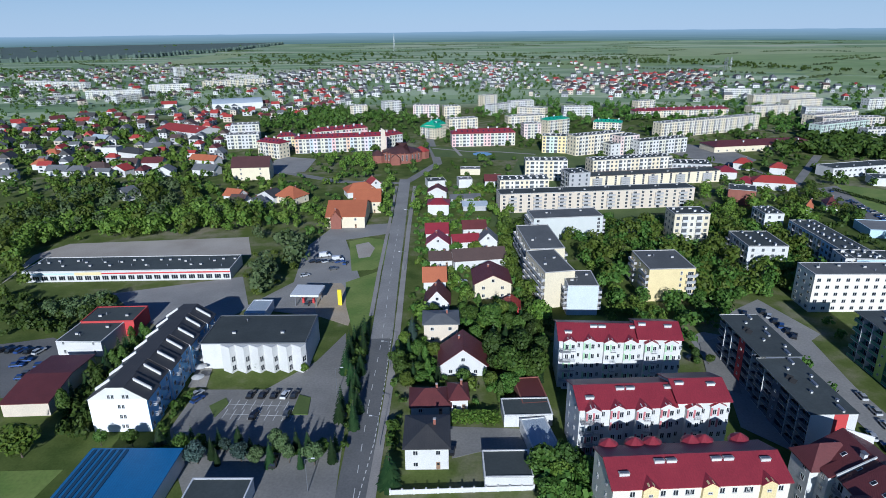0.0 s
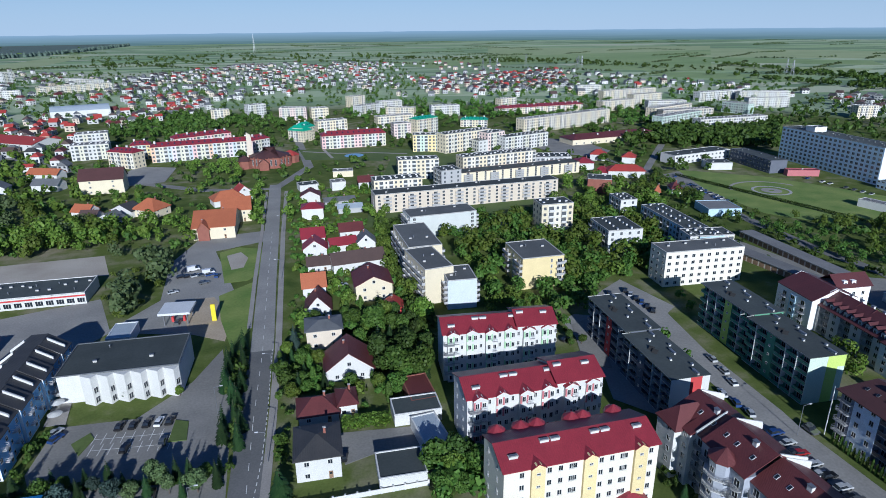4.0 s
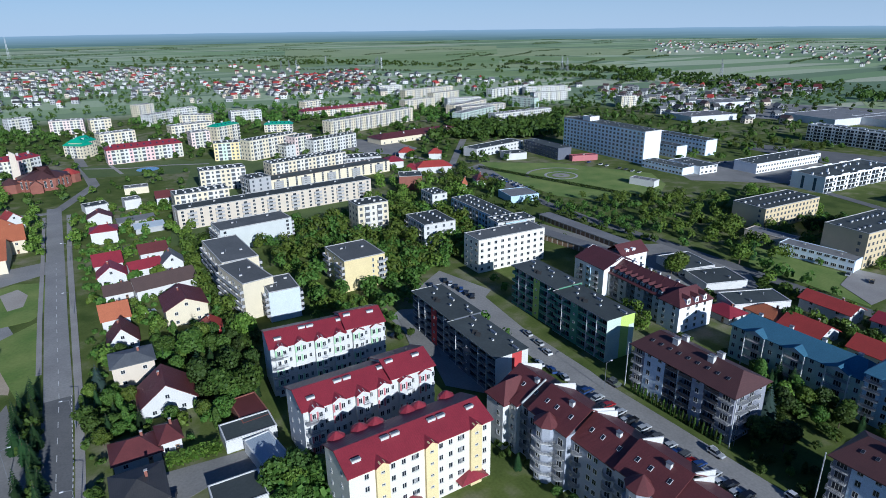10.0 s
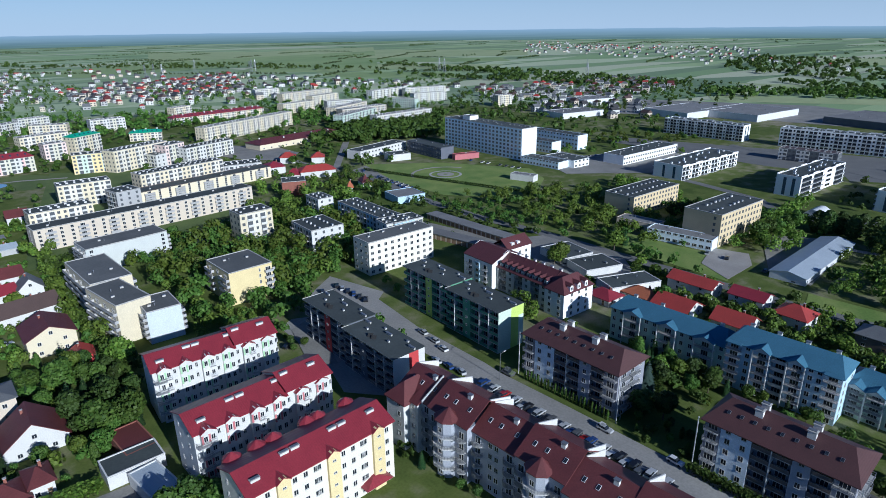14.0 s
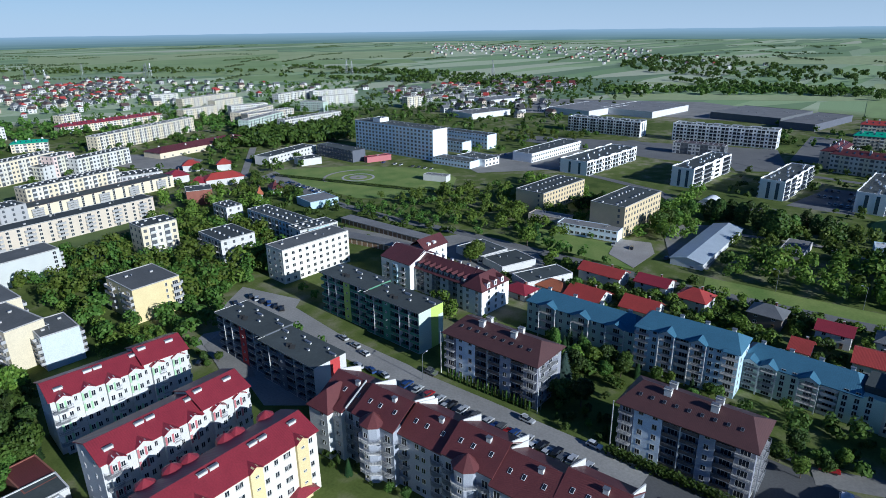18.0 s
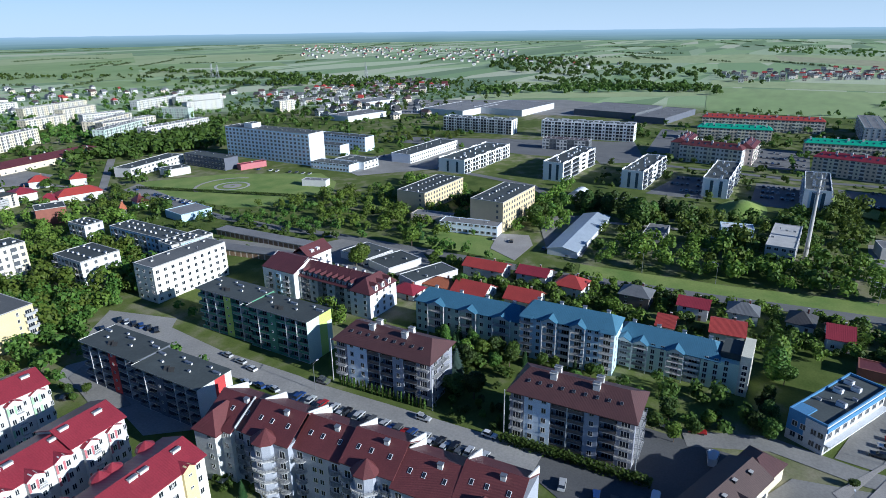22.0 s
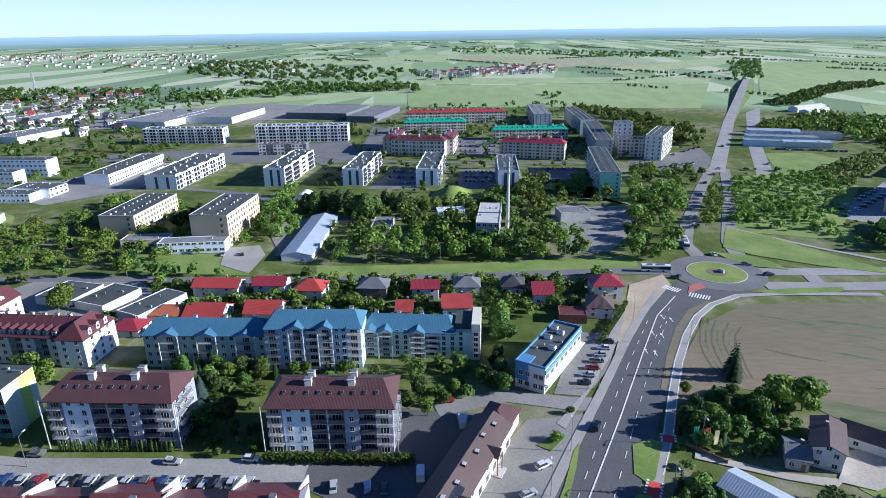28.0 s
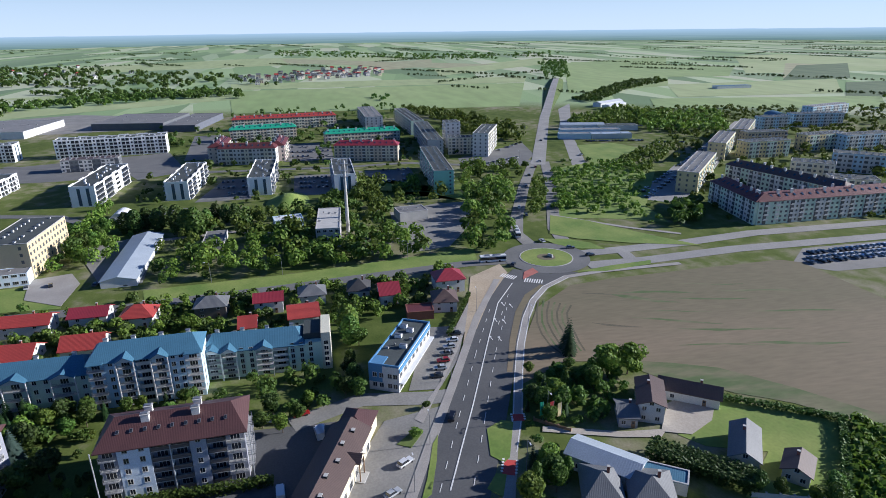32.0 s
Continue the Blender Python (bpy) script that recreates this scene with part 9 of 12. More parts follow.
far_block(66.5, 766.3, 33.5, 12, 39.2, 12.04, 4, 10, "plaster_white", "bitumen_light")
far_block(103.5, 730.6, 33.7, 12, -23.4, 12.06, 4, 11, "plaster_cream", "bitumen_light")
far_block(108.8, 610.1, 27.2, 12, 31, 15.56, 5, 9, "plaster_cream", "roof_green", 2)
far_block(169.1, 640.2, 28.2, 12, -20.7, 8.06, 3, 9, "plaster_cream", "roof_green", 2)
far_block(96, 518.7, 25.9, 12, -9.8, 14.25, 5, 8, "plaster_yellow")
far_block(127, 514.7, 48.8, 12, 24.3, 16.14, 5, 15, "plaster_cream")
far_block(138.2, 515, 17.2, 27.9, 23.7, 9.51, 3, 5, "plaster_white")
far_block(178.6, 510.3, 47.3, 12, 20.2, 11.95, 4, 15, "plaster_white")
far_block(150.9, 511.7, 18.5, 12, 23.5, 15.20, 5, 6, "plaster_pink")
far_block(258.4, 608.2, 125.6, 12, 23.5, 14.22, 5, 39, "plaster_cream", "bitumen_light")
pitched_block(268.7, 525.9, 94.4, 22, 9.7, 5.24, 3.0, 1, "wwwwwwwwwwww", "", "", "plaster_cream", "roof_maroon", "hip", chimneys=5, label="long low shopping parade with maroon roof", name="shopping_parade", category="shopping parade")
far_block(275.4, 730, 115, 14, 8.3, 8.26, 3, 36, "plaster_cream", "roof_red", 2.5)
far_block(443.3, 825.6, 94.9, 12, 13.4, 14.28, 5, 30, "plaster_cream", "bitumen_light")
far_block(396.3, 607.4, 62.7, 12, 3.9, 14.30, 5, 20, "plaster_beige", "bitumen_light")
far_block(411.8, 552, 82.2, 12, 6.4, 12.32, 4, 26, "plaster_white", "bitumen_light")
far_block(557.3, 783.9, 74.4, 12, 12.1, 12.34, 4, 23, "plaster_white", "bitumen_light")
far_block(613.9, 762.6, 70.3, 12, -11.3, 12.36, 4, 22, "plaster_white", "bitumen_light")
far_block(427.6, 923.4, 38.8, 12, -3.7, 12.00, 4, 12, "plaster_white", "bitumen_light")
far_block(429.7, 702.2, 47.6, 12, -8.4, 12.02, 4, 15, "plaster_white", "bitumen_light")
far_block(497.5, 657, 33.8, 12, -68.9, 12.04, 4, 11, "plaster_mint", "bitumen_light")
far_block(567.7, 696.3, 53.4, 12, -8.1, 12.06, 4, 17, "plaster_white", "bitumen_light")
far_block(600.5, 581.6, 23.3, 12, -7.7, 14.08, 5, 7, "plaster_cream", "bitumen_light")
far_block(375, 723.9, 53.6, 12, 13.9, 12.10, 4, 17, "plaster_cream", "bitumen_light")
far_block(447, 783.9, 52.1, 12, 16.2, 12.12, 4, 16, "plaster_cream", "bitumen_light")
far_block(397.5, 640.7, 70.7, 12, 25.2, 14.14, 5, 22, "plaster_cream", "bitumen_light")
far_block(369.5, 579, 71.1, 12, 26.3, 14.16, 5, 22, "plaster_mint", "bitumen_light")
far_block(-728.1, 1196.5, 156.5, 12, -21.4, 12.18, 4, 49, "plaster_white", "bitumen_light")
far_block(-522, 1002.3, 85.1, 12, 6.2, 12.20, 4, 27, "plaster_white", "bitumen_light")
far_block(-474.6, 1097.4, 66.7, 12, 12.6, 13.22, 4, 21, "plaster_white", "bitumen_light")
far_block(-394, 1196.8, 116.6, 12, 35.1, 12.24, 4, 36, "plaster_cream", "bitumen_light")
far_block(-606.5, 1466.9, 24.4, 12, 49.8, 21.57, 7, 8, "plaster_white", "bitumen_light")
far_block(-473.7, 939.8, 43.2, 12, 63.5, 10.28, 3, 13, "plaster_white", "bitumen_light")
far_block(-586.4, 967.3, 37.5, 12, 56.2, 8.30, 3, 12, "plaster_white", "bitumen_light")
far_block(-433.2, 1371.7, 102, 12, -38.1, 10.32, 3, 32, "plaster_white", "bitumen_light")
far_block(-180.3, 555.3, 28.2, 14, 9, 12.45, 4, 9, "plaster_white", "bitumen_light", 0, "white stepped hotel block")
far_block(-191.1, 597.1, 25.8, 14, 12.3, 15.36, 5, 8, "plaster_white", "bitumen_light")
hall(-281.4, 856.3, 65.1, 32, 18.5, 8.00, 5, "plaster_white", "roof_metal", "white sports hall under a barrel vault")
pitched_block(-260.4, 631.3, 60.8, 31.4, -31.8, 6.02, 4, 2, "wwwwww", "", "", "plaster_white", "roof_tile_red", "gable", chimneys=3, label="white market hall with red gabled roofs", name="market_hall", category="market hall")

# ---------- west side of the street ----------
white_row(-86, 163, 15.3, 52, 0.6, 10.0, "white stepped terrace with blue side, dark roofs and white party walls")
sawtooth_centre(-59.6, 176.8, 32.8, 22, 0.1, 8.60, "white building with a sawtooth front and dark flat roof")
workshop(-135.4, 250.2, 87.7, 17.3, 1, 4.58, "long low workshop with a glazed front and dark roof")
shed(-119.2, 185, 15.1, 15, -2.5, 5.10, "plaster_white", "bitumen", "", "low white building with dark roof", "store_building", 2, 0, "n.n")
shed(-117.3, 197.3, 18.1, 12, 1.6, 5.62, "plaster_red", "bitumen", "", "low red-walled building with dark roof", "store_building", 3, 0, "")
shed(-116.7, 157.4, 12.8, 26.1, 2.7, 4.14, "plaster_beige", "roof_maroon", "", "long low hall with red-brown roof", "hall_building", 3, 1.5, "")
blue_hall(-75.1, 114.7, 21.7, 17.7, -0.6, 4.66, "low hall with a bright blue metal roof")
shed(-51.2, 110.4, 13.8, 7.4, -0.6, 3.68, "metal_white", "bitumen", "", "low hall with a dark flat roof", "hall_building", 0, 0, "")
shed(-69.1, 206.9, 7.4, 11.7, -1.2, 3.40, "metal_white", "roof_metal", "", "small blue-grey kiosk building", "kiosk", 0, 0, "")
fuel_canopy(-53.2, 217.9, -4)
house(-53.1, 327, 20.3, 29, 1, 6.40, 5, "plaster_cream", "roof_orange", "gable", label="large cream house with orange tiled gables", storeys=2)
house(-45, 349, 15, 18, 4, 7.0, 5, "plaster_cream", "roof_orange", "gable", label="rear wing of the cream house with orange tiles", storeys=2)
house(-57.7, 313.4, 6, 5.4, 91, 6.24, 3.2, "brick", "roof_orange", "gable", label="gabled brick front porch with orange tiles", storeys=2, detail=False)
house(-54, 382, 18.6, 12, 20, 4.25, 4, "plaster_white", "roof_orange", "hip", storeys=1)
house(-46, 392, 10, 9, 110, 5, 4, "plaster_white", "roof_tile_red", "gable", storeys=1)
house(-94, 367, 15, 13, -30, 5, 5, "plaster_cream", "roof_orange", "hip", storeys=2)
house(-137, 433, 26, 15, 4, 9.5, 6, "plaster_cream", "roof_umber", "gable", label="cream guest house with a steep dark roof and dormers", storeys=3)
house(-122.9, 357.1, 9, 10, -10.1, 4.32, 3.2, "plaster_white", "roof_brown", "gable", storeys=1, detail=False)
house(-111.8, 352.7, 9, 10.6, 67.6, 3.84, 3.2, "plaster_white", "roof_grey", "gable", storeys=1, detail=False)
house(-175.1, 446.3, 18, 10, -14.8, 4.36, 3.2, "plaster_white", "roof_grey", "gable", storeys=1, detail=False)
house(-188, 479.5, 23.1, 10, -19.3, 5.00, 3.2, "plaster_white", "roof_orange", "gable", storeys=2, detail=False)
house(-312.2, 471.3, 11.2, 9, -2.8, 5.02, 3.2, "plaster_white", "roof_orange", "hip", storeys=2, detail=False)
house(-332, 518.2, 12.3, 9, -3, 4.04, 3.2, "plaster_white", "roof_orange", "hip", storeys=1, detail=False)
house(-285.9, 449.6, 16.4, 9, -9.3, 4.06, 3.2, "plaster_white", "roof_grey", "gable", storeys=1, detail=False)
house(-237.1, 445.4, 9, 13.3, 70.7, 5.08, 3.2, "plaster_white", "roof_tile_red", "gable", storeys=2, detail=False)
house(-241.8, 467.5, 13.3, 9, -2.8, 5.10, 3.2, "plaster_white", "roof_brown", "gable", storeys=2, detail=False)
house(-261.2, 514.8, 25.4, 12, -26, 5.12, 3.2, "plaster_white", "roof_black", "hip", storeys=2, detail=False)
house(-285.1, 525.1, 13.4, 10, -3.2, 7.14, 3.2, "plaster_white", "bitumen_light", "flat", storeys=2, detail=False)
house(-224.7, 471.1, 15.6, 10, -2.8, 5.16, 3.2, "plaster_white", "roof_maroon", "gable", storeys=2, detail=False)
house(-204.5, 444.3, 9, 11.4, 87.4, 4.18, 3.2, "plaster_white", "roof_grey", "gable", storeys=1, detail=False)
house(-253.1, 542.8, 20.9, 12, 11.8, 4.20, 3.2, "plaster_white", "roof_grey", "gable", storeys=1, detail=False)
house(-312.7, 434.1, 9.7, 9, 18.9, 4.22, 3.2, "plaster_white", "roof_grey", "gable", storeys=1, detail=False)
house(-270.4, 447.1, 14.9, 9, -2.6, 4.24, 3.2, "plaster_white", "roof_grey", "hip", storeys=1, detail=False)
house(-480.3, 700.5, 13.3, 10, 36.9, 5.26, 3.2, "plaster_white", "roof_tile_red", "gable", storeys=2, detail=False)
house(-450.6, 725.4, 14.2, 10, 37, 5.28, 3.2, "plaster_white", "roof_maroon", "gable", storeys=2, detail=False)
house(-411.6, 708.6, 14.1, 10, 35.3, 5.30, 3.2, "plaster_white", "roof_tile_red", "gable", storeys=2, detail=False)
house(-380.4, 869.7, 19.6, 12, 14.7, 5.32, 3.2, "plaster_white", "roof_tile_red", "gable", storeys=2, detail=False)
house(-323.9, 583.1, 18.7, 10, -23, 5.34, 3.2, "plaster_white", "roof_metal", "gable", storeys=2, detail=False)
house(-201.6, 378.9, 9, 14.7, 59.2, 4.36, 3.2, "plaster_white", "roof_grey", "gable", storeys=1, detail=False)
house(-107.7, 369.7, 9, 14.3, 59.8, 4.00, 3.2, "plaster_white", "roof_black", "gable", storeys=1, detail=False)
house(-130.5, 372.1, 11.1, 9, -23.7, 4.02, 3.2, "plaster_white", "roof_orange", "gable", storeys=1, detail=False)
house(-370.2, 515.4, 10, 10, 44, 4.04, 3.2, "plaster_white", "roof_maroon", "gable", storeys=1, detail=False)
house(-262.5, 461.1, 18.2, 9, -15.4, 4.06, 3.2, "plaster_white", "roof_brown", "hip", storeys=1, detail=False)

# ---------- houses east of the street ----------
house(-4.5, 376.2, 9, 11.6, 87.7, 4.07, 3, "plaster_white", "roof_maroon", "gable", storeys=1, detail=False)
house(-3.5, 339.6, 11.8, 10, -2.1, 6.74, 2, "plaster_white", "roof_red", "hip", storeys=2, detail=False)
house(-4.2, 297, 11, 11, 2.9, 3.71, 3.5, "plaster_white", "roof_red", "gable", storeys=1)
house(-3.3, 278.1, 9, 10.7, 88.3, 4.14, 4, "plaster_white", "roof_red", "gable", storeys=1)
house(-2.1, 258.8, 9.8, 9, 2.6, 3.36, 2.5, "plaster_white", "roof_brown", "gable", storeys=1)
house(-4.5, 233, 8.9, 10, 2.4, 4.40, 4, "plaster_white", "roof_orange", "gable", storeys=1)
house(-3.1, 215.2, 10, 9.1, 88.7, 2.78, 5, "plaster_white", "roof_maroon", "gable", storeys=1)
house(-1.7, 189.6, 11.5, 10, 0.9, 7.23, 1.2, "plaster_beige", "roof_grey", "hip", storeys=2)
house(5.2, 169.4, 12, 14.5, 89, 3.6, 5.6, "plaster_white", "roof_maroon", "gable", storeys=1, label="white house under a broad maroon roof")
house(-4.6, 147.7, 10.6, 9, 2, 3.35, 2.5, "plaster_grey", "roof_maroon", "hip", storeys=1)
house(3.3, 149, 4.8, 8, 2.4, 4.28, 2, "plaster_white", "roof_maroon", "hip", storeys=1)
house(14.6, 256.8, 22.8, 10, 9.1, 4.50, 3.5, "plaster_white", "roof_brown", "gable", storeys=1)
house(18.3, 226.9, 15, 14.2, 90.9, 6.58, 3.5, "plaster_cream", "roof_maroon", "gable", storeys=2)
house(20.7, 280.9, 9, 8.6, 88.3, 4.34, 4, "plaster_white", "roof_grey", "gable", storeys=1)
house(14.8, 300.8, 11.5, 9, 2.8, 4.36, 3, "plaster_white", "roof_maroon", "gable", storeys=1, detail=False)
house(9.6, 282.7, 12.5, 8, 9.8, 3.50, 2.5, "plaster_white", "roof_red", "gable", storeys=1)
house(-6, 405.3, 12.7, 10, 12.2, 4.02, 0, "plaster_white", "bitumen", "flat", storeys=1, detail=False)
house(13.4, 402.2, 9.1, 9, 7.7, 5.42, 0, "plaster_white", "bitumen_light", "flat", storeys=2, detail=False)
house(12.3, 363.9, 17.9, 8, 6.2, 3.06, 1.5, "plaster_grey", "roof_grey", "gable", storeys=1, detail=False)
house(17.4, 347.2, 13.8, 9, 2.9, 3.08, 1.5, "plaster_grey", "roof_metal", "gable", storeys=1, detail=False)
house(24.4, 209.2, 7, 6.4, 84.4, 2.60, 2, "plaster_red", "roof_tile_red", "gable", storeys=1)
house(31.8, 400.3, 10, 9, -2.5, 5.12, 3, "plaster_white", "roof_maroon", "gable", storeys=2, detail=False)
house(18.9, 439.8, 14.2, 9, -2.7, 4.14, 0, "plaster_cream", "bitumen_light", "flat", storeys=1, detail=False)
house(114.4, 438.2, 6, 6, -2.7, 3.16, 0, "plaster_grey", "bitumen", "flat", storeys=1, detail=False)
house(-4.9, 127.5, 10.4, 12.6, 0.4, 6.56, 1.8, "plaster_white", "roof_black", "hip", label="white two-storey house with a black hipped roof", storeys=2)
shed(23.8, 150.1, 7.4, 13, 5.4, 3.20, "brick", "roof_maroon", "", "garage with flat reddish roof", "garage", 0, 0, "", "garage")
shed(21.5, 141.7, 12.9, 7.9, 1.4, 3.42, "plaster_white", "bitumen", "", "white garage row with black roof", "garage", 0, 0, "", "garage")
shed(23.4, 130.2, 6.7, 13, 8.4, 3.24, "plaster_white", "roof_metal", "", "shed with pale blue-grey roof", "garage", 0, 0, "", "garage")
shed(14.1, 119, 11.2, 9.4, 0.3, 3.26, "plaster_white", "bitumen", "", "white outbuilding with black roof", "garage", 0, 0, "", "garage")
house(176.8, 355.6, 14.7, 14, -23.6, 8.96, 0, "brick", "bitumen", "flat", label="brick block with dark flat roof", storeys=3, detail=False)
house(219.4, 446.7, 11.4, 10, -30.4, 5.30, 3, "plaster_white", "roof_tile_red", "hip", storeys=2, detail=False)
house(237.3, 430.6, 9.9, 10, -30.4, 5.32, 3, "plaster_white", "roof_tile_red", "hip", storeys=2, detail=False)
house(212.3, 388.7, 25, 12, -16.8, 5.34, 3, "plaster_white", "roof_tile_red", "hip", storeys=2, detail=False)
house(195.3, 421.3, 13.1, 14, -11.8, 5.36, 3, "plaster_white", "roof_red", "hip", storeys=2, detail=False)
house(197.3, 394.1, 9.3, 9, -41.7, 4.00, 3, "plaster_white", "roof_red", "hip", storeys=1, detail=False)
house(221, 340.3, 5.9, 9, -14, 4.02, 3, "plaster_white", "roof_maroon", "hip", storeys=1, detail=False)
house(203.4, 330.6, 3.2, 6, -29.7, 5.04, 3, "plaster_white", "roof_orange", "hip", storeys=2, detail=False)
shed(220.5, 295.3, 18.7, 17.6, -9.2, 4.06, "plaster_pale_blue", "bitumen_light", "", "small pale flat-roofed building", "kiosk", 0, 0, "")

# ---------- garages, red-roofed houses by the through road ----------
garage_row(208.7, 220, 67.7, 7, -88.3, 2.88, "long row of garages with flat roof")
garage_row(190.7, 212.8, 48.4, 7, -79.7, 2.90, "long row of garages with flat roof")
house(220.5, 106, 18, 9, -90, 4.6, 2.2, "plaster_white", "roof_tile_red", "gable", storeys=2)
house(198.5, 101, 13.8, 12, -91, 3.0, 3.2, "plaster_white", "roof_tile_red", "gable", storeys=1)
house(198.4, 115, 12.6, 9, -92, 3.2, 2.0, "plaster_white", "roof_orange", "hip", storeys=1)
house(201, 80.5, 12.6, 10, -89, 3.4, 3.0, "plaster_white", "roof_tile_red", "gable", storeys=1)
house(222.4, 85, 12.4, 9, -89, 5.0, 2.0, "plaster_white", "roof_red", "gable", storeys=2)
house(220, 68.3, 11.2, 10, -92, 4.6, 2.8, "plaster_white", "roof_tile_red", "hip", storeys=2)
house(222, 43.5, 11, 9, -90, 5.0, 2.4, "plaster_taupe", "roof_grey", "hip", storeys=2, label="grey-brown rendered house with a grey hipped roof")
house(205, 29, 5.6, 8, -90, 3.0, 2.6, "plaster_white", "roof_tile_red", "gable", storeys=1)
house(221.4, 22.8, 10.2, 9, -88, 5.0, 1.8, "plaster_white", "roof_red", "gable", storeys=2)
house(209, 10, 10.4, 12, -86, 3.8, 2.4, "plaster_white", "roof_tile_red", "gable", storeys=1)
house(225.8, 6.8, 9.8, 9, -88, 4.4, 2.4, "plaster_white", "roof_grey", "hip", storeys=2)
house(228.8, -11.6, 8.2, 10, -95.8, 3.50, 2.8, "plaster_white", "roof_black", "hip", storeys=1)
house(220.2, -22.4, 7.4, 11, -87.9, 4.36, 2.8, "plaster_white", "roof_red", "gable", storeys=1)
house(225.7, -47.4, 11.4, 10, -87.9, 5.88, 2.8, "plaster_white", "roof_red", "hip", storeys=2)
house(208.5, -42.3, 8.9, 10, -97, 4.68, 2.8, "plaster_white", "roof_brown", "hip", storeys=2)
house(187, 124.5, 10.6, 8.8, -92, 3.0, 2.0, "plaster_white", "roof_red", "hip", storeys=1)
shed(202.9, -31.9, 9.8, 7.1, -93, 3.06, "brick", "roof_maroon", "", "low outbuilding with maroon roof", "outbuilding", 0, 0, "")
shed(202.9, 124.4, 11.3, 22.2, -112.2, 4.0, "plaster_white", "bitumen", "", "shop hall with dark flat roof and white fascia", "shop_hall", 4, 0, "")
shed(210.3, 146.4, 14.7, 18.3, -107.9, 3.3, "plaster_white", "bitumen", "", "shop hall with dark flat roof and white edges", "shop_hall", 5, 0, "")
shed(213.5, 164.3, 17.7, 16.2, -101.6, 3.3, "plaster_white", "bitumen", "", "shop hall with dark flat roof and white edges", "shop_hall", 5, 0, "")

# ---------- farmstead by the field ----------
shed(110.3, -61, 17, 8.2, -135.8, 3.94, "plaster_white", "roof_metal", "", "long white building with pale metal roof", "workshop", 2, 1.4, "wwwwwww")
shed(103.1, -72.1, 10.7, 5.1, -124.7, 3.16, "plaster_grey", "roof_blue", "", "lean-to with blue-grey metal roof", "outbuilding", 0, 0, "")
house(102.7, -56.3, 8.3, 12, -108.1, 3.68, 3, "plaster_white", "roof_grey", "hip", storeys=1)
house(99, -66.4, 9.3, 12, -110.5, 3.70, 3, "plaster_white", "roof_grey", "hip", storeys=1)
house(130.7, -83.8, 12.8, 6.8, -25.7, 5.61, 1.2, "plaster_white", "roof_brown", "gable", storeys=2)
house(128, -75.6, 4.8, 8, -108.5, 3.24, 1.5, "plaster_grey", "roof_grey", "gable", storeys=1)
house(133.2, -97.5, 16.2, 5.9, -125, 3.46, 2, "plaster_white", "roof_brown", "gable", storeys=1)
house(108.4, -96.9, 14, 6.4, -36.6, 3.78, 1.8, "plaster_beige", "roof_grey", "gable", storeys=1)
house(99.2, -104.3, 7.8, 5.8, -46, 3.30, 1.4, "plaster_beige", "roof_brown", "gable", storeys=1)
church(-34, 489, 6)
shed(935.7, -682.5, 63.3, 14, -89.6, 4.32, "metal_white", "roof_blue", "", "long blue-roofed greenhouse in the fields", "greenhouse", 0, 0, "")


def zebra(xa, ya, xb, yb, mat):
    """Bars of a crossing laid along the line from a to b."""
    s = Shape()
    a, b = Vector((xa, ya)), Vector((xb, yb))
    d = b - a
    n = int(d.length / 1.0)
    d.normalize()
    o = Vector((-d.y, d.x)) * 2.0
    for i in range(n):
        p, q = a + d * i, a + d * (i + 0.5)
        s.solid([((p - o).x, (p - o).y), ((q - o).x, (q - o).y), ((q + o).x, (q + o).y), ((p + o).x, (p + o).y)], 0.2, 0.26)
    return tagged(part("zebra_crossing", s, mat), "white striped pedestrian crossing", "road marking", "", "structure")


def red_crossing(xa, ya, xb, yb):
    """A cycle crossing: a red field with white edge blocks."""
    ribbon("cycle_crossing", [(xa, ya), (xb, yb)], 3.0, "marking_red", 0.3, "red painted cycle crossing", "road marking")
    s = Shape()
    a, b = Vector((xa, ya)), Vector((xb, yb))
    d = b - a
    L = d.length
    d.normalize()
    o = Vector((-d.y, d.x))
    t = 0.0
    while t < L:
        for k in (-1.7, 1.7):
            p = a + d * t + o * k
            s.box(p.x - 0.3, p.x + 0.3, p.y - 0.3, p.y + 0.3, 0.25, 0.33)
        t += 1.1
    tagged(part("crossing_blocks", s, "marking"), "white blocks edging the cycle crossing", "road marking", "", "structure")


def lane_arrow(x, y, rot):
    s = Shape()
    s.box(-1.8, 0.6, -0.14, 0.14, 0.05, 0.1)
    s.solid([(0.6, -0.5), (1.9, 0.0), (0.6, 0.5)], 0.05, 0.1)
    ob = tagged(part("lane_arrow", s, "marking"), "white painted lane arrow", "road marking", "", "structure")
    ob.matrix_basis = pose(x, y, 0.15, 0, 0, rot)


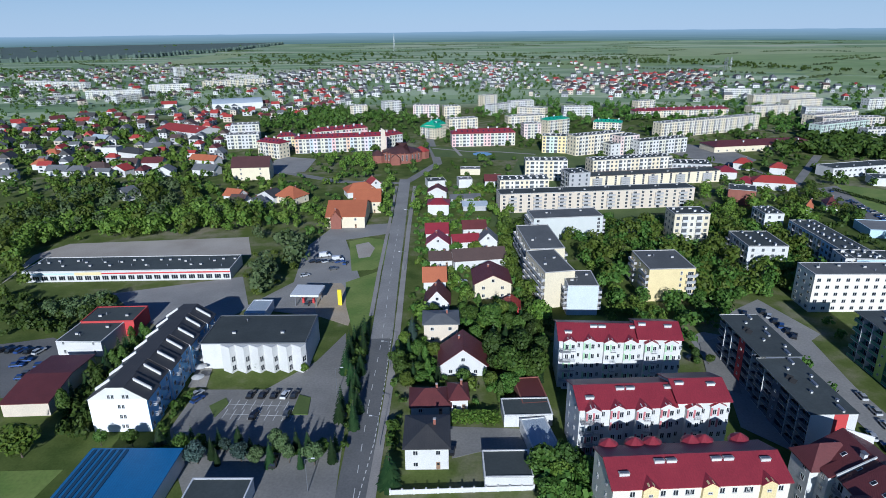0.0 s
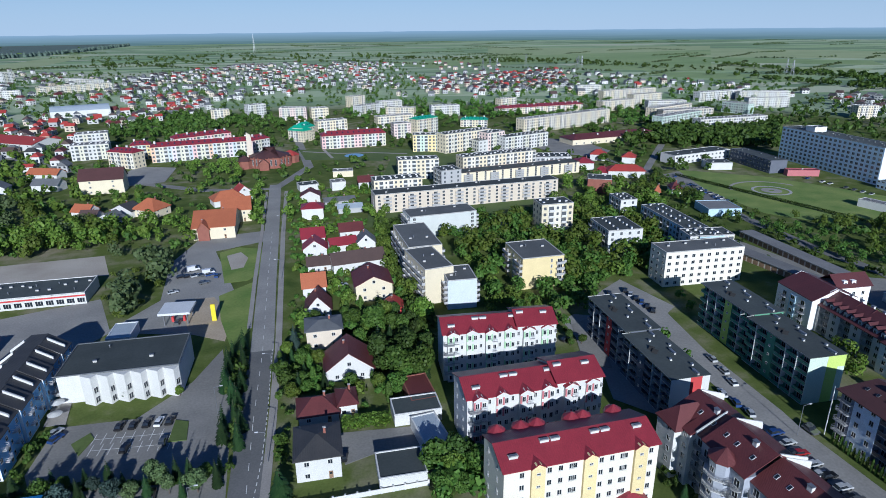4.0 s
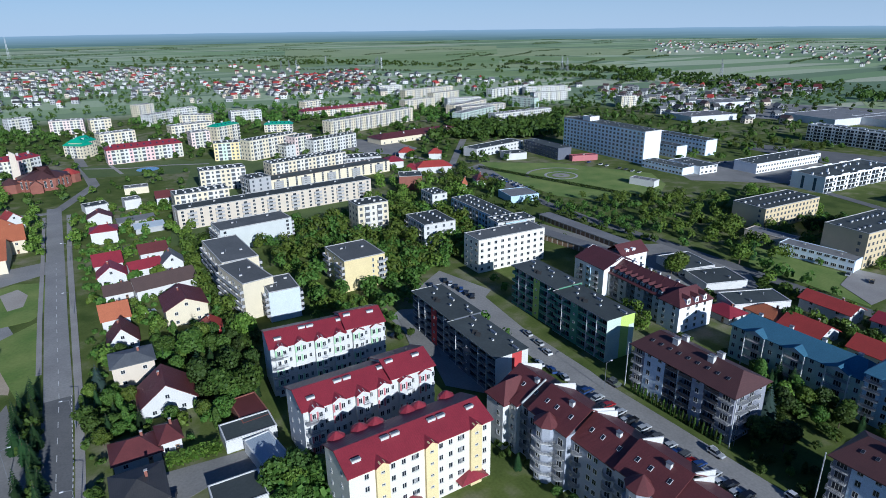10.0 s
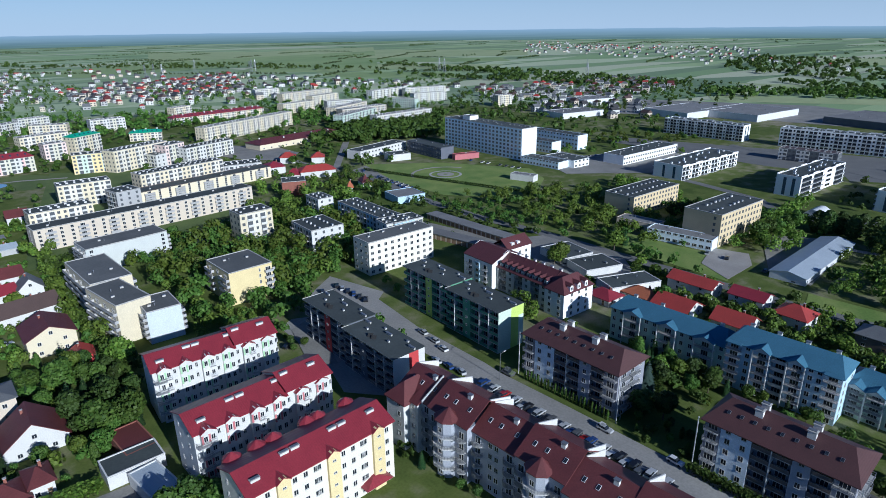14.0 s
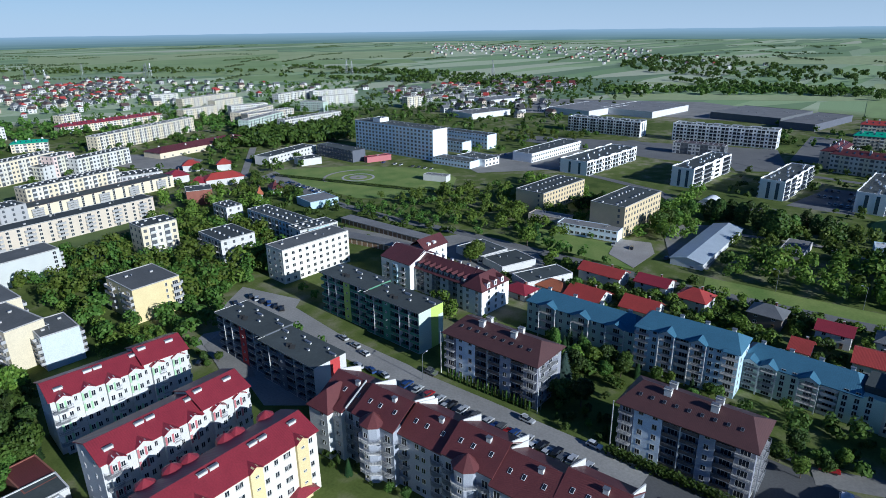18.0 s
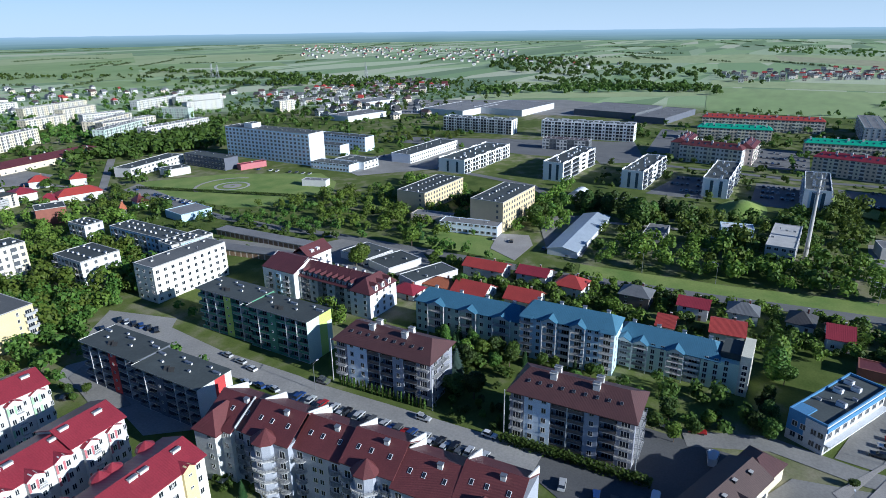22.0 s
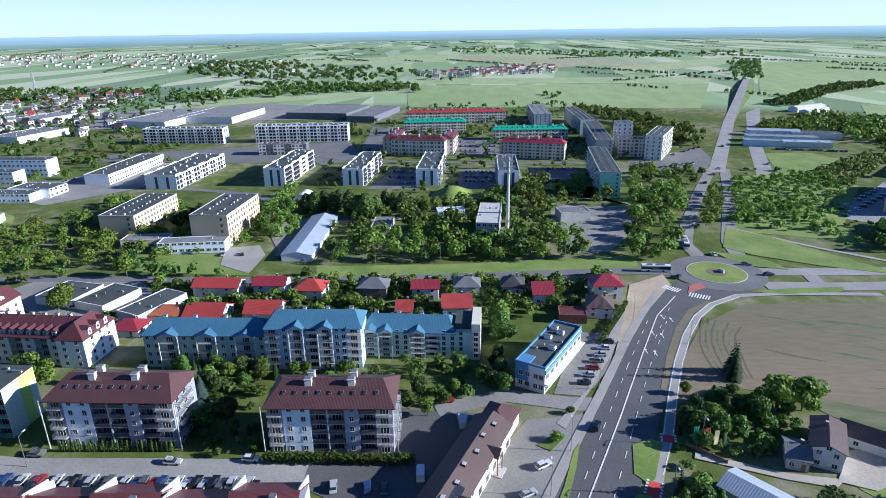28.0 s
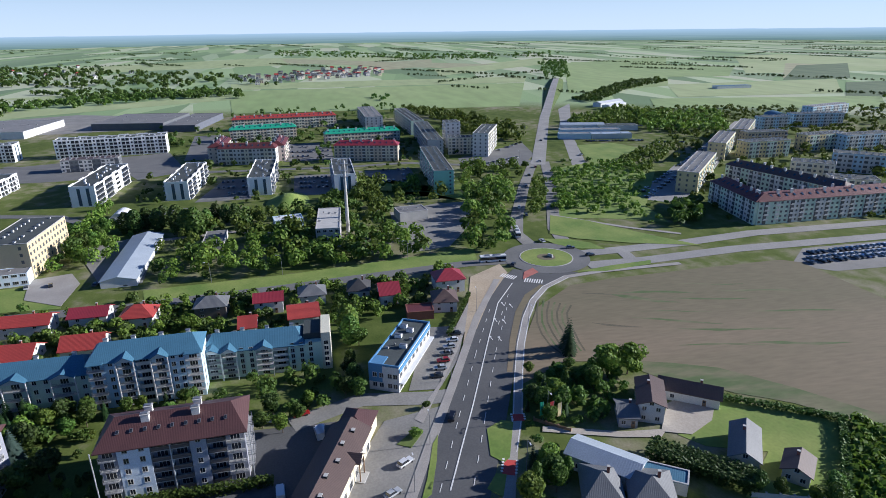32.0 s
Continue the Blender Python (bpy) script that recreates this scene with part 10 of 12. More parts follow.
def bus(x, y, rot):
    """A low-floor city bus."""
    top = thing("bus", x, y, rot, "white city bus with dark windows on the road", "bus", "", "", 0.22)
    s = Shape()
    s.hull([(-6, -1.27, 0.35), (6, -1.27, 0.35), (6, 1.27, 0.35), (-6, 1.27, 0.35)], [(-6, -1.27, 1.2), (6, -1.27, 1.2), (6, 1.27, 1.2), (-6, 1.27, 1.2)])
    s.box(-6, 5.9, -1.25, 1.25, 2.5, 3.0)
    part("body", s, "metal_white", top)
    part("window_band", Shape().box(-5.95, 5.95, -1.24, 1.24, 1.2, 2.5), "glass", top)
    part("roof_unit", Shape().box(-3.5, -0.5, -0.8, 0.8, 3.0, 3.3), "metal_grey", top)
    part("roof_unit", Shape().box(1.5, 3.5, -0.8, 0.8, 3.0, 3.25), "metal_grey", top)
    ring = [(0.48 * math.cos(math.tau * i / 12), 0.48 * math.sin(math.tau * i / 12)) for i in range(12)]
    for sx in (-3.0, 3.2):
        for sy in (-1.15, 1.15):
            part("wheel", Shape().hull([(sx + a, sy + 0.15, 0.48 + b) for a, b in ring], [(sx + a, sy - 0.15, 0.48 + b) for a, b in ring]), "tyre", top)
    return top


def mast(x, y, h):
    """A slim telecom mast with platforms and aerials."""
    top = thing("telecom_mast", x, y, 0, "slim grey telecom mast with platforms and aerials", "mast")
    part("shaft", Shape().tube(0, 0, 0, h, 1.0, 0.55, 12), "concrete", top)
    for z in (h - 1.5, h - 5, h - 8):
        part("platform", Shape().tube(0, 0, z, z + 0.2, 1.9, 1.9, 12), "metal_grey", top)
        for i in range(6):
            a = math.tau * i / 6
            part("aerial", Shape().box(1.9 * math.cos(a) - 0.15, 1.9 * math.cos(a) + 0.15, 1.9 * math.sin(a) - 0.15, 1.9 * math.sin(a) + 0.15, z + 0.2, z + 2.3), "metal_white", top)
    part("spike", Shape().tube(0, 0, h, h + 4, 0.1, 0.04, 6), "metal_grey", top)
    return top


def lattice(s, h, r0, r1, n):
    for i in range(n):
        z0, z1 = h * i / n, h * (i + 1) / n
        a, b = r0 + (r1 - r0) * i / n, r0 + (r1 - r0) * (i + 1) / n
        for sx, sy in ((-1, -1), (1, -1), (1, 1), (-1, 1)):
            s.tube(sx * a, sy * a, z0, z1, 0.22, 0.2, 4, 0, sx * b, sy * b)
        for sx, sy, tx, ty in ((-1, -1, 1, -1), (1, -1, 1, 1), (1, 1, -1, 1), (-1, 1, -1, -1)):
            s.tube(sx * a, sy * a, z0, z1, 0.12, 0.12, 4, 0, tx * b, ty * b)


def pylon_tower(x, y, h):
    top = thing("radio_tower", x, y, 20, "distant lattice radio tower", "tower")
    s = Shape()
    lattice(s, h, 4, 0.8, 7)
    part("lattice", s, "metal_white", top)
    part("spire", Shape().tube(0, 0, h, h + 14, 0.5, 0.15, 6), "metal_white", top)


def power_pylon(x, y, rot):
    """A high-voltage pylon with three cross-arms."""
    top = thing("power_pylon", x, y, rot, "grey lattice high-voltage pylon", "pylon", "power line pylons")

    def body():
        s = Shape()
        lattice(s, 30, 2.6, 0.6, 5)
        return s.mesh("lattice", ["metal_grey"])
    part("lattice", shared("pylon", body), "", top)
    for z, w in ((20, 6), (24, 8), (28, 5)):
        part("cross_arm", shared(("arm", z), lambda: Shape().box(-w, w, -0.25, 0.25, z, z + 0.4).mesh("cross_arm", ["metal_grey"])), "", top)


def flag(x, y, colour):
    MATS.setdefault("flag_green", MATS["roof_green"])
    top = thing("flag_pole", x, y, 100, "tall %s advertising flag on a pole" % colour, "flag", "flags")
    part("pole", Shape().tube(0, 0, 0, 6.2, 0.05, 0.04, 6), "metal_white", top)
    s = Shape()
    for i in range(6):
        z0, z1 = 1.8 + 0.7 * i, 2.5 + 0.7 * i
        b0, b1 = 0.12 * math.sin(i), 0.12 * math.sin(i + 1)
        s.hull([(0.05, 0, z0), (1.1, b0, z0), (1.1, b0 + 0.03, z0), (0.05, 0.03, z0)], [(0.05, 0, z1), (1.1, b1, z1), (1.1, b1 + 0.03, z1), (0.05, 0.03, z1)])
    part("cloth", s, {"green": "roof_green", "red": "plaster_red", "yellow": "plaster_yellow"}[colour], top)


def fence(xa, ya, xb, yb, h=1.5, mat="plaster_white", label="white garden wall with pillars"):
    """A garden wall of panels between pillars."""
    L = math.hypot(xb - xa, yb - ya)
    top = thing("fence", xa, ya, math.degrees(math.atan2(yb - ya, xb - xa)), label, "fence")
    n = max(2, int(L / 2.6))
    pm = shared(("panel", h, mat, round(L / n, 2)), lambda: Shape().box(0.15, L / n - 0.15, -0.06, 0.06, 0, h * 0.86).mesh("panel", [mat]))
    pl = shared(("pillar", h, mat), lambda: Shape().box(-0.17, 0.17, -0.17, 0.17, 0, h).box(-0.22, 0.22, -0.22, 0.22, h, h + 0.08).mesh("pillar", [mat]))
    for i in range(n + 1):
        part("pillar", pl, "", top, "", pose(L * i / n, 0, 0))
        if i < n:
            part("panel", pm, "", top, "", pose(L * i / n, 0, 0))
    return top


def hill(x, y, a, b, h, rot):
    """A grassy mound."""
    s = Shape()
    k, m = 28, 7
    rings = []
    for j in range(m + 1):
        f = j / m
        z = h * (0.5 - 0.5 * math.cos(math.pi * f))
        rings.append([(a * (1 - f * 0.97) * math.cos(math.tau * i / k), b * (1 - f * 0.97) * math.sin(math.tau * i / k), z) for i in range(k)])
    for r0, r1 in zip(rings, rings[1:]):
        for i in range(k):
            q = (i + 1) % k
            s.face([r0[i], r0[q], r1[q], r1[i]])
    s.face(rings[-1])
    ob = tagged(part("mound", s, "grass_bright"), "grass-covered mound", "mound", "", "structure")
    ob.matrix_basis = pose(x, y, 0, 0, 0, float(rot))




# ---------- trees ----------
woods("tree_group", [(-219.5, 285.1), (-238.7, 322.5), (-250.6, 397.3), (-119.2, 384.8), (-97.6, 308.1), (-105.3, 294.5), (-191.4, 294.4), (-198.7, 254.6)], 42, 11, 8, 14, "leaf_light", "group of green garden and street trees", 190, 5, 0.4, 0.12)
woods("tree_group", [(-231.5, 302.8), (-246.2, 389.7), (-181.7, 394.5), (-117.2, 377.7), (-99, 313), (-198.8, 297.3), (-203.5, 261.7)], 40, 12, 8, 13, "leaf_grey", "group of green garden and street trees", 190, 5, 0.4, 0.12)
woods("tree_group", [(-198.7, 254.6), (-195.6, 261.5), (-167.5, 229.1), (-154.9, 190.2)], 6, 13, 8, 11, "leaf_light", "group of green garden and street trees", 190, 4.0, 0.4, 0.12)
woods("tree_group", [(-154.6, 215.4), (-126, 217.3), (-119.8, 202.6), (-145.7, 200.8)], 14, 14, 5, 8, "leaf_grey", "group of green garden and street trees", 190, 4.0, 0.4, 0.12)
woods("tree_group", [(-78.4, 216.3), (-100.8, 298.8), (-68, 280.7), (-63.8, 238.4), (-66.1, 211)], 9, 15, 8, 14, "leaf_grey", "group of green garden and street trees", 190, 4.0, 0.4, 0.12)
grove([(-110.7, 148.9), (-107.3, 193.5), (-98.7, 183.1), (-104.4, 143.5)], 20, 16, 5, 8, ("column", "spruce"), ("leaf", "leaf", "leaf_dark", "leaf_light"), 3)
tree(-106.2, 126.9, 9, "broad", "leaf_light", 1, width=1.3)
tree(-88.6, 131.1, 5, "broad", "leaf", 2, width=1.0)
tree(-80.5, 131, 5, "broad", "leaf", 0, width=1.0)
grove([(-75.4, 130.9), (-27.5, 130.3), (-26.2, 121.7), (-67.4, 122.3)], 26, 17, 4, 7, ("broad", "spruce"), ("leaf", "leaf_grey", "needle_blue"), 3)
grove([(-29.5, 142.4), (-32.8, 187.9), (-27.5, 191.9), (-23.9, 147.6), (-25, 128)], 16, 18, 6, 9, ("spruce",), ("leaf", "leaf", "leaf_dark", "leaf_light"), 4.0)
tree(-43.7, 166, 3.5, "broad", "leaf_light", 1, width=1.0)
tree(-58.3, 167.9, 3.5, "broad", "leaf", 1, width=1.0)
tree(-13.4, 115.7, 10, "spruce", "needle", 0, width=1.6)
tree(-11.5, 187.4, 9, "spruce", "needle_blue", 1, width=1.3)
tree(-14.9, 167.2, 7, "broad", "leaf", 0, width=1.0)
tree(-3.6, 173.9, 6, "broad", "leaf_light", 2, width=1.0)
grove([(12.7, 204.5), (35.5, 204), (29.4, 155.4), (13.2, 155.6), (13.4, 183)], 26, 19, 6, 11, ("broad", "broad", "broad", "spruce"), ("leaf", "leaf", "leaf_dark", "leaf_light"), 4.0)
woods("tree_group", [(27.9, 294.9), (39.3, 294.6), (34.5, 204), (24.1, 204.2)], 26, 20, 5, 9, "leaf_light", "group of green garden and street trees", 190, 3, 0.4, 0.12)
grove([(-10.2, 204.9), (13.3, 214.3), (15.1, 158.6), (-8.2, 153)], 16, 21, 4, 7, ("broad", "broad", "column", "spruce"), ("leaf", "leaf", "leaf_dark", "leaf_light"), 4.0)
woods("tree_group", [(-20.9, 388.1), (-11.2, 455.5), (35.3, 400.9), (26.5, 295), (3.8, 314.6), (-13, 279.1)], 16, 22, 4, 7, "leaf_light", "group of green garden and street trees", 190, 4.0, 0.4, 0.12)
woods("tree_group", [(0.5, 256.3), (16, 263), (11.1, 214.3), (2.4, 209.5)], 8, 23, 4, 6, "leaf_light", "group of green garden and street trees", 190, 4.0, 0.4, 0.12)
grove([(23.1, 127.4), (37, 129.4), (33.4, 108.1), (20.9, 108.2)], 11, 24, 6, 9, ("broad",), ("leaf", "leaf", "leaf_dark", "leaf_light"), 4.0)
woods("tree_group", [(59, 285.3), (101.4, 306.6), (146.9, 295.8), (169.2, 273.9), (148.2, 227.4), (101.1, 217.5), (72.7, 210.4), (64.9, 235.2)], 62, 25, 8, 13, "leaf_light", "group of green garden and street trees", 190, 4.5, 0.4, 0.12)
woods("tree_group", [(163.2, 380.8), (188.6, 365.9), (194.1, 308.4), (174.5, 273.8), (133.8, 291.7)], 26, 26, 7, 11, "leaf_light", "group of green garden and street trees", 190, 4.0, 0.4, 0.12)
woods("tree_group", [(-105.6, 503.1), (-59.9, 512.7), (-53, 447.8), (-95.3, 449.7)], 18, 27, 6, 9, "leaf_light", "group of green garden and street trees", 190, 4.0, 0.4, 0.12)
woods("tree_group", [(-113.4, 364.2), (-78.2, 390.4), (-66.4, 316.9), (-92.1, 298.6)], 16, 28, 6, 9, "leaf_light", "group of green garden and street trees", 190, 4.0, 0.4, 0.12)
woods("tree_group", [(-37.3, 315.9), (-43.7, 404.2), (-34.2, 420.1), (-29.7, 315.7)], 10, 29, 6, 9, "leaf_light", "group of green garden and street trees", 190, 4.0, 0.4, 0.12)
woods("tree_group", [(254.1, 67.8), (261.8, -40.1), (286.6, -44.8), (308.1, -14), (283.2, 71.9)], 42, 30, 7, 12, "leaf_light", "group of green garden and street trees", 190, 6.5, 0.4, 0.12)
woods("tree_group", [(291.4, 91.3), (331.7, 83), (345.3, -13.8), (308.1, -12.5), (291.9, 73.9)], 24, 31, 6, 11, "leaf_light", "group of green garden and street trees", 190, 6, 0.4, 0.12)
woods("tree_group", [(264.1, -66.9), (264.7, -84.5), (336.1, -112), (400.5, -122.2), (371.7, -90.5)], 32, 32, 8, 13, "leaf_light", "group of green garden and street trees", 190, 4.0, 0.4, 0.12)
woods("tree_group", [(378.4, -90.2), (400.6, -133), (433.2, -146.7), (441.8, -105.8)], 18, 33, 7, 11, "leaf_light", "group of green garden and street trees", 190, 4.0, 0.4, 0.12)
woods("tree_group", [(306, -111.5), (310.8, -118.7), (386.3, -149.5), (386.2, -140.8)], 14, 34, 6, 9, "leaf_light", "group of green garden and street trees", 190, 4.0, 0.4, 0.12)
woods("tree_group", [(303.4, -13.8), (308.4, -27.3), (415.2, -39.2), (399.1, -19.3)], 14, 35, 8, 13, "leaf_light", "group of green garden and street trees", 190, 4.0, 0.4, 0.12)
woods("tree_group", [(377.7, -48.3), (378, -65.8), (415.6, -73.6), (415.3, -54.5)], 8, 36, 6, 9, "leaf_light", "group of green garden and street trees", 190, 4.0, 0.4, 0.12)
tree(168.1, -75.4, 11, "spruce", "needle", 0, width=1.4)
grove([(129.9, -50.6), (132.6, -60.4), (144.7, -66.1), (146.8, -55.6)], 9, 37, 5, 8, ("broad", "broad", "column", "spruce"), ("leaf", "leaf", "leaf_dark", "leaf_light"), 4.0)
grove([(102.6, -38), (105.5, -49.1), (114.3, -54.1), (114.4, -44.1)], 12, 38, 6, 9, ("broad", "broad", "column", "spruce"), ("leaf", "leaf", "leaf_dark", "leaf_light"), 4.0)
hedge(113, -73.6, 96.7, -91.3, 4.2, 7, "leaf_dark", "tall dark green clipped hedge screen")
grove([(94.1, -88.6), (88, -104.9), (92.4, -109), (99.2, -95.4)], 9, 39, 4, 6, ("broad",), ("leaf", "leaf", "leaf_dark", "leaf_light"), 4.0)
grove([(161.5, 95.4), (149.1, 78.2), (139.9, 67.9), (126.7, 63.3), (128.7, 71.3)], 5, 40, 6, 9, ("broad", "column", "spruce"), ("leaf", "leaf", "leaf_dark", "leaf_light"), 4.0)
tree(143.1, 78.7, 11, "spruce", "needle_blue", 1, width=1.3)
tree(151.7, 80, 8, "broad", "leaf_light", 0, width=1.0)
tree(152.1, 69.9, 6, "broad", "leaf", 1, width=1.0)
tree(199.6, 107.1, 8, "broad", "leaf", 0, width=1.0)
grove([(153.2, 45.6), (156.9, 32.8), (151.4, 21.9), (158.3, 0.8), (146.8, 0.7), (140.7, 17.5)], 9, 41, 4, 7, ("broad",), ("leaf", "leaf", "leaf_dark", "leaf_light"), 4.0)
grove([(151.5, 82.5), (158.5, 66.1), (149.5, 63), (133.1, 71.2)], 4, 42, 3, 5, ("broad",), ("leaf", "leaf", "leaf_dark", "leaf_light"), 4.0)
tree(132.3, -18.9, 2.6, "broad", "leaf_light", 1, width=1.7)
tree(144.5, -23.7, 2.2, "broad", "leaf", 2, width=1.6)
tree(192.9, -5.2, 12, "column", "leaf_light", 0, width=1.7)
tree(186.8, -5.6, 11, "column", "leaf", 1, width=1.6)
woods("tree_group", [(200.3, 89.1), (202.7, -29.4), (236.8, -33.4), (232.1, 101.2)], 30, 43, 4, 7, "leaf_light", "group of green garden and street trees", 190, 5, 0.4, 0.12)
grove([(152.5, -0.9), (204.1, -5), (204.2, -9.1), (152.8, -8.2)], 9, 44, 5, 8, ("broad", "broad", "spruce"), ("leaf", "leaf", "leaf_dark", "leaf_light"), 4.0)
tree(202.3, 161.8, 9, "broad", "leaf_light", 1, width=1.2)
tree(236.4, 154.3, 10, "broad", "leaf_light", 2, width=1.2)
woods("tree_group", [(240.9, 215.8), (243, 154.1), (280.2, 174.9), (286.9, 251.9)], 24, 45, 6, 10, "leaf_light", "group of green garden and street trees", 190, 4.0, 0.4, 0.12)
woods("tree_group", [(300.4, 96.9), (282.3, 103.1), (273.5, 119.8), (330.8, 122.2), (342.6, 112.6)], 16, 46, 6, 10, "leaf_light", "group of green garden and street trees", 190, 4.0, 0.4, 0.12)
woods("tree_group", [(205.6, 338.3), (222.6, 323.7), (241, 247.1), (247.4, 187.1), (233.4, 176), (224.5, 239), (208.8, 316.5)], 30, 47, 4, 7, "leaf", "group of green garden and street trees", 190, 4.0, 0.4, 0.12)
woods("tree_group", [(247.8, 274.3), (264.4, 212.4), (255, 193.1), (317.5, 252), (276.5, 258.6)], 30, 48, 5, 9, "leaf_light", "group of green garden and street trees", 190, 4.0, 0.4, 0.12)
woods("tree_group", [(259.5, 189.3), (248.6, 142.7), (280.8, 147.3), (327.5, 224), (303.2, 235.8)], 28, 49, 6, 10, "leaf_light", "group of green garden and street trees", 190, 4.0, 0.4, 0.12)
woods("tree_group", [(354.7, 230.2), (340.5, 178.2), (304.4, 151.4), (297.7, 157.1), (330.2, 221.7)], 22, 50, 6, 9, "leaf_light", "group of green garden and street trees", 190, 4.0, 0.4, 0.12)
woods("tree_group", [(299.7, 109.9), (311.6, 99.9), (384.8, 124.9), (345.7, 129.6)], 14, 51, 7, 10, "leaf_light", "group of green garden and street trees", 190, 4.0, 0.4, 0.12)
woods("tree_group", [(640.9, 431), (522.3, 202.7), (546.1, 217.8), (687.9, 462.7)], 2, 52, 6, 9, "leaf_light", "group of green garden and street trees", 190, 4.0, 0.4, 0.12)
woods("tree_group", [(446.1, 344.8), (505.7, 266.6), (546.1, 294.5), (482, 373.3)], 24, 53, 5, 8, "leaf_light", "group of green garden and street trees", 190, 4.0, 0.4, 0.12)
woods("tree_group", [(134.7, 337.5), (180.7, 369.7), (182, 313.3), (140, 265.6), (130.6, 298.1)], 24, 54, 6, 10, "leaf_light", "group of green garden and street trees", 190, 4.0, 0.4, 0.12)
woods("tree_group", [(191.3, 381.8), (234.3, 392), (226.9, 329.9), (192.4, 330.6)], 14, 55, 5, 8, "leaf_light", "group of green garden and street trees", 190, 4.0, 0.4, 0.12)
woods("tree_group", [(26.2, 349.7), (44.4, 323.6), (36.6, 233.5), (26.1, 219.3), (29.7, 280.9)], 16, 56, 5, 8, "leaf_light", "group of green garden and street trees", 190, 4.0, 0.4, 0.12)
woods("tree_group", [(270.7, 663.6), (228.9, 519.9), (301.7, 702.9)], 1, 57, 5, 8, "leaf_light", "group of green garden and street trees", 190, 4.0, 0.4, 0.12)
tree(122.1, 106.5, 3.2, "column", "leaf", 0, width=0.55)
tree(122.1, 105.3, 3.5, "column", "leaf", 1, width=0.55)
tree(122.2, 104, 3.8, "column", "leaf", 2, width=0.55)
tree(122.2, 102.8, 3.4, "column", "leaf", 0, width=0.55)
tree(122.3, 101.5, 3.7, "column", "leaf", 1, width=0.55)
tree(122.4, 100.3, 3.2, "column", "leaf", 2, width=0.55)
tree(122.4, 99, 3.5, "column", "leaf", 0, width=0.55)
tree(122.5, 97.8, 3.8, "column", "leaf", 1, width=0.55)
tree(122.6, 96.6, 3.4, "column", "leaf", 2, width=0.55)
tree(122.6, 95.3, 3.7, "column", "leaf", 0, width=0.55)
tree(122.7, 94.1, 3.2, "column", "leaf", 1, width=0.55)
tree(122.7, 92.8, 3.5, "column", "leaf", 2, width=0.55)
tree(122.8, 91.6, 3.8, "column", "leaf", 0, width=0.55)
tree(122.9, 90.3, 3.4, "column", "leaf", 1, width=0.55)
tree(122.9, 89.1, 3.7, "column", "leaf", 2, width=0.55)
tree(123, 87.9, 3.2, "column", "leaf", 0, width=0.55)
tree(123, 86.6, 3.5, "column", "leaf", 1, width=0.55)
tree(123.1, 85.4, 3.8, "column", "leaf", 2, width=0.55)
tree(123.2, 84.1, 3.4, "column", "leaf", 0, width=0.55)
tree(123.2, 82.9, 3.7, "column", "leaf", 1, width=0.55)
tree(123.3, 81.7, 3.2, "column", "leaf", 2, width=0.55)
tree(123.4, 80.4, 3.5, "column", "leaf", 0, width=0.55)
tree(123.4, 79.2, 3.8, "column", "leaf", 1, width=0.55)
tree(123.5, 78, 3.4, "column", "leaf", 2, width=0.55)
hedge(120.8, 53.8, 121.9, 16.2, 2.6, 2.4, "leaf")
hedge(1.4, 139.9, 14.3, 139.7, 2.8, 4.0, "leaf_light", "tall dense yellow-green garden hedge")
hedge(131.7, -104.1, 114.7, -131.3, 1.8, 2.0, "leaf")
hedge(114.7, -131.3, 88.9, -108.7, 2.2, 2.0, "leaf")
woods("scrub", [(114.1, -134.3), (103.7, -142.8), (76, -115.4), (87.2, -108.5)], 260, 58, 1.5, 3.2, "leaf_light", "dense green scrub", 22, 1.2, 0.6)
hedge(184.2, -38.7, 215.7, -53.8, 2.0, 1.5, "leaf")
hedge(247.1, 380.8, 285.9, 250.6, 2.0, 1.5, "leaf", "long dark hedge along the lawn")
grove([(167.5, 91.5), (168.4, 69.5), (160.1, 66.6), (157.6, 86.9)], 12, 59, 5, 8, ("broad", "broad", "spruce"), ("leaf", "leaf", "leaf_dark", "leaf_light"), 4.0)
woods("tree_group", [(164.6, 156.1), (172.3, 150.2), (165.6, 133.8), (149.5, 126.6)], 6, 60, 4, 7, "leaf_light", "group of green garden and street trees", 190, 4.0, 0.4, 0.12)
grove([(130.4, 77.6), (133.7, 57.6), (122.6, 53), (120.6, 71.6)], 8, 61, 2.5, 4, ("broad", "column"), ("leaf", "leaf", "leaf_dark", "leaf_light"), 4.0)
grove([(165.2, 102.1), (166.4, 84.9), (166.4, 41.6), (161.6, 40.2), (151.4, 81.4)], 20, 62, 4, 7, ("broad", "broad", "column", "spruce"), ("leaf", "leaf", "leaf_dark", "leaf_light"), 4.0)
grove([(100.1, 130.5), (91.6, 114.4), (86, 85.9), (79.9, 83.3), (81.7, 109.2)], 8, 63, 3, 5, ("broad",), ("leaf", "leaf", "leaf_dark", "leaf_light"), 4.0)
grove([(77.3, 108.2), (82.4, 81.9), (81.8, 71.1), (77.1, 77), (73.5, 99.4)], 9, 64, 2.5, 5, ("broad", "broad", "column", "spruce"), ("leaf", "leaf", "leaf_dark", "leaf_light"), 4.0)
grove([(76.8, 185.7), (80.1, 181.7), (82.6, 167.2), (77.3, 167.3)], 5, 65, 2.5, 4, ("broad",), ("leaf", "leaf", "leaf_dark", "leaf_light"), 4.0)
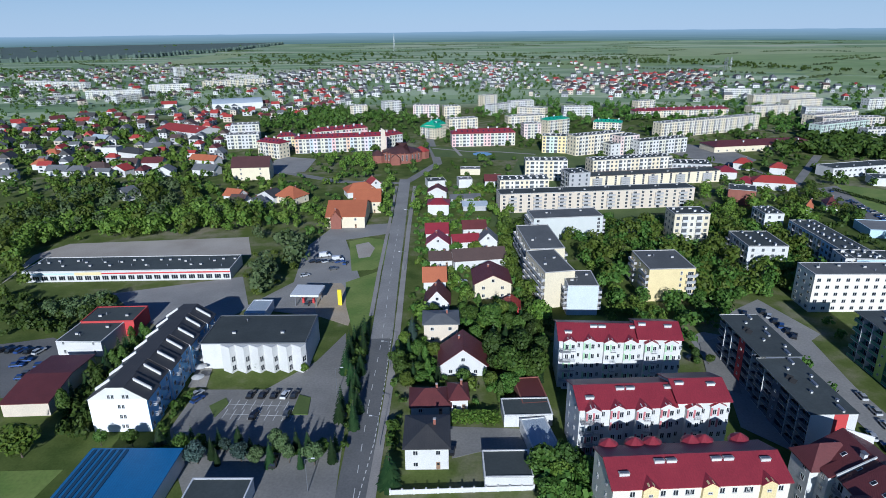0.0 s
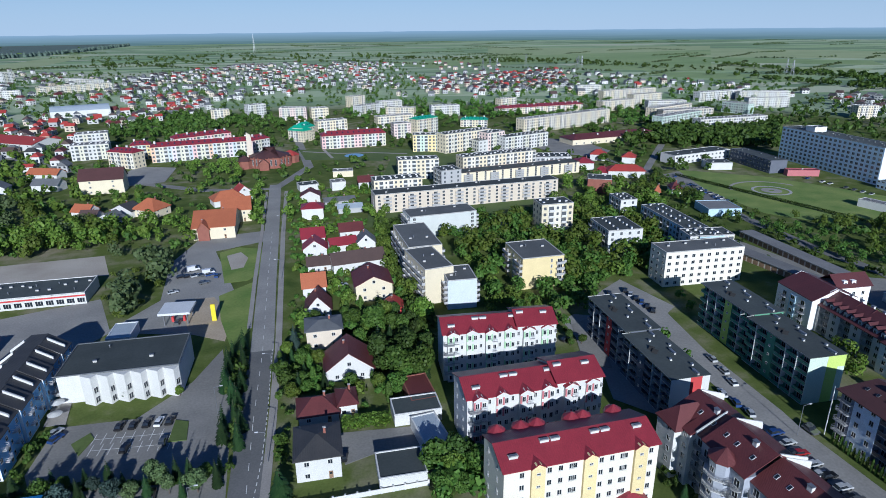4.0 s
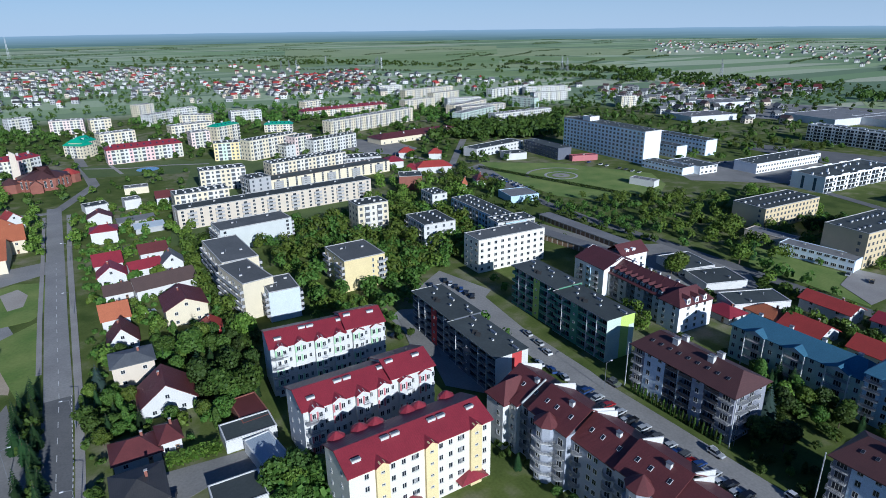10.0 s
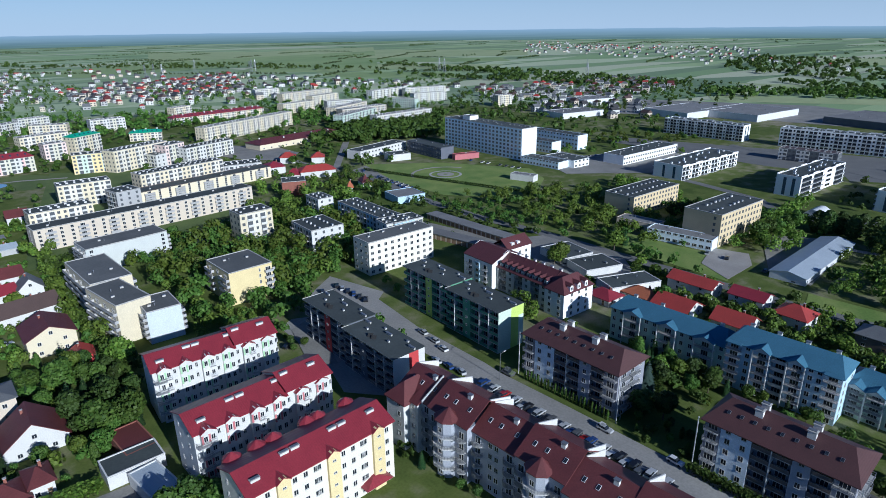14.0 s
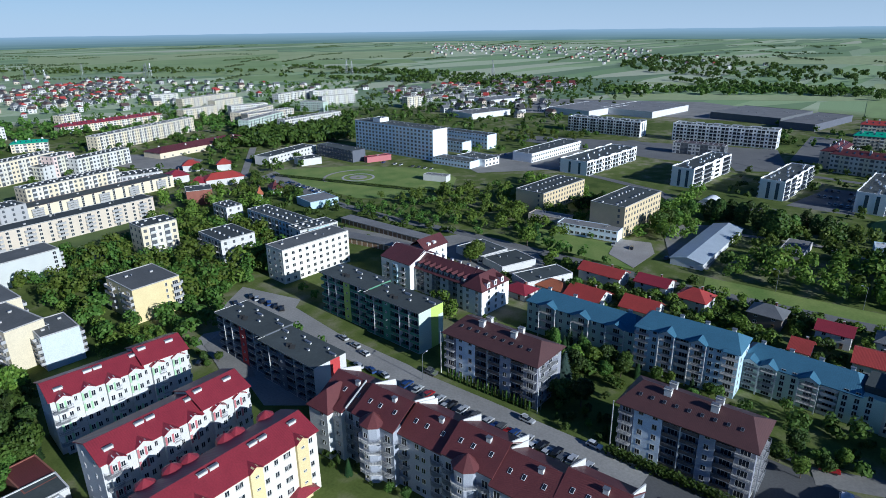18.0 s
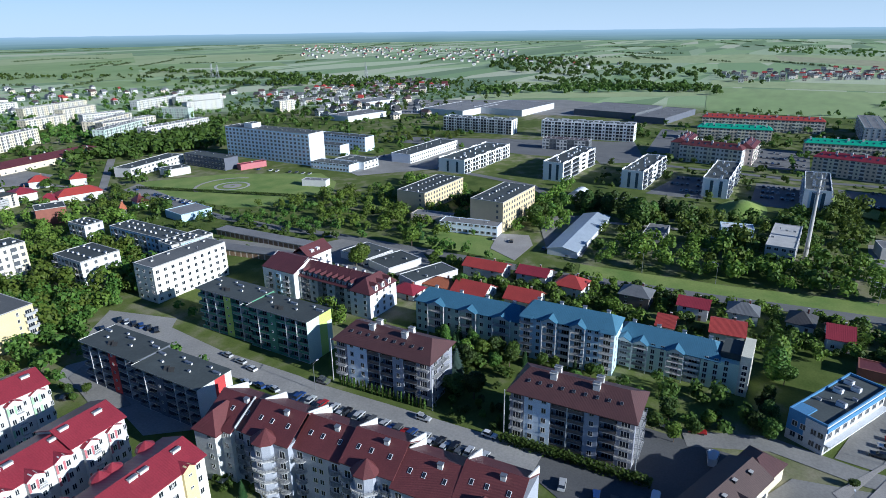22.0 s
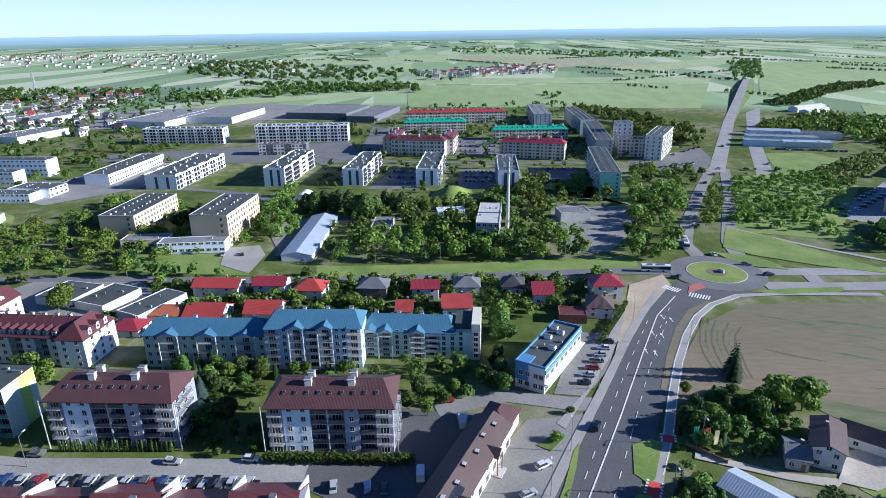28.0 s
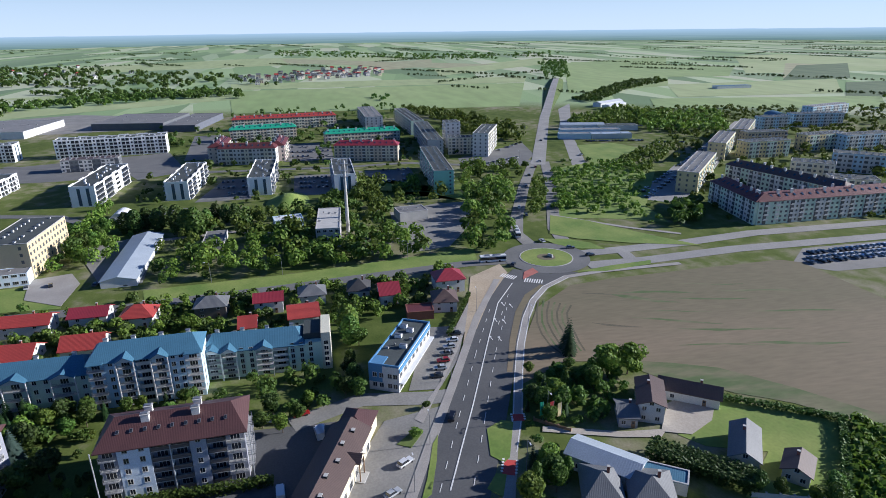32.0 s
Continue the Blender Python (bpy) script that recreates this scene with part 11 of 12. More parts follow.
grove([(-9.2, 156), (-9.2, 204.9), (-6, 204.8), (-6.6, 153)], 8, 66, 4, 6, ("broad", "broad", "column", "spruce"), ("leaf", "leaf", "leaf_dark", "leaf_light"), 4.0)
grove([(-17, 183.6), (-13, 187.5), (-9, 153), (-11.2, 147.4)], 9, 67, 4, 7, ("broad", "broad", "column", "spruce"), ("leaf", "leaf", "leaf_dark", "leaf_light"), 4.0)
grove([(7, 165.2), (30.6, 171.5), (28.9, 155.4), (14.2, 147)], 18, 68, 4, 7, ("broad", "broad", "column", "spruce"), ("leaf", "leaf", "leaf_dark", "leaf_light"), 4.0)
woods("tree_group", [(55.7, 205.9), (70.6, 210.5), (80.8, 203), (78.5, 196.2), (55, 194.5)], 12, 69, 4, 6, "leaf_light", "group of green garden and street trees", 190, 4.0, 0.4, 0.12)
grove([(156.3, -56.9), (156.4, -71.7), (136.2, -64.9), (134.2, -49.4)], 8, 70, 3, 5, ("broad", "broad", "column", "spruce"), ("leaf", "leaf", "leaf_dark", "leaf_light"), 4.0)
tree(148.4, -80.2, 11, "broad", "leaf_light", 1, width=1.1)
tree(148.9, -86.9, 10.5, "broad", "leaf_light", 3, width=1.1)
tree(143.1, -73.2, 8, "broad", "leaf", 2, width=1.0)
tree(133.1, -60.3, 7, "spruce", "needle", 1, width=0.9)
grove([(160, -71.3), (173.7, -79), (159.2, -74.8)], 1, 71, 10, 12, ("spruce",), ("leaf", "leaf", "leaf_dark", "leaf_light"), 4.0)

# ---------- masses of trees and far quarters ----------
woods("woodland", [(315.8, -127.6), (424.9, -170.6), (433.9, -223.4), (402, -232.8), (317.1, -179.5), (290.5, -179.1), (307.1, -155.1)], 190, 72, 2.2, 5.5, "leaf_light", "bright green scrub woodland", 60, 3.5, 0.55, 0.2)
woods("woodland", [(434, -227.2), (515.1, -310.2), (471.6, -297), (387.5, -225.2)], 120, 73, 3, 6, "leaf_light", "bright green scrub woodland", 26, 3, 0.42)
woods("woodland", [(267, 504.5), (379, 444.5), (481.5, 562.9), (397.2, 596), (329.3, 558.2)], 330, 74, 8, 12, "leaf", "dense wood behind the hospital", 30, 4, 0.42)
woods("woodland", [(-533.5, 746.7), (-308, 415.1), (-246.2, 389.7), (-170.3, 394.1), (-163.8, 494.5), (-309.1, 629.4), (-381.4, 785.4)], 230, 75, 5, 10, "leaf_light", "garden trees of the old quarter", 44, 5.5, 0.42)
woods("woodland", [(-193, 658.7), (-127.9, 618), (-85.5, 692), (-28.3, 679.5), (-31.3, 758.2), (-168, 824.3), (-221.1, 772.9)], 220, 76, 6, 10, "leaf", "trees behind the pastel flats", 28, 4, 0.42)
woods("woodland", [(38.5, 779), (84.4, 640.2), (229, 691.1), (302.7, 607.8), (352.4, 587.8), (403.8, 678.4), (269, 817.2), (92.8, 899.2)], 240, 77, 6, 10, "leaf", "trees among the flats", 28, 5, 0.42)
woods("woodland", [(-1254.2, 1806), (-482.5, 1678.9), (-228.3, 773.5), (-551.1, 772.5)], 650, 78, 6, 10, "leaf", "trees of the far quarter", 22, 7, 0.42)
woods("woodland", [(-482.5, 1678.9), (226.4, 1896.7), (247.3, 1293.3), (144.8, 744.5), (-228.3, 773.5)], 750, 79, 5, 9, "leaf", "trees of the far quarter", 20, 8, 0.42)
woods("woodland", [(364.8, 1297.8), (832.3, 965.8), (475.2, 546.7), (198, 717.9)], 390, 80, 6, 10, "leaf", "trees among far blocks", 22, 7, 0.42)
woods("woodland", [(693.7, 785.3), (1145.3, 645.3), (1067.6, 412.4), (640.1, 354.3), (498.1, 430), (507.1, 573.6)], 247, 81, 5, 9, "leaf", "trees of the retail quarter", 22, 9, 0.42)
woods("woodland", [(761.1, 175.4), (849.1, 22.2), (853.5, -129.6), (490.7, -82.7), (435.2, 4.7), (576.5, 33.1), (597.9, 136.3)], 150, 82, 5, 8, "leaf", "trees among the new blocks", 24, 6, 0.42)
woods("woodland", [(736.8, -170.5), (598.6, -208.5), (540.6, -184.8), (554.2, -164.8), (599.4, -145.7), (819, -109.5)], 170, 83, 6, 10, "leaf_light", "wood beside the outgoing road", 28, 4, 0.42)
woods("woodland", [(614.2, -261.4), (612.4, -379.1), (685.1, -421.5), (730.2, -375.8), (649.3, -275.4)], 160, 84, 6, 10, "leaf_light", "trees round the depots", 26, 5, 0.42)
woods("woodland", [(279.3, -180.3), (280.2, -197.5), (315.5, -218.7), (308.2, -197.7)], 45, 85, 5, 9, "leaf", "dark trees by the estate", 30, 3, 0.42)
woods("woodland", [(557.3, -322.5), (536.9, -395.8), (668.4, -473.5), (677.4, -353.3)], 190, 86, 6, 10, "leaf_light", "trees behind the depots", 24, 5, 0.42)
forest([(-11123, 16311.2), (-5863.6, 13935.3), (-1392.2, 8693.5), (-1078.8, 3202.4), (-1202.8, 2559.4), (-1558.8, 2253.6)], 18, 87)
woods("woodland", [(-11123, 16311.2), (-5863.6, 13935.3), (-1392.2, 8693.5), (-1078.8, 3202.4), (-1202.8, 2559.4), (-1558.8, 2253.6)], 780, 88, 12.6, 19.8, "leaf", "belt of distant woodland", 18, 9, 0.6)
woods("woodland", [(-840.5, 2625.1), (265, 2614.7), (339.4, 1786.1), (-157.2, 2111.8), (-498.1, 1681.5)], 157, 90, 8.399999999999999, 13.200000000000001, "leaf", "belt of distant woodland", 18, 9, 0.6)
woods("woodland", [(194.8, 2318.8), (800.6, 1876.7), (1018.4, 1055.9), (684.9, 1609.3)], 175, 92, 7.0, 11.0, "leaf", "belt of distant woodland", 18, 9, 0.6)
woods("woodland", [(825.1, 1204), (882.7, 685.4), (1052.2, 529.2), (975.7, 756.6)], 144, 93, 7.0, 11.0, "leaf", "belt of distant woodland", 26, 5, 0.62)
woods("woodland", [(969.5, 498.6), (1158.8, 142.9), (1076.7, 132), (888.4, 447.1)], 144, 94, 7.0, 11.0, "leaf", "belt of distant woodland", 26, 5, 0.62)
woods("woodland", [(1090.5, 1624.5), (947.1, 853.5), (1057.2, 563.2), (1103.9, 962)], 189, 95, 7.0, 11.0, "leaf", "belt of distant woodland", 26, 5, 0.62)
woods("woodland", [(2139.7, 914.8), (1555, 195.4), (1211.6, 55.6), (1284.6, 483.1), (1509.2, 758.5)], 315, 96, 7.699999999999999, 12.100000000000001, "leaf", "belt of distant woodland", 26, 5, 0.62)
woods("woodland", [(1198.2, 480.9), (1169.2, 146.8), (1011.3, 90.8), (1056.7, 346.5)], 117, 97, 6.3, 9.9, "leaf", "belt of distant woodland", 26, 5, 0.62)
woods("woodland", [(838, -358), (1105.5, -586.7), (1102.4, -621.4), (807.5, -379.7)], 216, 98, 4.8999999999999995, 7.700000000000001, "leaf", "belt of distant woodland", 26, 5, 0.62)
woods("woodland", [(968.7, -460.8), (1145.2, -663.1), (1079.6, -648.9), (921.2, -457.7)], 108, 99, 4.8999999999999995, 7.700000000000001, "leaf", "belt of distant woodland", 26, 5, 0.62)
woods("woodland", [(3238.5, 172.4), (2361.4, -566.5), (2501.6, -996.1), (2078.5, -830.2), (1979.9, -459.7), (2549.1, 135.8)], 262, 101, 7.699999999999999, 12.100000000000001, "leaf", "belt of distant woodland", 18, 9, 0.6)
woods("woodland", [(1751.3, -677.8), (1735.4, -714.6), (1231.7, -508.9), (1237.6, -492.8)], 36, 102, 6, 9, "leaf", "trees at the end of the outgoing road", 26, 5, 0.5)
woods("woodland", [(974, -86.4), (989.1, -113.8), (918.2, -106), (912.2, -81.2)], 12, 103, 4.199999999999999, 6.6000000000000005, "leaf", "belt of distant woodland", 26, 5, 0.62)
far_houses([(-501.5, 699.6), (-433, 817), (-265.9, 803.5), (-181.7, 507), (-183, 426.5), (-319.7, 432.4)], 105, 104, "old quarter of detached houses among trees", 0.45, apart=16)
far_houses([(-423.4, 1468.5), (-147, 1971.4), (210, 1900), (104.9, 1019.8), (52.7, 1073.6), (-253.3, 862.4)], 420, 105, "far quarter of small white houses", 0.14, apart=11)
far_houses([(-1090.4, 1565.2), (-861.6, 2015), (-451, 1566.8), (-296.6, 1016.6), (-589.9, 829.6)], 240, 106, "far quarter of houses", 0.14, apart=14)
far_houses([(-321.9, 837.2), (-244.4, 830.7), (-142.4, 959.5), (-127.1, 851.5), (-200.8, 722.4)], 40, 107, "houses beside the sports hall", 0.4, apart=16)
far_houses([(213.3, 1227.8), (568.8, 1409.6), (428, 985.5), (169.4, 969.3)], 170, 108, "far quarter of red-roofed houses", 0.2, apart=13)
far_houses([(706.9, 772.1), (1109.6, 682.8), (954.1, 525.6), (715.6, 539.4), (631.9, 619.8)], 120, 109, "far quarter of houses by the fields", 0.15, apart=16)
far_houses([(106.1, 1858.1), (334.4, 1900.8), (550.1, 1569.7), (677.5, 1136.8), (770, 856.4), (669.9, 744.7), (526.6, 886.1), (304.5, 842.4), (156.4, 940.8), (47.5, 1003.6)], 170, 110, "outer quarter of houses bridging two districts", 0.16, apart=17)
far_houses([(641.1, 565.5), (800, 506.4), (618.1, 374.5), (563.1, 487)], 26, 111, "houses and sheds of the retail quarter", 0.15, apart=26)
far_houses([(3198, 2953.7), (2773.9, 1332.5), (1676.2, 322.2), (1454.1, 547.1), (2076.1, 1771)], 130, 112, "distant village in the plain", 0.3, apart=40)
far_houses([(1469.6, 160.7), (1753, -134.4), (1427, -122), (1253.7, 115.6)], 60, 113, "distant village in the plain", 0.3, apart=25)
far_houses([(1548.3, 82.8), (1663.8, -173.5), (1422.4, -161.4), (1365.8, 61)], 40, 114, "distant village in the plain", 0.3, apart=22)
far_houses([(2585, 2381.4), (2796.7, 1219.7), (1793.4, 775.9), (1816.5, 1643.1)], 90, 115, "distant village in the plain", 0.3, apart=45)
woods("woodland", [(1723.8, -626.9), (1808.7, -745.6), (1207.8, -507.6), (1179, -448.2)], 90, 116, 8, 14, "leaf", "dark wood beyond the road bridge", 26, 8, 0.42)

# ---------- parked vehicles ----------
car(-56.6, 153.2, 82.4, "black", "car")
car(-53.1, 153.1, 81.6, "black", "car")
car(-49.7, 153.1, 83.4, "black", "car")
car(-46.7, 153, 81.9, "white", "car")
car(-43.9, 153, 81.4, "black", "car")
car(-52.9, 143.2, 84.4, "black", "car")
car(-44, 143.9, 87.5, "grey", "car")
car(-71.4, 151.1, 61.8, "blue", "car")
car(-72.5, 154, 61.6, "silver", "car")
car(-42.4, 123.6, 93.3, "black", "estate")
car(-99.6, 142.6, 80.2, "black", "car")
car(-147.9, 181.4, 72.4, "black", "car")
car(-144.7, 181, 78.4, "black", "car")
car(-141.4, 180.7, 72.5, "blue", "car")
car(-138.1, 180.3, 76.9, "black", "car")
car(-134.8, 180, 73.7, "silver", "estate")
car(-129.8, 163.5, 8, "blue", "car")
car(-129.3, 166, 12.5, "grey", "car")
car(-128.3, 170.8, 11.6, "blue", "estate")
car(-136.4, 171, 9.4, "blue", "car")
car(-135.7, 174.2, 7.9, "blue", "car")
car_row(-60, 261.4, -48.4, 261.1, 5, 30, 117)
car(1.2, 127.7, 79.8, "black", "car")
car(7, 236.6, 13, "silver", "car")
car(-53.1, 215.7, 80.1, "grey", "car")
car(-56.2, 268.7, 20.9, "white", "van")
car(-49.2, 263.3, 16.2, "white", "van")
car(-49.4, 252.1, 22.9, "grey", "car")
car(-45, 258.9, 81, "blue", "car")
car(-60.3, 244.5, 27.4, "silver", "car")
car(116.8, 204.9, 61.1, "black", "car")
car(117, 201.1, 59.5, "silver", "car")
car(117.3, 197.2, 57.6, "black", "car")
car(117.5, 193.4, 61.7, "blue", "estate")
car(117.8, 189.6, 57.9, "black", "car")
car(118, 185.7, 56.2, "black", "estate")
car(109.3, 203.6, 68.3, "black", "car")
car(78, 171.6, 7.1, "black", "car")
car(115.2, 136.2, 83.7, "white", "car")
car(116.7, 142.5, 86.7, "silver", "car")
car(117.6, 149.6, 84.5, "silver", "car")
car(108.7, 131.7, 76.6, "silver", "car")
car(109.4, 126.7, 78.3, "blue", "car")
car(110.1, 121.8, 77.3, "silver", "car")
car(121, 112, -88.8, "grey", "car")
car(119, 75.5, -88.3, "silver", "car")
car(110.7, 112.5, 4.4, "blue", "estate")
car(110.9, 108.3, 5.9, "silver", "car")
car(111, 104.2, -1.5, "red", "car")
car(111.2, 100, 5.8, "silver", "car")
car(111.3, 95.8, 2.7, "black", "car")
car(111.4, 91.7, 2.2, "silver", "estate")
car(111.6, 87.5, 1.8, "grey", "car")
car(111.7, 83.4, -1.7, "silver", "car")
car(111.9, 79.2, 5.1, "grey", "car")
car(112, 75, -1.7, "blue", "car")
car(112.2, 70.9, 4.2, "silver", "car")
car(112.3, 66.7, -1.6, "black", "estate")
car(112.5, 62.5, 2.6, "black", "estate")
car(112.6, 58.4, 3.7, "silver", "car")
car(112.7, 54.2, 1.4, "silver", "car")
car(109.5, 104.6, 3.3, "black", "car")
car(109.7, 100.6, 2.2, "black", "estate")
car(109.8, 96.6, 0.7, "silver", "car")
car(110.1, 88.6, 5.7, "black", "car")
car(110.4, 80.6, -1, "blue", "estate")
car(110.6, 76.6, 5, "red", "estate")
car(110.7, 72.6, 1.8, "silver", "car")
car(110.9, 68.6, -2, "white", "car")
car(111, 64.6, 0.1, "silver", "car")
car(111.2, 60.6, 2.4, "grey", "car")
car(111.3, 56.6, 0.6, "grey", "car")
car(111.5, 52.5, 1.5, "black", "car")
car(120.1, 111.5, -88.8, "grey", "car")
car(119.3, 76, -92.3, "white", "car")
car(121.1, 56.8, -89.6, "white", "car")
car(112.6, 34.2, 12.2, "silver", "car")
car(112.6, 26.3, 13.2, "blue", "car")
car(112.7, 22.4, 6.7, "grey", "car")
car(148.1, 19.1, -80.7, "silver", "car")
car(148.5, 10.3, -78.3, "red", "estate")
car(159.7, -29.7, 85.9, "black", "car")
car(164, -31.7, 84.9, "silver", "car")
car(168.2, -33.6, 87.5, "red", "car")
car(172.4, -35.5, 91.1, "grey", "estate")
car(176.6, -37.4, 90.7, "silver", "car")
car(180.9, -39.3, 85.3, "white", "car")
car(185.1, -41.3, 86.6, "black", "car")
car(122.5, -14.8, -54.7, "white", "estate")
car(112.6, -10.5, -57.6, "silver", "car")
car(138.5, -29.9, -20.7, "black", "estate")
car(138.8, 5.1, -3, "white", "van")
car(243.4, -80.9, -31.1, "black", "car")
car(247.2, -119.1, -79.7, "black", "car")
car(258.7, -114.3, -95.1, "grey", "car")
car(271.1, -104.5, 11.3, "silver", "car")
car(315.4, -111.6, -15.1, "grey", "car")
car(330.7, -112.5, -17.5, "white", "car")
car(379.2, -133.4, -16.5, "grey", "car")
car(408.5, -145.6, -9.9, "black", "car")
car(433.3, -159.1, -10.9, "red", "car")
car(451.5, -168.4, 81.6, "white", "car")
car(540.5, -202.7, -7.1, "black", "car")
car_row(438.9, 13.8, 439.1, -3.8, 7, 5, 118)
car_row(424.7, 13.3, 424.9, -3.7, 7, 5, 119)
car_row(411.3, 12.9, 411.5, -3.7, 7, 5, 120)
car_row(440.3, 69.9, 440.5, 49.9, 7, 5, 121)
car_row(422.4, 67.2, 422.6, 48, 7, 5, 122)
car_row(405.8, 64.8, 406, 46.2, 7, 5, 123)
car_row(564.2, 22.9, 564, -8.2, 8, 5, 124)
car_row(541.6, 22, 541.5, -7.9, 8, 5, 125)
car_row(520.7, 21.2, 520.6, -7.6, 8, 5, 126)
car_row(450.6, -42.2, 450.8, -64.9, 7, 5, 127)
car_row(432.2, -40.6, 432.4, -62.5, 7, 5, 128)
car_row(415.2, -39.2, 415.4, -60.3, 7, 5, 129)
car_row(451.1, -120.1, 471, -156.4, 9, 20, 130)
car_row(503.6, -150.8, 535.4, -180.8, 6, 60, 131)
car_row(245, 377.6, 235.4, 306.9, 14, 60, 132)
car_row(241.8, 354.2, 239.7, 312.9, 8, 40, 133)
car_row(226.6, -219, 228.4, -265.7, 16, 10, 134)
car_row(220.4, -213.5, 221.9, -258.9, 16, 10, 135)
car_row(216.2, -209.9, 217.5, -254.3, 16, 10, 136)
car_row(341.9, -194.5, 475.9, -330.7, 22, 20, 137)
car_row(334.4, -196.2, 384.8, -248, 9, 20, 138)
car_row(262.4, 102, 258.1, 76.7, 5, 0, 139)
car_row(264, 123, 264.4, 110.8, 5, 20, 140)
car_row(205, 157.9, 207.8, 151.7, 3, 20, 141)
car_row(328.2, 350.6, 334.1, 305.1, 9, 20, 142)
car_row(377.9, 307.1, 478, 270.9, 18, 20, 143)
car_row(705.4, 504.2, 751.8, 418.6, 16, 20, 144)
car_row(655, 435.2, 676, 381.9, 10, 20, 145)
car_row(503.6, -221.5, 433.7, -200.6, 3, 10, 146)
bus(250, -73.3, 88)
bus(284, -95.7, -10)

# ---------- lamps, masts, markings, fences ----------
lamp_post(-17.1, 130.1, 180)
lamp_post(-17.7, 168.9, 180)
lamp_post(-31.7, 153.4, 0)
lamp_post(156.9, -33.7, 0)
lamp_post(128.5, -22, 0)
lamp_post(132.3, -54.8, 180)
lamp_post(113.9, -42.7, 180)
lamp_post(253.3, 48.4, 90)
lamp_post(201.4, -53.2, 0)
lamp_post(126, 75.8, 90)
lamp_post(112.5, -15.5, 0)
lamp_post(-17.9, 250, 180)
lamp_post(-19.3, 315.4, 180)
lamp_post(185.5, -68, 180)
lamp_post(255.7, 19.4, 90)
lamp_post(261.7, -36.3, 90)
lamp_post(116.1, 111.1, 0)
lamp_post(451.4, -152.4, 0)
lamp_post(568.2, -196.1, 0)
lamp_post(-32.1, 114.1, 0)
mast(305.2, -11.8, 38.5)
pylon_tower(-223.3, 2948.5, 70)
power_pylon(425.9, 1469.2, 54.5)
power_pylon(442, 1466.7, 32.6)
power_pylon(408.4, 1472, 54.5)
power_pylon(660, 1490.8, 46.9)
power_pylon(668.6, 1489.3, 34.1)
power_pylon(627.8, 1428.3, 56.2)
power_pylon(961.4, 1118.4, 30.4)
power_pylon(1029.5, 767, 26.4)
power_pylon(105.2, 1392, 37)
power_pylon(573.5, 1635.1, 23.5)
power_pylon(986.7, 1166.1, 15.1)
power_pylon(1164.8, 869.8, 35.8)
flag(132.1, -53.6, "green")
flag(131.7, -56.3, "red")
flag(130.7, -58.1, "yellow")
fence(-13.1, 112.8, 19.8, 113.9)
fence(132.5, -51.2, 125.8, -58.9, 1.2, "wood", "low weathered wooden farm fence")
fence(94.9, -89.2, 89.1, -106, 1.6, "concrete", "grey concrete garden wall")
dashes("road_marking", [(-21.9, 99.2), (-20.1, 112.5), (-18.7, 131.3), (-18.4, 153.2), (-18.8, 187.6)], "marking", 0.22, 1.2, 1.2, 0.28, "broken white edge line")
dashes("road_marking", [(-22.7, 102.2), (-21.3, 111.8), (-22, 147.6), (-21.9, 187.6), (-23.6, 250.1), (-24.8, 315.5)], "marking", 0.16, 3.0, 5.0, 0.28, "white dashed lane line")
dashes("road_marking", [(111.1, -23.5), (143.3, -37.1), (181, -52.3)], "marking", 0.35, 200, 0, 0.28, "white solid centre line")
dashes("road_marking", [(181, -52.3), (206.4, -62.9), (224.2, -74.4)], "marking", 0.35, 200, 0, 0.28, "white solid centre line")
dashes("road_marking", [(111, -21), (138.1, -31.7), (170, -44.6), (206.3, -60.3)], "marking", 0.18, 3.0, 5.0, 0.28, "white dashed lane line")
dashes("road_marking", [(111.4, -29.1), (136, -38.5), (170.3, -51.5), (201.9, -65.1)], "marking", 0.18, 3.0, 5.0, 0.28, "white dashed lane line")
dashes("road_marking", [(189, -57.9), (213.8, -69.4)], "marking", 0.18, 3.0, 5.0, 0.28, "white dashed lane line")
for side in (-1.15, 1.15):
    dashes("road_marking", [(x + 0.38 * side, y + 0.92 * side) for x, y in ((121.3, -41.5), (136.3, -47.9), (154.6, -54.1), (173.9, -61.3), (191.6, -69.1))] + [(206 + 0.55 * side, -77 + 0.83 * side), (217 + 0.7 * side, -86 + 0.7 * side), (225.5 + 0.9 * side, -98.6 + 0.4 * side)], "marking", 0.22, 200, 0, 0.28, "white edge line of the cycle path")
zebra(233.6, -72.5, 228.2, -78.3, "marking")
zebra(226.1, -80.3, 222.1, -88, "marking")
red_crossing(136, -47.7, 133, -47.2)
red_crossing(118.3, -40.1, 113.3, -38.1)
lane_arrow(205.5, -64.5, 4)
lane_arrow(203.3, -67.1, 4)
lane_arrow(193, -58, 4)
lane_arrow(191.1, -60.7, 4)
lane_arrow(180.3, -52.7, 4)
lane_arrow(178.9, -55.4, 4)
patch("verge", [(120.9, -35.8), (131.5, -37.8), (134.4, -42.7), (132.9, -45.5), (119.3, -40.3), (117.7, -38.4)], "grass_bright", 0.32, "small kerbed grass verge", "lawn", 0.32)
patch("verge", [(116.3, -19.1), (128.5, -22.7), (131.9, -24.7), (122.2, -22.5), (110.9, -19.1), (109.1, -16.4)], "grass_bright", 0.32, "small kerbed grass verge", "lawn", 0.32)
patch("verge", [(109.9, -31.9), (114.4, -35.3), (113.6, -37.7), (106.7, -34.8)], "grass_bright", 0.32, "small kerbed grass verge", "lawn", 0.32)
patch("traffic_island", [(-67.1, 148.3), (-63.7, 152.4), (-62, 149.6), (-63.7, 142.9)], "grass", 0.25, "kerbed planted parking island", "traffic island", 0.25)
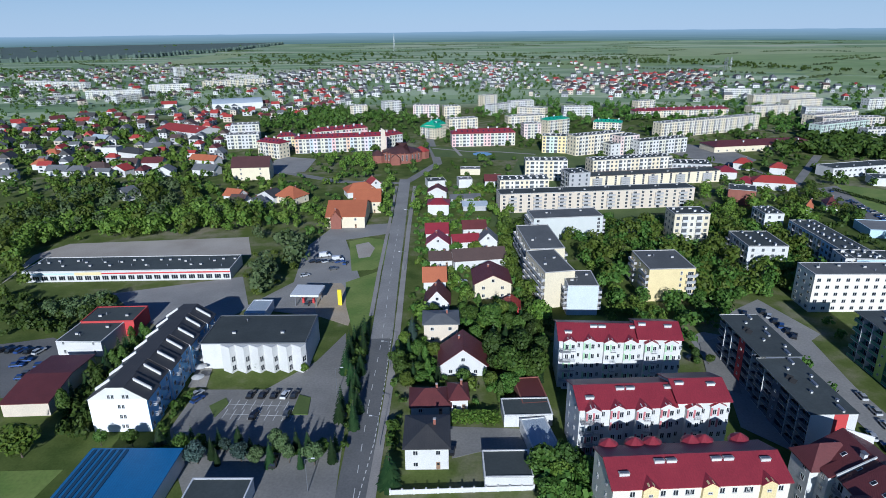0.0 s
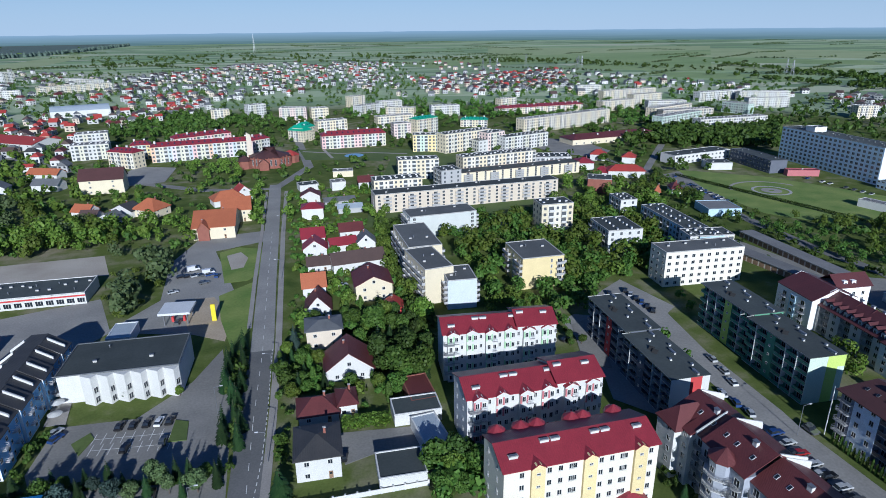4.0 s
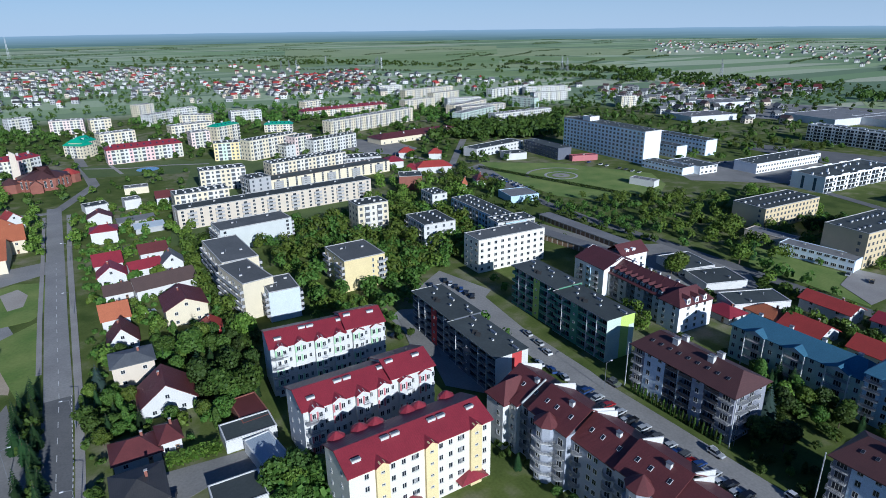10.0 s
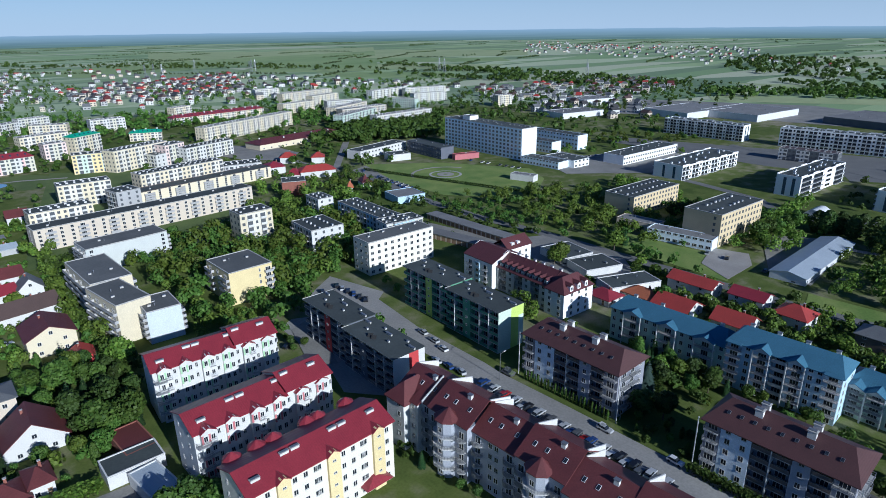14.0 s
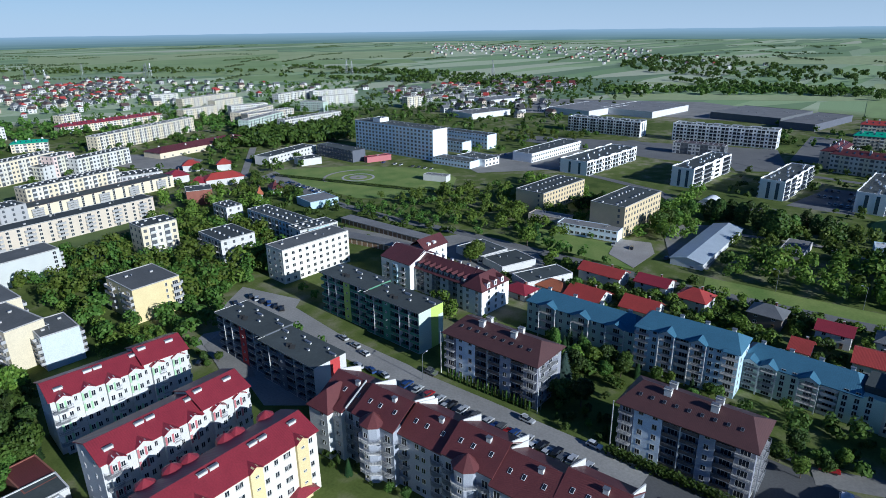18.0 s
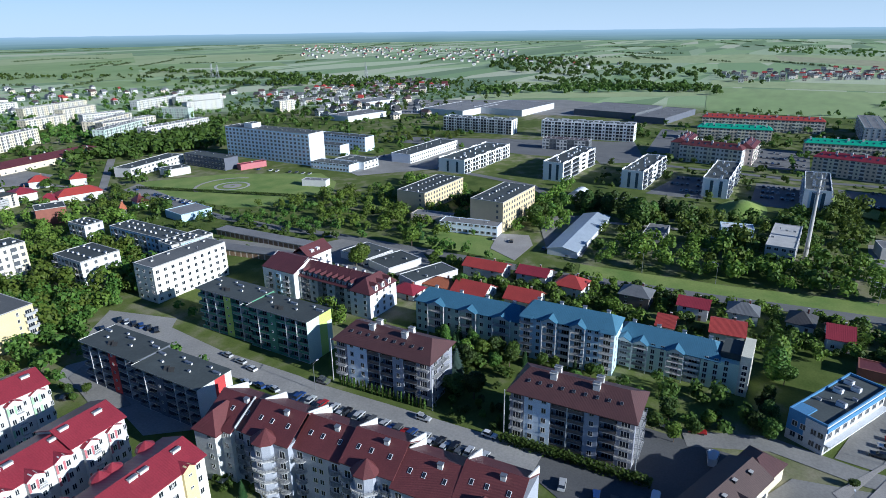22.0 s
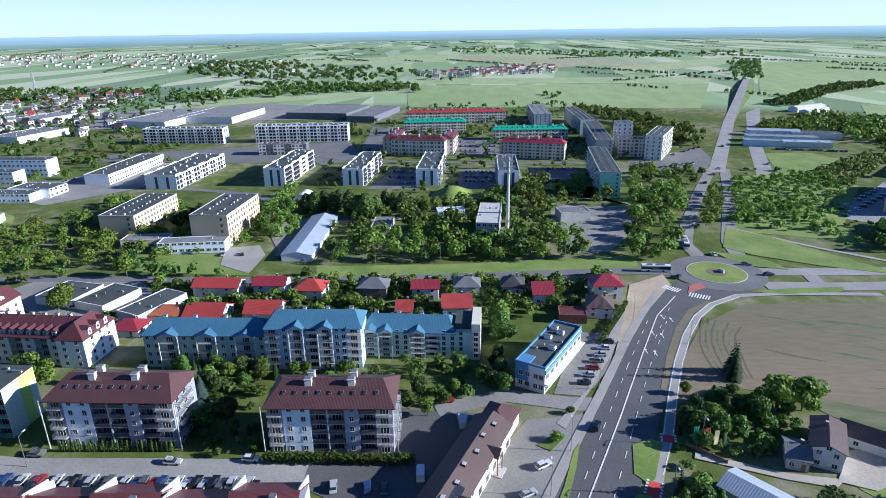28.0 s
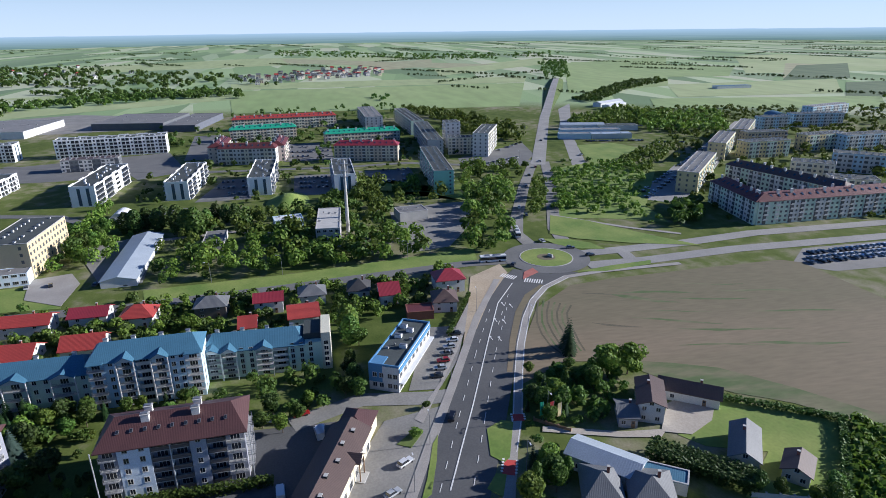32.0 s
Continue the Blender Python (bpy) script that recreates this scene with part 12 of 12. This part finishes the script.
patch("traffic_island", [(-42.9, 143.9), (-42.7, 153.6), (-39.1, 152.1), (-38.3, 143.8)], "grass", 0.25, "kerbed planted parking island", "traffic island", 0.25)
patch("flower_bed", [(130.3, -13.7), (136.3, -20), (134, -21.2), (128.2, -17.1)], "grass", 0.3, "planted bed with low shrubs", "flower bed", 0.3)
hill(376.6, 20.8, 26, 13, 5.0, -3)

# ---------- gardens and courtyards ----------
gardens("garden_trees", [(-19.7, 403.2), (35.3, 400.9), (32.7, 286.1), (35.5, 204), (30.6, 155.3), (25.2, 136.6), (-10.9, 142.1), (-11.3, 205)], 4.6, 501, 1.4, 4.0, "leaf", "garden trees and shrubs between the buildings", 110, 0.6, 0.2, 0.45, 0.6)
gardens("garden_trees", [(-19.7, 403.2), (35.3, 400.9), (32.7, 286.1), (35.5, 204), (30.6, 155.3), (25.2, 136.6), (-10.9, 142.1), (-11.3, 205)], 7.5, 502, 2, 4.5, "leaf_light", "garden trees and shrubs between the buildings", 120, 0.55, 0.18, 0.4, 0.6)
woods("tree_group", [(-19.7, 403.2), (35.3, 400.9), (32.7, 286.1), (35.5, 204), (30.6, 155.3), (25.2, 136.6), (-10.9, 142.1), (-11.3, 205)], 9, 147, 6, 10, "leaf_light", "group of green garden and street trees", 190, 4.0, 0.4, 0.12)
gardens("garden_trees", [(-16, 147.5), (-13.4, 187.5), (-13.2, 249.8), (-9.8, 204.9), (-8.6, 142.1), (-10.1, 115.7), (-13.4, 115.7)], 3.2, 503, 1.2, 3.0, "leaf", "garden trees and shrubs between the buildings", 70, 0.6, 0.2, 0.7, 0.6)
gardens("garden_trees", [(64.1, 312.7), (110.6, 326.7), (141.4, 310.2), (179, 281.8), (144.2, 216.5), (103.2, 212.3), (72.6, 203.2), (58.2, 203.5), (59.1, 235.4)], 6, 504, 4, 9.5, "leaf", "garden trees and shrubs between the buildings", 200, 0.45, 0.11, 0.65, 0.6)
gardens("garden_trees", [(64.1, 312.7), (110.6, 326.7), (141.4, 310.2), (179, 281.8), (144.2, 216.5), (103.2, 212.3), (72.6, 203.2), (58.2, 203.5), (59.1, 235.4)], 10, 505, 4, 9, "leaf_light", "garden trees and shrubs between the buildings", 180, 0.45, 0.11, 0.6, 0.6)
gardens("garden_trees", [(31, 313.7), (46.1, 313.2), (36.5, 204), (38.4, 190.6), (30.6, 171.5), (28.3, 204.1)], 4, 506, 3, 7, "leaf", "garden trees and shrubs between the buildings", 130, 0.45, 0.15, 0.9, 0.6)
gardens("garden_trees", [(-486.9, 678.2), (-350.6, 733.3), (-176.3, 588.2), (-97.2, 459.5), (-65.2, 478.6), (-52, 438.4), (-64.5, 362.4), (-62.5, 280.6), (-100.8, 298.8), (-190.3, 292.7), (-203.5, 261.7)], 10, 507, 3, 8, "leaf", "garden trees and shrubs between the buildings", 60, 0.45, 0.2, 0.34, 0.6)
gardens("garden_trees", [(-486.9, 678.2), (-350.6, 733.3), (-176.3, 588.2), (-97.2, 459.5), (-65.2, 478.6), (-52, 438.4), (-64.5, 362.4), (-62.5, 280.6), (-100.8, 298.8), (-190.3, 292.7), (-203.5, 261.7)], 13, 508, 4, 9, "leaf_light", "garden trees and shrubs between the buildings", 60, 0.45, 0.2, 0.4, 0.6)
gardens("garden_trees", [(-203.5, 261.7), (-213.6, 293.4), (-209.9, 326.7), (-106.5, 339.7), (-97.1, 306.1), (-190, 297.1), (-197.3, 276.4), (-189.8, 241.4)], 6.5, 509, 7, 12, "leaf_light", "garden trees and shrubs between the buildings", 190, 0.42, 0.12, 0.8, 0.6)
gardens("garden_trees", [(-78.4, 216.3), (-95.7, 281.5), (-70.7, 280.8), (-61.1, 226.6), (-64.8, 206.1)], 7, 510, 3, 8, "leaf_light", "garden trees and shrubs between the buildings", 160, 0.42, 0.13, 0.35, 0.6)
gardens("garden_trees", [(-181.6, 229.4), (-128, 214.8), (-117.9, 207.2), (-129.4, 193.9), (-154.9, 190.2)], 4, 511, 2, 6, "leaf", "garden trees and shrubs between the buildings", 110, 0.5, 0.17, 0.8, 0.6)
gardens("garden_trees", [(-109.1, 143.5), (-105.3, 189.2), (-97.4, 189.1), (-95.3, 138.3), (-94.6, 129)], 3.2, 512, 2, 5, "leaf", "garden trees and shrubs between the buildings", 110, 0.5, 0.18, 0.9, 0.6)
gardens("garden_trees", [(-77.9, 133.3), (-75.8, 154.1), (-71.9, 157), (-68.5, 135.5), (-27.5, 130.3), (-24.8, 121.7), (-70.7, 120.3)], 2.6, 513, 1.0, 2.8, "leaf", "garden trees and shrubs between the buildings", 70, 0.7, 0.22, 0.8, 0.6)
gardens("garden_trees", [(-26.2, 121.7), (-32.1, 172.7), (-28.9, 187.8), (-26.5, 183.7), (-24.8, 142.3), (-23.9, 117.8)], 2.6, 514, 1.0, 3.0, "leaf", "garden trees and shrubs between the buildings", 70, 0.6, 0.22, 0.8, 0.6)
gardens("garden_trees", [(24.2, 129.6), (37.5, 131.7), (32.2, 103.2), (20.2, 103.3)], 4, 515, 3, 7, "leaf", "garden trees and shrubs between the buildings", 150, 0.5, 0.16, 0.9, 0.6)
gardens("garden_trees", [(84.6, 251.9), (118.4, 272.4), (114.7, 210.5), (88.8, 190.5), (84.8, 151.8), (80.6, 174.6), (75.8, 201.2)], 5, 516, 3, 7, "leaf", "garden trees and shrubs between the buildings", 110, 0.45, 0.16, 0.7, 0.6)
gardens("garden_trees", [(81, 230.3), (112, 189.6), (145.4, 198.9), (93.6, 128.2), (93.9, 159.4), (79.4, 178.2), (62.5, 200.2)], 6, 517, 2, 5, "leaf", "garden trees and shrubs between the buildings", 100, 0.5, 0.18, 0.35, 0.6)
gardens("garden_trees", [(232, 160.6), (230, 111.2), (244.5, 63.8), (258.3, -23), (250.2, -53), (212.5, -47.9), (202.8, -1.7), (195.1, 43.6), (193.5, 79.5), (181.6, 116.8), (192.6, 145.8)], 4.2, 518, 1.8, 4.5, "leaf", "garden trees and shrubs between the buildings", 100, 0.55, 0.18, 0.75, 0.6)
gardens("garden_trees", [(232, 160.6), (230, 111.2), (244.5, 63.8), (258.3, -23), (250.2, -53), (212.5, -47.9), (202.8, -1.7), (195.1, 43.6), (193.5, 79.5), (181.6, 116.8)], 7, 519, 2.5, 6, "leaf_light", "garden trees and shrubs between the buildings", 110, 0.5, 0.16, 0.6, 0.6)
gardens("garden_trees", [(179.5, 167.7), (167.4, 93.3), (156.4, 42.9), (168.2, -2.6), (147, -4), (143.7, 8.4), (145.8, 21.2), (149.5, 63), (143.7, 65.9), (148.5, 84.5), (149.3, 130), (151.7, 146)], 4.6, 520, 1.2, 3.4, "leaf", "garden trees and shrubs between the buildings", 90, 0.6, 0.2, 0.4, 0.6)
gardens("garden_trees", [(151.3, 86.7), (152.4, 64), (122.6, 53), (120.6, 70.9)], 4.5, 521, 1.0, 3.0, "leaf_dark", "garden trees and shrubs between the buildings", 110, 0.55, 0.18, 0.35, 0.6)
gardens("garden_trees", [(151.3, 86.7), (152.4, 64), (122.6, 53), (120.6, 70.9)], 9, 522, 4, 7, "leaf", "garden trees and shrubs between the buildings", 180, 0.4, 0.12, 0.3, 0.6)
gardens("garden_trees", [(154.3, 22.3), (155.3, 0.8), (144.2, -0.9), (135.9, 14), (126.5, 17.4)], 4, 523, 2, 5, "leaf", "garden trees and shrubs between the buildings", 120, 0.55, 0.17, 0.8, 0.6)
gardens("garden_trees", [(166, 46.9), (170.7, 17.1), (171.7, -4.4), (152.6, -4.1), (151.7, 15.4), (153.7, 35.6)], 7, 524, 4, 8, "leaf", "garden trees and shrubs between the buildings", 160, 0.42, 0.14, 0.6, 0.6)
gardens("garden_trees", [(84.1, 131.3), (100.9, 46.6), (94.2, 49.8), (71, 96.5), (73.9, 119.9)], 3.4, 525, 1, 3, "leaf", "garden trees and shrubs between the buildings", 90, 0.6, 0.2, 0.6, 0.6)
gardens("garden_trees", [(257.7, 274.7), (317.1, 242.5), (342.5, 230.4), (321.4, 164), (307.9, 113.5), (311.6, 99.9), (288.3, 91), (275.6, 130.1), (248.8, 174.2), (241, 247.1)], 8, 526, 2.5, 6, "leaf", "garden trees and shrubs between the buildings", 90, 0.5, 0.16, 0.35, 0.6)
gardens("garden_trees", [(224.6, 400.4), (261.6, 394.8), (238.4, 320.1), (234.2, 198.3), (205.5, 160), (188.7, 192.7), (186.4, 251), (184.6, 311.1)], 6, 527, 2, 6, "leaf", "garden trees and shrubs between the buildings", 80, 0.5, 0.18, 0.55, 0.6)
gardens("garden_trees", [(252.3, 80.3), (331.7, 83), (356.6, 26.5), (399.3, -37.9), (358.9, -91), (385.9, -121.6), (280, -95.3), (257.1, -65.4), (247.7, 13.9)], 7.5, 528, 5, 10, "leaf", "garden trees and shrubs between the buildings", 110, 0.42, 0.16, 0.4, 0.6)
gardens("garden_trees", [(252.3, 80.3), (331.7, 83), (356.6, 26.5), (399.3, -37.9), (358.9, -91), (385.9, -121.6), (280, -95.3), (257.1, -65.4), (247.7, 13.9)], 12, 529, 6, 11, "leaf_light", "garden trees and shrubs between the buildings", 110, 0.42, 0.16, 0.4, 0.6)
gardens("garden_trees", [(329.7, 171.9), (342.9, 99.1), (310.4, 87.4), (274, 105.9), (232.1, 101.2), (230.4, 147.2), (280.2, 177.8)], 7, 530, 3, 8, "leaf", "garden trees and shrubs between the buildings", 80, 0.5, 0.18, 0.6, 0.6)
gardens("garden_trees", [(-250.9, 802.3), (-18.1, 783.6), (122, 772.3), (375.3, 808), (524.2, 739.9), (219, 289.1), (194.1, 308.4), (162.3, 330.4), (169, 395.4), (44.4, 416.7), (30.7, 346.5), (-11.2, 455.5), (-38.2, 420.3), (-132, 461.2)], 11, 531, 3, 7, "leaf", "garden trees and shrubs between the buildings", 48, 0.5, 0.24, 0.5, 0.6)
gardens("garden_trees", [(630.9, 729.4), (1138.1, 606.8), (478.5, 242.3), (371.6, 283.1), (379.8, 434.7)], 14, 532, 3, 8, "leaf", "garden trees and shrubs between the buildings", 34, 0.5, 0.28, 0.6, 0.6)
gardens("garden_trees", [(639.2, 177.4), (671.5, -144.4), (568.2, -193.6), (400.7, -140.2), (371.6, -83.6), (382.2, 109.5)], 10, 533, 2, 6, "leaf", "garden trees and shrubs between the buildings", 40, 0.5, 0.26, 0.5, 0.6)
gardens("garden_trees", [(798.4, -457.2), (764, -810.9), (599.6, -706.5), (247.9, -310.4), (271.7, -211.8), (297.3, -194.6), (401.3, -258.1)], 9, 534, 3, 7, "leaf_light", "garden trees and shrubs between the buildings", 44, 0.5, 0.24, 0.55, 0.6)
gardens("garden_trees", [(310.8, -118.7), (451.6, -180.4), (452, -239.8), (338.4, -217.1), (282.2, -169.5), (307, -149.5)], 5, 535, 1.0, 2.6, "leaf", "low scrub of the meadow", 60, 0.8, 0.22, 0.45, 0.6)
gardens("garden_trees", [(102.4, -38.6), (156.1, -57.8), (156.4, -71.7), (141.3, -81.2), (124.3, -71), (132.3, -51.9), (118.9, -53), (100.6, -47.1)], 3.6, 536, 1.2, 3.8, "leaf", "garden trees and shrubs between the buildings", 110, 0.6, 0.18, 0.9, 0.6)
gardens("garden_trees", [(162, -62.6), (159.6, -73.1), (150.6, -82.2), (139.8, -87.6), (133.8, -75.7), (138.6, -54.2)], 4, 537, 1.5, 4, "leaf", "garden trees and shrubs between the buildings", 120, 0.55, 0.17, 0.9, 0.6)
hedgerows(70, 1000, 2600, 71)
hedgerows(190, 2000, 4700, 72, 20.0)


# ---------- car park and terrace of the white centre ----------
def parasol(x, y):
    top = thing("parasol", x, y, 0, "pale round parasol on the cafe terrace", "parasol", "parasols")
    part("pole", Shape().tube(0, 0, 0, 2.6, 0.04, 0.04, 6), "metal_grey", top)
    part("base", Shape().tube(0, 0, 0, 0.12, 0.35, 0.3, 10), "concrete", top)
    part("canopy", Shape().tube(0, 0, 2.25, 2.75, 1.9, 0.06, 12), "plaster_white", top)


patch("terrace_paving", [(-79, 175), (-74.5, 175), (-71.5, 158), (-77, 158)], "paving", 0.21, "paved cafe terrace", "pavement")
for px_, py_ in ((-76.6, 171.5), (-76, 166.5), (-74.6, 160.5)):
    parasol(px_, py_)
for x0, y0, n, turn in ((-62, 149.3, 8, -4), (-61.5, 144.6, 8, -4)):
    bay = Shape()
    for i in range(n + 1):
        bay.box(i * 2.4 - 0.07, i * 2.4 + 0.07, -2.3, 2.3, 0, 0.02)
    bay.box(0, n * 2.4, -0.06, 0.06, 0, 0.018)
    o = tagged(part("bay_marking", bay, "marking"), "white painted parking bays", "road marking", "", "structure")
    o.matrix_basis = pose(x0, y0, 0.052, 0, 0, turn)
hedge(-70, 131.5, -31, 126.5, 1.3, 1.6, "leaf_dark", "low dark hedge beside the car park")
tree(203.0, 159.2, 11, "broad", "leaf_light", 2, width=1.0)
patch("bare_ground", [(-44, 285), (-38, 289), (-34, 280), (-35, 268), (-40, 266)], "gravel", 0.078, "bare worn earth in the lawn", "ground", 0.02)
tree(334.6, 102.0, 11.4, "column", "leaf_dark", 2, width=1.85)
tree(334.5, 97.3, 12.5, "column", "leaf_dark", 0, width=1.87)
tree(339.4, 92.9, 11.9, "column", "leaf_dark", 1, width=1.78)
tree(335.0, 86.4, 12.3, "column", "leaf_dark", 0, width=1.63)
tree(341.3, 84.3, 12.2, "column", "leaf_dark", 3, width=1.72)
tree(332.9, 76.3, 14.3, "column", "leaf", 0, width=1.82)
tree(324.4, 69.9, 13.6, "column", "leaf", 1, width=1.91)
tree(322.1, 65.5, 15.1, "column", "leaf", 1, width=1.83)
tree(323.8, 62.3, 12.2, "column", "leaf", 3, width=1.51)
tree(329.2, 60.6, 11.9, "column", "leaf", 0, width=1.55)
tree(347.1, 58.6, 10.1, "column", "leaf_dark", 1, width=1.78)
tree(342.7, 52.9, 10.3, "column", "leaf_dark", 1, width=1.62)
tree(338.5, 47.4, 11.6, "column", "leaf_dark", 1, width=1.45)
tree(296.1, 115.1, 11.4, "broad", "leaf", 1, width=1.03)
tree(303.8, 113.6, 11.2, "broad", "leaf", 2, width=0.77)
tree(311.8, 112.0, 9.7, "broad", "leaf", 1, width=0.84)
tree(319.7, 111.0, 9.5, "broad", "leaf", 0, width=0.93)
tree(330.1, 110.7, 10.6, "broad", "leaf", 0, width=0.85)
tree(302.9, 163.1, 9.9, "broad", "leaf_dark", 3, width=0.95)
tree(311.2, 162.6, 8.1, "broad", "leaf_dark", 3, width=0.96)
tree(317.5, 161.3, 7.8, "broad", "leaf_dark", 0, width=1.02)
tree(326.2, 161.1, 8.6, "broad", "leaf_dark", 3, width=0.77)
tree(249.1, 163.6, 9.8, "spruce", "needle", 2, width=1.06)
tree(247.2, 155.7, 9.9, "spruce", "needle", 3, width=0.95)
tree(273.5, 204.4, 8.1, "spruce", "needle", 1, width=0.97)
car(138.5, 5.6, 10, "white", "van", "parked white delivery van behind the shop building")
car(117.8, 14.5, 5, "white", "van", "parked white delivery van behind the shop building")
car(147, 18.1, 85, "silver", "car")
